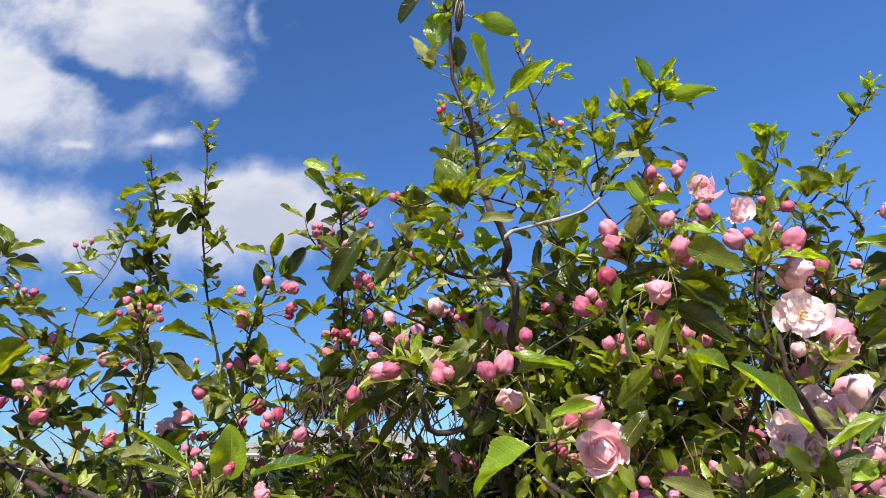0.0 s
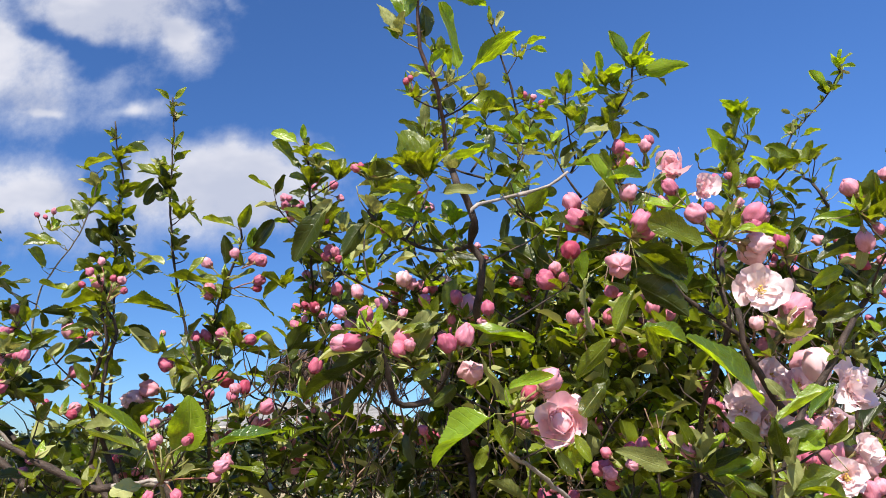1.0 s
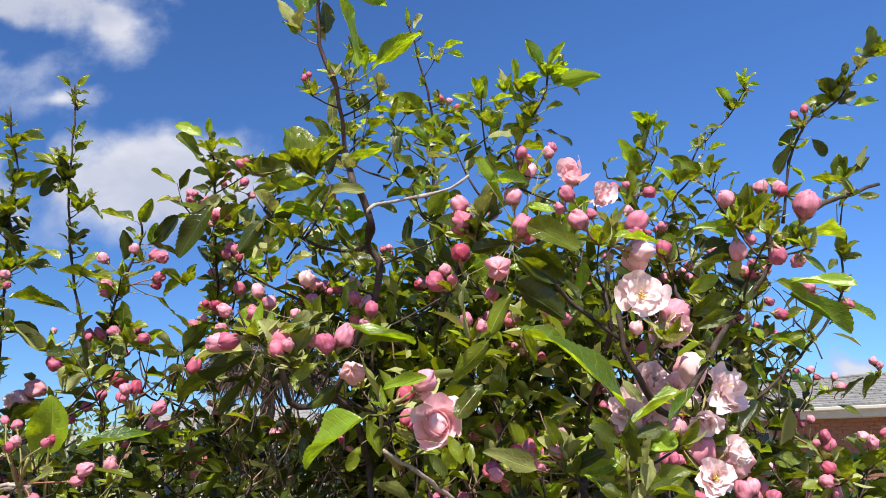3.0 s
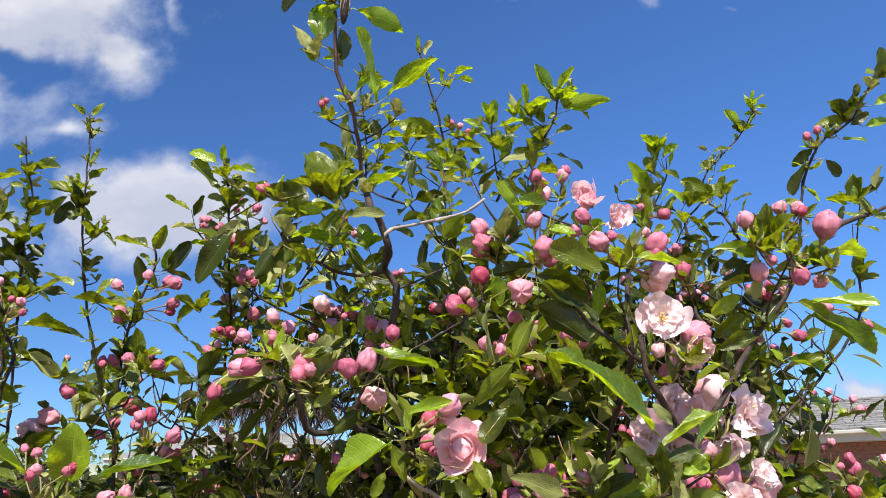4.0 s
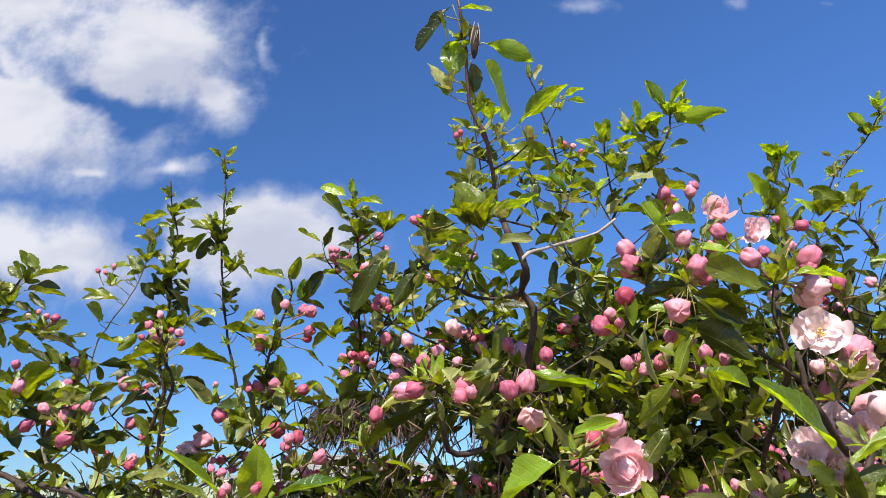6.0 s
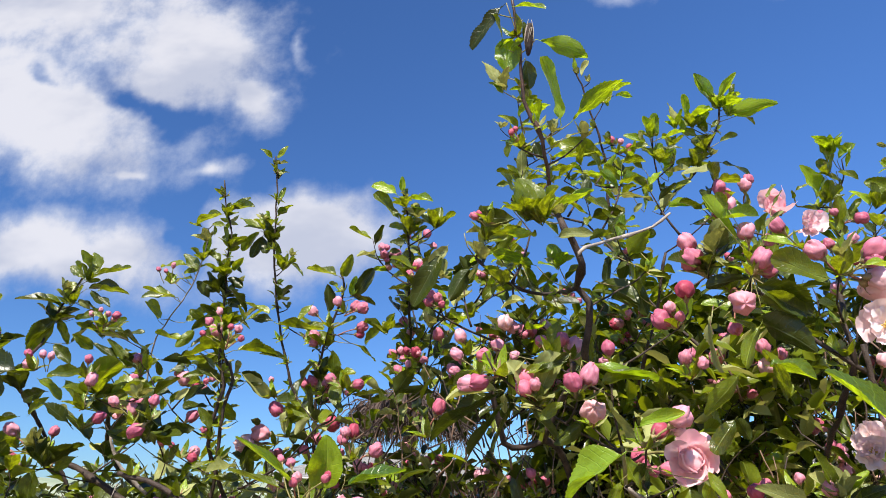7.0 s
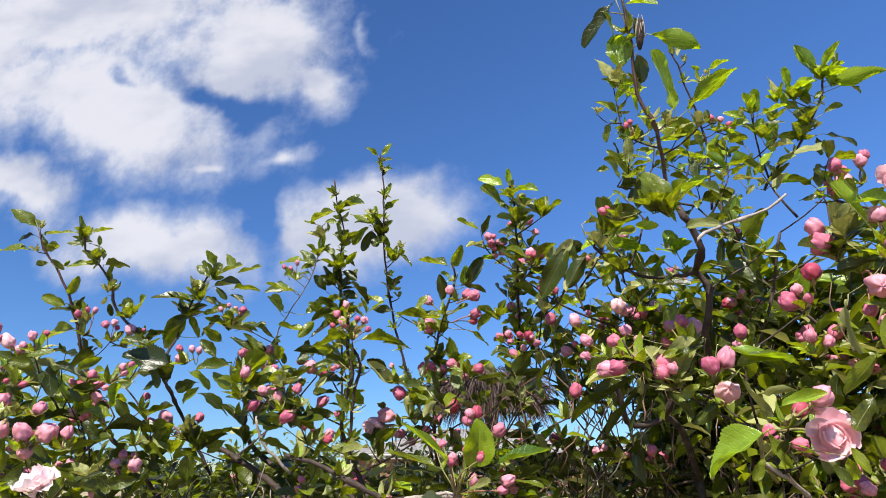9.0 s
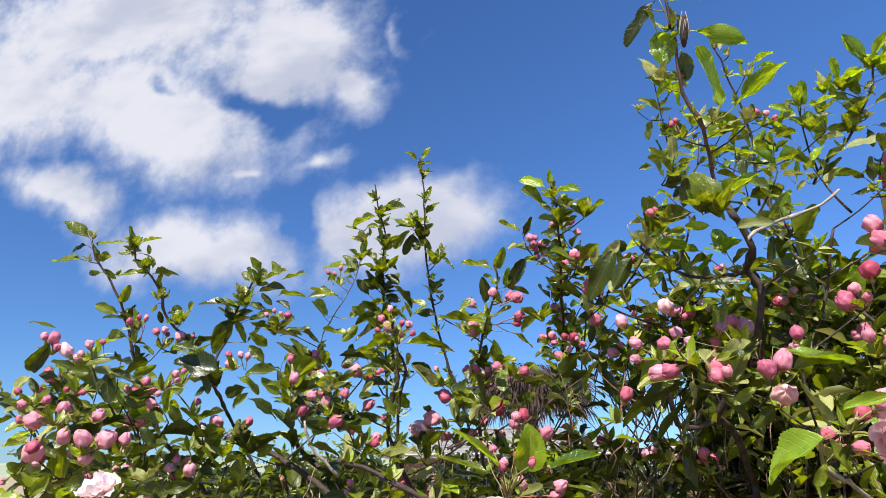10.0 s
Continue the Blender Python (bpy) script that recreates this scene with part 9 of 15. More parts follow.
tuft(LEAF, 0.2851, 1.0451, 2.0122, 0.032, (0.36, -0.47, 0.81), 6)
tuft(LEAF_YOUNG, 0.3409, 1.0227, 2.0905, 0.028, (0.36, -0.47, 0.81), 5)
tuft(LEAF_YOUNG, 0.0271, 0.9813, 2.0908, 0.030, (0.27, -0.49, 0.83), 6)
tuft(LEAF_PALE, -0.0224, 0.9852, 2.0692, 0.016, (0.10, -0.52, 0.85), 6)
tuft(LEAF, 0.0262, 1.0024, 2.0270, 0.030, (-0.39, -0.50, 0.77), 7)
tuft(LEAF, 0.0122, 1.0156, 1.9844, 0.032, (0.00, -0.52, 0.85), 7)
tuft(LEAF_PALE, 0.0574, 1.0071, 2.0187, 0.015, (0.27, -0.49, 0.83), 5)
tuft(LEAF_PALE, -0.0055, 1.0103, 1.9970, 0.014, (0.27, -0.49, 0.83), 5)
tuft(LEAF, 0.0344, 1.0226, 1.9675, 0.030, (-0.41, -0.49, 0.77), 5)
tuft(LEAF, 0.1505, 0.9956, 2.0351, 0.026, (-0.45, -0.49, 0.75), 5)
tuft(LEAF_PALE, 0.1594, 0.9961, 2.0351, 0.014, (-0.39, -0.50, 0.77), 5)
tuft(LEAF_PALE, 0.1472, 0.9702, 2.1108, 0.012, (0.40, -0.47, 0.79), 4)
tuft(LEAF_PALE, 0.1034, 0.9563, 2.1442, 0.012, (-0.37, -0.51, 0.78), 4)
tuft(LEAF, 0.0878, 1.0098, 1.9799, 0.018, (-0.10, -0.53, 0.84), 4)
tuft(LEAF_PALE, -0.9415, 0.8372, 1.8939, 0.018, (0.22, -0.46, 0.86), 7)
tuft(LEAF, -0.9354, 0.8514, 1.8572, 0.034, (0.54, -0.32, 0.78), 6)
tuft(LEAF_PALE, -0.9493, 0.8475, 1.8572, 0.016, (-0.10, -0.53, 0.84), 5)
tuft(LEAF, -0.8684, 0.8624, 1.8803, 0.029, (0.00, -0.51, 0.86), 5)
tuft(LEAF_PALE, -0.8435, 0.8991, 1.7932, 0.026, (0.45, -0.36, 0.82), 6)
tuft(LEAF, -0.8530, 0.8792, 1.8436, 0.029, (-0.16, -0.54, 0.83), 4)
tuft(LEAF_PALE, -0.8804, 0.9059, 1.7427, 0.034, (-0.08, -0.53, 0.85), 5)
tuft(LEAF, -0.8099, 0.9226, 1.7520, 0.039, (-0.21, -0.54, 0.81), 5)
tuft(LEAF_PALE, -0.7966, 1.0637, 1.8415, 0.021, (0.55, -0.29, 0.79), 7)
tuft(LEAF, -0.7831, 1.0763, 1.8157, 0.044, (-0.07, -0.50, 0.86), 7)
tuft(LEAF_SHADED, -0.8121, 1.0788, 1.7845, 0.047, (0.19, -0.44, 0.88), 7)
tuft(LEAF, -0.7351, 1.1075, 1.7639, 0.044, (0.06, -0.48, 0.88), 6)
tuft(LEAF_PALE, -0.7647, 1.0846, 1.8847, 0.016, (0.56, -0.28, 0.78), 5)
tuft(LEAF, -0.7585, 1.0691, 1.8571, 0.039, (0.37, -0.38, 0.85), 5)
tuft(LEAF_PALE, -0.3808, 0.8425, 1.6868, 0.024, (0.25, -0.47, 0.84), 7)
tuft(LEAF, -0.4804, 0.7386, 1.6073, 0.040, (0.20, -0.51, 0.84), 7)
tuft(LEAF_PALE, -0.4353, 0.7513, 1.6074, 0.022, (-0.01, -0.56, 0.83), 7)
tuft(LEAF_SHADED, -0.4291, 0.7693, 1.5595, 0.045, (0.46, -0.40, 0.79), 8)
tuft(LEAF_PALE, -0.6118, 0.8301, 1.5580, 0.030, (-0.13, -0.56, 0.82), 6)
tuft(LEAF_SHADED, -0.6022, 0.8406, 1.5351, 0.045, (0.31, -0.44, 0.84), 7)
tuft(LEAF_PALE, -0.6745, 0.5890, 1.5648, 0.028, (0.13, -0.55, 0.82), 6)
tuft(LEAF_SHADED, -0.6838, 0.6162, 1.5415, 0.045, (0.11, -0.55, 0.83), 8)
tuft(LEAF_PALE, -0.6518, 0.6948, 1.4977, 0.030, (0.22, -0.50, 0.84), 5)
tuft(LEAF_PALE, 0.5581, 0.7263, 1.8739, 0.018, (-0.46, -0.48, 0.75), 6)
tuft(LEAF_SHADED, 0.5936, 0.7165, 1.9024, 0.036, (-0.12, -0.55, 0.82), 6)
tuft(LEAF, 0.6083, 0.7415, 1.8110, 0.040, (-0.54, -0.44, 0.71), 6)
tuft(LEAF_PALE, 0.3954, 0.5543, 1.6905, 0.022, (-0.57, -0.51, 0.65), 7)
tuft(LEAF, 0.3860, 0.5561, 1.6859, 0.040, (-0.49, -0.54, 0.69), 6)
tuft(LEAF_PALE, 0.5319, 0.7281, 1.5029, 0.030, (-0.49, -0.46, 0.74), 6)
tuft(LEAF, 0.6032, 0.7648, 1.7290, 0.030, (0.15, -0.54, 0.83), 4)
tuft(LEAF_PALE, 0.4975, 0.8058, 1.6025, 0.030, (-0.15, -0.52, 0.84), 6)
tuft(LEAF_PALE, 0.0194, 0.5317, 1.5730, 0.035, (0.26, -0.64, 0.72), 5)
tuft(LEAF_PALE, 0.2870, 0.6070, 1.7035, 0.025, (-0.24, -0.64, 0.73), 7)
tuft(LEAF_SHADED, 0.1538, 0.5325, 1.6715, 0.035, (-0.11, -0.69, 0.72), 6)
tuft(LEAF_PALE, 0.1583, 0.5287, 1.6839, 0.030, (-0.09, -0.69, 0.72), 6)
tuft(LEAF_PALE, 0.3153, 0.5820, 1.5964, 0.030, (-0.02, -0.66, 0.75), 6)
tuft(LEAF_PALE, 0.2048, 0.4846, 1.5049, 0.025, (0.05, -0.69, 0.72), 7)
tuft(LEAF_PALE, -0.4469, 0.8069, 1.5867, 0.024, (0.12, -0.56, 0.82), 6)
tuft(LEAF_PALE, -0.2043, 0.8543, 1.5456, 0.020, (-0.13, -0.56, 0.82), 5)
tuft(LEAF, -0.3156, 0.9326, 1.5988, 0.034, (0.41, -0.47, 0.78), 7)
tuft(LEAF, -0.2550, 0.9175, 1.6561, 0.034, (0.41, -0.48, 0.78), 7)
tuft(LEAF_PALE, -0.2551, 0.9199, 1.6490, 0.018, (0.39, -0.48, 0.78), 5)
tuft(LEAF, -0.1860, 0.9292, 1.7194, 0.034, (-0.09, -0.54, 0.84), 7)
spray(BARK, 0.0013, (0.202, 1.246, 1.47), (0.232, 1.22, 1.545), 10, 0.045, 0, 0.0055, 101)
spray(BARK, 0.0013, (0.123, 1.057, 1.506), (0.112, 1.02, 1.575), 10, 0.045, 0, 0.0055, 102)
spray(BARK, 0.0013, (0.029, 0.985, 1.485), (-0.016, 0.925, 1.546), 10, 0.045, 1, 0.0055, 103)
spray(BARK, 0.0013, (0.135, 1.186, 1.571), (0.148, 1.186, 1.631), 10, 0.045, 1, 0.0055, 104)
spray(BARK, 0.0013, (-0.212, 1.074, 1.479), (-0.189, 1.029, 1.546), 10, 0.045, 1, 0.0055, 105)
spray(BARK, 0.0013, (0.205, 1.047, 1.563), (0.213, 0.981, 1.631), 10, 0.045, 0, 0.0055, 106)
spray(BARK, 0.0013, (-0.189, 1.077, 1.513), (-0.153, 1.093, 1.55), 10, 0.045, 1, 0.0055, 107)
spray(BARK, 0.0013, (-0.051, 1.195, 1.442), (-0.093, 1.131, 1.477), 10, 0.045, 0, 0.0055, 108)
spray(BARK, 0.0013, (-0.224, 1.159, 1.468), (-0.189, 1.151, 1.541), 10, 0.045, 0, 0.0055, 109)
spray(BARK, 0.0013, (0.024, 0.894, 1.492), (0.031, 0.859, 1.566), 10, 0.045, 0, 0.0055, 110)
spray(BARK, 0.0013, (-0.139, 1.052, 1.51), (-0.107, 1.035, 1.557), 10, 0.045, 1, 0.0055, 111)
spray(BARK, 0.0013, (0.035, 1.024, 1.457), (0.054, 0.974, 1.515), 10, 0.045, 0, 0.0055, 112)
spray(BARK, 0.0013, (-0.152, 1.225, 1.49), (-0.17, 1.187, 1.551), 10, 0.045, 0, 0.0055, 113)
spray(BARK, 0.0013, (-0.149, 1.143, 1.507), (-0.175, 1.096, 1.554), 10, 0.045, 1, 0.0055, 114)
spray(BARK, 0.0013, (0.075, 1.074, 1.468), (0.069, 1.031, 1.515), 10, 0.045, 0, 0.0055, 115)
spray(BARK, 0.0013, (-0.003, 0.971, 1.488), (-0.038, 0.936, 1.522), 10, 0.045, 1, 0.0055, 116)
spray(BARK, 0.0013, (0.009, 1.123, 1.493), (0.053, 1.123, 1.561), 10, 0.045, 0, 0.0055, 117)
spray(BARK, 0.0013, (0.016, 1.2, 1.512), (0.063, 1.224, 1.564), 10, 0.045, 1, 0.0055, 118)
spray(BARK, 0.0013, (0.113, 1.069, 1.569), (0.17, 1.093, 1.625), 10, 0.045, 0, 0.0055, 119)
spray(BARK, 0.0013, (-0.189, 0.956, 1.555), (-0.135, 0.949, 1.618), 10, 0.045, 0, 0.0055, 120)
spray(BARK, 0.0013, (-0.204, 1.041, 1.496), (-0.215, 1.041, 1.539), 10, 0.045, 1, 0.0055, 123)
spray(BARK, 0.0013, (0.194, 1.099, 1.512), (0.179, 1.037, 1.545), 10, 0.045, 0, 0.0055, 124)
spray(BARK, 0.0013, (-0.004, 1.051, 1.535), (0.039, 1.037, 1.591), 10, 0.045, 0, 0.0055, 125)
spray(BARK, 0.0013, (0.17, 1.097, 1.569), (0.176, 1.043, 1.629), 10, 0.045, 0, 0.0055, 126)
spray(BARK, 0.0013, (0.142, 1.211, 1.54), (0.09, 1.146, 1.593), 10, 0.045, 1, 0.0055, 127)
spray(BARK, 0.0013, (0.061, 1.051, 1.484), (0.033, 1.025, 1.54), 10, 0.045, 1, 0.0055, 128)
spray(BARK, 0.0013, (0.188, 1.004, 1.482), (0.182, 0.954, 1.545), 10, 0.045, 0, 0.0055, 130)
spray(BARK, 0.0013, (-0.2, 1.074, 1.449), (-0.175, 1.093, 1.508), 10, 0.045, 1, 0.0055, 131)
spray(BARK, 0.0013, (0.19, 1.024, 1.512), (0.15, 0.953, 1.576), 10, 0.045, 1, 0.0055, 134)
spray(BARK, 0.0013, (-0.024, 0.933, 1.62), (-0.025, 0.9, 1.648), 10, 0.045, 0, 0.0055, 135)
spray(BARK, 0.0013, (0.17, 1.149, 1.743), (0.166, 1.125, 1.773), 10, 0.045, 0, 0.0055, 136)
spray(BARK, 0.0013, (-0.119, 1.153, 1.652), (-0.084, 1.18, 1.713), 10, 0.045, 1, 0.0055, 137)
spray(BARK, 0.0013, (0.092, 1.036, 1.613), (0.046, 1.014, 1.65), 10, 0.045, 1, 0.0055, 138)
spray(BARK, 0.0013, (0.094, 0.837, 1.672), (0.109, 0.816, 1.733), 10, 0.045, 0, 0.0055, 139)
spray(BARK, 0.0013, (0.102, 1.116, 1.659), (0.059, 1.09, 1.71), 10, 0.045, 1, 0.0055, 140)
spray(BARK, 0.0013, (0.145, 1.137, 1.736), (0.18, 1.162, 1.803), 10, 0.045, 1, 0.0055, 141)
spray(BARK, 0.0013, (0.054, 1.038, 1.621), (0.072, 1.046, 1.655), 10, 0.045, 1, 0.0055, 142)
spray(BARK, 0.0013, (0.026, 0.926, 1.706), (-0.008, 0.876, 1.734), 10, 0.045, 0, 0.0055, 143)
spray(BARK, 0.0013, (0.028, 1.121, 1.647), (0.048, 1.109, 1.695), 10, 0.045, 0, 0.0055, 144)
spray(BARK, 0.0013, (-0.004, 0.966, 1.673), (-0.049, 0.964, 1.71), 10, 0.045, 1, 0.0055, 145)
spray(BARK, 0.0013, (-0.001, 0.877, 1.688), (0.036, 0.847, 1.74), 10, 0.045, 0, 0.0055, 146)
spray(BARK, 0.0013, (0.046, 0.901, 1.622), (0.088, 0.853, 1.659), 10, 0.045, 1, 0.0055, 147)
spray(BARK, 0.0013, (-0.158, 1.066, 1.741), (-0.127, 1.036, 1.773), 10, 0.045, 0, 0.0055, 148)
spray(BARK, 0.0013, (-0.094, 1.123, 1.63), (-0.1, 1.099, 1.672), 10, 0.045, 1, 0.0055, 149)
spray(BARK, 0.0013, (0.103, 1.183, 1.667), (0.068, 1.171, 1.706), 10, 0.045, 0, 0.0055, 150)
spray(BARK, 0.0013, (0.18, 0.892, 1.614), (0.204, 0.875, 1.648), 10, 0.045, 1, 0.0055, 151)
spray(BARK, 0.0013, (-0.18, 1.116, 1.693), (-0.204, 1.124, 1.725), 10, 0.045, 1, 0.0055, 152)
spray(BARK, 0.0013, (-0.156, 1.109, 1.722), (-0.117, 1.095, 1.767), 10, 0.045, 0, 0.0055, 153)
spray(BARK, 0.0013, (-0.046, 1.09, 1.694), (-0.03, 1.079, 1.753), 10, 0.045, 0, 0.0055, 154)
spray(BARK, 0.0013, (0.149, 1.05, 1.705), (0.152, 1.012, 1.732), 10, 0.045, 1, 0.0055, 155)
spray(BARK, 0.0013, (0.208, 1.151, 1.752), (0.253, 1.152, 1.797), 10, 0.045, 1, 0.0055, 156)
spray(BARK, 0.0013, (-0.164, 1.051, 1.735), (-0.184, 1.015, 1.775), 10, 0.045, 1, 0.0055, 157)
spray(BARK, 0.0013, (-0.03, 1.154, 1.694), (-0.027, 1.125, 1.752), 10, 0.045, 0, 0.0055, 158)
spray(BARK, 0.0013, (0.024, 1.125, 1.749), (0.043, 1.104, 1.795), 10, 0.045, 1, 0.0055, 159)
spray(BARK, 0.0013, (0.144, 0.869, 1.69), (0.168, 0.842, 1.724), 10, 0.045, 1, 0.0055, 160)
spray(BARK, 0.0013, (0.009, 0.96, 1.625), (-0.024, 0.928, 1.669), 10, 0.045, 0, 0.0055, 161)
spray(BARK, 0.0013, (-0.137, 0.968, 1.669), (-0.112, 0.987, 1.71), 10, 0.045, 0, 0.0055, 162)
spray(BARK, 0.0013, (0.141, 1.026, 1.631), (0.166, 1.043, 1.668), 10, 0.045, 1, 0.0055, 163)
spray(BARK, 0.0013, (0.042, 1.141, 1.733), (0.033, 1.125, 1.783), 10, 0.045, 0, 0.0055, 164)
spray(BARK, 0.0013, (-0.124, 0.952, 1.742), (-0.116, 0.953, 1.792), 8, 0.042, 0, 0.0055, 165)
spray(BARK, 0.0013, (-0.032, 1.099, 1.817), (-0.033, 1.074, 1.834), 8, 0.042, 0, 0.0055, 166)
spray(BARK, 0.0013, (-0.198, 0.976, 1.829), (-0.211, 0.924, 1.862), 8, 0.042, 1, 0.0055, 167)
spray(BARK, 0.0013, (-0.135, 0.828, 1.751), (-0.118, 0.784, 1.764), 8, 0.042, 1, 0.0055, 168)
spray(BARK, 0.0013, (-0.185, 1.089, 1.845), (-0.201, 1.089, 1.89), 8, 0.042, 0, 0.0055, 169)
spray(BARK, 0.0013, (-0.04, 1.021, 1.799), (-0.061, 0.975, 1.81), 8, 0.042, 1, 0.0055, 170)
spray(BARK, 0.0013, (-0.031, 0.952, 1.82), (-0.026, 0.96, 1.854), 8, 0.042, 0, 0.0055, 171)
spray(BARK, 0.0013, (-0.067, 0.844, 1.74), (-0.069, 0.878, 1.779), 8, 0.042, 0, 0.0055, 172)
spray(BARK, 0.0013, (-0.003, 0.852, 1.774), (-0.025, 0.81, 1.793), 8, 0.042, 0, 0.0055, 173)
spray(BARK, 0.0013, (-0.088, 0.941, 1.778), (-0.1, 0.949, 1.81), 8, 0.042, 0, 0.0055, 174)
spray(BARK, 0.0013, (0.001, 1.05, 1.833), (-0.032, 1.029, 1.871), 8, 0.042, 1, 0.0055, 175)
spray(BARK, 0.0013, (0.147, 0.925, 1.811), (0.162, 0.943, 1.843), 8, 0.042, 1, 0.0055, 176)
spray(BARK, 0.0013, (-0.112, 0.855, 1.707), (-0.083, 0.837, 1.731), 8, 0.042, 1, 0.0055, 177)
spray(BARK, 0.0013, (0.035, 0.894, 1.741), (0.017, 0.92, 1.787), 8, 0.042, 0, 0.0055, 178)
spray(BARK, 0.0013, (0.033, 1.048, 1.76), (0.059, 1.061, 1.798), 8, 0.042, 1, 0.0055, 179)
spray(BARK, 0.0013, (-0.143, 1.059, 1.86), (-0.163, 1.031, 1.889), 8, 0.042, 1, 0.0055, 180)
spray(BARK, 0.0013, (-0.151, 0.969, 1.785), (-0.156, 0.992, 1.837), 8, 0.042, 0, 0.0055, 181)
spray(BARK, 0.0013, (0, 0.936, 1.804), (-0.012, 0.886, 1.831), 8, 0.042, 0, 0.0055, 182)
spray(BARK, 0.0013, (0.242, 0.856, 1.478), (0.254, 0.851, 1.525), 10, 0.045, 1, 0.0055, 183)
spray(BARK, 0.0013, (0.46, 0.933, 1.568), (0.475, 0.917, 1.641), 10, 0.045, 0, 0.0055, 184)
spray(BARK, 0.0013, (0.198, 0.821, 1.578), (0.247, 0.845, 1.617), 10, 0.045, 1, 0.0055, 185)
spray(BARK, 0.0013, (0.557, 1.165, 1.547), (0.538, 1.137, 1.587), 10, 0.045, 0, 0.0055, 186)
spray(BARK, 0.0013, (0.274, 1.127, 1.512), (0.216, 1.082, 1.585), 10, 0.045, 0, 0.0055, 187)
spray(BARK, 0.0013, (0.632, 1.191, 1.517), (0.675, 1.199, 1.59), 10, 0.045, 0, 0.0055, 188)
spray(BARK, 0.0013, (0.311, 1.127, 1.513), (0.259, 1.093, 1.579), 10, 0.045, 1, 0.0055, 189)
spray(BARK, 0.0013, (0.22, 0.956, 1.495), (0.161, 0.89, 1.537), 10, 0.045, 1, 0.0055, 190)
spray(BARK, 0.0013, (0.212, 0.793, 1.541), (0.163, 0.814, 1.608), 10, 0.045, 0, 0.0055, 191)
spray(BARK, 0.0013, (0.262, 1.145, 1.452), (0.315, 1.134, 1.503), 10, 0.045, 0, 0.0055, 192)
spray(BARK, 0.0013, (0.52, 0.94, 1.469), (0.479, 0.944, 1.527), 10, 0.045, 1, 0.0055, 193)
spray(BARK, 0.0013, (0.563, 1.049, 1.611), (0.585, 1.004, 1.682), 10, 0.045, 0, 0.0055, 194)
spray(BARK, 0.0013, (0.267, 1.183, 1.5), (0.307, 1.134, 1.534), 10, 0.045, 0, 0.0055, 195)
spray(BARK, 0.0013, (0.596, 1.122, 1.496), (0.61, 1.145, 1.558), 10, 0.045, 1, 0.0055, 196)
spray(BARK, 0.0013, (0.329, 0.949, 1.569), (0.328, 0.898, 1.608), 10, 0.045, 1, 0.0055, 197)
spray(BARK, 0.0013, (0.23, 0.924, 1.589), (0.265, 0.927, 1.642), 10, 0.045, 1, 0.0055, 198)
spray(BARK, 0.0013, (0.336, 0.853, 1.474), (0.346, 0.818, 1.52), 10, 0.045, 0, 0.0055, 199)
spray(BARK, 0.0013, (0.515, 0.884, 1.604), (0.56, 0.869, 1.645), 10, 0.045, 1, 0.0055, 200)
spray(BARK, 0.0013, (0.272, 1.147, 1.5), (0.285, 1.105, 1.563), 10, 0.045, 0, 0.0055, 201)
spray(BARK, 0.0013, (0.329, 1.008, 1.582), (0.291, 0.972, 1.649), 10, 0.045, 0, 0.0055, 202)
spray(BARK, 0.0013, (0.371, 0.865, 1.468), (0.333, 0.816, 1.526), 10, 0.045, 0, 0.0055, 203)
spray(BARK, 0.0013, (0.315, 1.112, 1.507), (0.354, 1.061, 1.569), 10, 0.045, 1, 0.0055, 204)
spray(BARK, 0.0013, (0.447, 0.831, 1.513), (0.482, 0.845, 1.561), 10, 0.045, 1, 0.0055, 205)
spray(BARK, 0.0013, (0.6, 1.185, 1.581), (0.671, 1.207, 1.63), 10, 0.045, 1, 0.0055, 206)
spray(BARK, 0.0013, (0.583, 1.059, 1.551), (0.633, 1.051, 1.587), 10, 0.045, 0, 0.0055, 207)
spray(BARK, 0.0013, (0.57, 1.063, 1.467), (0.597, 1.038, 1.537), 10, 0.045, 1, 0.0055, 208)
spray(BARK, 0.0013, (0.473, 0.995, 1.481), (0.511, 1.031, 1.517), 10, 0.045, 1, 0.0055, 209)
spray(BARK, 0.0013, (0.231, 0.863, 1.561), (0.221, 0.865, 1.615), 10, 0.045, 0, 0.0055, 210)
spray(BARK, 0.0013, (0.245, 1.089, 1.524), (0.219, 1.028, 1.569), 10, 0.045, 0, 0.0055, 211)
spray(BARK, 0.0013, (0.197, 0.777, 1.511), (0.24, 0.727, 1.569), 10, 0.045, 0, 0.0055, 212)
spray(BARK, 0.0013, (0.324, 1.113, 1.549), (0.37, 1.118, 1.61), 10, 0.045, 0, 0.0055, 213)
spray(BARK, 0.0013, (0.177, 0.834, 1.468), (0.216, 0.857, 1.524), 10, 0.045, 1, 0.0055, 214)
spray(BARK, 0.0013, (0.425, 0.908, 1.477), (0.399, 0.879, 1.546), 10, 0.045, 1, 0.0055, 215)
spray(BARK, 0.0013, (0.326, 0.784, 1.5), (0.358, 0.716, 1.551), 10, 0.045, 0, 0.0055, 216)
spray(BARK, 0.0013, (0.374, 0.964, 1.703), (0.33, 0.927, 1.748), 9, 0.045, 0, 0.0055, 217)
spray(BARK, 0.0013, (0.363, 1.122, 1.743), (0.39, 1.093, 1.788), 9, 0.045, 1, 0.0055, 218)
spray(BARK, 0.0013, (0.473, 1.065, 1.712), (0.41, 0.999, 1.748), 9, 0.045, 0, 0.0055, 219)
spray(BARK, 0.0013, (0.297, 0.769, 1.662), (0.27, 0.733, 1.688), 9, 0.045, 0, 0.0055, 220)
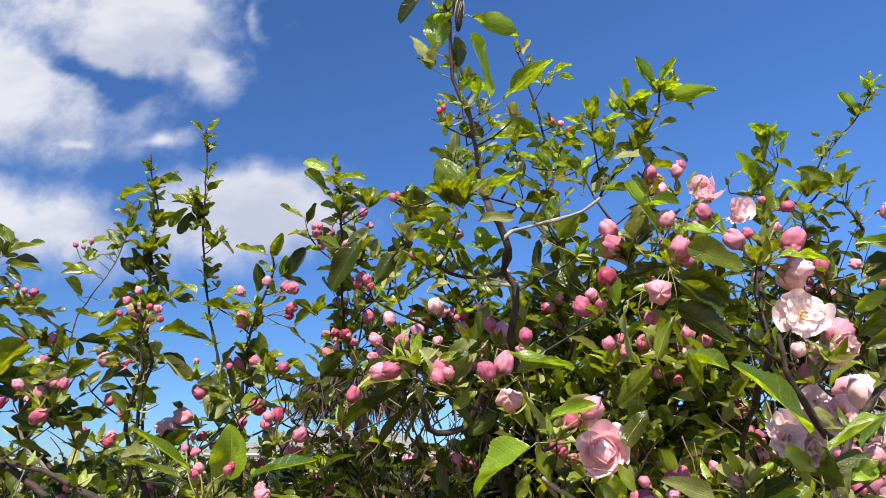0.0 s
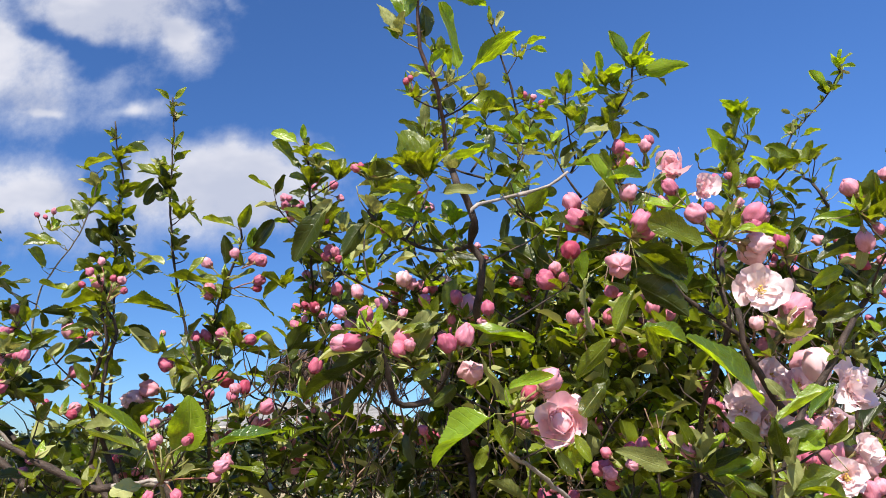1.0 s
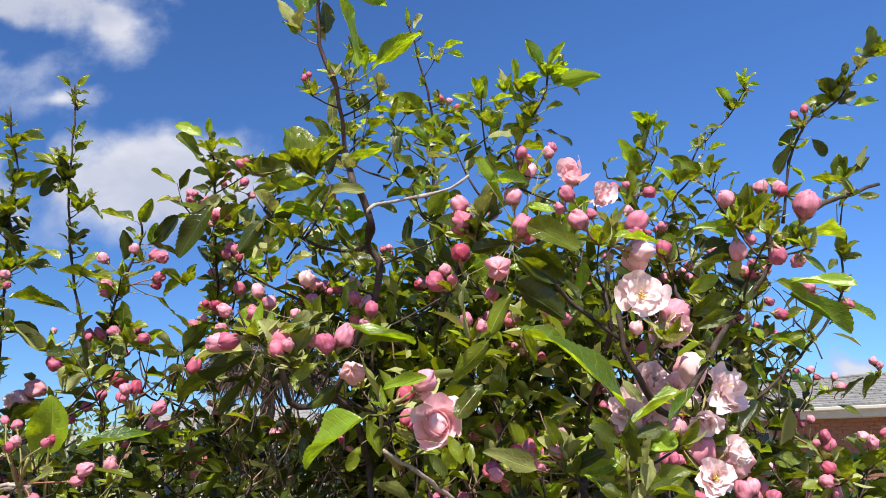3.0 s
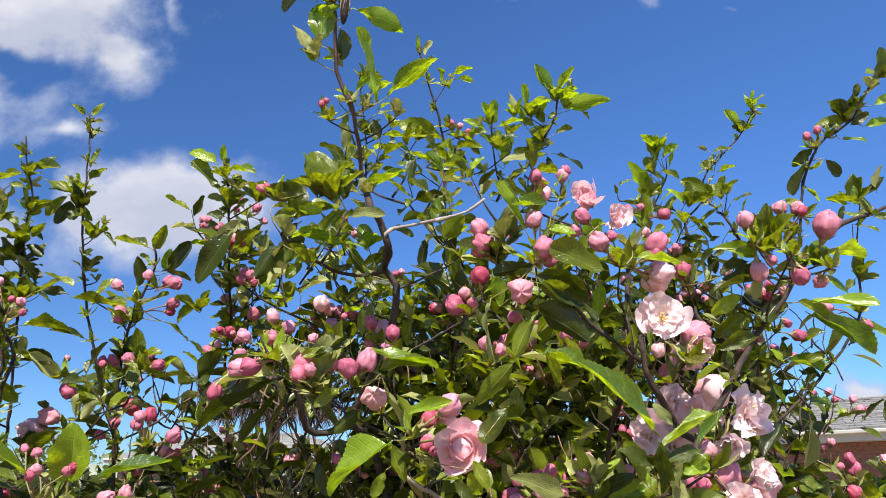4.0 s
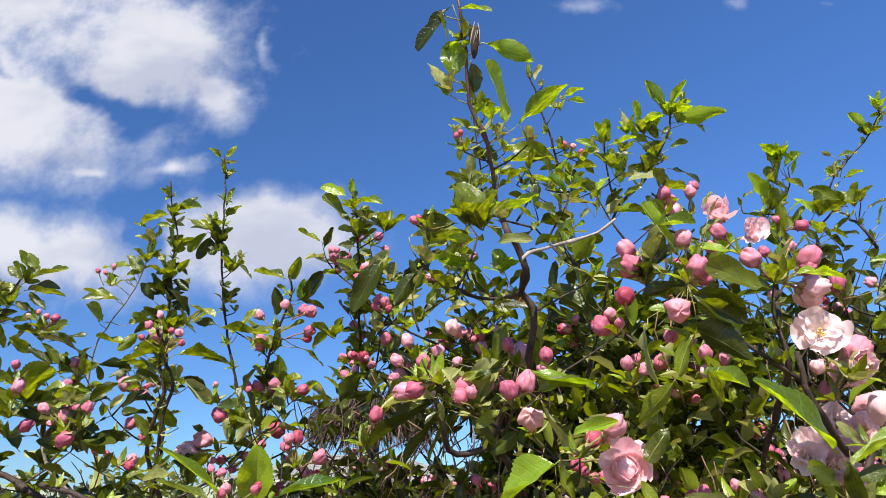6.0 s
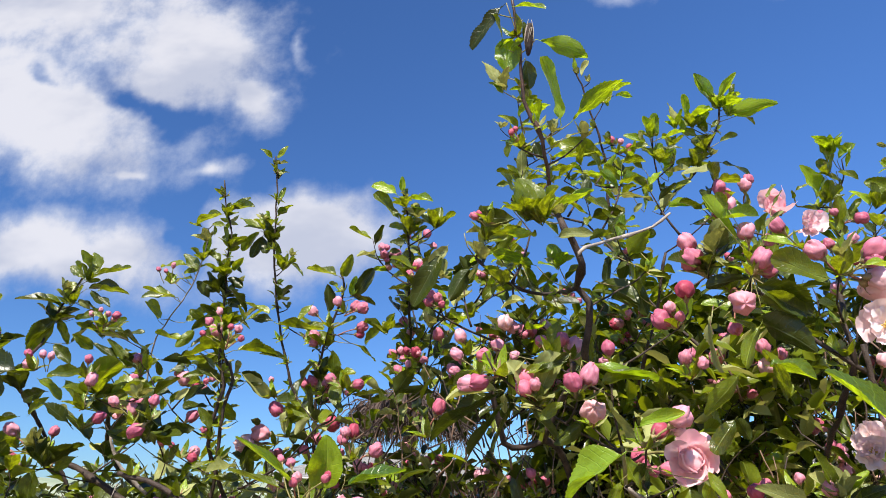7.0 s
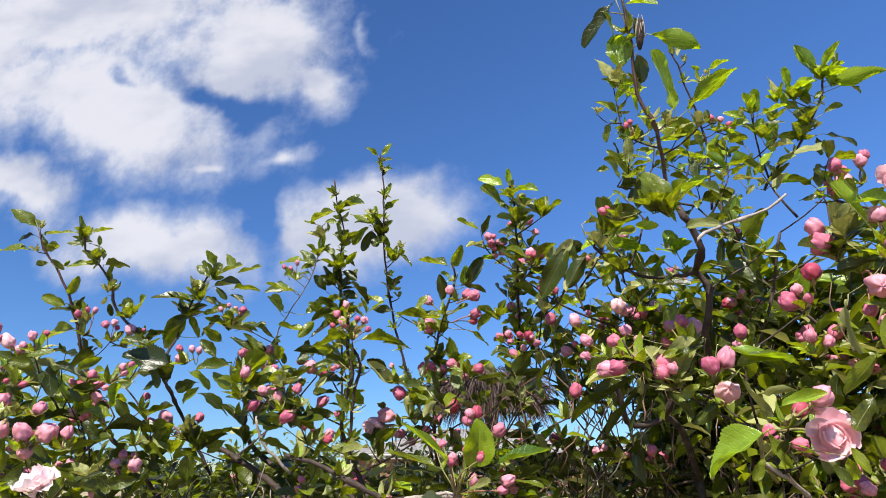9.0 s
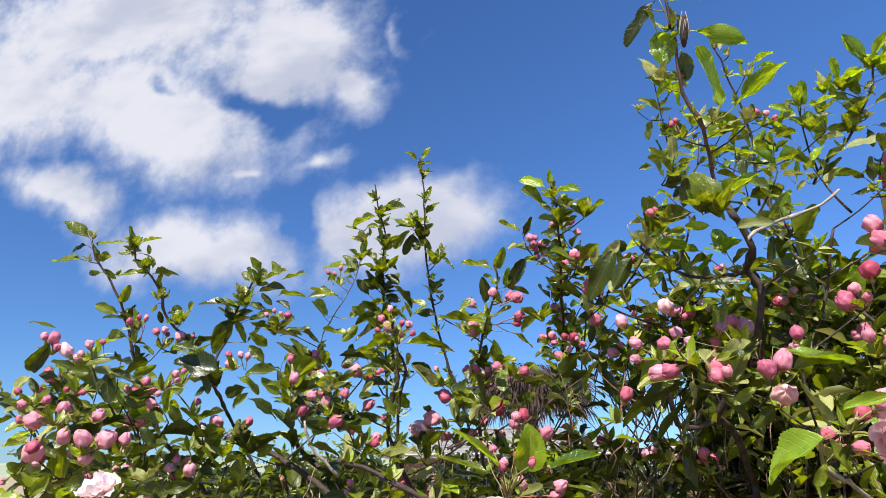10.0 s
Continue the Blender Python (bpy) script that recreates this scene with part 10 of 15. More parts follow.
spray(BARK, 0.0013, (0.29, 0.906, 1.63), (0.338, 0.903, 1.663), 9, 0.045, 1, 0.0055, 221)
spray(BARK, 0.0013, (0.441, 0.887, 1.713), (0.472, 0.867, 1.747), 9, 0.045, 1, 0.0055, 222)
spray(BARK, 0.0013, (0.442, 0.898, 1.666), (0.475, 0.92, 1.724), 9, 0.045, 0, 0.0055, 223)
spray(BARK, 0.0013, (0.374, 0.807, 1.64), (0.33, 0.799, 1.674), 9, 0.045, 0, 0.0055, 224)
spray(BARK, 0.0013, (0.418, 0.857, 1.682), (0.48, 0.896, 1.722), 9, 0.045, 0, 0.0055, 225)
spray(BARK, 0.0013, (0.28, 1, 1.645), (0.287, 1.037, 1.686), 9, 0.045, 1, 0.0055, 226)
spray(BARK, 0.0013, (0.499, 0.955, 1.739), (0.473, 0.965, 1.778), 9, 0.045, 0, 0.0055, 227)
spray(BARK, 0.0013, (0.437, 1.049, 1.772), (0.452, 1.028, 1.797), 9, 0.045, 0, 0.0055, 228)
spray(BARK, 0.0013, (0.281, 0.806, 1.665), (0.321, 0.835, 1.712), 9, 0.045, 1, 0.0055, 229)
spray(BARK, 0.0013, (0.492, 0.832, 1.711), (0.495, 0.783, 1.735), 9, 0.045, 1, 0.0055, 230)
spray(BARK, 0.0013, (0.531, 1.044, 1.668), (0.522, 1.009, 1.709), 9, 0.045, 1, 0.0055, 231)
spray(BARK, 0.0013, (0.356, 1.107, 1.696), (0.365, 1.064, 1.749), 9, 0.045, 0, 0.0055, 232)
spray(BARK, 0.0013, (0.308, 0.865, 1.62), (0.294, 0.803, 1.645), 9, 0.045, 0, 0.0055, 233)
spray(BARK, 0.0013, (0.37, 1.079, 1.74), (0.321, 1.022, 1.763), 9, 0.045, 0, 0.0055, 234)
spray(BARK, 0.0013, (0.358, 1.117, 1.762), (0.393, 1.119, 1.809), 9, 0.045, 1, 0.0055, 235)
spray(BARK, 0.0013, (0.449, 0.93, 1.645), (0.446, 0.876, 1.676), 9, 0.045, 1, 0.0055, 236)
spray(BARK, 0.0013, (0.259, 0.886, 1.654), (0.286, 0.881, 1.703), 9, 0.045, 1, 0.0055, 237)
spray(BARK, 0.0013, (0.426, 0.984, 1.704), (0.486, 1.002, 1.764), 9, 0.045, 0, 0.0055, 238)
spray(BARK, 0.0013, (0.318, 0.954, 1.742), (0.272, 0.902, 1.759), 9, 0.045, 0, 0.0055, 239)
spray(BARK, 0.0013, (0.451, 0.909, 1.681), (0.423, 0.898, 1.728), 9, 0.045, 1, 0.0055, 240)
spray(BARK, 0.0013, (0.261, 0.884, 1.791), (0.277, 0.827, 1.822), 8, 0.042, 0, 0.0055, 241)
spray(BARK, 0.0013, (0.336, 0.992, 1.802), (0.339, 1.003, 1.851), 8, 0.042, 1, 0.0055, 242)
spray(BARK, 0.0013, (0.331, 0.971, 1.759), (0.31, 0.957, 1.781), 8, 0.042, 0, 0.0055, 243)
spray(BARK, 0.0013, (0.548, 1.009, 1.842), (0.55, 1.042, 1.896), 8, 0.042, 0, 0.0055, 244)
spray(BARK, 0.0013, (0.312, 0.806, 1.742), (0.279, 0.773, 1.777), 8, 0.042, 0, 0.0055, 245)
spray(BARK, 0.0013, (0.293, 0.802, 1.735), (0.262, 0.793, 1.764), 8, 0.042, 0, 0.0055, 246)
spray(BARK, 0.0013, (0.427, 0.86, 1.786), (0.453, 0.848, 1.831), 8, 0.042, 0, 0.0055, 247)
spray(BARK, 0.0013, (0.487, 1.008, 1.836), (0.47, 1.023, 1.871), 8, 0.042, 0, 0.0055, 248)
spray(BARK, 0.0013, (0.445, 0.874, 1.748), (0.433, 0.849, 1.787), 8, 0.042, 1, 0.0055, 249)
spray(BARK, 0.0013, (0.317, 0.857, 1.793), (0.288, 0.81, 1.81), 8, 0.042, 0, 0.0055, 250)
spray(BARK, 0.0013, (0.297, 1.011, 1.826), (0.307, 1.02, 1.868), 8, 0.042, 0, 0.0055, 251)
spray(BARK, 0.0013, (0.33, 0.907, 1.774), (0.29, 0.856, 1.795), 8, 0.042, 0, 0.0055, 252)
spray(BARK, 0.0013, (0.438, 0.822, 1.733), (0.434, 0.82, 1.764), 8, 0.042, 0, 0.0055, 253)
spray(BARK, 0.0013, (0.384, 0.791, 1.765), (0.346, 0.745, 1.784), 8, 0.042, 1, 0.0055, 254)
spray(BARK, 0.0013, (-0.32, 1.141, 1.497), (-0.256, 1.094, 1.556), 9, 0.045, 1, 0.0055, 255)
spray(BARK, 0.0013, (-0.143, 1.112, 1.434), (-0.125, 1.11, 1.507), 9, 0.045, 0, 0.0055, 256)
spray(BARK, 0.0013, (-0.233, 1.078, 1.481), (-0.246, 1.075, 1.542), 9, 0.045, 1, 0.0055, 257)
spray(BARK, 0.0013, (-0.187, 1.118, 1.451), (-0.132, 1.083, 1.505), 9, 0.045, 1, 0.0055, 258)
spray(BARK, 0.0013, (-0.297, 1.105, 1.458), (-0.321, 1.117, 1.516), 9, 0.045, 0, 0.0055, 259)
spray(BARK, 0.0013, (-0.163, 1.193, 1.488), (-0.18, 1.13, 1.541), 9, 0.045, 0, 0.0055, 260)
spray(BARK, 0.0013, (-0.245, 1.205, 1.438), (-0.288, 1.199, 1.476), 9, 0.045, 0, 0.0055, 261)
spray(BARK, 0.0013, (-0.295, 1.061, 1.481), (-0.262, 1.024, 1.535), 9, 0.045, 1, 0.0055, 262)
spray(BARK, 0.0013, (-0.324, 1.024, 1.46), (-0.338, 1.022, 1.502), 9, 0.045, 0, 0.0055, 263)
spray(BARK, 0.0013, (-0.214, 1.016, 1.473), (-0.234, 1.007, 1.535), 9, 0.045, 0, 0.0055, 264)
spray(BARK, 0.0013, (-0.21, 1.188, 1.47), (-0.164, 1.201, 1.513), 9, 0.045, 1, 0.0055, 265)
spray(BARK, 0.0013, (-0.21, 0.978, 1.598), (-0.217, 0.985, 1.641), 6, 0.040, 0, 0.0055, 267)
spray(BARK, 0.0013, (-0.265, 1.129, 1.593), (-0.264, 1.138, 1.624), 6, 0.040, 0, 0.0055, 272)
spray(BARK, 0.0013, (-0.33, 1.076, 1.601), (-0.304, 1.038, 1.645), 6, 0.040, 1, 0.0055, 273)
spray(BARK, 0.0013, (-0.371, 1.148, 1.635), (-0.391, 1.132, 1.663), 6, 0.040, 0, 0.0055, 274)
spray(BARK, 0.0013, (-0.262, 0.997, 1.605), (-0.293, 0.974, 1.641), 6, 0.040, 0, 0.0055, 276)
spray(BARK, 0.0013, (0.126, 0.78, 1.765), (0.131, 0.769, 1.802), 9, 0.036, 0, 0.0055, 277)
spray(BARK, 0.0013, (0.087, 0.801, 1.825), (0.084, 0.758, 1.839), 9, 0.036, 0, 0.0055, 278)
spray(BARK, 0.0013, (0.131, 0.747, 1.756), (0.105, 0.687, 1.775), 9, 0.036, 0, 0.0055, 279)
spray(BARK, 0.0013, (0.167, 0.743, 1.812), (0.152, 0.737, 1.85), 9, 0.036, 0, 0.0055, 280)
spray(BARK, 0.0013, (0.023, 0.819, 1.862), (0.012, 0.766, 1.884), 9, 0.036, 0, 0.0055, 281)
spray(BARK, 0.0013, (0.019, 0.723, 1.785), (-0.006, 0.751, 1.832), 9, 0.036, 0, 0.0055, 282)
spray(BARK, 0.0013, (0.267, 0.902, 1.849), (0.251, 0.915, 1.891), 9, 0.036, 0, 0.0055, 283)
spray(BARK, 0.0013, (0.221, 0.742, 1.815), (0.229, 0.726, 1.851), 9, 0.036, 0, 0.0055, 284)
spray(BARK, 0.0013, (0.126, 0.856, 1.823), (0.144, 0.87, 1.857), 9, 0.036, 0, 0.0055, 285)
spray(BARK, 0.0013, (0.044, 0.839, 1.899), (0.049, 0.84, 1.938), 8, 0.034, 0, 0.0055, 286)
spray(BARK, 0.0013, (0.144, 0.883, 1.91), (0.147, 0.877, 1.942), 8, 0.034, 0, 0.0055, 287)
spray(BARK, 0.0013, (0.12, 0.783, 1.836), (0.127, 0.791, 1.871), 8, 0.034, 0, 0.0055, 288)
spray(BARK, 0.0013, (0.11, 0.888, 1.917), (0.125, 0.918, 1.95), 8, 0.034, 0, 0.0055, 289)
spray(BARK, 0.0013, (0.09, 0.82, 1.893), (0.08, 0.767, 1.889), 8, 0.034, 0, 0.0055, 290)
spray(BARK, 0.0013, (-0.005, 0.821, 1.869), (0.013, 0.808, 1.892), 8, 0.034, 0, 0.0055, 291)
spray(BARK, 0.0013, (0.445, 0.956, 1.675), (0.465, 0.989, 1.712), 9, 0.042, 0, 0.0055, 292)
spray(BARK, 0.0013, (0.462, 0.828, 1.616), (0.49, 0.857, 1.662), 9, 0.042, 1, 0.0055, 293)
spray(BARK, 0.0013, (0.477, 0.847, 1.682), (0.482, 0.846, 1.709), 9, 0.042, 0, 0.0055, 294)
spray(BARK, 0.0013, (0.486, 0.799, 1.665), (0.488, 0.799, 1.688), 9, 0.042, 0, 0.0055, 295)
spray(BARK, 0.0013, (0.518, 0.811, 1.681), (0.492, 0.767, 1.709), 9, 0.042, 1, 0.0055, 296)
spray(BARK, 0.0013, (0.48, 0.842, 1.619), (0.473, 0.81, 1.642), 9, 0.042, 0, 0.0055, 297)
spray(BARK, 0.0013, (0.46, 0.808, 1.65), (0.478, 0.844, 1.683), 9, 0.042, 0, 0.0055, 298)
spray(BARK, 0.0013, (0.446, 0.8, 1.618), (0.45, 0.816, 1.661), 9, 0.042, 0, 0.0055, 299)
spray(BARK, 0.0013, (0.538, 0.887, 1.698), (0.507, 0.844, 1.715), 9, 0.042, 0, 0.0055, 300)
spray(BARK, 0.0013, (0.518, 0.886, 1.629), (0.515, 0.831, 1.65), 9, 0.042, 1, 0.0055, 301)
spray(BARK, 0.0013, (0.626, 1.034, 1.409), (0.588, 0.973, 1.451), 10, 0.045, 0, 0.0055, 302)
spray(BARK, 0.0013, (0.606, 0.824, 1.446), (0.674, 0.846, 1.51), 10, 0.045, 0, 0.0055, 303)
spray(BARK, 0.0013, (0.623, 0.955, 1.468), (0.56, 0.898, 1.507), 10, 0.045, 1, 0.0055, 304)
spray(BARK, 0.0013, (0.542, 0.744, 1.445), (0.524, 0.708, 1.49), 10, 0.045, 1, 0.0055, 305)
spray(BARK, 0.0013, (0.493, 0.837, 1.48), (0.512, 0.802, 1.54), 10, 0.045, 0, 0.0055, 306)
spray(BARK, 0.0013, (0.64, 1.026, 1.439), (0.646, 1.033, 1.494), 10, 0.045, 1, 0.0055, 307)
spray(BARK, 0.0013, (0.504, 0.857, 1.441), (0.567, 0.873, 1.487), 10, 0.045, 1, 0.0055, 308)
spray(BARK, 0.0013, (0.538, 0.9, 1.435), (0.598, 0.911, 1.475), 10, 0.045, 1, 0.0055, 309)
spray(BARK, 0.0013, (0.422, 0.798, 1.432), (0.424, 0.767, 1.497), 10, 0.045, 0, 0.0055, 310)
spray(BARK, 0.0013, (0.605, 0.986, 1.411), (0.642, 1.006, 1.445), 10, 0.045, 0, 0.0055, 311)
spray(BARK, 0.0013, (0.62, 0.825, 1.461), (0.652, 0.841, 1.518), 10, 0.045, 1, 0.0055, 312)
spray(BARK, 0.0013, (0.598, 0.9, 1.446), (0.561, 0.911, 1.489), 10, 0.045, 1, 0.0055, 313)
spray(BARK, 0.0013, (0.656, 1.014, 1.54), (0.656, 1.04, 1.566), 8, 0.040, 1, 0.0055, 314)
spray(BARK, 0.0013, (0.685, 1.045, 1.565), (0.682, 0.992, 1.602), 8, 0.040, 0, 0.0055, 315)
spray(BARK, 0.0013, (-0.776, 0.773, 1.467), (-0.777, 0.717, 1.527), 10, 0.045, 0, 0.0055, 316)
spray(BARK, 0.0013, (-0.669, 0.834, 1.517), (-0.662, 0.801, 1.58), 10, 0.045, 1, 0.0055, 317)
spray(BARK, 0.0013, (-0.914, 0.843, 1.519), (-0.871, 0.801, 1.58), 10, 0.045, 1, 0.0055, 318)
spray(BARK, 0.0013, (-0.688, 0.721, 1.531), (-0.682, 0.658, 1.598), 10, 0.045, 1, 0.0055, 319)
spray(BARK, 0.0013, (-0.964, 0.831, 1.462), (-1.018, 0.845, 1.511), 10, 0.045, 1, 0.0055, 320)
spray(BARK, 0.0013, (-0.973, 0.846, 1.454), (-1.007, 0.842, 1.503), 10, 0.045, 1, 0.0055, 321)
spray(BARK, 0.0013, (-0.925, 0.797, 1.472), (-0.885, 0.782, 1.534), 10, 0.045, 1, 0.0055, 322)
spray(BARK, 0.0013, (-0.842, 0.766, 1.511), (-0.773, 0.727, 1.564), 10, 0.045, 0, 0.0055, 323)
spray(BARK, 0.0013, (-0.688, 0.78, 1.466), (-0.724, 0.782, 1.504), 10, 0.045, 0, 0.0055, 324)
spray(BARK, 0.0013, (-0.801, 0.777, 1.47), (-0.838, 0.746, 1.515), 10, 0.045, 1, 0.0055, 325)
spray(BARK, 0.0013, (-0.813, 0.816, 1.434), (-0.805, 0.83, 1.472), 10, 0.045, 1, 0.0055, 326)
spray(BARK, 0.0013, (-0.878, 0.853, 1.432), (-0.912, 0.806, 1.504), 10, 0.045, 1, 0.0055, 327)
spray(BARK, 0.0013, (-0.657, 0.772, 1.478), (-0.713, 0.774, 1.546), 10, 0.045, 1, 0.0055, 328)
spray(BARK, 0.0013, (-0.671, 0.782, 1.442), (-0.689, 0.807, 1.48), 10, 0.045, 0, 0.0055, 329)
spray(BARK, 0.0013, (-0.944, 0.846, 1.437), (-0.936, 0.839, 1.51), 10, 0.045, 1, 0.0055, 330)
spray(BARK, 0.0013, (-0.632, 0.718, 1.452), (-0.609, 0.651, 1.514), 10, 0.045, 0, 0.0055, 331)
spray(BARK, 0.0013, (-0.752, 0.86, 1.461), (-0.762, 0.782, 1.524), 10, 0.045, 1, 0.0055, 332)
spray(BARK, 0.0013, (-0.828, 0.767, 1.449), (-0.822, 0.775, 1.517), 10, 0.045, 0, 0.0055, 333)
spray(BARK, 0.0013, (-0.638, 0.824, 1.482), (-0.627, 0.813, 1.529), 10, 0.045, 0, 0.0055, 334)
spray(BARK, 0.0013, (-0.879, 0.767, 1.524), (-0.893, 0.729, 1.592), 10, 0.045, 1, 0.0055, 335)
spray(BARK, 0.0013, (-0.751, 0.803, 1.54), (-0.746, 0.762, 1.575), 9, 0.045, 1, 0.0055, 336)
spray(BARK, 0.0013, (-0.75, 0.858, 1.629), (-0.69, 0.813, 1.676), 9, 0.045, 0, 0.0055, 337)
spray(BARK, 0.0013, (-0.712, 0.719, 1.591), (-0.686, 0.659, 1.645), 9, 0.045, 0, 0.0055, 338)
spray(BARK, 0.0013, (-0.776, 0.827, 1.546), (-0.742, 0.791, 1.577), 9, 0.045, 0, 0.0055, 339)
spray(BARK, 0.0013, (-0.821, 0.671, 1.536), (-0.818, 0.683, 1.598), 9, 0.045, 1, 0.0055, 340)
spray(BARK, 0.0013, (-0.958, 0.8, 1.567), (-0.997, 0.788, 1.603), 9, 0.045, 1, 0.0055, 341)
spray(BARK, 0.0013, (-0.806, 0.804, 1.558), (-0.785, 0.811, 1.621), 9, 0.045, 1, 0.0055, 342)
spray(BARK, 0.0013, (-0.877, 0.774, 1.575), (-0.843, 0.752, 1.635), 9, 0.045, 0, 0.0055, 343)
spray(BARK, 0.0013, (-0.709, 0.692, 1.575), (-0.692, 0.722, 1.621), 9, 0.045, 0, 0.0055, 344)
spray(BARK, 0.0013, (-0.707, 0.653, 1.606), (-0.712, 0.635, 1.644), 9, 0.045, 0, 0.0055, 345)
spray(BARK, 0.0013, (-0.643, 0.71, 1.572), (-0.695, 0.718, 1.607), 9, 0.045, 1, 0.0055, 346)
spray(BARK, 0.0013, (-0.922, 0.764, 1.584), (-0.985, 0.759, 1.624), 9, 0.045, 0, 0.0055, 347)
spray(BARK, 0.0013, (-0.832, 0.722, 1.571), (-0.866, 0.736, 1.618), 9, 0.045, 0, 0.0055, 348)
spray(BARK, 0.0013, (-0.897, 0.845, 1.608), (-0.883, 0.851, 1.67), 9, 0.045, 0, 0.0055, 349)
spray(BARK, 0.0013, (-0.903, 0.807, 1.6), (-0.905, 0.767, 1.655), 9, 0.045, 0, 0.0055, 350)
spray(BARK, 0.0013, (-0.875, 0.753, 1.611), (-0.849, 0.73, 1.643), 9, 0.045, 1, 0.0055, 351)
spray(BARK, 0.0013, (-0.355, 0.904, 1.519), (-0.374, 0.892, 1.55), 9, 0.045, 0, 0.0055, 352)
spray(BARK, 0.0013, (-0.533, 0.997, 1.446), (-0.538, 0.983, 1.483), 9, 0.045, 0, 0.0055, 353)
spray(BARK, 0.0013, (-0.499, 1.011, 1.44), (-0.485, 0.968, 1.476), 9, 0.045, 0, 0.0055, 354)
spray(BARK, 0.0013, (-0.506, 0.987, 1.512), (-0.488, 1.019, 1.549), 9, 0.045, 0, 0.0055, 355)
spray(BARK, 0.0013, (-0.424, 0.894, 1.454), (-0.436, 0.833, 1.484), 9, 0.045, 1, 0.0055, 356)
spray(BARK, 0.0013, (-0.377, 0.897, 1.438), (-0.407, 0.879, 1.48), 9, 0.045, 0, 0.0055, 357)
spray(BARK, 0.0013, (-0.374, 0.98, 1.456), (-0.352, 0.932, 1.49), 9, 0.045, 1, 0.0055, 358)
spray(BARK, 0.0013, (-0.627, 1.002, 1.48), (-0.642, 1.011, 1.51), 9, 0.045, 0, 0.0055, 359)
spray(BARK, 0.0013, (-0.561, 1.048, 1.421), (-0.528, 1.005, 1.451), 9, 0.045, 0, 0.0055, 360)
spray(BARK, 0.0013, (-0.309, 0.925, 1.464), (-0.294, 0.908, 1.497), 9, 0.045, 0, 0.0055, 361)
spray(BARK, 0.0013, (-0.441, 0.895, 1.482), (-0.477, 0.888, 1.519), 9, 0.045, 0, 0.0055, 362)
spray(BARK, 0.0013, (-0.637, 1.011, 1.507), (-0.617, 0.984, 1.532), 9, 0.045, 0, 0.0055, 363)
spray(BARK, 0.0013, (-0.629, 1.018, 1.524), (-0.637, 1.02, 1.564), 9, 0.045, 0, 0.0055, 364)
spray(BARK, 0.0013, (-0.322, 1.005, 1.438), (-0.335, 0.963, 1.472), 9, 0.045, 0, 0.0055, 365)
spray(BARK, 0.0013, (-0.375, 0.976, 1.448), (-0.405, 0.995, 1.498), 9, 0.045, 1, 0.0055, 366)
spray(BARK, 0.0013, (-0.363, 1.002, 1.527), (-0.331, 0.992, 1.572), 9, 0.045, 1, 0.0055, 367)
spray(BARK, 0.0013, (-0.18, 0.911, 1.628), (-0.162, 0.888, 1.651), 9, 0.042, 1, 0.0055, 368)
spray(BARK, 0.0013, (-0.126, 0.935, 1.642), (-0.148, 0.934, 1.67), 9, 0.042, 1, 0.0055, 369)
spray(BARK, 0.0013, (-0.271, 0.968, 1.638), (-0.275, 0.958, 1.657), 9, 0.042, 1, 0.0055, 370)
spray(BARK, 0.0013, (-0.243, 0.826, 1.585), (-0.276, 0.831, 1.622), 9, 0.042, 0, 0.0055, 371)
spray(BARK, 0.0013, (-0.271, 0.911, 1.57), (-0.274, 0.878, 1.603), 9, 0.042, 0, 0.0055, 372)
spray(BARK, 0.0013, (-0.238, 0.862, 1.595), (-0.204, 0.847, 1.63), 9, 0.042, 1, 0.0055, 373)
spray(BARK, 0.0013, (-0.147, 0.869, 1.591), (-0.159, 0.843, 1.625), 9, 0.042, 0, 0.0055, 374)
spray(BARK, 0.0013, (-0.07, 0.912, 1.628), (-0.068, 0.889, 1.656), 9, 0.042, 1, 0.0055, 375)
spray(BARK, 0.0013, (-0.532, 1.008, 1.627), (-0.587, 1.028, 1.67), 8, 0.042, 0, 0.0055, 376)
spray(BARK, 0.0013, (-0.397, 0.9, 1.612), (-0.423, 0.924, 1.672), 8, 0.042, 0, 0.0055, 377)
spray(BARK, 0.0013, (-0.511, 0.903, 1.591), (-0.548, 0.882, 1.62), 8, 0.042, 1, 0.0055, 378)
spray(BARK, 0.0013, (-0.538, 0.877, 1.574), (-0.562, 0.882, 1.61), 8, 0.042, 0, 0.0055, 379)
spray(BARK, 0.0013, (-0.573, 0.976, 1.637), (-0.553, 0.924, 1.682), 8, 0.042, 1, 0.0055, 380)
spray(BARK, 0.0013, (-0.442, 0.949, 1.626), (-0.448, 0.896, 1.673), 8, 0.042, 1, 0.0055, 381)
spray(BARK, 0.0013, (-0.614, 0.951, 1.631), (-0.612, 0.932, 1.681), 8, 0.042, 0, 0.0055, 382)
spray(BARK, 0.0013, (-0.567, 0.979, 1.575), (-0.559, 0.965, 1.601), 8, 0.042, 0, 0.0055, 383)
spray(BARK, 0.0013, (-0.512, 0.928, 1.637), (-0.553, 0.916, 1.693), 8, 0.042, 0, 0.0055, 384)
spray(BARK, 0.0013, (-0.497, 0.99, 1.655), (-0.51, 0.978, 1.698), 8, 0.042, 0, 0.0055, 385)
branch(BARK, 0.0014, 0.0007, (0.068, 0.983, 1.463), (0.065, 0.997, 1.479), (0.073, 0.987, 1.504), (0.058, 0.96, 1.52), name='twig')
branch(BARK, 0.0020, 0.0007, (-0.009, 1.092, 1.433), (-0.014, 1.112, 1.455), (-0.011, 1.063, 1.475), (-0.006, 1.085, 1.497), name='twig')
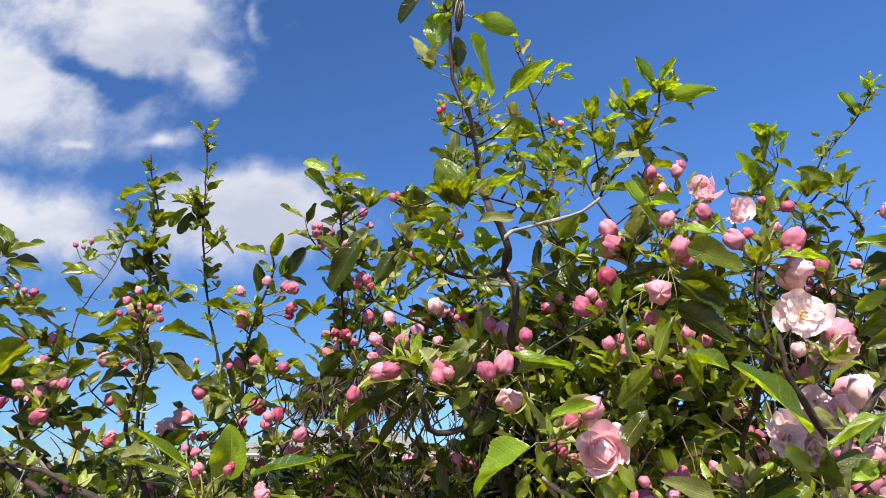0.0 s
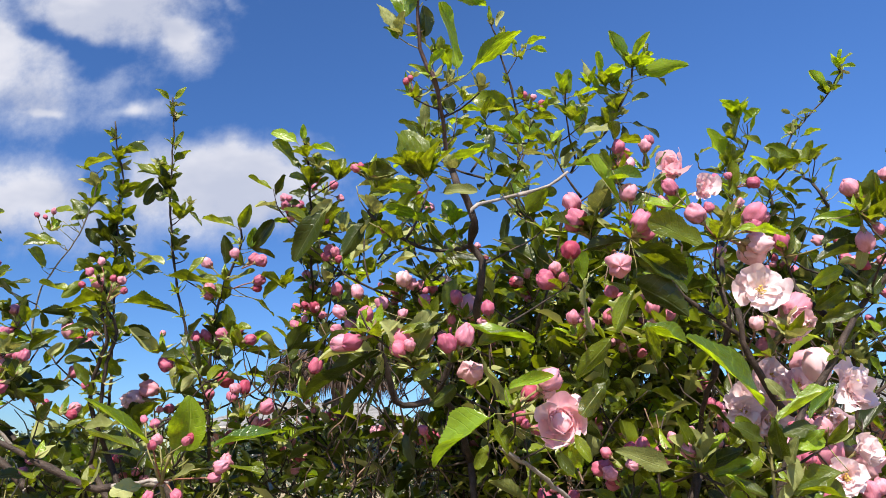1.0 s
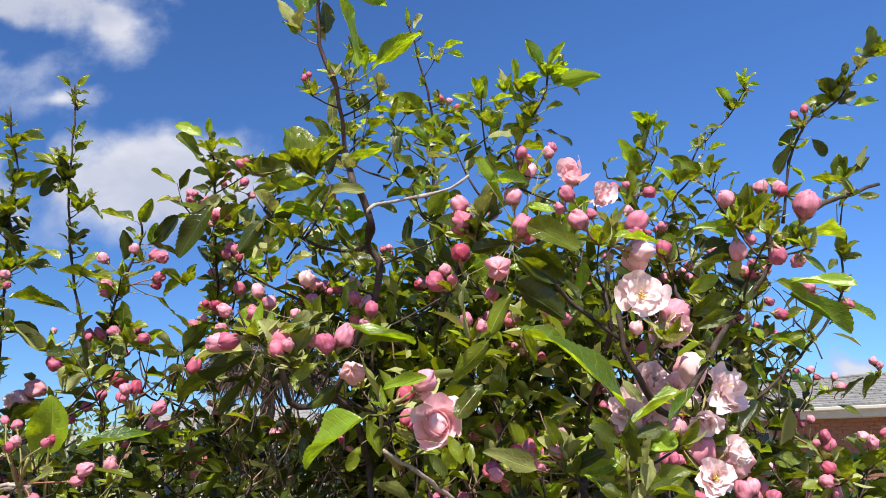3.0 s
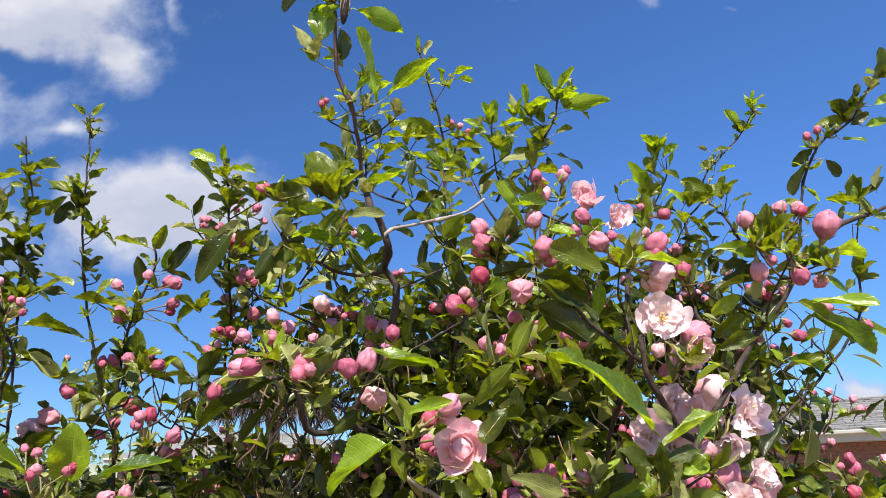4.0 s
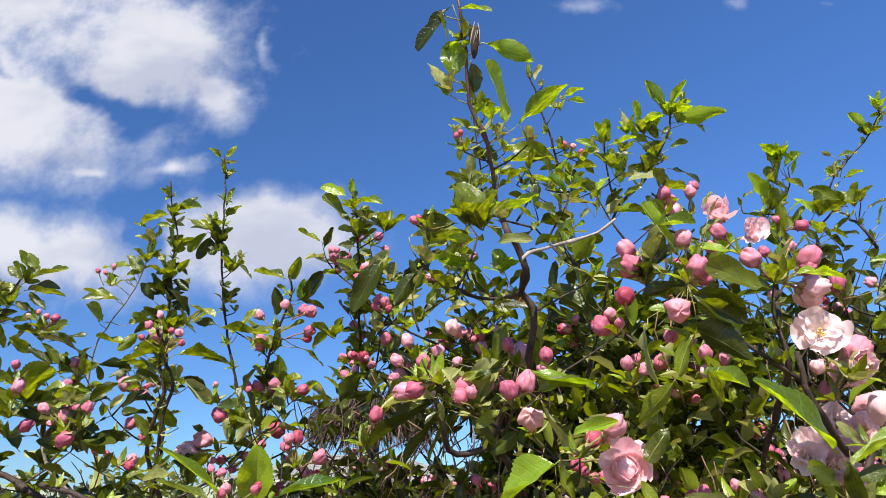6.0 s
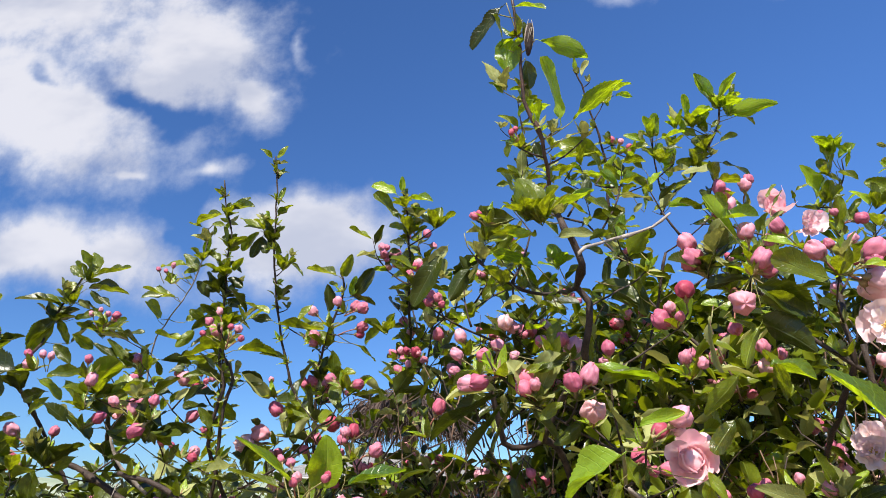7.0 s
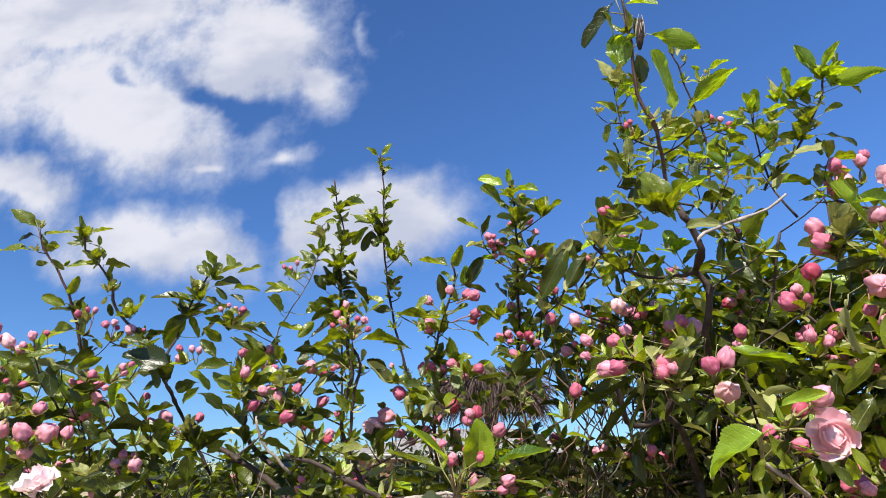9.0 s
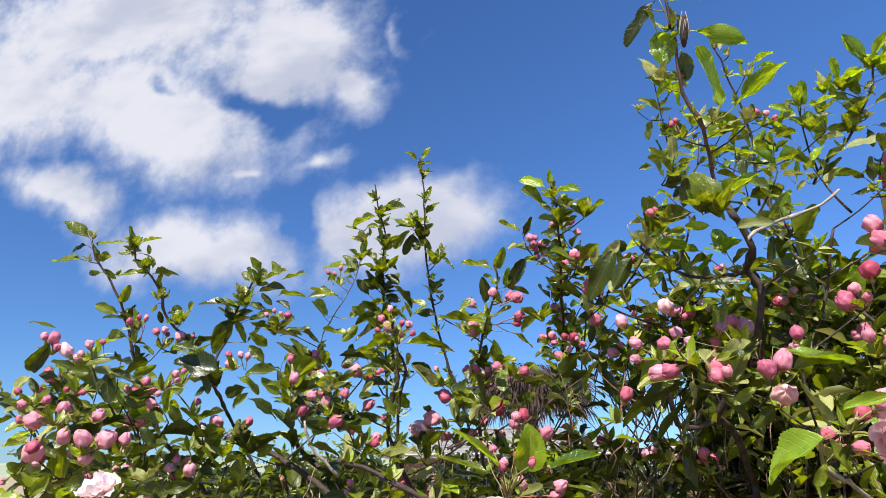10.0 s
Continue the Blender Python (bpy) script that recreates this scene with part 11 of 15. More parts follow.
branch(BARK, 0.0018, 0.0007, (-0.245, 1.164, 1.432), (-0.245, 1.133, 1.461), (-0.235, 1.123, 1.477), (-0.25, 1.118, 1.504), name='twig')
branch(BARK, 0.0019, 0.0007, (-0.08, 0.88, 1.458), (-0.074, 0.894, 1.475), (-0.069, 0.835, 1.504), (-0.08, 0.83, 1.526), name='twig')
branch(BARK, 0.0013, 0.0007, (-0.113, 1.051, 1.484), (-0.109, 1.071, 1.502), (-0.112, 1.019, 1.527), (-0.106, 1.054, 1.541), name='twig')
branch(BARK, 0.0014, 0.0007, (-0.079, 1.148, 1.477), (-0.065, 1.129, 1.499), (-0.071, 1.109, 1.521), (-0.085, 1.139, 1.546), name='twig')
branch(BARK, 0.0020, 0.0007, (-0.016, 1.169, 1.492), (-0.016, 1.172, 1.515), (-0.019, 1.166, 1.534), (-0.003, 1.132, 1.556), name='twig')
branch(BARK, 0.0016, 0.0007, (0.064, 1.072, 1.487), (0.076, 1.066, 1.502), (0.085, 1.067, 1.52), (0.089, 1.062, 1.542), name='twig')
branch(BARK, 0.0013, 0.0007, (-0.015, 1.069, 1.496), (-0.009, 1.045, 1.523), (-0.018, 1.037, 1.542), (-0.008, 1.061, 1.559), name='twig')
branch(BARK, 0.0022, 0.0007, (-0.041, 1.103, 1.476), (-0.042, 1.1, 1.498), (-0.036, 1.073, 1.523), (-0.047, 1.066, 1.55), name='twig')
branch(BARK, 0.0015, 0.0007, (-0.013, 1.079, 1.435), (0.002, 1.054, 1.464), (0.002, 1.061, 1.481), (0.001, 1.063, 1.504), name='twig')
branch(BARK, 0.0019, 0.0007, (0.01, 0.964, 1.488), (0.016, 0.956, 1.511), (0.027, 0.923, 1.535), (0.026, 0.953, 1.56), name='twig')
branch(BARK, 0.0016, 0.0007, (0.063, 0.922, 1.493), (0.054, 0.92, 1.514), (0.058, 0.897, 1.534), (0.046, 0.929, 1.547), name='twig')
branch(BARK, 0.0017, 0.0007, (-0.098, 0.985, 1.475), (-0.101, 0.988, 1.498), (-0.11, 0.963, 1.512), (-0.108, 0.935, 1.531), name='twig')
branch(BARK, 0.0015, 0.0007, (0.12, 0.942, 1.456), (0.122, 0.953, 1.471), (0.116, 0.917, 1.491), (0.113, 0.948, 1.504), name='twig')
branch(BARK, 0.0016, 0.0007, (-0.054, 0.922, 1.463), (-0.045, 0.911, 1.489), (-0.047, 0.888, 1.511), (-0.048, 0.905, 1.534), name='twig')
branch(BARK_RED, 0.0010, 0.0006, (-0.193, 1.153, 1.442), (-0.206, 1.177, 1.457), (-0.191, 1.116, 1.478), (-0.185, 1.119, 1.505), name='twig')
branch(BARK_RED, 0.0013, 0.0006, (-0.089, 1.069, 1.455), (-0.095, 1.061, 1.482), (-0.092, 1.032, 1.496), (-0.098, 1.062, 1.517), name='twig')
branch(BARK_RED, 0.0015, 0.0006, (-0.192, 1.038, 1.491), (-0.2, 1.052, 1.509), (-0.196, 1.047, 1.539), (-0.195, 1, 1.563), name='twig')
branch(BARK_RED, 0.0010, 0.0006, (0.101, 1.036, 1.439), (0.09, 1.024, 1.459), (0.076, 1.018, 1.472), (0.087, 1.034, 1.49), name='twig')
branch(BARK_RED, 0.0014, 0.0006, (-0.107, 0.915, 1.505), (-0.094, 0.897, 1.527), (-0.103, 0.915, 1.544), (-0.104, 0.923, 1.566), name='twig')
branch(BARK_RED, 0.0012, 0.0006, (0.033, 1.181, 1.503), (0.042, 1.176, 1.527), (0.055, 1.164, 1.553), (0.044, 1.143, 1.577), name='twig')
branch(BARK_RED, 0.0015, 0.0006, (0.053, 1, 1.443), (0.055, 1.014, 1.461), (0.042, 0.987, 1.484), (0.034, 0.963, 1.497), name='twig')
branch(BARK_RED, 0.0017, 0.0006, (-0.019, 1.071, 1.48), (-0.012, 1.06, 1.495), (-0.001, 1.038, 1.509), (-0.002, 1.077, 1.538), name='twig')
branch(BARK_RED, 0.0015, 0.0006, (-0.106, 0.93, 1.486), (-0.12, 0.942, 1.509), (-0.106, 0.901, 1.526), (-0.125, 0.94, 1.545), name='twig')
branch(BARK, 0.0022, 0.0008, (0.513, 1.044, 1.533), (0.522, 1.029, 1.558), (0.533, 1.014, 1.582), (0.528, 0.997, 1.601), name='twig')
branch(BARK, 0.0023, 0.0008, (0.463, 1.141, 1.478), (0.479, 1.163, 1.496), (0.47, 1.142, 1.509), (0.461, 1.106, 1.532), name='twig')
branch(BARK, 0.0019, 0.0008, (0.464, 0.99, 1.452), (0.473, 0.989, 1.469), (0.468, 0.964, 1.493), (0.451, 0.944, 1.512), name='twig')
branch(BARK, 0.0023, 0.0008, (0.21, 1.024, 1.509), (0.199, 1.038, 1.523), (0.183, 0.985, 1.547), (0.196, 1.01, 1.561), name='twig')
branch(BARK, 0.0017, 0.0008, (0.423, 0.879, 1.464), (0.404, 0.846, 1.484), (0.419, 0.889, 1.497), (0.41, 0.882, 1.513), name='twig')
branch(BARK, 0.0018, 0.0008, (0.394, 0.902, 1.479), (0.392, 0.906, 1.504), (0.408, 0.908, 1.521), (0.402, 0.87, 1.545), name='twig')
branch(BARK, 0.0019, 0.0008, (0.557, 1.134, 1.474), (0.578, 1.156, 1.498), (0.562, 1.106, 1.514), (0.577, 1.137, 1.542), name='twig')
branch(BARK, 0.0017, 0.0008, (0.167, 0.845, 1.499), (0.166, 0.826, 1.52), (0.167, 0.849, 1.541), (0.155, 0.836, 1.563), name='twig')
branch(BARK, 0.0022, 0.0008, (0.404, 0.902, 1.538), (0.394, 0.875, 1.56), (0.401, 0.908, 1.586), (0.389, 0.876, 1.611), name='twig')
branch(BARK, 0.0022, 0.0008, (0.435, 0.993, 1.513), (0.419, 0.954, 1.536), (0.431, 0.988, 1.551), (0.428, 0.943, 1.575), name='twig')
branch(BARK, 0.0016, 0.0008, (0.407, 0.995, 1.49), (0.423, 1.013, 1.519), (0.413, 0.954, 1.542), (0.418, 0.983, 1.566), name='twig')
branch(BARK, 0.0017, 0.0008, (0.211, 0.983, 1.452), (0.221, 0.953, 1.482), (0.218, 0.943, 1.495), (0.216, 0.981, 1.516), name='twig')
branch(BARK, 0.0017, 0.0007, (-0.349, 0.904, 1.479), (-0.342, 0.898, 1.496), (-0.331, 0.908, 1.519), (-0.334, 0.915, 1.536), name='twig')
branch(BARK, 0.0020, 0.0007, (-0.589, 0.831, 1.446), (-0.613, 0.842, 1.467), (-0.586, 0.803, 1.485), (-0.595, 0.836, 1.5), name='twig')
branch(BARK, 0.0014, 0.0007, (-0.593, 0.891, 1.447), (-0.579, 0.887, 1.469), (-0.577, 0.864, 1.491), (-0.585, 0.86, 1.506), name='twig')
branch(BARK, 0.0018, 0.0007, (-0.737, 0.931, 1.43), (-0.72, 0.917, 1.449), (-0.723, 0.937, 1.467), (-0.733, 0.945, 1.482), name='twig')
branch(BARK, 0.0016, 0.0007, (-0.438, 0.838, 1.461), (-0.425, 0.81, 1.478), (-0.413, 0.811, 1.504), (-0.413, 0.826, 1.524), name='twig')
branch(BARK, 0.0013, 0.0007, (-0.437, 0.88, 1.456), (-0.446, 0.873, 1.473), (-0.465, 0.887, 1.485), (-0.451, 0.866, 1.514), name='twig')
branch(BARK, 0.0018, 0.0007, (-0.636, 0.904, 1.424), (-0.653, 0.905, 1.444), (-0.638, 0.893, 1.468), (-0.647, 0.895, 1.485), name='twig')
branch(BARK, 0.0017, 0.0007, (-0.439, 0.994, 1.41), (-0.432, 0.953, 1.441), (-0.448, 0.996, 1.464), (-0.443, 0.943, 1.485), name='twig')
branch(BARK, 0.0013, 0.0007, (-0.741, 0.931, 1.435), (-0.763, 0.946, 1.455), (-0.747, 0.933, 1.474), (-0.734, 0.917, 1.498), name='twig')
branch(BARK, 0.0020, 0.0007, (-0.383, 0.968, 1.417), (-0.386, 0.964, 1.438), (-0.378, 0.95, 1.457), (-0.374, 0.917, 1.479), name='twig')
branch(BARK_PALE, 0.0018, 0.0006, (-0.423, 0.935, 1.466), (-0.408, 0.933, 1.494), (-0.417, 0.934, 1.507), (-0.399, 0.917, 1.529), name='twig')
branch(BARK_PALE, 0.0017, 0.0006, (-0.467, 0.918, 1.426), (-0.466, 0.895, 1.444), (-0.481, 0.896, 1.461), (-0.479, 0.921, 1.475), name='twig')
branch(BARK_PALE, 0.0014, 0.0006, (-0.577, 0.99, 1.457), (-0.567, 0.974, 1.479), (-0.585, 0.991, 1.493), (-0.577, 0.966, 1.511), name='twig')
branch(BARK_PALE, 0.0017, 0.0006, (-0.513, 0.86, 1.449), (-0.509, 0.831, 1.475), (-0.501, 0.831, 1.49), (-0.488, 0.823, 1.518), name='twig')
branch(BARK_PALE, 0.0016, 0.0006, (-0.48, 0.897, 1.428), (-0.475, 0.864, 1.452), (-0.461, 0.857, 1.476), (-0.472, 0.852, 1.498), name='twig')
branch(BARK_PALE, 0.0016, 0.0006, (-0.551, 0.944, 1.441), (-0.525, 0.916, 1.462), (-0.522, 0.908, 1.478), (-0.545, 0.956, 1.496), name='twig')
branch(BARK, 0.0010, 0.0005, (0.052, 1.072, 1.619), (0.065, 1.095, 1.641), (0.059, 1.083, 1.666), (0.051, 1.079, 1.681), name='twig')
branch(BARK, 0.0014, 0.0005, (-0.078, 1.077, 1.619), (-0.085, 1.087, 1.646), (-0.083, 1.049, 1.657), (-0.082, 1.056, 1.675), name='twig')
branch(BARK, 0.0015, 0.0005, (0.125, 1.046, 1.599), (0.113, 1.017, 1.622), (0.12, 1.055, 1.642), (0.129, 1.012, 1.661), name='twig')
branch(BARK, 0.0011, 0.0005, (-0.031, 0.923, 1.616), (-0.031, 0.886, 1.635), (-0.039, 0.911, 1.658), (-0.051, 0.9, 1.674), name='twig')
branch(BARK, 0.0011, 0.0005, (-0.119, 0.95, 1.631), (-0.113, 0.966, 1.663), (-0.111, 0.945, 1.686), (-0.118, 0.911, 1.702), name='twig')
branch(BARK, 0.0012, 0.0005, (0.06, 0.983, 1.615), (0.069, 1.005, 1.637), (0.057, 0.945, 1.647), (0.068, 0.956, 1.671), name='twig')
branch(BARK, 0.0014, 0.0005, (-0.059, 0.915, 1.627), (-0.058, 0.89, 1.65), (-0.05, 0.919, 1.669), (-0.057, 0.916, 1.684), name='twig')
branch(BARK, 0.0011, 0.0005, (-0.04, 1.077, 1.609), (-0.051, 1.058, 1.625), (-0.062, 1.065, 1.656), (-0.063, 1.028, 1.664), name='twig')
branch(BARK, 0.0012, 0.0005, (-0.01, 1.037, 1.614), (-0.005, 1.048, 1.641), (0, 1.053, 1.662), (0.003, 1.018, 1.674), name='twig')
rosette((-0.268, 0.923, 1.73), 0.024, (0.0, -0.0, 1), 2)
rosette((-0.255, 0.948, 1.757), 0.020, (-0.2, -0.3, 1), 1)
rosette((-0.312, 0.932, 1.602), 0.025, (-0.4, -0.7, 1), 1)
rosette((-0.32, 0.938, 1.581), 0.022, (0.3, -0.3, 1), 2)
rosette((-0.281, 0.941, 1.603), 0.021, (-0.4, -0.1, 1), 2)
rosette((-0.206, 0.854, 1.546), 0.021, (-0.5, -0.7, 1), 3)
rosette((-0.282, 0.965, 1.555), 0.019, (-0.1, -0.7, 1), 3)
rosette((-0.277, 0.943, 1.641), 0.016, (0.2, 0.1, 1), 2)
rosette((-0.098, 0.899, 1.682), 0.020, (-0.5, -0.2, 1), 2)
rosette((-0.064, 0.838, 1.67), 0.026, (0.4, -0.6, 1), 0)
rosette((-0.032, 0.616, 1.607), 0.020, (-0.1, -0.3, 1), 1)
rosette((-0.02, 0.668, 1.616), 0.025, (-0.1, -0.2, 1), 2)
rosette((-0.009, 0.524, 1.591), 0.022, (0.4, -0.8, 1), 3)
rosette((-0.073, 0.583, 1.55), 0.019, (-0.1, -0.4, 1), 1)
rosette((-0.022, 0.857, 1.687), 0.020, (0.3, -0.3, 1), 1)
rosette((0.037, 0.932, 1.703), 0.025, (-0.5, -0.4, 1), 3)
rosette((0.016, 0.895, 1.681), 0.025, (-0.4, -0.4, 1), 3)
rosette((0.056, 0.737, 1.644), 0.022, (0.3, -0.8, 1), 0)
rosette((0.076, 0.545, 1.596), 0.020, (0.5, -0.6, 1), 0)
rosette((0.03, 0.539, 1.603), 0.024, (0.5, -0.2, 1), 0)
rosette((0.019, 0.533, 1.569), 0.021, (0.0, -0.5, 1), 1)
rosette((0.024, 0.571, 1.573), 0.016, (-0.2, 0.1, 1), 3)
rosette((0.048, 0.518, 1.571), 0.019, (0.0, -0.6, 1), 2)
rosette((0.065, 0.609, 1.561), 0.016, (-0.3, -0.3, 1), 2)
rosette((0.016, 0.842, 1.507), 0.016, (-0.1, -0.4, 1), 2)
rosette((0.225, 0.728, 1.806), 0.019, (-0.3, -0.5, 1), 3)
rosette((0.265, 0.764, 1.82), 0.020, (-0.5, -0.8, 1), 1)
rosette((0.229, 0.747, 1.797), 0.020, (0.4, -0.0, 1), 1)
rosette((0.183, 0.514, 1.67), 0.020, (0.3, -0.0, 1), 1)
rosette((0.175, 0.496, 1.656), 0.018, (0.3, -0.1, 1), 1)
rosette((0.156, 0.543, 1.67), 0.024, (-0.1, -0.5, 1), 1)
rosette((0.17, 0.535, 1.656), 0.022, (-0.2, -0.5, 1), 0)
rosette((0.139, 0.589, 1.64), 0.025, (-0.5, 0.1, 1), 1)
rosette((0.262, 0.762, 1.639), 0.025, (0.4, -0.6, 1), 0)
rosette((0.274, 0.768, 1.622), 0.024, (0.3, -0.3, 1), 1)
rosette((0.162, 0.67, 1.61), 0.025, (0.2, -0.7, 1), 1)
rosette((0.238, 0.851, 1.644), 0.021, (-0.2, -0.2, 1), 2)
rosette((0.291, 0.694, 1.744), 0.022, (0.0, -0.1, 1), 2)
rosette((0.25, 0.532, 1.666), 0.026, (-0.1, -0.7, 1), 0)
rosette((0.271, 0.563, 1.675), 0.017, (-0.5, -0.1, 1), 0)
rosette((0.325, 0.587, 1.667), 0.023, (0.3, 0.1, 1), 1)
rosette((0.287, 0.609, 1.699), 0.026, (0.4, -0.7, 1), 3)
rosette((0.315, 0.581, 1.601), 0.022, (0.4, 0.0, 1), 3)
rosette((0.3, 0.581, 1.583), 0.022, (-0.5, -0.0, 1), 1)
rosette((0.212, 0.505, 1.503), 0.017, (-0.5, -0.7, 1), 2)
rosette((0.205, 0.487, 1.498), 0.020, (0.1, -0.3, 1), 3)
rosette((0.233, 0.633, 1.507), 0.024, (-0.3, 0.2, 1), 3)
rosette((0.356, 0.679, 1.575), 0.017, (0.1, -0.0, 1), 2)
rosette((0.09, 0.492, 1.535), 0.017, (-0.2, -0.3, 1), 2)
rosette((0.424, 0.557, 1.677), 0.018, (0.4, -0.4, 1), 0)
rosette((0.402, 0.551, 1.7), 0.016, (0.4, -0.1, 1), 2)
rosette((0.377, 0.553, 1.702), 0.018, (0.4, -0.5, 1), 2)
rosette((0.372, 0.502, 1.668), 0.018, (-0.1, -0.5, 1), 0)
rosette((0.364, 0.539, 1.69), 0.017, (0.3, -0.5, 1), 1)
rosette((0.4, 0.503, 1.658), 0.017, (0.4, 0.0, 1), 1)
rosette((0.509, 0.787, 1.669), 0.016, (0.2, -0.4, 1), 1)
rosette((0.506, 0.781, 1.691), 0.020, (0.4, -0.4, 1), 3)
rosette((0.604, 0.775, 1.691), 0.024, (0.4, -0.4, 1), 0)
rosette((0.343, 0.602, 1.54), 0.018, (-0.4, -0.2, 1), 1)
rosette((0.366, 0.628, 1.518), 0.023, (0.1, -0.1, 1), 3)
rosette((0.423, 0.686, 1.448), 0.023, (-0.0, -0.2, 1), 1)
rosette((0.328, 0.599, 1.449), 0.016, (0.4, -0.4, 1), 1)
rosette((0.529, 0.729, 1.5), 0.021, (-0.4, -0.2, 1), 2)
rosette((0.627, 0.926, 1.522), 0.022, (-0.3, -0.2, 1), 2)
rosette((0.484, 0.791, 1.473), 0.019, (0.0, -0.7, 1), 2)
rosette((0.261, 0.434, 1.515), 0.018, (0.5, 0.2, 1), 3)
rosette((0.285, 0.537, 1.489), 0.018, (-0.2, -0.1, 1), 1)
rosette((0.684, 1.005, 1.602), 0.021, (-0.0, -0.3, 1), 2)
rosette((0.717, 1.005, 1.594), 0.022, (-0.4, -0.2, 1), 2)
rosette((0.789, 0.995, 1.618), 0.017, (0.2, 0.2, 1), 1)
rosette((0.546, 0.756, 1.451), 0.020, (-0.1, -0.3, 1), 0)
rosette((0.286, 0.593, 1.59), 0.019, (-0.3, 0.2, 1), 1)
rosette((0.378, 0.635, 1.6), 0.025, (0.4, -0.3, 1), 3)
rosette((-0.871, 0.892, 1.72), 0.022, (-0.1, 0.2, 1), 1)
rosette((-0.83, 0.907, 1.711), 0.022, (0.1, 0.0, 1), 3)
rosette((-0.819, 0.929, 1.705), 0.025, (0.4, -0.6, 1), 2)
rosette((-0.786, 0.936, 1.714), 0.023, (0.5, -0.8, 1), 0)
rosette((-0.752, 0.615, 1.65), 0.022, (-0.1, -0.6, 1), 0)
rosette((-0.703, 0.631, 1.643), 0.025, (0.5, -0.5, 1), 2)
rosette((-0.723, 0.627, 1.636), 0.017, (0.1, -0.4, 1), 2)
rosette((-0.668, 0.561, 1.557), 0.017, (-0.1, -0.2, 1), 1)
rosette((-0.632, 0.569, 1.562), 0.019, (0.2, -0.6, 1), 2)
rosette((-0.638, 0.579, 1.527), 0.020, (0.0, -0.4, 1), 3)
rosette((-0.605, 0.588, 1.528), 0.020, (0.0, -0.2, 1), 3)
rosette((-0.631, 0.517, 1.556), 0.025, (0.0, -0.2, 1), 0)
rosette((-0.775, 0.838, 1.585), 0.019, (-0.5, -0.7, 1), 1)
rosette((-0.76, 0.825, 1.576), 0.019, (0.0, -0.3, 1), 0)
rosette((-0.647, 0.555, 1.592), 0.024, (0.2, 0.2, 1), 0)
rosette((-0.622, 0.666, 1.607), 0.026, (0.3, -0.6, 1), 1)
rosette((-0.612, 0.799, 1.65), 0.025, (-0.4, -0.7, 1), 1)
rosette((-0.683, 0.954, 1.565), 0.019, (-0.2, -0.0, 1), 1)
rosette((-0.662, 0.893, 1.554), 0.019, (0.0, -0.7, 1), 1)
rosette((-0.682, 0.885, 1.562), 0.026, (-0.2, 0.0, 1), 2)
rosette((-0.7, 0.986, 1.54), 0.024, (-0.2, -0.6, 1), 2)
rosette((-0.712, 0.949, 1.539), 0.022, (0.2, -0.3, 1), 1)
rosette((-0.565, 0.652, 1.535), 0.021, (0.1, -0.5, 1), 1)
rosette((-0.721, 0.863, 1.594), 0.025, (0.1, 0.1, 1), 1)
rosette((-0.456, 0.685, 1.587), 0.026, (-0.3, -0.7, 1), 0)
rosette((-0.453, 0.675, 1.619), 0.018, (-0.1, 0.1, 1), 3)
rosette((-0.432, 0.741, 1.578), 0.016, (-0.5, -0.6, 1), 3)
rosette((-0.462, 0.699, 1.569), 0.021, (0.4, -0.4, 1), 0)
rosette((-0.435, 0.762, 1.577), 0.020, (0.2, -0.5, 1), 3)
rosette((-0.482, 0.935, 1.591), 0.020, (-0.1, 0.1, 1), 2)
rosette((-0.384, 0.694, 1.577), 0.019, (0.1, -0.4, 1), 0)
rosette((-0.422, 0.808, 1.54), 0.020, (0.4, -0.3, 1), 1)
rosette((-0.44, 0.876, 1.55), 0.023, (0.4, -0.3, 1), 3)
rosette((-0.501, 0.99, 1.659), 0.016, (-0.3, -0.2, 1), 1)
rosette((-0.468, 0.8, 1.614), 0.022, (-0.2, -0.1, 1), 0)
rosette((-0.372, 0.82, 1.678), 0.017, (-0.0, -0.4, 1), 0)
rosette((-0.546, 0.928, 1.666), 0.017, (0.4, -0.6, 1), 3)
rosette((-0.585, 0.917, 1.666), 0.018, (-0.0, -0.8, 1), 2)
rosette((-0.743, 0.843, 1.458), 0.020, (-0.0, -0.5, 1), 0)
rosette((-0.76, 0.827, 1.489), 0.019, (-0.5, 0.1, 1), 3)
rosette((-0.681, 1.024, 1.766), 0.026, (-0.2, 0.1, 1), 2)
rosette((-0.402, 0.875, 1.573), 0.018, (0.1, -0.6, 1), 1)
rosette((-0.493, 0.881, 1.788), 0.016, (0.4, -0.1, 1), 3)
rosette((-0.661, 1.036, 1.541), 0.018, (0.3, -0.5, 1), 3)
rosette((-0.35, 0.951, 1.529), 0.016, (-0.2, -0.4, 1), 2)
rosette((-0.338, 0.92, 1.632), 0.025, (-0.2, -0.2, 1), 2)
rosette((-0.293, 0.932, 1.632), 0.021, (0.3, -0.5, 1), 2)
rosette((0.124, 0.564, 1.517), 0.018, (0.3, -0.2, 1), 1)
rosette((0.135, 0.57, 1.531), 0.026, (-0.2, -0.4, 1), 1)
rosette((0.328, 0.59, 1.513), 0.020, (-0.3, -0.6, 1), 0)
rosette((0.305, 0.566, 1.492), 0.021, (-0.5, 0.1, 1), 0)
rosette((-0.338, 0.941, 1.57), 0.022, (-0.4, -0.5, 1), 1)
rosette((-0.164, 0.56, 1.496), 0.016, (0.4, -0.4, 1), 3)
rosette((-0.206, 0.816, 1.478), 0.019, (-0.3, -0.5, 1), 3)
rosette((0.557, 0.727, 1.873), 0.020, (-0.3, -0.6, 1), 1)
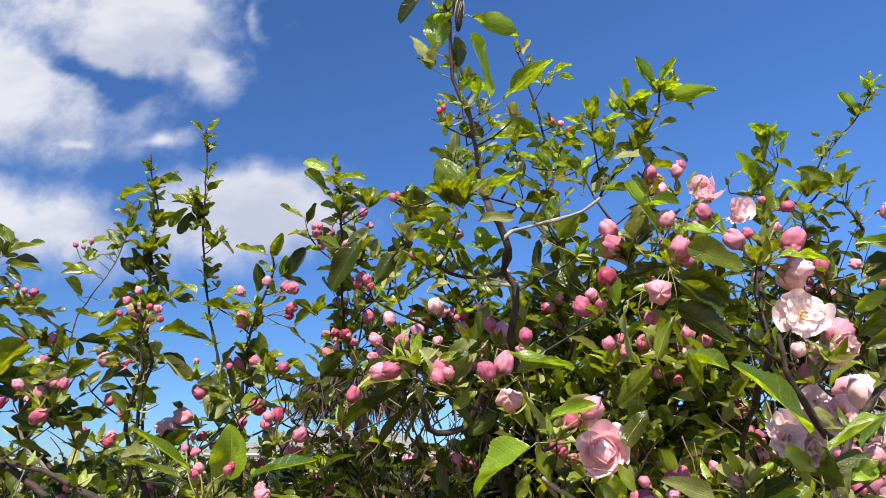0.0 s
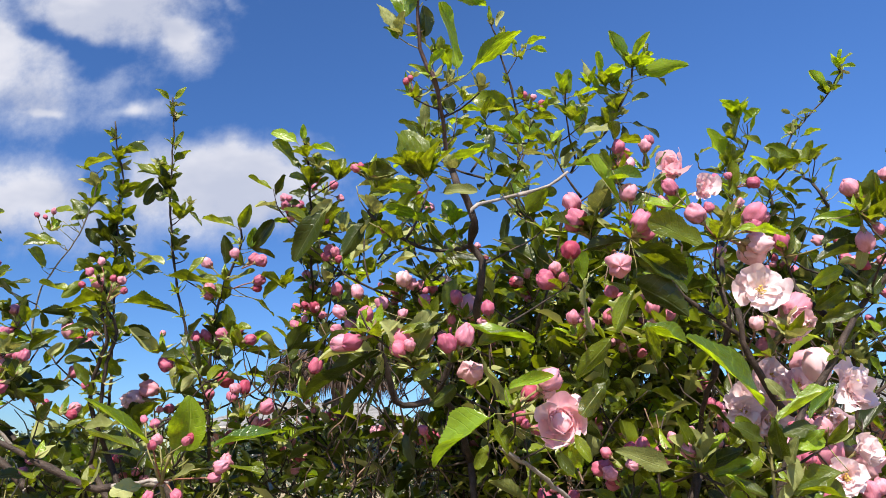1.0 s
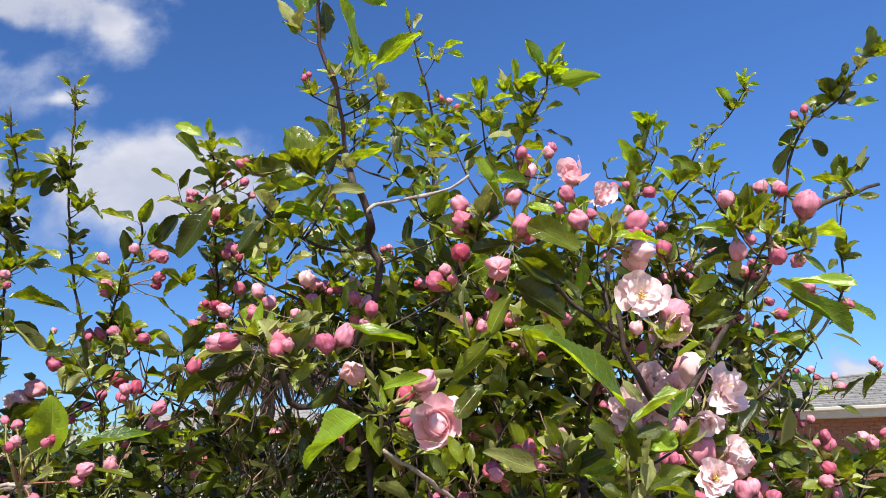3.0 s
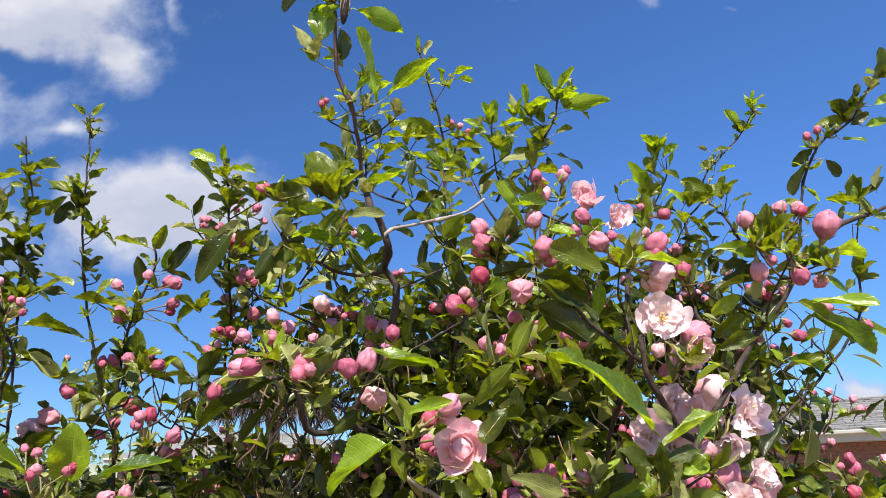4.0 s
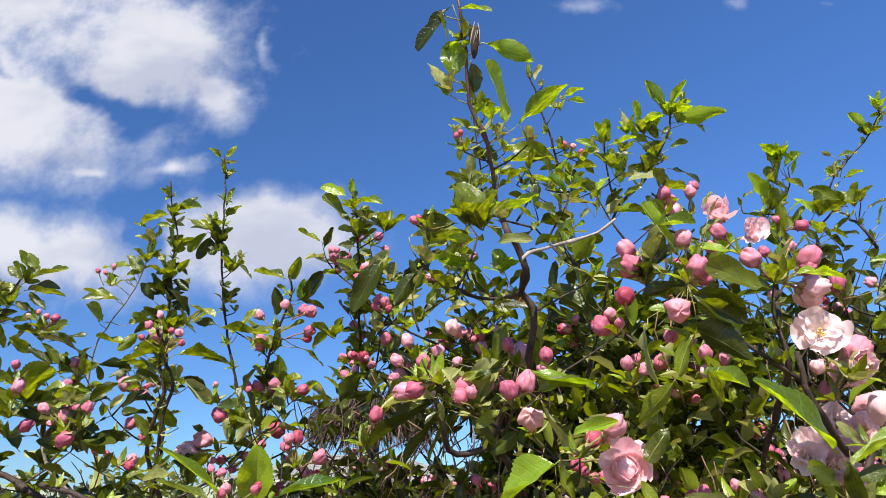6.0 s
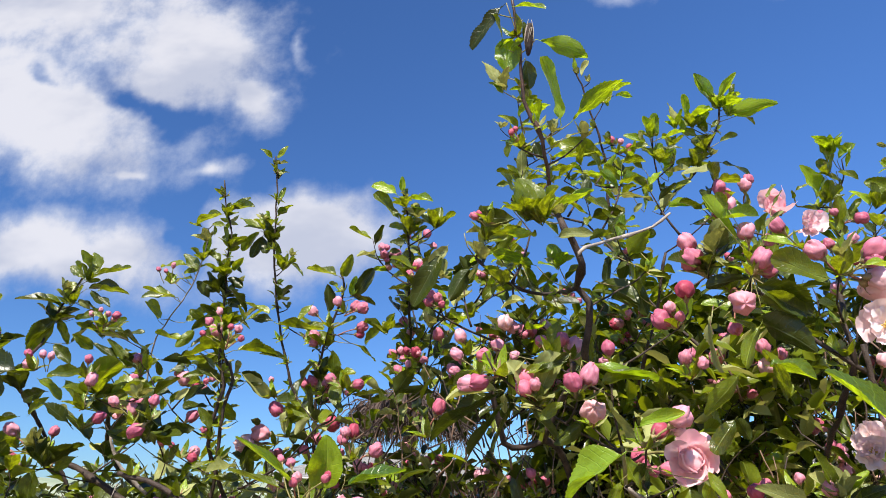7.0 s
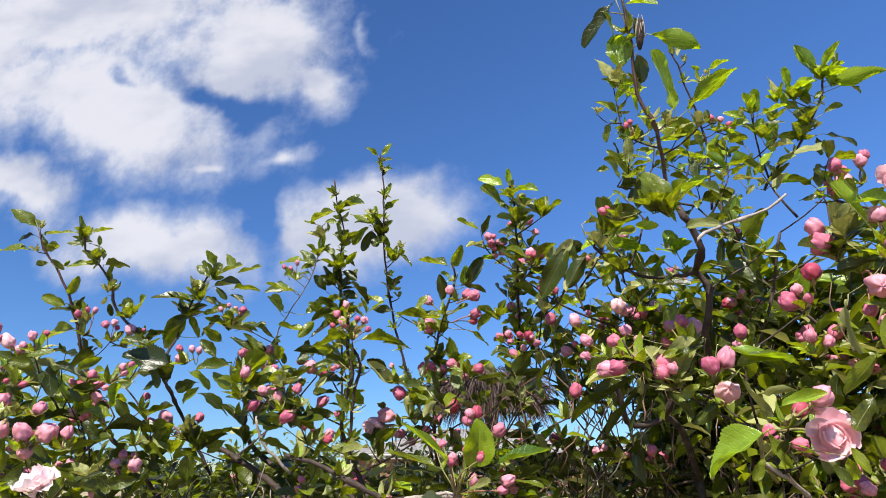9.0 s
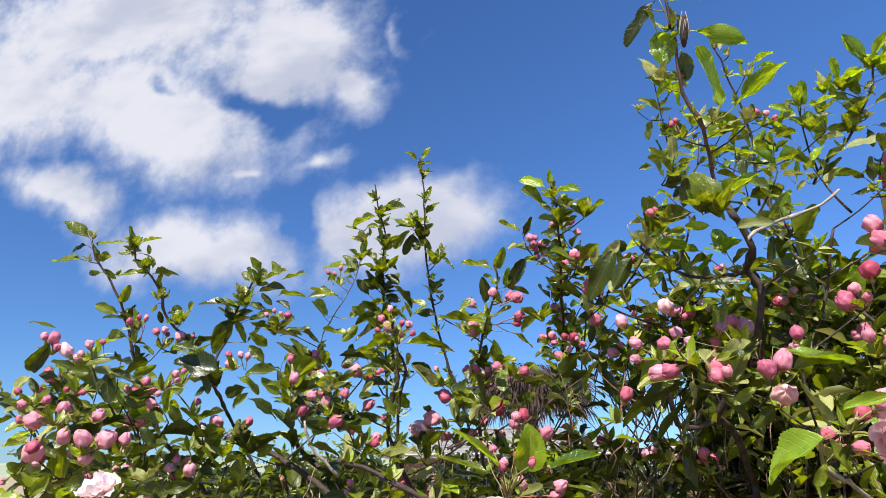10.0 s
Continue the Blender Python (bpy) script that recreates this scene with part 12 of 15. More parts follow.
rosette((-0.28, 0.961, 1.711), 0.016, (-0.1, -0.4, 1), 0)
rosette((0.01, 0.607, 1.829), 0.024, (-0.2, -0.6, 1), 2)
rosette((0.159, 1, 2.022), 0.022, (-0.2, -0.2, 1), 2)
rosette((-0.016, 0.522, 1.715), 0.020, (0.4, -0.1, 1), 2)
spur((-0.283, 0.958, 1.712), (-0.268, 0.923, 1.73), 0.0010)
spur((-0.266, 0.947, 1.755), (-0.255, 0.948, 1.757), 0.0010)
spur((-0.273, 0.935, 1.724), (-0.255, 0.925, 1.719), 0.0010)
spur((-0.302, 1.002, 1.567), (-0.312, 0.932, 1.602), 0.0010)
spur((-0.308, 0.956, 1.591), (-0.32, 0.938, 1.581), 0.0010)
spur((-0.308, 0.956, 1.591), (-0.281, 0.941, 1.603), 0.0010)
spur((-0.302, 1.013, 1.535), (-0.282, 0.965, 1.555), 0.0010)
spur((-0.281, 0.941, 1.603), (-0.277, 0.943, 1.641), 0.0010)
spur((-0.028, 0.737, 1.609), (-0.02, 0.668, 1.616), 0.0010)
spur((0.023, 0.877, 1.721), (-0.022, 0.857, 1.687), 0.0010)
spur((0.061, 0.885, 1.702), (0.037, 0.932, 1.703), 0.0010)
spur((-0.006, 0.863, 1.698), (0.016, 0.895, 1.681), 0.0010)
spur((0.055, 0.722, 1.629), (0.056, 0.737, 1.644), 0.0010)
spur((0.082, 0.56, 1.543), (0.076, 0.545, 1.596), 0.0010)
spur((0.078, 0.55, 1.578), (0.03, 0.539, 1.603), 0.0010)
spur((0.083, 0.562, 1.537), (0.019, 0.533, 1.569), 0.0010)
spur((0.041, 0.543, 1.558), (0.024, 0.571, 1.573), 0.0010)
spur((0.041, 0.543, 1.558), (0.048, 0.518, 1.571), 0.0010)
spur((0.083, 0.562, 1.537), (0.065, 0.609, 1.561), 0.0010)
spur((0.062, 0.864, 1.505), (0.016, 0.842, 1.507), 0.0010)
spur((0.17, 0.761, 1.769), (0.225, 0.728, 1.806), 0.0010)
spur((0.225, 0.728, 1.806), (0.265, 0.764, 1.82), 0.0010)
spur((0.206, 0.739, 1.794), (0.229, 0.747, 1.797), 0.0010)
spur((0.184, 0.531, 1.655), (0.183, 0.514, 1.67), 0.0010)
spur((0.183, 0.52, 1.665), (0.175, 0.496, 1.656), 0.0010)
spur((0.184, 0.531, 1.655), (0.156, 0.543, 1.67), 0.0010)
spur((0.165, 0.539, 1.665), (0.154, 0.534, 1.667), 0.0010)
spur((0.175, 0.535, 1.66), (0.17, 0.535, 1.656), 0.0010)
spur((0.076, 0.545, 1.596), (0.139, 0.589, 1.64), 0.0010)
spur((0.139, 0.589, 1.64), (0.148, 0.585, 1.653), 0.0010)
spur((0.246, 0.862, 1.655), (0.238, 0.851, 1.644), 0.0010)
spur((0.265, 0.574, 1.638), (0.25, 0.532, 1.666), 0.0010)
spur((0.255, 0.546, 1.656), (0.271, 0.563, 1.675), 0.0010)
spur((0.339, 0.609, 1.654), (0.325, 0.587, 1.667), 0.0010)
spur((0.287, 0.582, 1.578), (0.315, 0.581, 1.601), 0.0010)
spur((0.232, 0.442, 1.465), (0.212, 0.505, 1.503), 0.0010)
spur((0.219, 0.483, 1.49), (0.205, 0.487, 1.498), 0.0010)
spur((0.332, 0.623, 1.541), (0.356, 0.679, 1.575), 0.0010)
spur((0.084, 0.57, 1.513), (0.09, 0.492, 1.535), 0.0010)
spur((0.413, 0.563, 1.674), (0.424, 0.557, 1.677), 0.0010)
spur((0.402, 0.553, 1.695), (0.399, 0.552, 1.7), 0.0010)
spur((0.401, 0.555, 1.686), (0.377, 0.553, 1.702), 0.0010)
spur((0.381, 0.571, 1.633), (0.372, 0.502, 1.668), 0.0010)
spur((0.375, 0.525, 1.656), (0.364, 0.539, 1.69), 0.0010)
spur((0.375, 0.525, 1.656), (0.4, 0.503, 1.658), 0.0010)
spur((0.49, 0.792, 1.653), (0.509, 0.787, 1.669), 0.0010)
spur((0.509, 0.787, 1.669), (0.506, 0.781, 1.691), 0.0010)
spur((0.603, 0.778, 1.683), (0.591, 0.776, 1.691), 0.0010)
spur((0.332, 0.623, 1.541), (0.343, 0.602, 1.54), 0.0010)
spur((0.339, 0.609, 1.541), (0.366, 0.628, 1.518), 0.0010)
spur((0.366, 0.628, 1.518), (0.328, 0.599, 1.449), 0.0010)
spur((0.555, 0.878, 1.521), (0.627, 0.926, 1.522), 0.0010)
spur((0.484, 0.846, 1.464), (0.484, 0.791, 1.473), 0.0010)
spur((0.229, 0.432, 1.5), (0.261, 0.434, 1.515), 0.0010)
spur((0.328, 0.599, 1.449), (0.285, 0.537, 1.489), 0.0010)
spur((0.527, 0.741, 1.458), (0.546, 0.756, 1.451), 0.0010)
spur((0.287, 0.582, 1.578), (0.286, 0.593, 1.59), 0.0010)
spur((0.348, 0.66, 1.564), (0.378, 0.635, 1.6), 0.0010)
spur((-0.893, 0.915, 1.706), (-0.871, 0.892, 1.72), 0.0010)
spur((-0.871, 0.892, 1.72), (-0.864, 0.893, 1.725), 0.0010)
spur((-0.889, 0.924, 1.682), (-0.83, 0.907, 1.711), 0.0010)
spur((-0.83, 0.907, 1.711), (-0.819, 0.929, 1.705), 0.0010)
spur((-0.788, 0.943, 1.711), (-0.786, 0.936, 1.714), 0.0010)
spur((-0.752, 0.827, 1.576), (-0.775, 0.838, 1.585), 0.0010)
spur((-0.752, 0.827, 1.576), (-0.76, 0.825, 1.576), 0.0010)
spur((-0.679, 0.928, 1.557), (-0.683, 0.954, 1.565), 0.0010)
spur((-0.655, 0.926, 1.55), (-0.662, 0.893, 1.554), 0.0010)
spur((-0.662, 0.893, 1.554), (-0.682, 0.885, 1.562), 0.0010)
spur((-0.683, 0.954, 1.565), (-0.7, 0.986, 1.54), 0.0010)
spur((-0.7, 0.986, 1.54), (-0.712, 0.949, 1.539), 0.0010)
spur((-0.75, 0.83, 1.568), (-0.721, 0.863, 1.594), 0.0010)
spur((-0.466, 0.854, 1.505), (-0.422, 0.808, 1.54), 0.0010)
spur((-0.398, 0.892, 1.528), (-0.44, 0.876, 1.55), 0.0010)
spur((-0.505, 0.818, 1.579), (-0.468, 0.8, 1.614), 0.0010)
spur((-0.379, 0.851, 1.664), (-0.372, 0.82, 1.678), 0.0010)
spur((-0.372, 0.82, 1.678), (-0.375, 0.816, 1.69), 0.0010)
spur((-0.582, 0.919, 1.631), (-0.546, 0.928, 1.666), 0.0010)
spur((-0.57, 0.922, 1.642), (-0.585, 0.917, 1.666), 0.0010)
spur((-0.687, 0.88, 1.473), (-0.743, 0.843, 1.458), 0.0010)
spur((-0.743, 0.843, 1.458), (-0.751, 0.84, 1.458), 0.0010)
spur((-0.751, 0.84, 1.458), (-0.76, 0.827, 1.489), 0.0010)
spur((-0.622, 1.081, 1.729), (-0.681, 1.024, 1.766), 0.0010)
spur((-0.681, 1.024, 1.766), (-0.682, 1.027, 1.756), 0.0010)
spur((-0.403, 0.88, 1.57), (-0.402, 0.875, 1.573), 0.0010)
spur((-0.624, 1.046, 1.541), (-0.661, 1.036, 1.541), 0.0010)
spur((-0.648, 1.04, 1.541), (-0.652, 1.042, 1.532), 0.0010)
spur((-0.387, 0.902, 1.506), (-0.35, 0.951, 1.529), 0.0010)
spur((-0.312, 0.932, 1.602), (-0.338, 0.92, 1.632), 0.0010)
spur((-0.28, 0.942, 1.616), (-0.293, 0.932, 1.632), 0.0010)
spur((0.358, 0.652, 1.576), (0.33, 0.638, 1.59), 0.0014)
spur((0.099, 0.584, 1.504), (0.124, 0.564, 1.517), 0.0010)
spur((0.084, 0.564, 1.531), (0.096, 0.555, 1.536), 0.0014)
spur((0.124, 0.564, 1.517), (0.135, 0.57, 1.531), 0.0010)
spur((0.229, 0.747, 1.797), (0.275, 0.736, 1.775), 0.0014)
spur((0.275, 0.736, 1.775), (0.278, 0.72, 1.76), 0.0014)
spur((0.339, 0.606, 1.647), (0.332, 0.613, 1.65), 0.0014)
spur((0.354, 0.619, 1.495), (0.323, 0.669, 1.516), 0.0014)
spur((0.333, 0.652, 1.509), (0.352, 0.664, 1.535), 0.0014)
spur((-0.35, 0.951, 1.529), (-0.351, 0.937, 1.571), 0.0014)
spur((0.343, 0.602, 1.54), (0.341, 0.599, 1.554), 0.0010)
spur((0.357, 0.622, 1.526), (0.356, 0.623, 1.537), 0.0014)
spur((0.356, 0.623, 1.537), (0.362, 0.617, 1.56), 0.0014)
spur((0.354, 0.619, 1.495), (0.354, 0.616, 1.49), 0.0014)
spur((0.328, 0.599, 1.449), (0.367, 0.644, 1.461), 0.0014)
spur((0.323, 0.669, 1.516), (0.334, 0.686, 1.539), 0.0014)
spur((0.354, 0.618, 1.493), (0.328, 0.59, 1.513), 0.0010)
spur((0.3, 0.558, 1.475), (0.305, 0.566, 1.492), 0.0010)
spur((-0.351, 0.942, 1.556), (-0.338, 0.941, 1.57), 0.0010)
spur((-0.159, 0.573, 1.488), (-0.164, 0.56, 1.496), 0.0010)
spur((0.558, 0.728, 1.869), (0.559, 0.726, 1.874), 0.0010)
spur((0.035, 0.617, 1.822), (0.01, 0.607, 1.829), 0.0010)
spur((0.141, 1.002, 2.014), (0.159, 1, 2.022), 0.0010)
spur((-0.395, 0.977, 2.026), (-0.399, 0.975, 2.031), 0.0007)
spur((-0.394, 0.98, 2.016), (-0.392, 0.978, 2.022), 0.0007)
spur((-0.39, 0.988, 1.942), (-0.393, 1, 1.955), 0.0007)
spur((-0.392, 0.994, 1.925), (-0.396, 1.006, 1.938), 0.0007)
spur((-0.393, 1.002, 1.9), (-0.41, 1.013, 1.912), 0.0007)
spur((-0.394, 1.005, 1.891), (-0.419, 1.013, 1.91), 0.0007)
spur((-0.393, 1.002, 1.9), (-0.423, 1.011, 1.918), 0.0007)
spur((-0.393, 0.999, 1.908), (-0.399, 1.012, 1.918), 0.0007)
spur((-0.394, 1.019, 1.849), (-0.373, 1.031, 1.867), 0.0007)
spur((-0.394, 1.016, 1.858), (-0.383, 1.031, 1.866), 0.0007)
spur((-0.392, 0.997, 1.917), (-0.414, 1.007, 1.931), 0.0007)
spur((-0.467, 0.974, 1.937), (-0.462, 0.973, 1.944), 0.0007)
spur((-0.465, 0.977, 1.929), (-0.472, 0.975, 1.936), 0.0007)
spur((-0.462, 0.983, 1.912), (-0.467, 0.982, 1.916), 0.0007)
spur((-0.499, 0.981, 1.912), (-0.507, 0.979, 1.915), 0.0007)
spur((-0.499, 0.981, 1.912), (-0.49, 0.979, 1.919), 0.0007)
spur((-0.464, 0.991, 1.887), (-0.455, 0.991, 1.889), 0.0007)
spur((-0.47, 1.002, 1.854), (-0.477, 0.999, 1.861), 0.0007)
spur((-0.471, 1.007, 1.837), (-0.461, 1.005, 1.846), 0.0007)
spur((-0.467, 0.996, 1.871), (-0.473, 0.993, 1.879), 0.0007)
spur((-0.475, 1.026, 1.779), (-0.469, 1.025, 1.783), 0.0007)
spur((-0.475, 1.029, 1.771), (-0.488, 1.025, 1.779), 0.0007)
spur((-0.477, 1.037, 1.746), (-0.497, 1.032, 1.758), 0.0007)
spur((-0.476, 1.034, 1.754), (-0.445, 1.031, 1.771), 0.0007)
spur((-0.474, 1.024, 1.788), (-0.444, 1.021, 1.8), 0.0007)
spur((-0.556, 1.032, 1.804), (-0.559, 1.026, 1.811), 0.0007)
spur((-0.591, 1.054, 1.771), (-0.592, 1.036, 1.774), 0.0007)
spur((-0.523, 1.006, 1.84), (-0.536, 1.011, 1.86), 0.0007)
spur((-0.533, 1.016, 1.828), (-0.56, 1.014, 1.846), 0.0007)
spur((-0.533, 1.016, 1.828), (-0.551, 1.014, 1.848), 0.0007)
spur((-0.544, 1.025, 1.816), (-0.566, 1.017, 1.835), 0.0007)
spur((-0.528, 1.011, 1.834), (-0.539, 1.014, 1.85), 0.0007)
spur((-0.622, 1.081, 1.729), (-0.598, 1.055, 1.715), 0.0007)
spur((-0.256, 0.932, 1.804), (-0.26, 0.93, 1.808), 0.0007)
spur((-0.259, 0.942, 1.772), (-0.237, 0.942, 1.778), 0.0007)
spur((-0.27, 0.95, 1.747), (-0.277, 0.947, 1.755), 0.0007)
spur((-0.257, 0.94, 1.779), (-0.249, 0.94, 1.779), 0.0007)
spur((-0.255, 0.938, 1.787), (-0.26, 0.935, 1.793), 0.0007)
spur((-0.281, 0.957, 1.721), (-0.282, 0.956, 1.726), 0.0007)
spur((-0.293, 0.965, 1.706), (-0.29, 0.961, 1.711), 0.0007)
spur((-0.255, 0.925, 1.719), (-0.226, 0.965, 1.711), 0.0007)
spur((-0.281, 0.957, 1.721), (-0.242, 0.962, 1.715), 0.0007)
spur((-0.154, 0.861, 1.895), (-0.161, 0.859, 1.899), 0.0007)
spur((-0.151, 0.878, 1.864), (-0.158, 0.87, 1.867), 0.0007)
spur((-0.152, 0.864, 1.886), (-0.148, 0.863, 1.889), 0.0007)
spur((-0.152, 0.889, 1.852), (-0.149, 0.875, 1.853), 0.0007)
spur((-0.152, 0.9, 1.84), (-0.151, 0.881, 1.836), 0.0007)
spur((-0.154, 0.912, 1.827), (-0.159, 0.883, 1.825), 0.0007)
spur((-0.151, 0.873, 1.87), (-0.146, 0.87, 1.869), 0.0007)
spur((-0.154, 0.912, 1.827), (-0.148, 0.887, 1.818), 0.0007)
spur((-0.151, 0.878, 1.864), (-0.137, 0.87, 1.869), 0.0007)
spur((0.012, 0.572, 1.936), (0.0022, 0.5609, 1.967), 0.0007)
spur((0.016, 0.587, 1.891), (0, 0.584, 1.896), 0.0007)
spur((0.017, 0.593, 1.873), (-0.003, 0.588, 1.882), 0.0007)
spur((0.014, 0.578, 1.918), (0.03, 0.574, 1.931), 0.0007)
spur((0.014, 0.581, 1.909), (0.019, 0.579, 1.914), 0.0007)
spur((0.032, 0.606, 1.835), (0.052, 0.603, 1.849), 0.0007)
spur((0.032, 0.606, 1.835), (0.06, 0.603, 1.851), 0.0007)
spur((0.034, 0.612, 1.828), (0.053, 0.607, 1.837), 0.0007)
spur((0.011, 0.569, 1.945), (0.018, 0.567, 1.95), 0.0007)
spur((0.014, 0.578, 1.918), (0.003, 0.576, 1.922), 0.0007)
spur((0.01, 0.566, 1.952), (-0.013, 0.562, 1.96), 0.0007)
spur((0.141, 1.002, 2.014), (0.142, 1, 2.019), 0.0007)
spur((0.142, 1.005, 2.006), (0.149, 1.003, 2.012), 0.0007)
spur((0.145, 0.972, 2.107), (0.149, 0.969, 2.115), 0.0007)
spur((0.145, 0.972, 2.107), (0.158, 0.971, 2.11), 0.0007)
spur((0.09, 1.012, 1.974), (0.089, 1.01, 1.98), 0.0007)
spur((0.142, 1.008, 1.997), (0.159, 1.005, 2.007), 0.0007)
spur((0.33, 1.016, 2.108), (0.319, 1.015, 2.109), 0.0007)
spur((0.328, 1.022, 2.09), (0.335, 1.022, 2.092), 0.0007)
spur((0.329, 1.019, 2.099), (0.35, 1.017, 2.11), 0.0007)
spur((0.327, 1.025, 2.082), (0.363, 1.023, 2.094), 0.0007)
spur((0.32, 1.029, 2.066), (0.279, 1.021, 2.083), 0.0007)
spur((0.316, 1.032, 2.058), (0.293, 1.024, 2.076), 0.0007)
spur((0.316, 1.032, 2.058), (0.31, 1.029, 2.066), 0.0007)
spur((0.308, 1.037, 2.043), (0.326, 1.035, 2.051), 0.0007)
spur((0.304, 1.039, 2.035), (0.313, 1.038, 2.04), 0.0007)
spur((0.294, 1.043, 2.019), (0.325, 1.045, 2.021), 0.0007)
spur((0.294, 1.043, 2.019), (0.313, 1.045, 2.019), 0.0007)
spur((0.308, 1.037, 2.043), (0.272, 1.027, 2.064), 0.0007)
spur((0.323, 1.027, 2.074), (0.295, 1.02, 2.09), 0.0007)
spur((0.22, 1.027, 2.053), (0.259, 1.023, 2.073), 0.0007)
spur((0.312, 1.034, 2.05), (0.295, 1.03, 2.06), 0.0007)
spur((0.32, 1.029, 2.066), (0.313, 1.027, 2.073), 0.0007)
spur((0.22, 1.027, 2.053), (0.212, 0.997, 2.041), 0.0007)
spur((0.223, 1.036, 2.029), (0.222, 0.998, 2.043), 0.0007)
spur((0.247, 1.012, 2.005), (0.229, 1.002, 2.03), 0.0007)
spur((0.224, 1.016, 1.987), (0.237, 1.02, 1.979), 0.0007)
spur((0.232, 1.015, 1.993), (0.227, 1.011, 2.004), 0.0007)
spur((0.209, 1.018, 1.978), (0.202, 1.012, 1.996), 0.0007)
spur((0.179, 1.021, 1.965), (0.198, 1.033, 1.933), 0.0007)
spur((0.23, 1.065, 1.941), (0.211, 1.033, 1.934), 0.0007)
spur((0.159, 1, 2.022), (0.199, 0.997, 2.04), 0.0007)
spur((0.234, 1.063, 1.949), (0.238, 1.025, 1.964), 0.0007)
spur((0.201, 1.019, 1.974), (0.207, 1.02, 1.972), 0.0007)
spur((0.23, 1.065, 1.941), (0.242, 1.031, 1.947), 0.0007)
spur((0.532, 1.096, 2.019), (0.512, 1.078, 2.035), 0.0007)
spur((0.532, 1.096, 2.019), (0.519, 1.079, 2.032), 0.0007)
spur((0.533, 1.099, 2.01), (0.532, 1.085, 2.018), 0.0007)
spur((0.529, 1.102, 2.002), (0.504, 1.081, 2.023), 0.0007)
spur((0.529, 1.102, 2.002), (0.517, 1.085, 2.014), 0.0007)
spur((0.509, 1.116, 1.953), (0.486, 1.098, 1.969), 0.0007)
spur((0.515, 1.111, 1.969), (0.519, 1.1, 1.97), 0.0007)
spur((0.526, 1.104, 1.993), (0.499, 1.086, 2.007), 0.0007)
spur((0.526, 1.104, 1.993), (0.523, 1.091, 1.998), 0.0007)
spur((0.532, 1.091, 2.038), (0.537, 1.077, 2.042), 0.0007)
spur((0.526, 1.104, 1.993), (0.509, 1.085, 2.011), 0.0007)
spur((0.709, 1.148, 2.13), (0.714, 1.147, 2.127), 0.0007)
spur((0.73, 1.137, 2.163), (0.724, 1.132, 2.175), 0.0007)
spur((0.679, 1.16, 2.093), (0.688, 1.156, 2.095), 0.0007)
spur((0.644, 1.139, 2.056), (0.653, 1.169, 2.051), 0.0007)
spur((0.659, 1.15, 2.072), (0.64, 1.155, 2.089), 0.0007)
spur((0.726, 1.139, 2.157), (0.734, 1.138, 2.158), 0.0007)
spur((0.73, 1.137, 2.163), (0.734, 1.131, 2.182), 0.0007)
spur((0.536, 0.975, 1.917), (0.552, 0.974, 1.914), 0.0007)
spur((0.498, 0.983, 1.894), (0.505, 0.974, 1.907), 0.0007)
spur((0.569, 0.988, 1.892), (0.562, 0.976, 1.911), 0.0007)
spur((0.569, 0.988, 1.892), (0.579, 0.977, 1.911), 0.0007)
spur((0.576, 0.985, 1.874), (0.595, 0.986, 1.888), 0.0007)
spur((0.505, 0.985, 1.887), (0.492, 0.979, 1.889), 0.0007)
spur((0.508, 0.989, 1.871), (0.529, 0.984, 1.881), 0.0007)
spur((0.442, 0.982, 1.908), (0.431, 0.979, 1.876), 0.0007)
spur((0.509, 0.992, 1.863), (0.537, 0.985, 1.877), 0.0007)
spur((0.509, 0.992, 1.863), (0.484, 0.982, 1.877), 0.0007)
spur((0.442, 0.982, 1.908), (0.44, 0.972, 1.9), 0.0007)
spur((0.407, 0.983, 1.912), (0.399, 0.96, 1.927), 0.0007)
spur((0.512, 0.996, 1.846), (0.52, 1.002, 1.823), 0.0007)
spur((0.475, 0.983, 1.901), (0.472, 0.976, 1.892), 0.0007)
spur((0.589, 0.99, 1.855), (0.57, 0.995, 1.854), 0.0007)
spur((0.512, 0.996, 1.846), (0.545, 1.001, 1.831), 0.0007)
spur((0.584, 0.988, 1.861), (0.607, 0.99, 1.878), 0.0007)
spur((0.589, 0.99, 1.855), (0.594, 0.994, 1.862), 0.0007)
spur((0.467, 0.982, 1.903), (0.468, 0.971, 1.908), 0.0007)
spur((0.407, 0.983, 1.912), (0.399, 0.964, 1.915), 0.0007)
spur((0.512, 0.996, 1.846), (0.488, 0.993, 1.846), 0.0007)
spur((0.183, 0.514, 1.67), (0.173, 0.508, 1.686), 0.0004)
spur((0.183, 0.514, 1.67), (0.159, 0.501, 1.704), 0.0004)
spur((0.183, 0.514, 1.67), (0.192, 0.506, 1.696), 0.0004)
spur((0.183, 0.514, 1.67), (0.198, 0.501, 1.711), 0.0004)
spur((0.183, 0.514, 1.67), (0.167, 0.5, 1.709), 0.0004)
spur((0.154, 0.534, 1.667), (0.154, 0.51, 1.677), 0.0004)
spur((0.181, 0.512, 1.662), (0.183, 0.517, 1.662), 0.0004)
spur((0.19, 0.537, 1.654), (0.208, 0.517, 1.666), 0.0004)
spur((0.047, 0.632, 1.764), (0.034, 0.634, 1.77), 0.0007)
spur((0.049, 0.627, 1.756), (0.03, 0.636, 1.763), 0.0007)
spur((0.047, 0.632, 1.764), (0.046, 0.635, 1.768), 0.0007)
spur((0.058, 0.694, 1.708), (0.024, 0.679, 1.73), 0.0007)
spur((-0.039, 0.672, 1.739), (-0.019, 0.669, 1.752), 0.0007)
spur((-0.039, 0.672, 1.739), (-0.05, 0.663, 1.763), 0.0007)
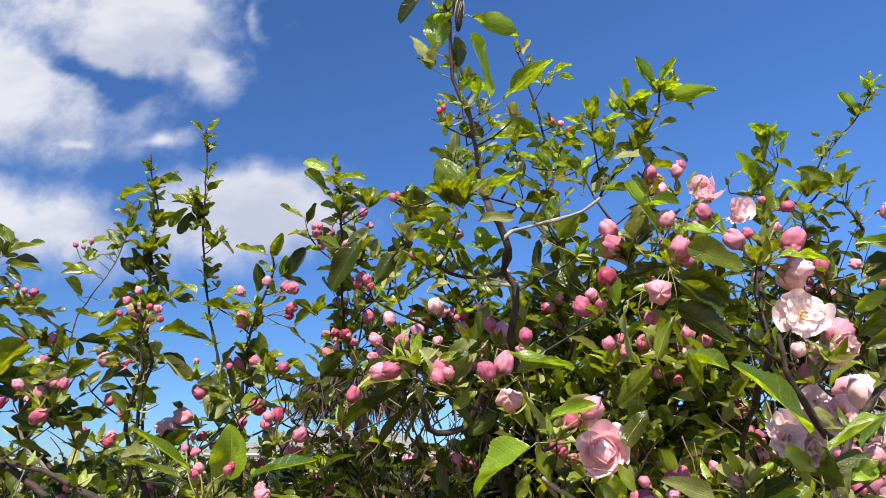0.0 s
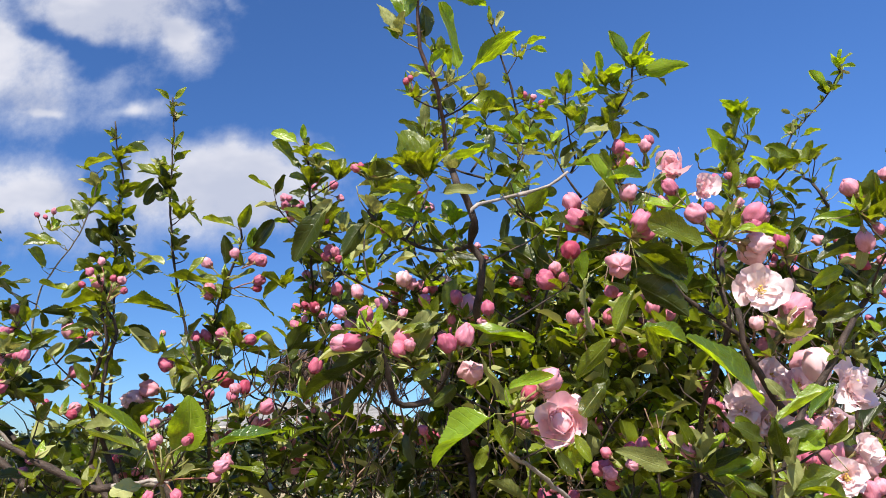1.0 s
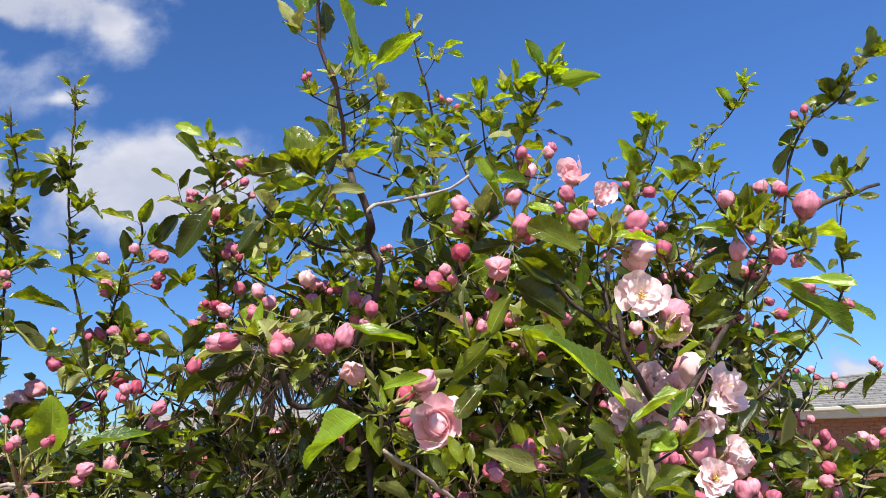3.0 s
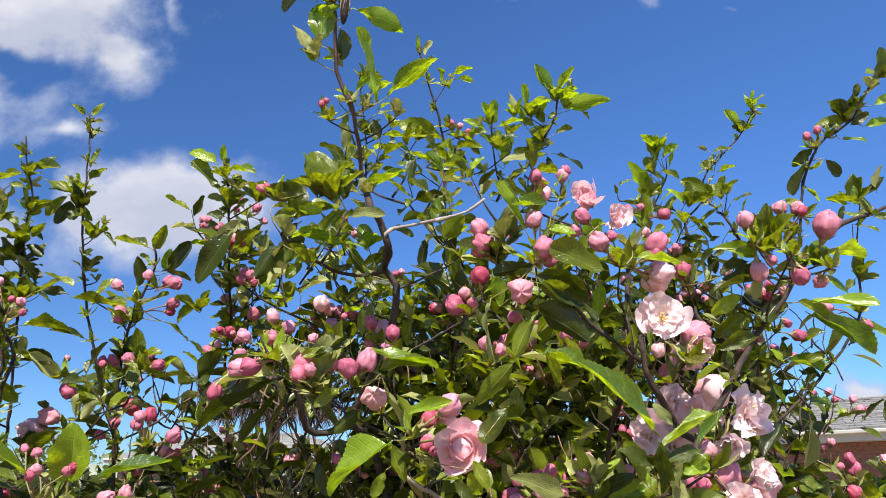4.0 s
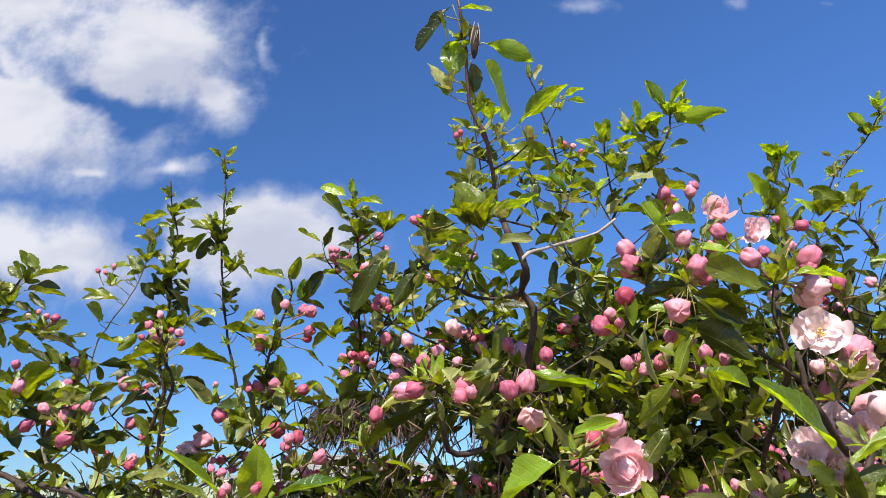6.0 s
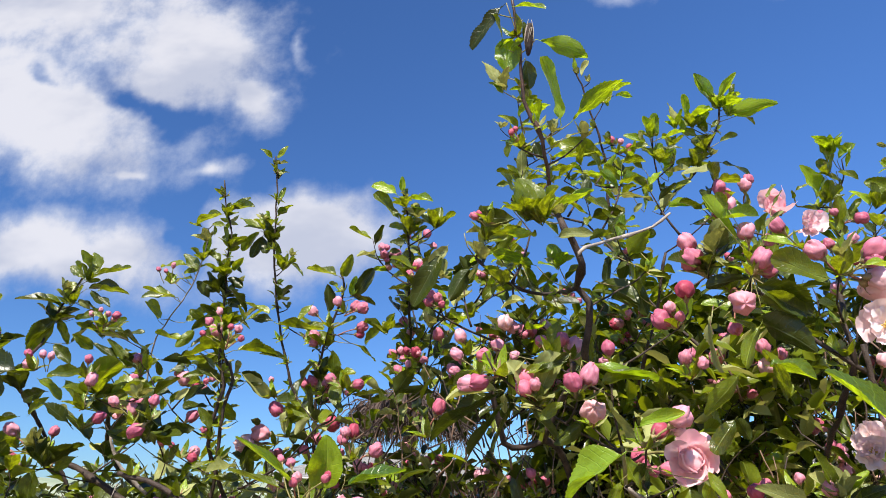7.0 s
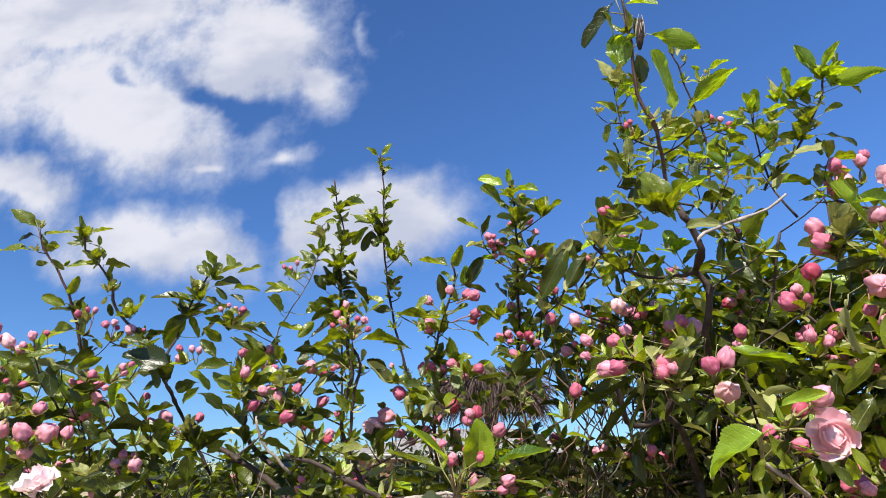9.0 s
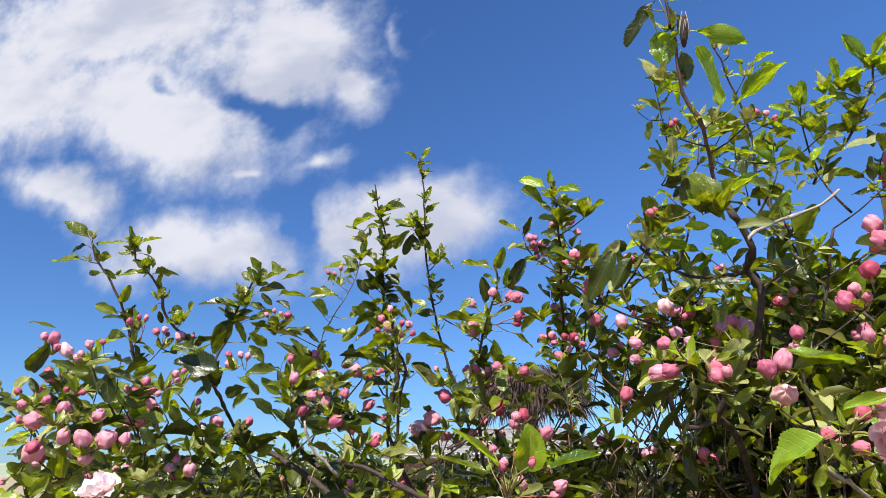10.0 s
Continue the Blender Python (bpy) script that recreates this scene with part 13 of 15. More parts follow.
spur((-0.004, 0.715, 1.723), (0.011, 0.689, 1.698), 0.0007)
spur((-0.023, 0.689, 1.728), (-0.017, 0.682, 1.714), 0.0007)
spur((0.06, 0.686, 1.706), (0.046, 0.68, 1.731), 0.0007)
spur((0.06, 0.686, 1.706), (0.051, 0.686, 1.715), 0.0007)
spur((0.083, 0.656, 1.743), (0.069, 0.675, 1.75), 0.0007)
spur((-0.019, 0.696, 1.727), (-0.048, 0.719, 1.746), 0.0007)
spur((0.143, 0.731, 1.74), (0.106, 0.747, 1.766), 0.0007)
spur((0.13, 0.728, 1.727), (0.127, 0.756, 1.742), 0.0007)
spur((0.149, 0.733, 1.747), (0.14, 0.749, 1.766), 0.0007)
spur((0.143, 0.731, 1.74), (0.133, 0.753, 1.754), 0.0007)
spur((0.161, 0.777, 1.717), (0.183, 0.764, 1.73), 0.0007)
spur((0.041, 0.749, 1.722), (0.083, 0.762, 1.718), 0.0007)
spur((0.117, 0.722, 1.718), (0.089, 0.756, 1.736), 0.0007)
spur((0.159, 0.78, 1.709), (0.139, 0.765, 1.718), 0.0007)
spur((0.021, 0.738, 1.72), (0.008, 0.745, 1.753), 0.0007)
spur((0.041, 0.749, 1.722), (0.058, 0.764, 1.706), 0.0007)
spur((0.157, 0.782, 1.701), (0.17, 0.771, 1.707), 0.0007)
spur((0.039, 0.757, 1.723), (0.051, 0.766, 1.7), 0.0007)
spur((0.048, 0.518, 1.571), (0.053, 0.519, 1.601), 0.0004)
spur((0.046, 0.543, 1.595), (0.045, 0.517, 1.606), 0.0004)
spur((0.048, 0.518, 1.571), (0.068, 0.527, 1.58), 0.0004)
spur((0.043, 0.535, 1.562), (0.052, 0.534, 1.557), 0.0004)
spur((0.046, 0.526, 1.567), (0.04, 0.528, 1.573), 0.0004)
spur((0.019, 0.533, 1.569), (0.018, 0.52, 1.592), 0.0004)
spur((0.019, 0.533, 1.569), (0.008, 0.519, 1.592), 0.0004)
spur((0.019, 0.533, 1.569), (-0.009, 0.547, 1.584), 0.0004)
spur((0.019, 0.533, 1.569), (-0.002, 0.551, 1.575), 0.0004)
spur((0.019, 0.533, 1.569), (0.005, 0.552, 1.571), 0.0004)
spur((0.03, 0.561, 1.568), (0.014, 0.553, 1.571), 0.0004)
spur((0.03, 0.539, 1.603), (-0.015, 0.536, 1.616), 0.0004)
spur((0.03, 0.561, 1.568), (0.025, 0.552, 1.575), 0.0004)
spur((0.09, 0.492, 1.535), (0.077, 0.491, 1.534), 0.0004)
spur((0.088, 0.518, 1.528), (0.073, 0.497, 1.516), 0.0004)
spur((0.09, 0.492, 1.535), (0.084, 0.487, 1.549), 0.0004)
spur((0.088, 0.518, 1.528), (0.117, 0.502, 1.511), 0.0004)
spur((0.088, 0.518, 1.528), (0.127, 0.501, 1.516), 0.0004)
spur((0.175, 0.496, 1.656), (0.171, 0.485, 1.647), 0.0004)
spur((0.175, 0.496, 1.656), (0.166, 0.492, 1.626), 0.0004)
spur((0.175, 0.496, 1.656), (0.143, 0.489, 1.629), 0.0004)
spur((0.175, 0.496, 1.656), (0.15, 0.491, 1.624), 0.0004)
spur((0.175, 0.496, 1.656), (0.177, 0.494, 1.622), 0.0004)
spur((0.25, 0.532, 1.666), (0.245, 0.486, 1.659), 0.0004)
spur((0.175, 0.496, 1.656), (0.212, 0.495, 1.626), 0.0004)
spur((0.234, 0.435, 1.526), (0.246, 0.456, 1.537), 0.0004)
spur((0.261, 0.434, 1.515), (0.265, 0.461, 1.528), 0.0004)
spur((0.229, 0.432, 1.5), (0.231, 0.423, 1.506), 0.0004)
spur((0.239, 0.433, 1.505), (0.237, 0.422, 1.512), 0.0004)
spur((0.228, 0.43, 1.509), (0.222, 0.42, 1.515), 0.0004)
spur((0.229, 0.432, 1.5), (0.219, 0.423, 1.506), 0.0004)
spur((0.261, 0.434, 1.515), (0.256, 0.419, 1.524), 0.0004)
spur((0.205, 0.487, 1.498), (0.19, 0.485, 1.499), 0.0004)
spur((0.205, 0.487, 1.498), (0.201, 0.482, 1.512), 0.0004)
spur((0.219, 0.483, 1.49), (0.229, 0.489, 1.495), 0.0004)
spur((0.393, 0.566, 1.648), (0.413, 0.565, 1.649), 0.0007)
spur((0.401, 0.555, 1.686), (0.411, 0.555, 1.687), 0.0007)
spur((0.403, 0.558, 1.675), (0.379, 0.557, 1.685), 0.0007)
spur((0.402, 0.55, 1.704), (0.397, 0.543, 1.731), 0.0007)
spur((0.402, 0.55, 1.704), (0.409, 0.55, 1.704), 0.0007)
spur((0.399, 0.564, 1.656), (0.391, 0.561, 1.668), 0.0007)
spur((0.381, 0.571, 1.633), (0.368, 0.57, 1.64), 0.0007)
spur((0.387, 0.569, 1.64), (0.363, 0.566, 1.654), 0.0007)
spur((0.399, 0.564, 1.656), (0.377, 0.56, 1.672), 0.0007)
spur((0.371, 0.576, 1.619), (0.378, 0.574, 1.622), 0.0007)
spur((0.364, 0.539, 1.69), (0.348, 0.557, 1.69), 0.0007)
spur((0.325, 0.587, 1.667), (0.342, 0.563, 1.668), 0.0007)
spur((0.554, 0.73, 1.861), (0.568, 0.729, 1.864), 0.0007)
spur((0.581, 0.72, 1.891), (0.586, 0.722, 1.885), 0.0007)
spur((0.608, 0.71, 1.922), (0.605, 0.708, 1.93), 0.0007)
spur((0.608, 0.71, 1.922), (0.626, 0.709, 1.923), 0.0007)
spur((0.6, 0.715, 1.906), (0.613, 0.716, 1.899), 0.0007)
spur((0.54, 0.749, 1.798), (0.586, 0.748, 1.792), 0.0007)
spur((0.543, 0.74, 1.827), (0.542, 0.739, 1.833), 0.0007)
spur((0.602, 0.761, 1.742), (0.599, 0.748, 1.789), 0.0007)
spur((0.574, 0.722, 1.887), (0.564, 0.719, 1.898), 0.0007)
spur((0.6, 0.715, 1.906), (0.593, 0.714, 1.912), 0.0007)
spur((0.599, 0.78, 1.675), (0.604, 0.779, 1.679), 0.0007)
spur((0.57, 0.794, 1.632), (0.536, 0.789, 1.656), 0.0007)
spur((0.554, 0.8, 1.613), (0.536, 0.795, 1.634), 0.0007)
spur((0.488, 0.801, 1.62), (0.52, 0.794, 1.64), 0.0007)
spur((0.565, 0.796, 1.625), (0.559, 0.796, 1.628), 0.0007)
spur((0.489, 0.806, 1.604), (0.504, 0.802, 1.615), 0.0007)
spur((0.488, 0.797, 1.636), (0.494, 0.795, 1.64), 0.0007)
spur((0.489, 0.806, 1.604), (0.468, 0.804, 1.615), 0.0007)
spur((0.507, 0.783, 1.683), (0.525, 0.778, 1.697), 0.0007)
spur((0.586, 0.787, 1.653), (0.591, 0.787, 1.653), 0.0007)
spur((0.261, 0.434, 1.515), (0.262, 0.418, 1.546), 0.0004)
spur((0.25, 0.433, 1.51), (0.255, 0.427, 1.514), 0.0004)
spur((0.261, 0.434, 1.515), (0.269, 0.43, 1.501), 0.0004)
spur((0.228, 0.43, 1.509), (0.233, 0.428, 1.516), 0.0004)
spur((0.228, 0.43, 1.509), (0.213, 0.427, 1.52), 0.0004)
spur((0.232, 0.442, 1.465), (0.27, 0.434, 1.486), 0.0004)
spur((0.23, 0.434, 1.492), (0.241, 0.433, 1.495), 0.0004)
spur((0.231, 0.439, 1.474), (0.22, 0.437, 1.483), 0.0004)
spur((0.234, 0.435, 1.526), (0.227, 0.424, 1.531), 0.0004)
spur((0.234, 0.435, 1.526), (0.237, 0.421, 1.537), 0.0004)
spur((0.231, 0.439, 1.474), (0.246, 0.437, 1.479), 0.0004)
spur((0.23, 0.437, 1.484), (0.208, 0.434, 1.496), 0.0004)
spur((0.563, 0.864, 1.568), (0.547, 0.857, 1.595), 0.0007)
spur((0.562, 0.867, 1.558), (0.548, 0.865, 1.568), 0.0007)
spur((0.562, 0.867, 1.558), (0.603, 0.86, 1.575), 0.0007)
spur((0.579, 0.894, 1.522), (0.597, 0.881, 1.501), 0.0007)
spur((0.579, 0.894, 1.522), (0.598, 0.885, 1.488), 0.0007)
spur((0.563, 0.864, 1.568), (0.526, 0.859, 1.595), 0.0007)
spur((0.579, 0.894, 1.522), (0.576, 0.879, 1.515), 0.0007)
spur((-0.942, 0.843, 1.878), (-0.951, 0.838, 1.884), 0.0007)
spur((-0.94, 0.849, 1.862), (-0.957, 0.845, 1.86), 0.0007)
spur((-0.928, 0.859, 1.841), (-0.932, 0.858, 1.84), 0.0007)
spur((-0.905, 0.885, 1.782), (-0.907, 0.883, 1.787), 0.0007)
spur((-0.901, 0.892, 1.767), (-0.909, 0.889, 1.77), 0.0007)
spur((-0.871, 0.862, 1.88), (-0.861, 0.862, 1.888), 0.0007)
spur((-0.849, 0.885, 1.831), (-0.847, 0.883, 1.838), 0.0007)
spur((-0.836, 0.903, 1.789), (-0.844, 0.901, 1.789), 0.0007)
spur((-0.833, 0.91, 1.77), (-0.843, 0.905, 1.778), 0.0007)
spur((-0.818, 0.922, 1.747), (-0.806, 0.922, 1.756), 0.0007)
spur((-0.895, 0.909, 1.721), (-0.89, 0.909, 1.724), 0.0007)
spur((-0.896, 0.903, 1.737), (-0.885, 0.903, 1.747), 0.0007)
spur((-0.868, 0.871, 1.856), (-0.851, 0.872, 1.867), 0.0007)
spur((-0.886, 0.907, 1.711), (-0.876, 0.915, 1.72), 0.0007)
spur((-0.806, 0.929, 1.736), (-0.821, 0.926, 1.734), 0.0007)
spur((-0.92, 0.866, 1.827), (-0.91, 0.866, 1.834), 0.0007)
spur((-0.782, 1.082, 1.86), (-0.753, 1.064, 1.876), 0.0007)
spur((-0.785, 1.08, 1.852), (-0.747, 1.068, 1.871), 0.0007)
spur((-0.788, 1.078, 1.845), (-0.762, 1.067, 1.86), 0.0007)
spur((-0.793, 1.075, 1.83), (-0.76, 1.073, 1.845), 0.0007)
spur((-0.801, 1.071, 1.807), (-0.794, 1.075, 1.81), 0.0007)
spur((-0.809, 1.069, 1.783), (-0.783, 1.084, 1.793), 0.0007)
spur((-0.806, 1.07, 1.791), (-0.801, 1.078, 1.795), 0.0007)
spur((-0.793, 1.075, 1.83), (-0.752, 1.087, 1.811), 0.0007)
spur((-0.818, 1.067, 1.75), (-0.789, 1.096, 1.753), 0.0007)
spur((-0.801, 1.071, 1.807), (-0.766, 1.077, 1.826), 0.0007)
spur((-0.556, 1.032, 1.804), (-0.563, 1.015, 1.811), 0.0007)
spur((-0.581, 1.045, 1.78), (-0.58, 1.024, 1.773), 0.0007)
spur((-0.476, 1.034, 1.754), (-0.509, 1.044, 1.77), 0.0007)
spur((-0.581, 1.045, 1.78), (-0.547, 1.034, 1.77), 0.0007)
spur((-0.474, 1.024, 1.788), (-0.506, 1.032, 1.808), 0.0007)
spur((-0.388, 0.846, 1.676), (-0.383, 0.874, 1.689), 0.0007)
spur((-0.385, 0.84, 1.694), (-0.369, 0.865, 1.727), 0.0007)
spur((-0.375, 0.86, 1.641), (-0.381, 0.885, 1.657), 0.0007)
spur((-0.378, 0.862, 1.634), (-0.368, 0.892, 1.65), 0.0007)
spur((-0.338, 0.92, 1.632), (-0.344, 0.9, 1.646), 0.0007)
spur((-0.384, 0.858, 1.64), (-0.399, 0.882, 1.653), 0.0007)
spur((-0.384, 0.858, 1.64), (-0.414, 0.875, 1.661), 0.0007)
spur((-0.389, 0.863, 1.625), (-0.416, 0.88, 1.646), 0.0007)
spur((-0.388, 0.875, 1.585), (-0.38, 0.906, 1.599), 0.0007)
spur((-0.385, 0.84, 1.694), (-0.41, 0.86, 1.708), 0.0007)
spur((-0.388, 0.846, 1.676), (-0.427, 0.86, 1.692), 0.0007)
spur((-0.412, 0.887, 1.535), (-0.432, 0.909, 1.544), 0.0007)
spur((-0.401, 0.889, 1.545), (-0.391, 0.916, 1.56), 0.0007)
spur((-0.4, 0.872, 1.596), (-0.418, 0.889, 1.614), 0.0007)
spur((-0.32, 0.928, 1.612), (-0.315, 0.916, 1.622), 0.0007)
spur((-0.289, 0.935, 1.626), (-0.291, 0.923, 1.622), 0.0007)
spur((-0.422, 0.808, 1.54), (-0.395, 0.781, 1.553), 0.0007)
spur((-0.422, 0.808, 1.54), (-0.403, 0.784, 1.539), 0.0007)
spur((-0.422, 0.808, 1.54), (-0.436, 0.767, 1.559), 0.0007)
spur((-0.422, 0.808, 1.54), (-0.39, 0.79, 1.532), 0.0007)
spur((0.316, 1.032, 2.058), (0.286, 1.025, 2.073), 0.0011)
spur((0.299, 1.041, 2.027), (0.313, 1.041, 2.03), 0.0011)
spur((0.73, 1.137, 2.163), (0.724, 1.135, 2.167), 0.0011)
spur((0.649, 1.143, 2.061), (0.648, 1.164, 2.062), 0.0011)
spur((0.442, 0.982, 1.908), (0.44, 0.969, 1.908), 0.0011)
spur((0.569, 0.988, 1.892), (0.571, 0.973, 1.92), 0.0011)
spur((-0.039, 0.672, 1.739), (-0.028, 0.668, 1.752), 0.0011)
spur((-0.019, 0.696, 1.727), (-0.011, 0.684, 1.709), 0.0011)
spur((-0.152, 0.9, 1.84), (-0.113, 0.877, 1.855), 0.0011)
spur((-0.158, 0.942, 1.795), (-0.121, 0.898, 1.79), 0.0011)
spur((-0.121, 0.898, 1.79), (-0.106, 0.899, 1.79), 0.0011)
spur((-0.395, 1.008, 1.883), (-0.403, 1.004, 1.891), 0.0011)
spur((-0.394, 1.022, 1.841), (-0.382, 1.02, 1.85), 0.0011)
spur((-0.473, 1.018, 1.804), (-0.483, 1.015, 1.812), 0.0011)
spur((-0.477, 1.04, 1.738), (-0.489, 1.036, 1.746), 0.0011)
spur((-0.481, 1.056, 1.688), (-0.498, 1.052, 1.696), 0.0011)
spur((-0.482, 1.062, 1.671), (-0.479, 1.06, 1.675), 0.0011)
spur((-0.286, 0.96, 1.704), (-0.278, 0.961, 1.711), 0.0011)
spur((-0.165, 0.994, 1.754), (-0.169, 1.004, 1.77), 0.0011)
spur((-0.171, 1.025, 1.707), (-0.165, 1.025, 1.707), 0.0011)
spur((-0.134, 0.913, 1.791), (-0.155, 0.893, 1.797), 0.0011)
spur((-0.9, 0.895, 1.76), (-0.893, 0.896, 1.761), 0.0011)
spur((-0.787, 0.94, 1.712), (-0.795, 0.939, 1.715), 0.0011)
spur((-0.75, 0.94, 1.671), (-0.73, 0.932, 1.646), 0.0011)
spur((-0.889, 0.924, 1.682), (-0.89, 0.922, 1.688), 0.0011)
spur((-0.392, 0.981, 2), (-0.39, 0.986, 1.999), 0.0011)
spur((-0.382, 1.02, 1.85), (-0.373, 1.028, 1.876), 0.0011)
spur((-0.39, 1.04, 1.785), (-0.38, 1.054, 1.795), 0.0011)
spur((-0.502, 0.989, 1.887), (-0.5, 0.988, 1.891), 0.0011)
spur((-0.473, 1.015, 1.813), (-0.444, 1.012, 1.829), 0.0011)
spur((-0.476, 1.032, 1.763), (-0.471, 1.032, 1.763), 0.0011)
spur((0.008, 0.986, 2.096), (0.014, 0.976, 2.104), 0.0011)
spur((0.036, 0.623, 1.816), (0.072, 0.609, 1.835), 0.0011)
spur((0.032, 0.606, 1.835), (0.042, 0.604, 1.842), 0.0011)
spur((0.018, 1.016, 2.016), (0.058, 1.001, 2.036), 0.0011)
spur((0.109, 0.964, 2.123), (0.121, 0.962, 2.132), 0.0011)
spur((0.223, 1.036, 2.029), (0.249, 1.033, 2.042), 0.0011)
spur((0.221, 1.03, 2.045), (0.217, 0.99, 2.065), 0.0011)
spur((0.159, 1, 2.022), (0.181, 1.004, 2.014), 0.0011)
spur((0.143, 1.016, 1.972), (0.136, 1.016, 1.972), 0.0011)
spur((0.075, 1.008, 1.982), (0.097, 0.999, 2.014), 0.0011)
spur((0.01, 0.992, 2.08), (0.027, 0.981, 2.091), 0.0011)
spur((0.031, 1.011, 2.023), (0.026, 1.002, 2.027), 0.0011)
spur((0.018, 1.028, 1.982), (0.012, 1.016, 1.984), 0.0011)
spur((0.082, 1.005, 1.993), (0.057, 1.007, 2.019), 0.0011)
spur((0.012, 1.016, 1.984), (-0.005, 1.01, 1.997), 0.0011)
spur((0.017, 1.037, 1.955), (0.034, 1.023, 1.968), 0.0011)
spur((0.137, 0.997, 2.029), (0.151, 0.996, 2.035), 0.0011)
spur((0.151, 0.996, 2.035), (0.159, 0.996, 2.035), 0.0011)
spur((-0.936, 0.852, 1.855), (-0.949, 0.847, 1.857), 0.0011)
spur((-0.793, 1.075, 1.83), (-0.797, 1.064, 1.842), 0.0011)
spur((-0.801, 1.071, 1.807), (-0.783, 1.076, 1.816), 0.0011)
spur((-0.809, 1.069, 1.783), (-0.812, 1.079, 1.785), 0.0011)
spur((-0.387, 0.843, 1.685), (-0.381, 0.843, 1.687), 0.0011)
spur((-0.481, 0.806, 1.602), (-0.48, 0.739, 1.607), 0.0011)
spur((-0.48, 0.762, 1.605), (-0.435, 0.751, 1.607), 0.0011)
spur((-0.577, 0.918, 1.519), (-0.602, 0.841, 1.535), 0.0011)
spur((0.602, 0.761, 1.742), (0.608, 0.741, 1.811), 0.0011)
spur((0.526, 0.729, 1.5), (0.532, 0.728, 1.503), 0.0011)
spur((0.489, 0.808, 1.596), (0.498, 0.806, 1.602), 0.0011)
spur((0.019, 0.533, 1.569), (-0.007, 0.525, 1.589), 0.0011)
spur((-0.007, 0.525, 1.589), (-0.019, 0.517, 1.608), 0.0011)
spur((0.282, 0.608, 1.699), (0.287, 0.607, 1.704), 0.0011)
spur((0.154, 0.534, 1.667), (0.158, 0.529, 1.684), 0.0011)
spur((-0.164, 0.56, 1.496), (-0.145, 0.536, 1.509), 0.0011)
spur((-0.422, 0.808, 1.54), (-0.447, 0.807, 1.587), 0.0011)
spur((-0.277, 0.943, 1.641), (-0.255, 0.918, 1.656), 0.0011)
spur((0.135, 0.961, 1.475), (0.123, 1.057, 1.506), 0.0016)
spur((0.135, 0.961, 1.475), (0.029, 0.985, 1.485), 0.0016)
spur((0.123, 1.057, 1.506), (0.135, 1.186, 1.571), 0.0016)
spur((-0.3, 1.048, 1.431), (-0.212, 1.074, 1.479), 0.0016)
spur((0.123, 1.057, 1.506), (0.205, 1.047, 1.563), 0.0016)
spur((-0.164, 1.094, 1.499), (-0.189, 1.077, 1.513), 0.0016)
spur((-0.242, 1.065, 1.463), (-0.224, 1.159, 1.468), 0.0016)
spur((0.064, 0.87, 1.499), (0.024, 0.894, 1.492), 0.0016)
spur((-0.164, 1.094, 1.499), (-0.139, 1.052, 1.51), 0.0016)
spur((0.029, 0.985, 1.485), (0.035, 1.024, 1.457), 0.0016)
spur((-0.224, 1.159, 1.468), (-0.152, 1.225, 1.49), 0.0016)
spur((-0.164, 1.094, 1.499), (-0.149, 1.143, 1.507), 0.0016)
spur((0.035, 1.024, 1.457), (0.075, 1.074, 1.468), 0.0016)
spur((0.029, 0.985, 1.485), (-0.003, 0.971, 1.488), 0.0016)
spur((0.075, 1.074, 1.468), (0.009, 1.123, 1.493), 0.0016)
spur((0.009, 1.123, 1.493), (0.016, 1.2, 1.512), 0.0016)
spur((0.127, 1.099, 1.528), (0.113, 1.069, 1.569), 0.0016)
spur((-0.139, 1.052, 1.51), (-0.189, 0.956, 1.555), 0.0016)
spur((-0.003, 0.971, 1.488), (-0.06, 1.009, 1.55), 0.0016)
spur((-0.149, 1.143, 1.507), (-0.074, 1.174, 1.564), 0.0016)
spur((-0.212, 1.074, 1.479), (-0.204, 1.041, 1.496), 0.0016)
spur((0.15, 1.054, 1.525), (0.194, 1.099, 1.512), 0.0016)
spur((-0.022, 0.984, 1.509), (-0.004, 1.051, 1.535), 0.0016)
spur((0.177, 1.05, 1.544), (0.17, 1.097, 1.569), 0.0016)
spur((0.135, 1.186, 1.571), (0.142, 1.211, 1.54), 0.0016)
spur((0.061, 1.057, 1.465), (0.061, 1.051, 1.484), 0.0016)
spur((-0.022, 0.984, 1.509), (-0.033, 0.995, 1.513), 0.0016)
spur((0.131, 0.993, 1.486), (0.188, 1.004, 1.482), 0.0016)
spur((-0.212, 1.074, 1.479), (-0.2, 1.074, 1.449), 0.0016)
spur((-0.166, 1.086, 1.523), (-0.193, 1.113, 1.545), 0.0016)
spur((-0.124, 1.153, 1.526), (-0.094, 1.127, 1.542), 0.0016)
spur((0.188, 1.004, 1.482), (0.19, 1.024, 1.512), 0.0016)
spur((-0.06, 1.009, 1.55), (-0.024, 0.933, 1.62), 0.0016)
spur((-0.074, 1.174, 1.564), (-0.119, 1.153, 1.652), 0.0016)
spur((0.113, 1.069, 1.569), (0.092, 1.036, 1.613), 0.0016)
spur((0.141, 0.821, 1.641), (0.094, 0.837, 1.672), 0.0016)
spur((0.099, 1.047, 1.598), (0.102, 1.116, 1.659), 0.0016)
spur((0.102, 1.116, 1.659), (0.145, 1.137, 1.736), 0.0016)
spur((0.092, 1.036, 1.613), (0.054, 1.038, 1.621), 0.0016)
spur((0.037, 0.932, 1.703), (0.026, 0.926, 1.706), 0.0016)
spur((0.054, 1.038, 1.621), (0.028, 1.121, 1.647), 0.0016)
spur((-0.024, 0.933, 1.62), (-0.004, 0.966, 1.673), 0.0016)
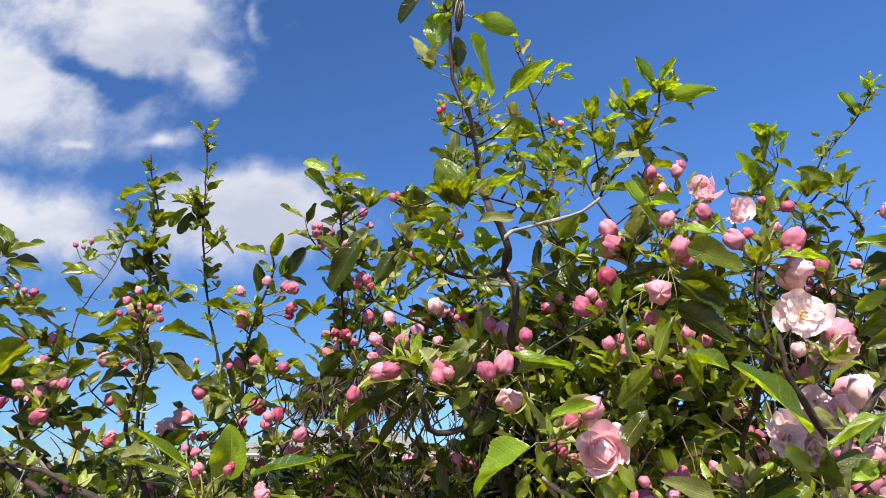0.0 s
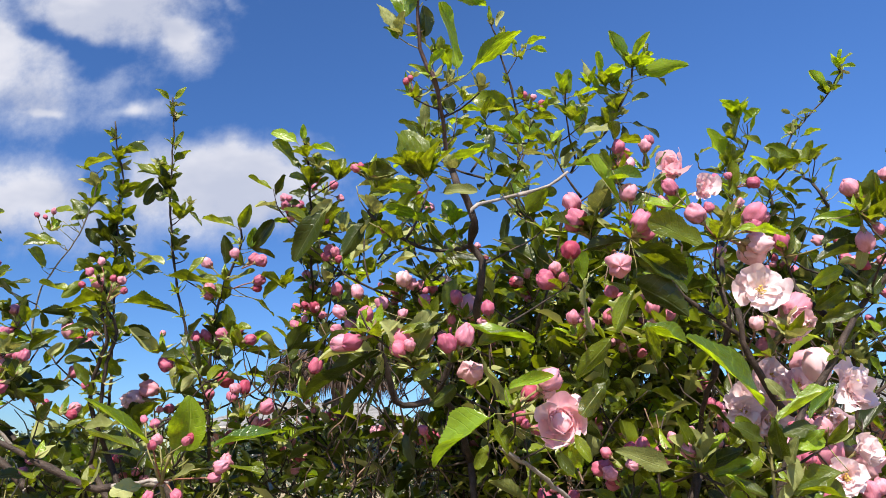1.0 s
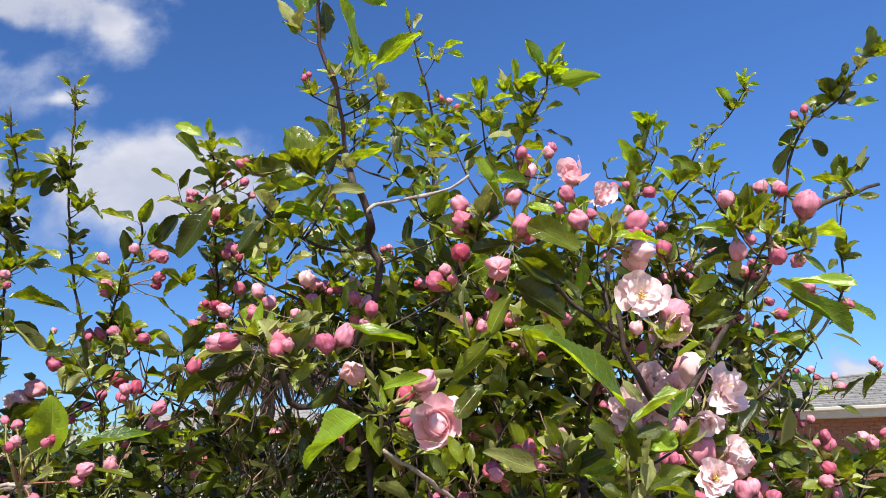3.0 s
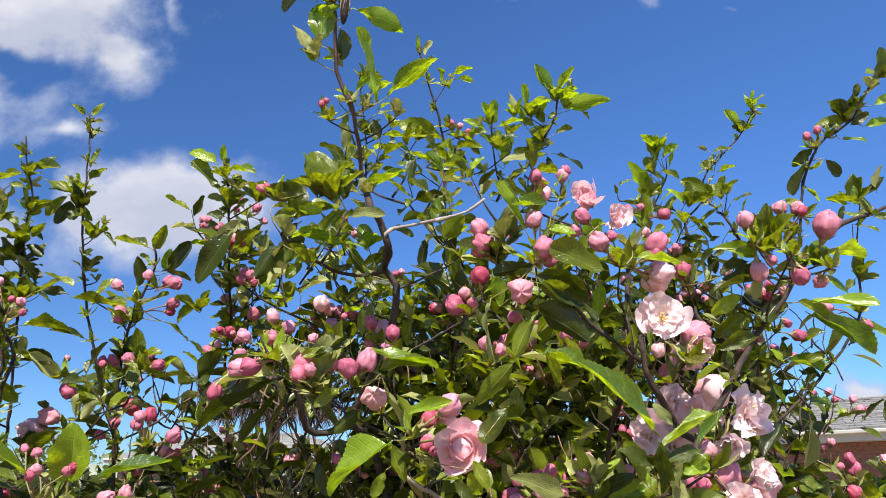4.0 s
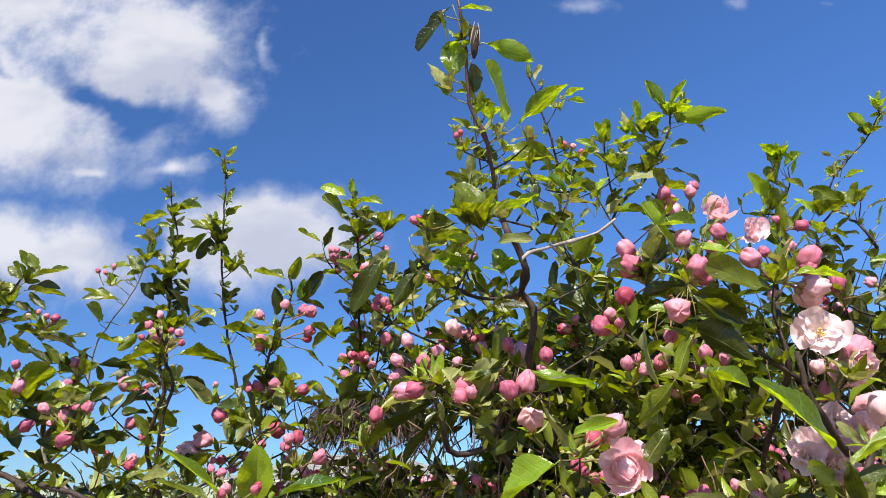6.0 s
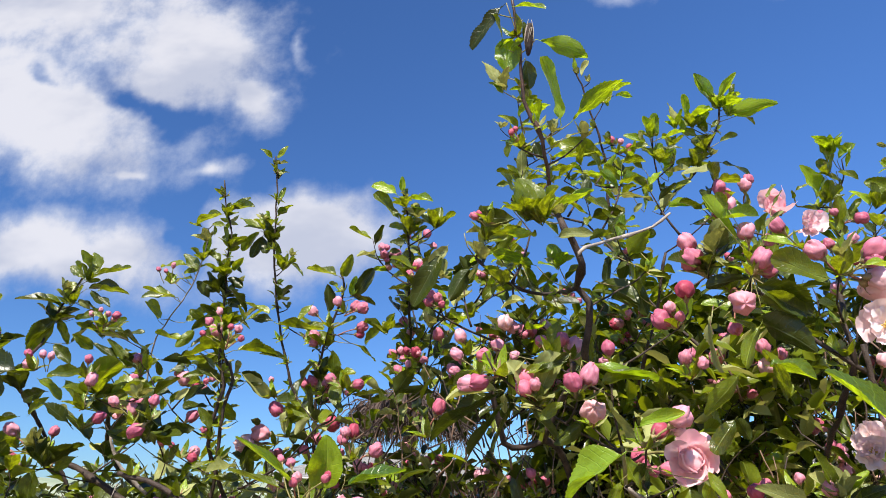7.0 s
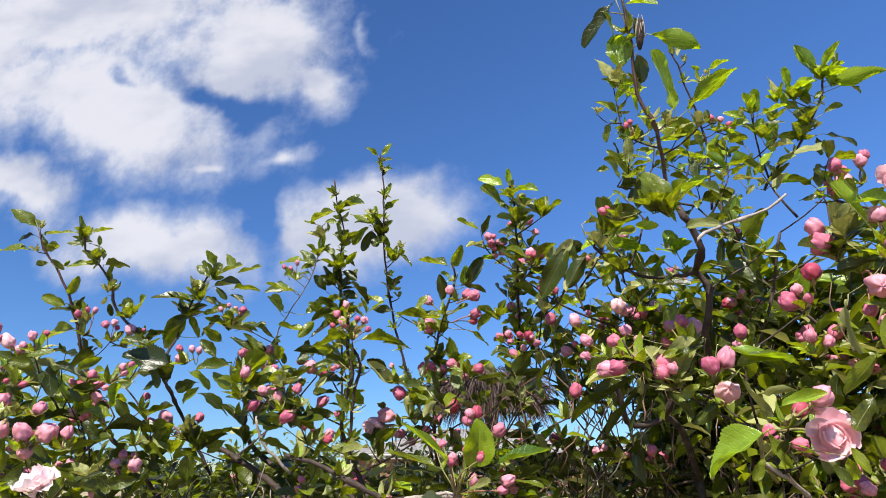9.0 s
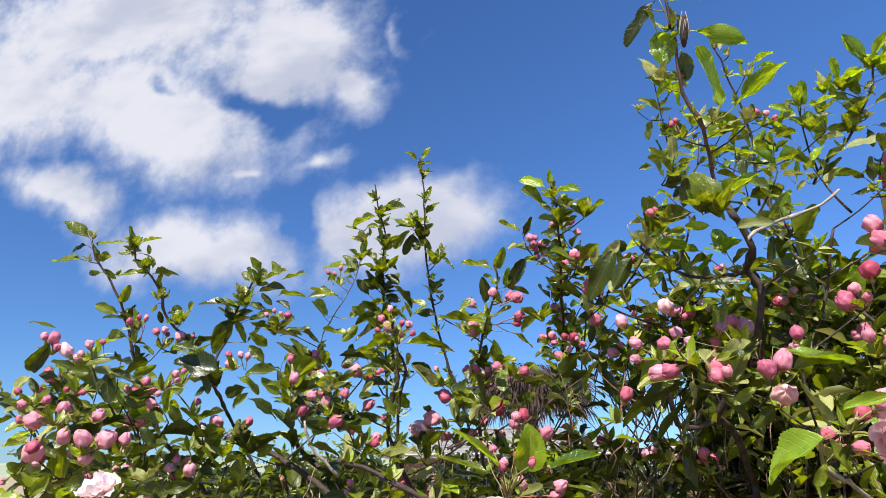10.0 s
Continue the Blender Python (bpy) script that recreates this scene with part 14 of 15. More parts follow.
spur((0.001, 0.874, 1.692), (-0.001, 0.877, 1.688), 0.0016)
spur((0.137, 0.889, 1.573), (0.046, 0.901, 1.622), 0.0016)
spur((-0.17, 1.022, 1.715), (-0.158, 1.066, 1.741), 0.0016)
spur((-0.104, 1.16, 1.622), (-0.094, 1.123, 1.63), 0.0016)
spur((0.102, 1.116, 1.659), (0.103, 1.183, 1.667), 0.0016)
spur((0.138, 0.88, 1.586), (0.18, 0.892, 1.614), 0.0016)
spur((-0.119, 1.153, 1.652), (-0.18, 1.116, 1.693), 0.0016)
spur((-0.18, 1.116, 1.693), (-0.156, 1.109, 1.722), 0.0016)
spur((-0.094, 1.123, 1.63), (-0.046, 1.09, 1.694), 0.0016)
spur((0.101, 1.092, 1.639), (0.149, 1.05, 1.705), 0.0016)
spur((0.145, 1.137, 1.736), (0.208, 1.151, 1.752), 0.0016)
spur((-0.062, 1.101, 1.672), (-0.03, 1.154, 1.694), 0.0016)
spur((-0.03, 1.154, 1.694), (0.024, 1.125, 1.749), 0.0016)
spur((0.11, 0.831, 1.661), (0.144, 0.869, 1.69), 0.0016)
spur((-0.036, 0.959, 1.596), (0.009, 0.96, 1.625), 0.0016)
spur((-0.172, 1.051, 1.627), (-0.137, 0.968, 1.669), 0.0016)
spur((0.099, 1.047, 1.598), (0.141, 1.026, 1.631), 0.0016)
spur((0.006, 1.135, 1.731), (0.042, 1.141, 1.733), 0.0016)
spur((-0.137, 0.968, 1.669), (-0.124, 0.952, 1.742), 0.0016)
spur((0.024, 1.125, 1.749), (-0.032, 1.099, 1.817), 0.0016)
spur((-0.158, 0.942, 1.795), (-0.198, 0.976, 1.829), 0.0016)
spur((-0.022, 0.857, 1.687), (-0.135, 0.828, 1.751), 0.0016)
spur((-0.158, 1.066, 1.741), (-0.185, 1.089, 1.845), 0.0016)
spur((-0.124, 0.952, 1.742), (-0.04, 1.021, 1.799), 0.0016)
spur((-0.069, 0.998, 1.779), (-0.031, 0.952, 1.82), 0.0016)
spur((-0.059, 0.847, 1.708), (-0.067, 0.844, 1.74), 0.0016)
spur((-0.005, 0.866, 1.748), (-0.003, 0.852, 1.774), 0.0016)
spur((-0.096, 0.975, 1.761), (-0.088, 0.941, 1.778), 0.0016)
spur((-0.04, 1.021, 1.799), (0.001, 1.05, 1.833), 0.0016)
spur((0.19, 0.859, 1.708), (0.147, 0.925, 1.811), 0.0016)
spur((-0.096, 0.838, 1.729), (-0.112, 0.855, 1.707), 0.0016)
spur((0.023, 0.877, 1.721), (0.035, 0.894, 1.741), 0.0016)
spur((0.024, 1.125, 1.749), (0.033, 1.048, 1.76), 0.0016)
spur((-0.185, 1.089, 1.845), (-0.143, 1.059, 1.86), 0.0016)
spur((-0.16, 0.962, 1.779), (-0.151, 0.969, 1.785), 0.0016)
spur((-0.031, 0.952, 1.82), (0, 0.936, 1.804), 0.0016)
spur((0.282, 0.729, 1.491), (0.242, 0.856, 1.478), 0.0016)
spur((0.521, 0.885, 1.501), (0.46, 0.933, 1.568), 0.0016)
spur((0.255, 0.813, 1.482), (0.198, 0.821, 1.578), 0.0016)
spur((0.194, 1.099, 1.512), (0.274, 1.127, 1.512), 0.0016)
spur((0.274, 1.127, 1.512), (0.311, 1.127, 1.513), 0.0016)
spur((0.188, 1.004, 1.482), (0.22, 0.956, 1.495), 0.0016)
spur((0.236, 0.816, 1.514), (0.212, 0.793, 1.541), 0.0016)
spur((0.274, 1.127, 1.512), (0.262, 1.145, 1.452), 0.0016)
spur((0.521, 0.885, 1.501), (0.52, 0.94, 1.469), 0.0016)
spur((0.266, 1.139, 1.473), (0.267, 1.183, 1.5), 0.0016)
spur((0.334, 0.957, 1.568), (0.329, 0.949, 1.569), 0.0016)
spur((0.22, 0.956, 1.495), (0.23, 0.924, 1.589), 0.0016)
spur((0.255, 0.813, 1.482), (0.336, 0.853, 1.474), 0.0016)
spur((0.563, 0.864, 1.568), (0.515, 0.884, 1.604), 0.0016)
spur((0.27, 1.133, 1.492), (0.272, 1.147, 1.5), 0.0016)
spur((0.334, 0.959, 1.56), (0.329, 1.008, 1.582), 0.0016)
spur((0.336, 0.853, 1.474), (0.371, 0.865, 1.468), 0.0016)
spur((0.311, 1.127, 1.513), (0.315, 1.112, 1.507), 0.0016)
spur((0.487, 0.838, 1.49), (0.447, 0.831, 1.513), 0.0016)
spur((0.52, 0.94, 1.469), (0.583, 1.059, 1.551), 0.0016)
spur((0.561, 1.018, 1.523), (0.57, 1.063, 1.467), 0.0016)
spur((0.52, 0.94, 1.469), (0.473, 0.995, 1.481), 0.0016)
spur((0.217, 0.818, 1.545), (0.231, 0.863, 1.561), 0.0016)
spur((0.247, 1.117, 1.512), (0.245, 1.089, 1.524), 0.0016)
spur((0.255, 0.813, 1.482), (0.197, 0.777, 1.511), 0.0016)
spur((0.311, 1.127, 1.513), (0.324, 1.113, 1.549), 0.0016)
spur((0.242, 0.856, 1.478), (0.177, 0.834, 1.468), 0.0016)
spur((0.371, 0.865, 1.468), (0.425, 0.908, 1.477), 0.0016)
spur((0.308, 0.839, 1.477), (0.326, 0.784, 1.5), 0.0016)
spur((0.371, 0.922, 1.68), (0.374, 0.964, 1.703), 0.0016)
spur((0.238, 0.851, 1.644), (0.297, 0.769, 1.662), 0.0016)
spur((0.286, 0.911, 1.632), (0.29, 0.906, 1.63), 0.0016)
spur((0.371, 0.925, 1.672), (0.441, 0.887, 1.713), 0.0016)
spur((0.515, 0.884, 1.604), (0.442, 0.898, 1.666), 0.0016)
spur((0.491, 0.812, 1.58), (0.374, 0.807, 1.64), 0.0016)
spur((0.442, 0.898, 1.666), (0.418, 0.857, 1.682), 0.0016)
spur((0.315, 0.942, 1.608), (0.28, 1, 1.645), 0.0016)
spur((0.442, 0.898, 1.666), (0.499, 0.955, 1.739), 0.0016)
spur((0.374, 0.964, 1.703), (0.437, 1.049, 1.772), 0.0016)
spur((0.277, 0.797, 1.656), (0.281, 0.806, 1.665), 0.0016)
spur((0.507, 0.783, 1.683), (0.492, 0.832, 1.711), 0.0016)
spur((0.583, 1.059, 1.551), (0.531, 1.044, 1.668), 0.0016)
spur((0.324, 1.113, 1.549), (0.356, 1.107, 1.696), 0.0016)
spur((0.29, 0.906, 1.63), (0.308, 0.865, 1.62), 0.0016)
spur((0.356, 1.107, 1.696), (0.37, 1.079, 1.74), 0.0016)
spur((0.37, 1.079, 1.74), (0.358, 1.117, 1.762), 0.0016)
spur((0.467, 0.893, 1.645), (0.449, 0.93, 1.645), 0.0016)
spur((0.261, 0.878, 1.646), (0.259, 0.886, 1.654), 0.0016)
spur((0.449, 0.93, 1.645), (0.426, 0.984, 1.704), 0.0016)
spur((0.374, 0.964, 1.703), (0.318, 0.954, 1.742), 0.0016)
spur((0.442, 0.898, 1.666), (0.451, 0.909, 1.681), 0.0016)
spur((0.176, 0.881, 1.742), (0.261, 0.884, 1.791), 0.0016)
spur((0.318, 0.954, 1.742), (0.336, 0.992, 1.802), 0.0016)
spur((0.324, 0.966, 1.762), (0.331, 0.971, 1.759), 0.0016)
spur((0.512, 0.996, 1.846), (0.548, 1.009, 1.842), 0.0016)
spur((0.281, 0.806, 1.665), (0.312, 0.806, 1.742), 0.0016)
spur((0.302, 0.806, 1.716), (0.293, 0.802, 1.735), 0.0016)
spur((0.441, 0.887, 1.713), (0.427, 0.86, 1.786), 0.0016)
spur((0.512, 0.996, 1.846), (0.487, 1.008, 1.836), 0.0016)
spur((0.436, 0.878, 1.737), (0.445, 0.874, 1.748), 0.0016)
spur((0.312, 0.806, 1.742), (0.317, 0.857, 1.793), 0.0016)
spur((0.336, 0.992, 1.802), (0.297, 1.011, 1.826), 0.0016)
spur((0.318, 0.954, 1.742), (0.33, 0.907, 1.774), 0.0016)
spur((0.492, 0.832, 1.711), (0.438, 0.822, 1.733), 0.0016)
spur((0.438, 0.822, 1.733), (0.384, 0.791, 1.765), 0.0016)
spur((-0.338, 1.128, 1.531), (-0.32, 1.141, 1.497), 0.0016)
spur((-0.2, 1.074, 1.449), (-0.143, 1.112, 1.434), 0.0016)
spur((-0.242, 1.065, 1.463), (-0.233, 1.078, 1.481), 0.0016)
spur((-0.163, 1.099, 1.439), (-0.187, 1.118, 1.451), 0.0016)
spur((-0.3, 1.05, 1.423), (-0.297, 1.105, 1.458), 0.0016)
spur((-0.176, 1.203, 1.483), (-0.163, 1.193, 1.488), 0.0016)
spur((-0.224, 1.159, 1.468), (-0.245, 1.205, 1.438), 0.0016)
spur((-0.301, 1.037, 1.463), (-0.295, 1.061, 1.481), 0.0016)
spur((-0.301, 1.042, 1.447), (-0.324, 1.024, 1.46), 0.0016)
spur((-0.2, 1.074, 1.449), (-0.214, 1.016, 1.473), 0.0016)
spur((-0.2, 1.181, 1.475), (-0.21, 1.188, 1.47), 0.0016)
spur((-0.139, 1.052, 1.51), (-0.139, 1.039, 1.511), 0.0016)
spur((-0.189, 0.956, 1.555), (-0.21, 0.978, 1.598), 0.0016)
spur((-0.193, 1.113, 1.545), (-0.237, 1.128, 1.585), 0.0016)
spur((-0.222, 1.122, 1.572), (-0.252, 1.076, 1.593), 0.0016)
spur((-0.302, 1.005, 1.559), (-0.252, 1.019, 1.587), 0.0016)
spur((-0.242, 1.091, 1.586), (-0.241, 1.067, 1.573), 0.0016)
spur((-0.237, 1.128, 1.585), (-0.265, 1.129, 1.593), 0.0016)
spur((-0.349, 1.109, 1.585), (-0.33, 1.076, 1.601), 0.0016)
spur((-0.354, 1.101, 1.608), (-0.371, 1.148, 1.635), 0.0016)
spur((-0.252, 1.019, 1.587), (-0.23, 1.016, 1.577), 0.0016)
spur((-0.252, 1.019, 1.587), (-0.262, 0.997, 1.605), 0.0016)
spur((0.164, 0.769, 1.742), (0.126, 0.78, 1.765), 0.0016)
spur((0.126, 0.78, 1.765), (0.087, 0.801, 1.825), 0.0016)
spur((0.188, 0.75, 1.782), (0.167, 0.743, 1.812), 0.0016)
spur((0.087, 0.801, 1.825), (0.023, 0.819, 1.862), 0.0016)
spur((-0.004, 0.715, 1.723), (0.019, 0.723, 1.785), 0.0016)
spur((0.261, 0.884, 1.791), (0.267, 0.902, 1.849), 0.0016)
spur((0.225, 0.728, 1.806), (0.221, 0.742, 1.815), 0.0016)
spur((0.162, 0.903, 1.776), (0.126, 0.856, 1.823), 0.0016)
spur((0.023, 0.819, 1.862), (0.044, 0.839, 1.899), 0.0016)
spur((0.126, 0.856, 1.823), (0.144, 0.883, 1.91), 0.0016)
spur((0.1, 0.794, 1.804), (0.12, 0.783, 1.836), 0.0016)
spur((0.144, 0.883, 1.91), (0.11, 0.888, 1.917), 0.0016)
spur((0.066, 0.807, 1.837), (0.09, 0.82, 1.893), 0.0016)
spur((0.023, 0.819, 1.862), (-0.005, 0.821, 1.869), 0.0016)
spur((0.442, 0.948, 1.664), (0.445, 0.956, 1.675), 0.0016)
spur((0.452, 0.811, 1.6), (0.462, 0.828, 1.616), 0.0016)
spur((0.467, 0.893, 1.645), (0.477, 0.847, 1.682), 0.0016)
spur((0.49, 0.792, 1.653), (0.486, 0.799, 1.665), 0.0016)
spur((0.509, 0.787, 1.669), (0.518, 0.811, 1.681), 0.0016)
spur((0.462, 0.828, 1.616), (0.48, 0.842, 1.619), 0.0016)
spur((0.488, 0.797, 1.636), (0.46, 0.808, 1.65), 0.0016)
spur((0.452, 0.811, 1.6), (0.446, 0.8, 1.618), 0.0016)
spur((0.47, 0.878, 1.657), (0.538, 0.887, 1.698), 0.0016)
spur((0.515, 0.884, 1.604), (0.518, 0.886, 1.629), 0.0016)
spur((0.57, 1.063, 1.467), (0.626, 1.034, 1.409), 0.0016)
spur((0.546, 0.756, 1.451), (0.606, 0.824, 1.446), 0.0016)
spur((0.626, 1.034, 1.409), (0.623, 0.955, 1.468), 0.0016)
spur((0.54, 0.751, 1.454), (0.542, 0.744, 1.445), 0.0016)
spur((0.485, 0.843, 1.473), (0.493, 0.837, 1.48), 0.0016)
spur((0.625, 1.008, 1.428), (0.64, 1.026, 1.439), 0.0016)
spur((0.484, 0.846, 1.464), (0.504, 0.857, 1.441), 0.0016)
spur((0.504, 0.857, 1.441), (0.538, 0.9, 1.435), 0.0016)
spur((0.484, 0.81, 1.47), (0.422, 0.798, 1.432), 0.0016)
spur((0.625, 1.008, 1.428), (0.605, 0.986, 1.411), 0.0016)
spur((0.606, 0.824, 1.446), (0.62, 0.825, 1.461), 0.0016)
spur((0.538, 0.9, 1.435), (0.598, 0.9, 1.446), 0.0016)
spur((0.623, 0.955, 1.468), (0.656, 1.014, 1.54), 0.0016)
spur((0.656, 1.014, 1.54), (0.685, 1.045, 1.565), 0.0016)
spur((-0.751, 0.84, 1.458), (-0.776, 0.773, 1.467), 0.0016)
spur((-0.699, 0.87, 1.493), (-0.669, 0.834, 1.517), 0.0016)
spur((-0.776, 0.773, 1.467), (-0.688, 0.721, 1.531), 0.0016)
spur((-0.776, 0.773, 1.467), (-0.925, 0.797, 1.472), 0.0016)
spur((-0.825, 0.781, 1.468), (-0.842, 0.766, 1.511), 0.0016)
spur((-0.759, 0.818, 1.461), (-0.688, 0.78, 1.466), 0.0016)
spur((-0.776, 0.773, 1.467), (-0.801, 0.777, 1.47), 0.0016)
spur((-0.825, 0.781, 1.468), (-0.813, 0.816, 1.434), 0.0016)
spur((-0.813, 0.816, 1.434), (-0.878, 0.853, 1.432), 0.0016)
spur((-0.688, 0.78, 1.466), (-0.657, 0.772, 1.478), 0.0016)
spur((-0.688, 0.78, 1.466), (-0.671, 0.782, 1.442), 0.0016)
spur((-0.878, 0.853, 1.432), (-0.944, 0.846, 1.437), 0.0016)
spur((-0.671, 0.782, 1.442), (-0.632, 0.718, 1.452), 0.0016)
spur((-0.745, 0.842, 1.458), (-0.752, 0.86, 1.461), 0.0016)
spur((-0.821, 0.792, 1.457), (-0.828, 0.767, 1.449), 0.0016)
spur((-0.676, 0.781, 1.45), (-0.638, 0.824, 1.482), 0.0016)
spur((-0.842, 0.766, 1.511), (-0.879, 0.767, 1.524), 0.0016)
spur((-0.76, 0.827, 1.489), (-0.751, 0.803, 1.54), 0.0016)
spur((-0.721, 0.863, 1.594), (-0.75, 0.858, 1.629), 0.0016)
spur((-0.688, 0.721, 1.531), (-0.712, 0.719, 1.591), 0.0016)
spur((-0.754, 0.811, 1.522), (-0.776, 0.827, 1.546), 0.0016)
spur((-0.831, 0.776, 1.482), (-0.821, 0.671, 1.536), 0.0016)
spur((-0.879, 0.767, 1.524), (-0.958, 0.8, 1.567), 0.0016)
spur((-0.776, 0.827, 1.546), (-0.806, 0.804, 1.558), 0.0016)
spur((-0.905, 0.778, 1.538), (-0.877, 0.774, 1.575), 0.0016)
spur((-0.704, 0.72, 1.571), (-0.709, 0.692, 1.575), 0.0016)
spur((-0.709, 0.692, 1.575), (-0.707, 0.653, 1.606), 0.0016)
spur((-0.688, 0.721, 1.531), (-0.643, 0.71, 1.572), 0.0016)
spur((-0.931, 0.789, 1.552), (-0.922, 0.764, 1.584), 0.0016)
spur((-0.824, 0.707, 1.518), (-0.832, 0.722, 1.571), 0.0016)
spur((-0.887, 0.775, 1.563), (-0.897, 0.845, 1.608), 0.0016)
spur((-0.894, 0.821, 1.593), (-0.903, 0.807, 1.6), 0.0016)
spur((-0.877, 0.774, 1.575), (-0.875, 0.753, 1.611), 0.0016)
spur((-0.375, 0.919, 1.514), (-0.355, 0.904, 1.519), 0.0016)
spur((-0.453, 0.923, 1.425), (-0.533, 0.997, 1.446), 0.0016)
spur((-0.506, 0.972, 1.439), (-0.499, 1.011, 1.44), 0.0016)
spur((-0.533, 0.997, 1.446), (-0.506, 0.987, 1.512), 0.0016)
spur((-0.459, 0.921, 1.431), (-0.424, 0.894, 1.454), 0.0016)
spur((-0.442, 0.925, 1.413), (-0.377, 0.897, 1.438), 0.0016)
spur((-0.42, 0.916, 1.421), (-0.374, 0.98, 1.456), 0.0016)
spur((-0.533, 0.997, 1.446), (-0.627, 1.002, 1.48), 0.0016)
spur((-0.533, 0.997, 1.446), (-0.561, 1.048, 1.421), 0.0016)
spur((-0.377, 0.897, 1.438), (-0.309, 0.925, 1.464), 0.0016)
spur((-0.424, 0.894, 1.454), (-0.441, 0.895, 1.482), 0.0016)
spur((-0.627, 1.002, 1.48), (-0.637, 1.011, 1.507), 0.0016)
spur((-0.637, 1.011, 1.507), (-0.629, 1.018, 1.524), 0.0016)
spur((-0.3, 1.05, 1.423), (-0.322, 1.005, 1.438), 0.0016)
spur((-0.374, 0.98, 1.456), (-0.375, 0.976, 1.448), 0.0016)
spur((-0.301, 1.026, 1.495), (-0.363, 1.002, 1.527), 0.0016)
spur((-0.203, 0.971, 1.584), (-0.18, 0.911, 1.628), 0.0016)
spur((-0.188, 0.931, 1.613), (-0.126, 0.935, 1.642), 0.0016)
spur((-0.279, 0.943, 1.628), (-0.271, 0.968, 1.638), 0.0016)
spur((-0.355, 0.904, 1.519), (-0.243, 0.826, 1.585), 0.0016)
spur((-0.318, 0.879, 1.541), (-0.271, 0.911, 1.57), 0.0016)
spur((-0.243, 0.826, 1.585), (-0.238, 0.862, 1.595), 0.0016)
spur((-0.189, 0.956, 1.555), (-0.147, 0.869, 1.591), 0.0016)
spur((-0.036, 0.959, 1.596), (-0.07, 0.912, 1.628), 0.0016)
spur((-0.489, 1.09, 1.584), (-0.532, 1.008, 1.627), 0.0016)
spur((-0.4, 0.872, 1.596), (-0.397, 0.9, 1.612), 0.0016)
spur((-0.5, 0.829, 1.549), (-0.511, 0.903, 1.591), 0.0016)
spur((-0.507, 0.878, 1.577), (-0.538, 0.877, 1.574), 0.0016)
spur((-0.6, 0.953, 1.614), (-0.573, 0.976, 1.637), 0.0016)
spur((-0.397, 0.9, 1.612), (-0.442, 0.949, 1.626), 0.0016)
spur((-0.6, 0.953, 1.614), (-0.614, 0.951, 1.631), 0.0016)
spur((-0.592, 0.92, 1.527), (-0.567, 0.979, 1.575), 0.0016)
spur((-0.511, 0.903, 1.591), (-0.512, 0.928, 1.637), 0.0016)
spur((-0.532, 1.008, 1.627), (-0.497, 0.99, 1.655), 0.0016)
leaf(LEAF_YOUNG, (-0.1635, 0.5335, 1.5083), (-0.1943, 0.4852, 1.5443), 0.0125, (0.75, -0.25, 0.6), 0)
leaf(LEAF_YOUNG, (-0.1463, 0.5392, 1.5056), (-0.1398, 0.5209, 1.546), 0.0270, (0.1, -0.95, 0.1), 1)
leaf(LEAF, (-0.1381, 0.5434, 1.5002), (-0.0906, 0.5517, 1.499), 0.0105, (0.0, -0.6, 0.8), 1)
leaf(LEAF_FRESH, (-0.1312, 0.5416, 1.5111), (-0.0873, 0.5713, 1.5245), 0.0110, (0.05, -0.25, 0.95), 2)
leaf(LEAF, (-0.1787, 0.5477, 1.508), (-0.2338, 0.5623, 1.524), 0.0082, (0.1, -0.4, 0.9), 2)
leaf(LEAF_SHADED, (-0.1837, 0.5489, 1.504), (-0.2235, 0.5669, 1.509), 0.0074, (0.1, -0.5, 0.85), 0)
leaf(LEAF_PALE, (-0.1754, 0.544, 1.486), (-0.1885, 0.5236, 1.483), 0.0139, (0.1, -0.8, 0.6), 4)
leaf(LEAF_PALE, (-0.1569, 0.5439, 1.488), (-0.1279, 0.5215, 1.497), 0.0082, (0.1, -0.8, 0.5), 3)
bud('red', -0.165, 0.526, 1.513, 0.0032, (-0.1649, 0.5489, 1.488), 1.1)
bud('red', -0.139, 0.521, 1.516, 0.0028, (-0.1649, 0.5489, 1.488), 1.1)
bud('red', -0.154, 0.535, 1.518, 0.0020, (-0.1649, 0.5489, 1.488), 1.1)
bud('pink', -0.181, 0.563, 1.529, 0.0035, (-0.1649, 0.5489, 1.488), 1.1)
bud('red', -0.189, 0.561, 1.532, 0.0026, (-0.1649, 0.5489, 1.488), 1.1)
bud('pink', -0.120, 0.542, 1.499, 0.0045, (-0.1649, 0.5489, 1.488), 1.1)
bud('pink', -0.125, 0.544, 1.491, 0.0037, (-0.1649, 0.5489, 1.488), 1.1)
bud('red', -0.168, 0.536, 1.478, 0.0036, (-0.1649, 0.5489, 1.488), 1.1)
bud('red', -0.148, 0.536, 1.479, 0.0040, (-0.1649, 0.5489, 1.488), 1.1)
branch(STALK, 0.0024, 0.0013, (-0.1646, 0.5586, 1.472), (-0.1657, 0.5489, 1.488), (-0.1683, 0.5393, 1.503))
branch(STALK, 0.002, 0.0012, (-0.1649, 0.5494, 1.486), (-0.1602, 0.5415, 1.496), (-0.1547, 0.5334, 1.506))
branch(BARK_PALE, 0.0022, 0.0018, (-0.1883, 0.5542, 1.485), (-0.1737, 0.5518, 1.488), (-0.1632, 0.5499, 1.485))
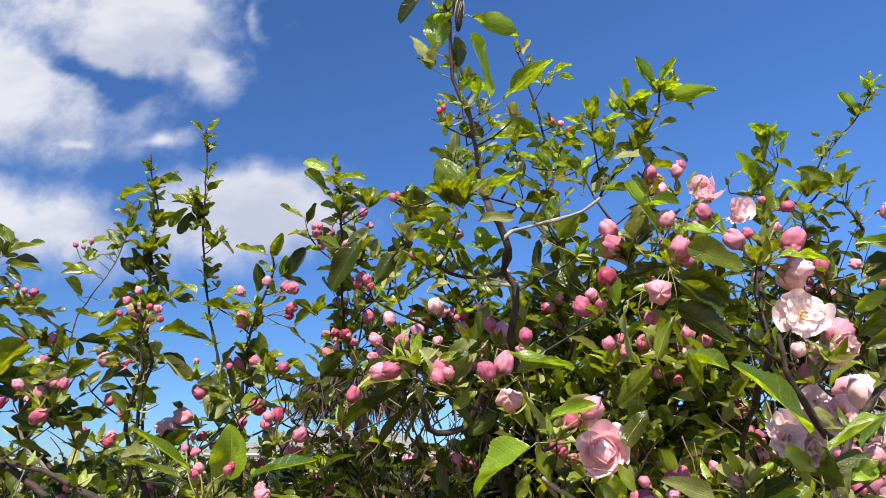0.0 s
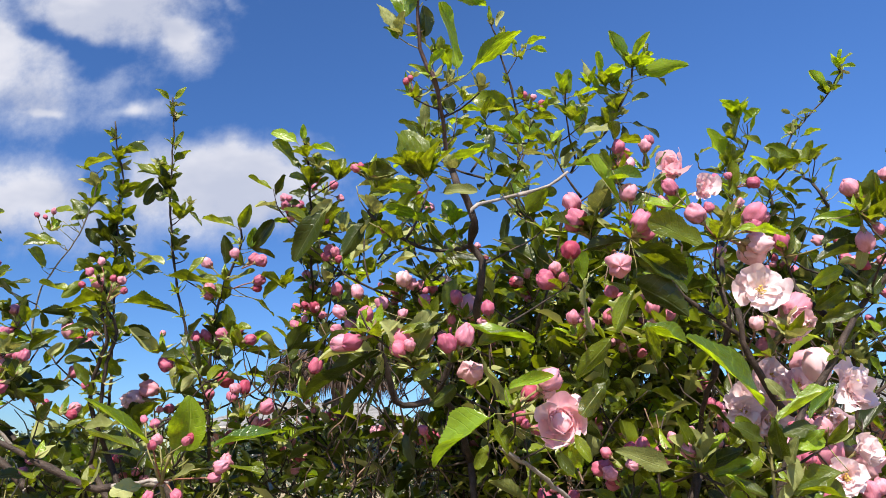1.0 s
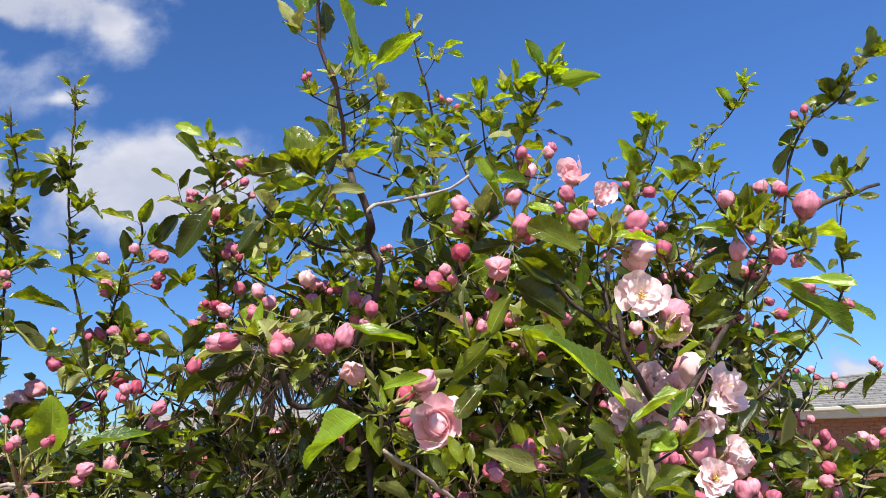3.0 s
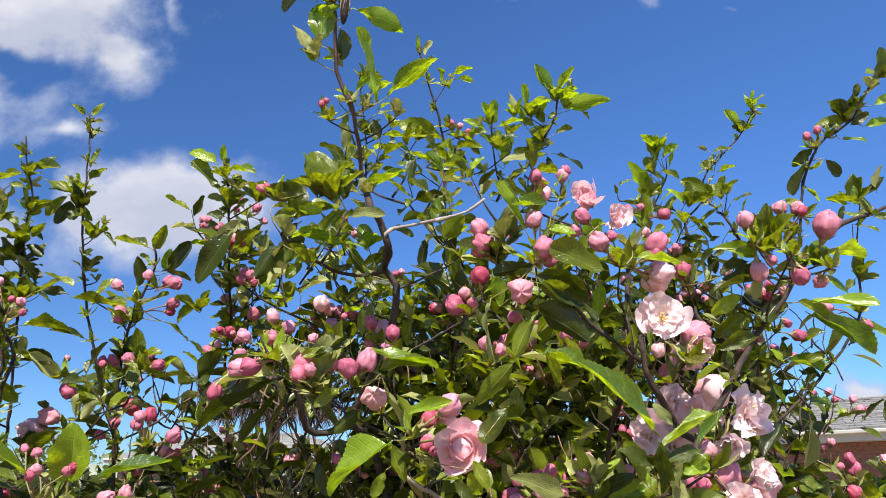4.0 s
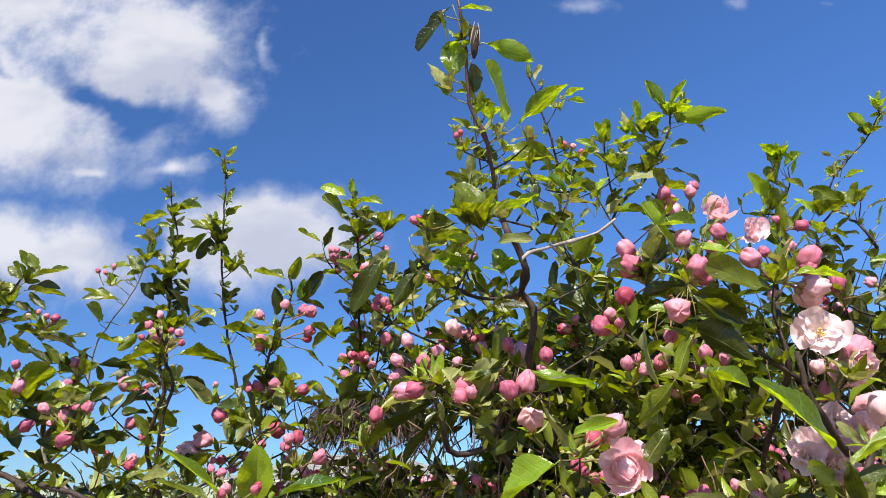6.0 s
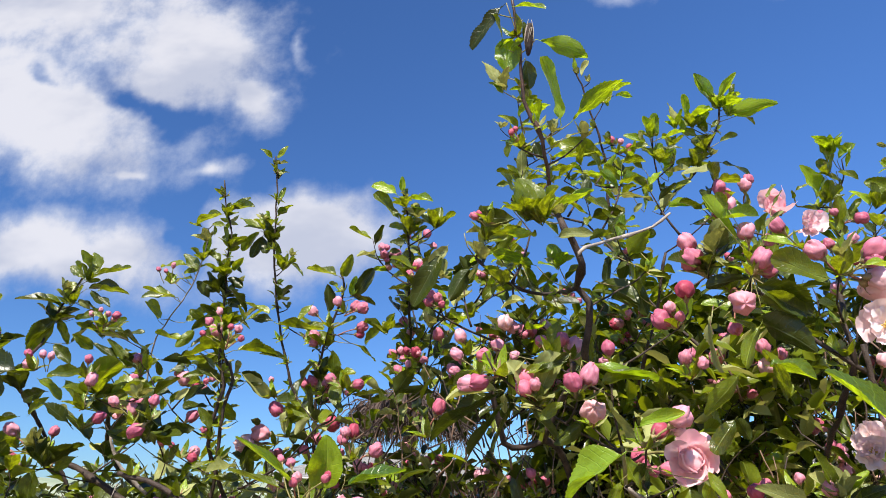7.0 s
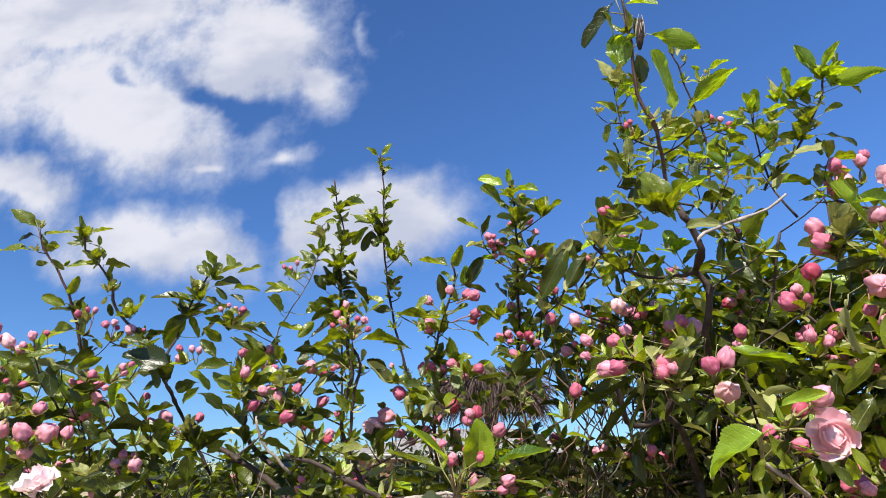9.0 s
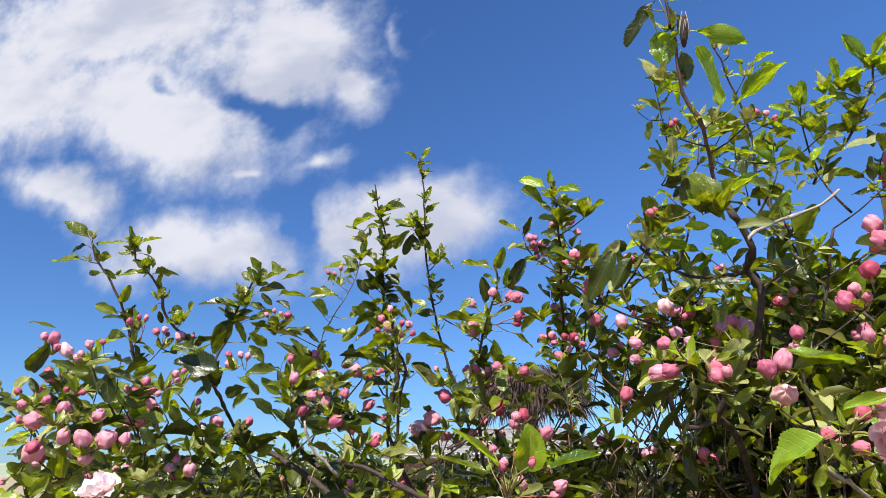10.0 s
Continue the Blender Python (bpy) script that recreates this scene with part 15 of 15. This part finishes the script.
# low leafy shoots in the front of the crown
low = random.Random(23)
for k in range(18):
    q = Vector((low.uniform(0.10, 0.46), low.uniform(0.66, 0.84), low.uniform(1.38, 1.47)))
    spray(BARK, 0.0015, q, q + Vector((low.uniform(-0.04, 0.04), low.uniform(-0.03, 0.01), low.uniform(0.06, 0.11))), 8, 0.040, 1, 0.006, 400 + k)
tuft(LEAF, 0.629, 0.700, 1.953, 0.034, (0.5, -0.4, 0.75), 6)
tuft(LEAF_SHADED, 0.605, 0.712, 1.915, 0.03, (-0.3, -0.5, 0.8), 5)
tuft(LEAF_PALE, 0.622, 0.704, 1.942, 0.018, (0.2, -0.5, 0.8), 5)
leaf(LEAF_YOUNG, (0.0078, 0.5476, 1.951), (0.0402, 0.5361, 1.94), 0.0111, (0.0, -0.5, 0.85), 0)
# younger buds that crowd the same flower heads
grown = random.Random(17)
for foot, mid, r in [h for h in HEADS if h[2] > 0.0045]:
    if grown.random() < 0.42:
        d = (mid - foot).normalized() + Vector((grown.uniform(-1, 1), grown.uniform(-1, 0.6), grown.uniform(-0.7, 0.8))) * 0.8
        q = foot + d.normalized() * max(0.012, (mid - foot).length * grown.uniform(0.7, 1.0))
        if (q - mid).length > r * 1.3:
            bud(grown.choice(("pink", "red", "pink")), q.x, q.y, q.z, r * grown.uniform(0.6, 0.95), foot)
tagged(part("leaf_stalk", mesh_from("leaf_stalk", *FOOTS, STALK), tree, tree_inv), kind="stuff")


def dry_husk(top, foot, tie):
    """A dark dry husk, swollen in the middle, ribbed with pale sticks, that hangs from the shoot by a short thread."""
    top, foot, tie = Vector(top), Vector(foot), Vector(tie)
    ob = tagged(new("dry_husk"), "dark brown dry husk with pale ribs hanging from the shoot", "husk")
    ob.location = top
    down = foot - top
    side = down.orthogonal().normalized()
    out = down.normalized().cross(side)
    line = [down * (i / 12) for i in range(13)]
    swell = [0.0012 + 0.0030 * math.sin(math.pi * min(1, (i + 0.6) / 12.6)) ** 0.7 for i in range(13)]
    part("body", mesh_from("body", *tube(line, [w * (1 + 0.12 * noise.noise(Vector((i * 0.9, 1, 4)))) for i, w in enumerate(swell)], 12), HUSK), ob)
    r = random.Random(12)
    for k in range(9):
        a = 2 * math.pi * k / 9 + r.uniform(-0.3, 0.3)
        t0, t1 = r.uniform(-0.14, 0.2), r.uniform(0.45, 0.8)
        rib = []
        for i in range(6):
            t = t0 + (t1 - t0) * i / 5
            w = 0.0016 + 0.0029 * math.sin(math.pi * max(0.0, min(1, t + 0.05))) ** 0.7
            rib.append(down * t + (side * math.cos(a + 0.1 * i) + out * math.sin(a + 0.1 * i)) * w)
        part("rib", mesh_from("rib", *tube(rib, [0.0003, 0.0005, 0.0005, 0.0004, 0.0004, 0.0003], 5), BARK_PALE), ob)
    part("thread", mesh_from("thread", *tube(spline([tie - top, (tie - top) * 0.5 + Vector((0, 0, 0.002)), Vector((0, 0, 0))], 0.004), [0.0005] * 40, 5), BARK_TAN), ob)


dry_husk((0.0246, 0.5684, 1.946), (0.0219, 0.5757, 1.914), (0.013, 0.5728, 1.934))


# ---- ground, hills, house and planting behind ----
def ground_sheet():
    verts, faces, n = [], [], 60
    for i in range(n + 1):
        for j in range(n + 1):
            x, y = ((i / n * 2 - 1) ** 3) * 1500, ((j / n * 2 - 1) ** 3) * 1500
            far = max(0.0, math.hypot(x, y) - 3)
            verts.append((x, y, 0.12 * noise.noise(Vector((x * 0.08, y * 0.08, 0))) * min(1, far / 10)))
    for i in range(n):
        for j in range(n):
            a = i * (n + 1) + j
            faces.append((a, a + n + 1, a + n + 2, a + 1))
    # unseen dark disc below the tree, added to weaken light bounced up from straw
    bed, rim = [(0.1, 1.0, 0.09)], 40
    for k in range(rim):
        a = 2 * math.pi * k / rim
        q = Vector((math.cos(a), math.sin(a), 0))
        bed.append((0.1 + q.x * 2.0, 1.0 + q.y * 1.7 + 0.12 * noise.noise(q * 2), 0.03))
    for k in range(rim):
        a = 2 * math.pi * k / rim
        bed.append((0.1 + math.cos(a) * 2.2, 1.0 + math.sin(a) * 1.9, -0.15))
    fans = [(0, 1 + k, 1 + (k + 1) % rim) for k in range(rim)] + [(1 + k, 1 + rim + k, 1 + rim + (k + 1) % rim, 1 + (k + 1) % rim) for k in range(rim)]
    tagged(new("added_soil_bed", mesh_from("added_soil_bed", bed, fans, ADDED_SOIL)), "unseen dark soil bed added under the crab apple to cut bounced light", "garden bed", kind="structure")
    tagged(new("ground", mesh_from("ground", verts, faces, STRAW)), "dry straw-coloured grass ground", "ground", kind="structure")


def hills():
    verts, faces, n = [], [], 80
    for i in range(n + 1):
        a = radians(-75 + 80 * i / n)
        top = 26 * (0.45 + 0.55 * noise.noise(Vector((i * 0.09, 3.3, 0)))) * math.sin(math.pi * i / n) ** 0.5 + 3
        for d, h in ((640, -1.0), (700, 0.55), (780, 1.0), (1000, -1.0)):
            verts.append((math.sin(a) * d, math.cos(a) * d, h * top if h > 0 else -2))
    for i in range(n):
        for k in range(3):
            b = i * 4 + k
            faces.append((b, b + 4, b + 5, b + 1))
    tagged(new("backdrop", mesh_from("backdrop", verts, faces, HILL)), "low pale green hills in the distance", "hills", kind="structure")


def box(w, d, h, bevel=0.0):
    bm = bmesh.new()
    bmesh.ops.create_cube(bm, size=1.0, matrix=Matrix.Diagonal((w, d, h, 1)))
    if bevel:
        bmesh.ops.bevel(bm, geom=bm.edges[:], offset=bevel, segments=1, affect="EDGES")
    return bm


def block(name, w, d, h, mat, parent, m, label="", bevel=0.0):
    bm = box(w, d, h, bevel)
    me = bpy.data.meshes.new(name)
    bm.to_mesh(me)
    bm.free()
    me.materials.append(mat)
    return part(name, me, parent, m, label)


def brick_house(where, length, depth, eave, ridge, openings, near, label):
    """A long single-storey brick house: x along its front, y away from the camera, the front wall at y = 0."""
    house = tagged(new("house"), label, "house", "houses")
    house.matrix_basis = where
    edges, x = [], 0.0
    for mid, w, sill in openings:
        edges.append((x, mid - w / 2))
        x = mid + w / 2
    edges.append((x, length))
    for a, b in edges:
        block("wall", b - a, 0.24, eave, MORTAR, house, pose((a + b) / 2, 0.12, eave / 2))
    for mid, w, sill in openings:
        if sill > 0.3:
            block("wall", w, 0.24, sill, MORTAR, house, pose(mid, 0.12, sill / 2))
        block("lintel", w, 0.24, eave - 2.1, MORTAR, house, pose(mid, 0.12, (eave + 2.1) / 2))
        tall = 2.1 - max(sill, 0.05)
        win = block("window" if sill > 0.3 else "door", w - 0.1, 0.03, tall - 0.1, GLASS, house, pose(mid, 0.16, 2.1 - tall / 2))
        for dx in (-w / 2 + 0.03, 0, w / 2 - 0.03):
            block("frame", 0.06, 0.07, tall - 0.06, CREAM, win, pose(dx, -0.02, 0))
        for dz in (-tall / 2 + 0.03, tall / 2 - 0.03):
            block("frame", w, 0.075, 0.06, CREAM, win, pose(0, -0.02, dz))
        if sill > 0.3:
            block("sill", w + 0.1, 0.14, 0.07, BRICK, house, pose(mid, -0.05, sill - 0.01))
    block("wall", 0.24, depth - 0.48, eave, BRICK, house, pose(0.12, depth / 2, eave / 2))
    block("wall", 0.24, depth - 0.48, eave, BRICK, house, pose(length - 0.12, depth / 2, eave / 2))
    block("wall", length, 0.24, eave, BRICK, house, pose(length / 2, depth - 0.12, eave / 2))
    o = 0.55
    block("soffit", length + 2 * o, depth + 2 * o, 0.04, CREAM, house, pose(length / 2, depth / 2, eave + 0.02))
    block("fascia", length + 2 * o + 0.06, 0.03, 0.24, CREAM, house, pose(length / 2, -o - 0.015, eave + 0.12))
    block("gutter", length + 2 * o + 0.1, 0.11, 0.09, CREAM, house, pose(length / 2, -o - 0.09, eave + 0.2), bevel=0.02)
    # hip roof of overlapping tile courses
    foot, top = eave + 0.25, ridge
    half = depth / 2 + o
    roof = part("roof", mesh_from("roof", [(-o, -o, foot), (length + o, -o, foot), (length + o, depth + o, foot), (-o, depth + o, foot), (depth / 2, depth / 2, top), (length - depth / 2, depth / 2, top)],
                [(0, 1, 5, 4), (1, 2, 5), (2, 3, 4, 5), (3, 0, 4)], ROOF_TILE, smooth=False), house, None, "grey weathered roof tiles")
    courses = 15
    for i in range(courses):
        t0, t1 = i / courses, (i + 1.15) / courses
        pts = []
        for t, lift in ((t0, 0.055), (t1, 0.025)):
            y, z = -o + half * t, foot + (top - foot) * t + lift
            pts.append((-o + half * t, y, z))
            pts.append((length + o - half * t, y, z))
        verts, faces = [], []
        span = pts[1][0] - pts[0][0]
        n = max(4, int(span / 0.33))
        for k in range(n):
            xa, xb = k / n, (k + 0.97) / n
            jig = rng.uniform(-0.008, 0.012)
            b = len(verts)
            for x0 in (xa, xb):
                verts += [(pts[0][0] + span * x0, pts[0][1], pts[0][2] + jig), (pts[2][0] + (pts[3][0] - pts[2][0]) * x0, pts[2][1], pts[2][2] + jig), (pts[0][0] + span * x0, pts[0][1], pts[0][2] + jig - 0.05)]
            faces += [(b, b + 3, b + 4, b + 1), (b + 2, b + 5, b + 3, b)]
        part("tile_course", mesh_from("tile_course", verts, faces, ROOF_TILE, smooth=False), roof)
    block("ridge_cap", length - depth, 0.28, 0.1, ROOF_TILE, house, pose(length / 2, depth / 2, ridge + 0.04), bevel=0.03)
    # bricks on the near stretch of the front
    me = bpy.data.meshes.new("brick")
    bm = box(0.23, 0.02, 0.076, 0.004)
    bm.to_mesh(me)
    bm.free()
    me.materials.append(BRICK)
    count, verts, faces = 0, [], []
    cube = [v.co.copy() for v in me.vertices]
    polys = [tuple(p.vertices) for p in me.polygons]
    for row in range(int(eave / 0.086)):
        z = 0.05 + row * 0.086
        for k in range(int(length / 0.24)):
            x = 0.14 + k * 0.24 + 0.12 * (row % 2)
            if x > length - 0.12 or any(abs(x - mid) < w / 2 + 0.12 and sill - 0.05 < z < 2.14 for mid, w, sill in openings):
                continue
            if near < x < near + 2.6 and z > 1.2 and count < 290:
                part("brick", me, house, pose(x, -0.006, z))
                count += 1
            else:
                b = len(verts)
                verts += [c + Vector((x, -0.006, z)) for c in cube]
                faces += [tuple(b + i for i in p) for p in polys]
    tagged(part("brickwork", mesh_from("brickwork", verts, faces, BRICK, smooth=False), house), kind="stuff")


def blade_cloud(count, place, long, wide, mat, seed, droop):
    """Many small leaf blades in one mesh; place(r) gives a spot and a way."""
    r = random.Random(seed)
    verts, faces, uvs = [], [], []
    for _ in range(count):
        q, d = place(r)
        side = d.cross(Vector((r.uniform(-1, 1), r.uniform(-1, 1), r.uniform(-1, 1)))).normalized() * wide * r.uniform(0.6, 1.2)
        l = long * r.uniform(0.6, 1.2)
        b = len(verts)
        mid = q + d * l * 0.5
        verts += [q, mid + side, q + d * l + Vector((0, 0, -droop * l)), mid - side]
        uvs += [(0, 0.5), (0.5, 1), (1, 0.5), (0.5, 0)]
        faces.append((b, b + 1, b + 2, b + 3))
    return mesh_from("foliage", verts, faces, mat, uvs)


def shrub(x, y, high, wide, mat, seed, label, count=2600, group=""):
    ob = tagged(new("shrub"), label, "shrub", group)
    ob.location = (x, y, 0)
    r = random.Random(seed)
    lumps = [(Vector((r.uniform(-1, 1) * wide * 0.36, r.uniform(-1, 1) * wide * 0.3, high * r.uniform(0.4, 0.82))), wide * r.uniform(0.16, 0.3)) for _ in range(16)]

    def place(rr):
        c, s = rr.choice(lumps)
        d = Vector((rr.gauss(0, 1), rr.gauss(0, 1), rr.gauss(0, 1) + 0.2)).normalized()
        return c + d * s * rr.uniform(0.5, 1.05), (d + Vector((rr.uniform(-1, 1), rr.uniform(-1, 1), rr.uniform(-1, 1))) * 0.8).normalized()

    for c, s in lumps[:7]:
        verts, faces = tube(spline([Vector((0, 0, 0)), Vector((c.x * 0.4, c.y * 0.4, c.z * 0.5)), c], 0.1), [0.03 - 0.022 * i / 40 for i in range(len(spline([Vector((0, 0, 0)), Vector((c.x * 0.4, c.y * 0.4, c.z * 0.5)), c], 0.1)))], 5)
        part("stem", mesh_from("stem", verts, faces, BARK), ob)
    tagged(part("crown", blade_cloud(count, place, 0.13, 0.03, mat, seed, 0.2), ob), kind="stuff")


def palm(x, y, high):
    """A palm with a shaggy skirt of dead brown fronds and a small green head."""
    ob = tagged(new("palm_tree"), "palm with a shaggy skirt of dead brown fronds", "tree")
    ob.location = (x, y, 0)
    verts, faces = tube(spline([Vector((0, 0, 0)), Vector((0.05, 0, high * 0.5)), Vector((0, 0, high))], 0.15), [0.17 + 0.02 * math.sin(i * 2.1) for i in range(len(spline([Vector((0, 0, 0)), Vector((0.05, 0, high * 0.5)), Vector((0, 0, high))], 0.15)))], 10)
    part("trunk", mesh_from("trunk", verts, faces, THATCH), ob)

    def skirt(r):
        a, t = r.uniform(0, 6.28), r.random() ** 0.7
        rad = 0.25 + 1.3 * t * r.uniform(0.7, 1)
        q = Vector((math.cos(a) * rad, math.sin(a) * rad * 0.8, high - 0.15 - 0.5 * t + r.uniform(-0.4, 0.3)))
        return q, Vector((math.cos(a) * 0.7, math.sin(a) * 0.7, r.uniform(-1.3, 0.1))).normalized()

    def strands(r):
        a = r.uniform(0, 6.28)
        rad = r.uniform(0.2, 1.4)
        return Vector((math.cos(a) * rad, math.sin(a) * rad, high - 0.5 + r.uniform(-0.3, 0.1))), Vector((r.uniform(-0.12, 0.12), r.uniform(-0.12, 0.12), -1)).normalized()

    tagged(part("skirt", blade_cloud(3600, skirt, 0.5, 0.018, THATCH, 5, 0.35), ob, None, "dead brown hanging fronds"), kind="stuff")
    tagged(part("hanging_fibre", blade_cloud(110, strands, 1.0, 0.012, THATCH, 6, 0.0), ob), kind="stuff")


ground_sheet()
hills()
brick_house(pose(0.03, 31.28, 0, 0, 0, math.degrees(math.atan2(-0.82, 0.572))), 25.0, 8.4, 2.33, 3.66, [(6.5, 1.8, 0.9), (11.6, 1.0, 0.05), (15.4, 2.4, 0.8), (20.3, 1.9, 0.9)], 16.7,
            "long single-storey red brick house with grey tiled hip roof")
brick_house(pose(-14.56, 38.12, 0, 0, 0, 6), 13.0, 8.0, 2.4, 4.15, [(3.2, 1.6, 0.9), (9.4, 1.6, 0.9)], 99.0, "low brick house with grey tiled hip roof, half hidden by shrubs")
palm(-3.15, 17.6, 4.15)
shrub(-4.6, 10.4, 1.75, 2.6, SHRUB, 21, "yellow-green leafy garden shrub beyond the crab apple")
shrub(-2.9, 12.0, 1.9, 2.6, SHRUB_SHADED, 22, "dark green rounded garden shrub, shade put into its leaf colour", group="garden shrubs")
shrub(-0.9, 13.5, 1.7, 3.0, SHRUB_SHADED, 23, "dark green rounded garden shrub, shade put into its leaf colour", group="garden shrubs")
shrub(-8.4, 13.0, 1.45, 2.4, SHRUB_SHADED, 24, "dark green rounded garden shrub, shade put into its leaf colour", group="garden shrubs")
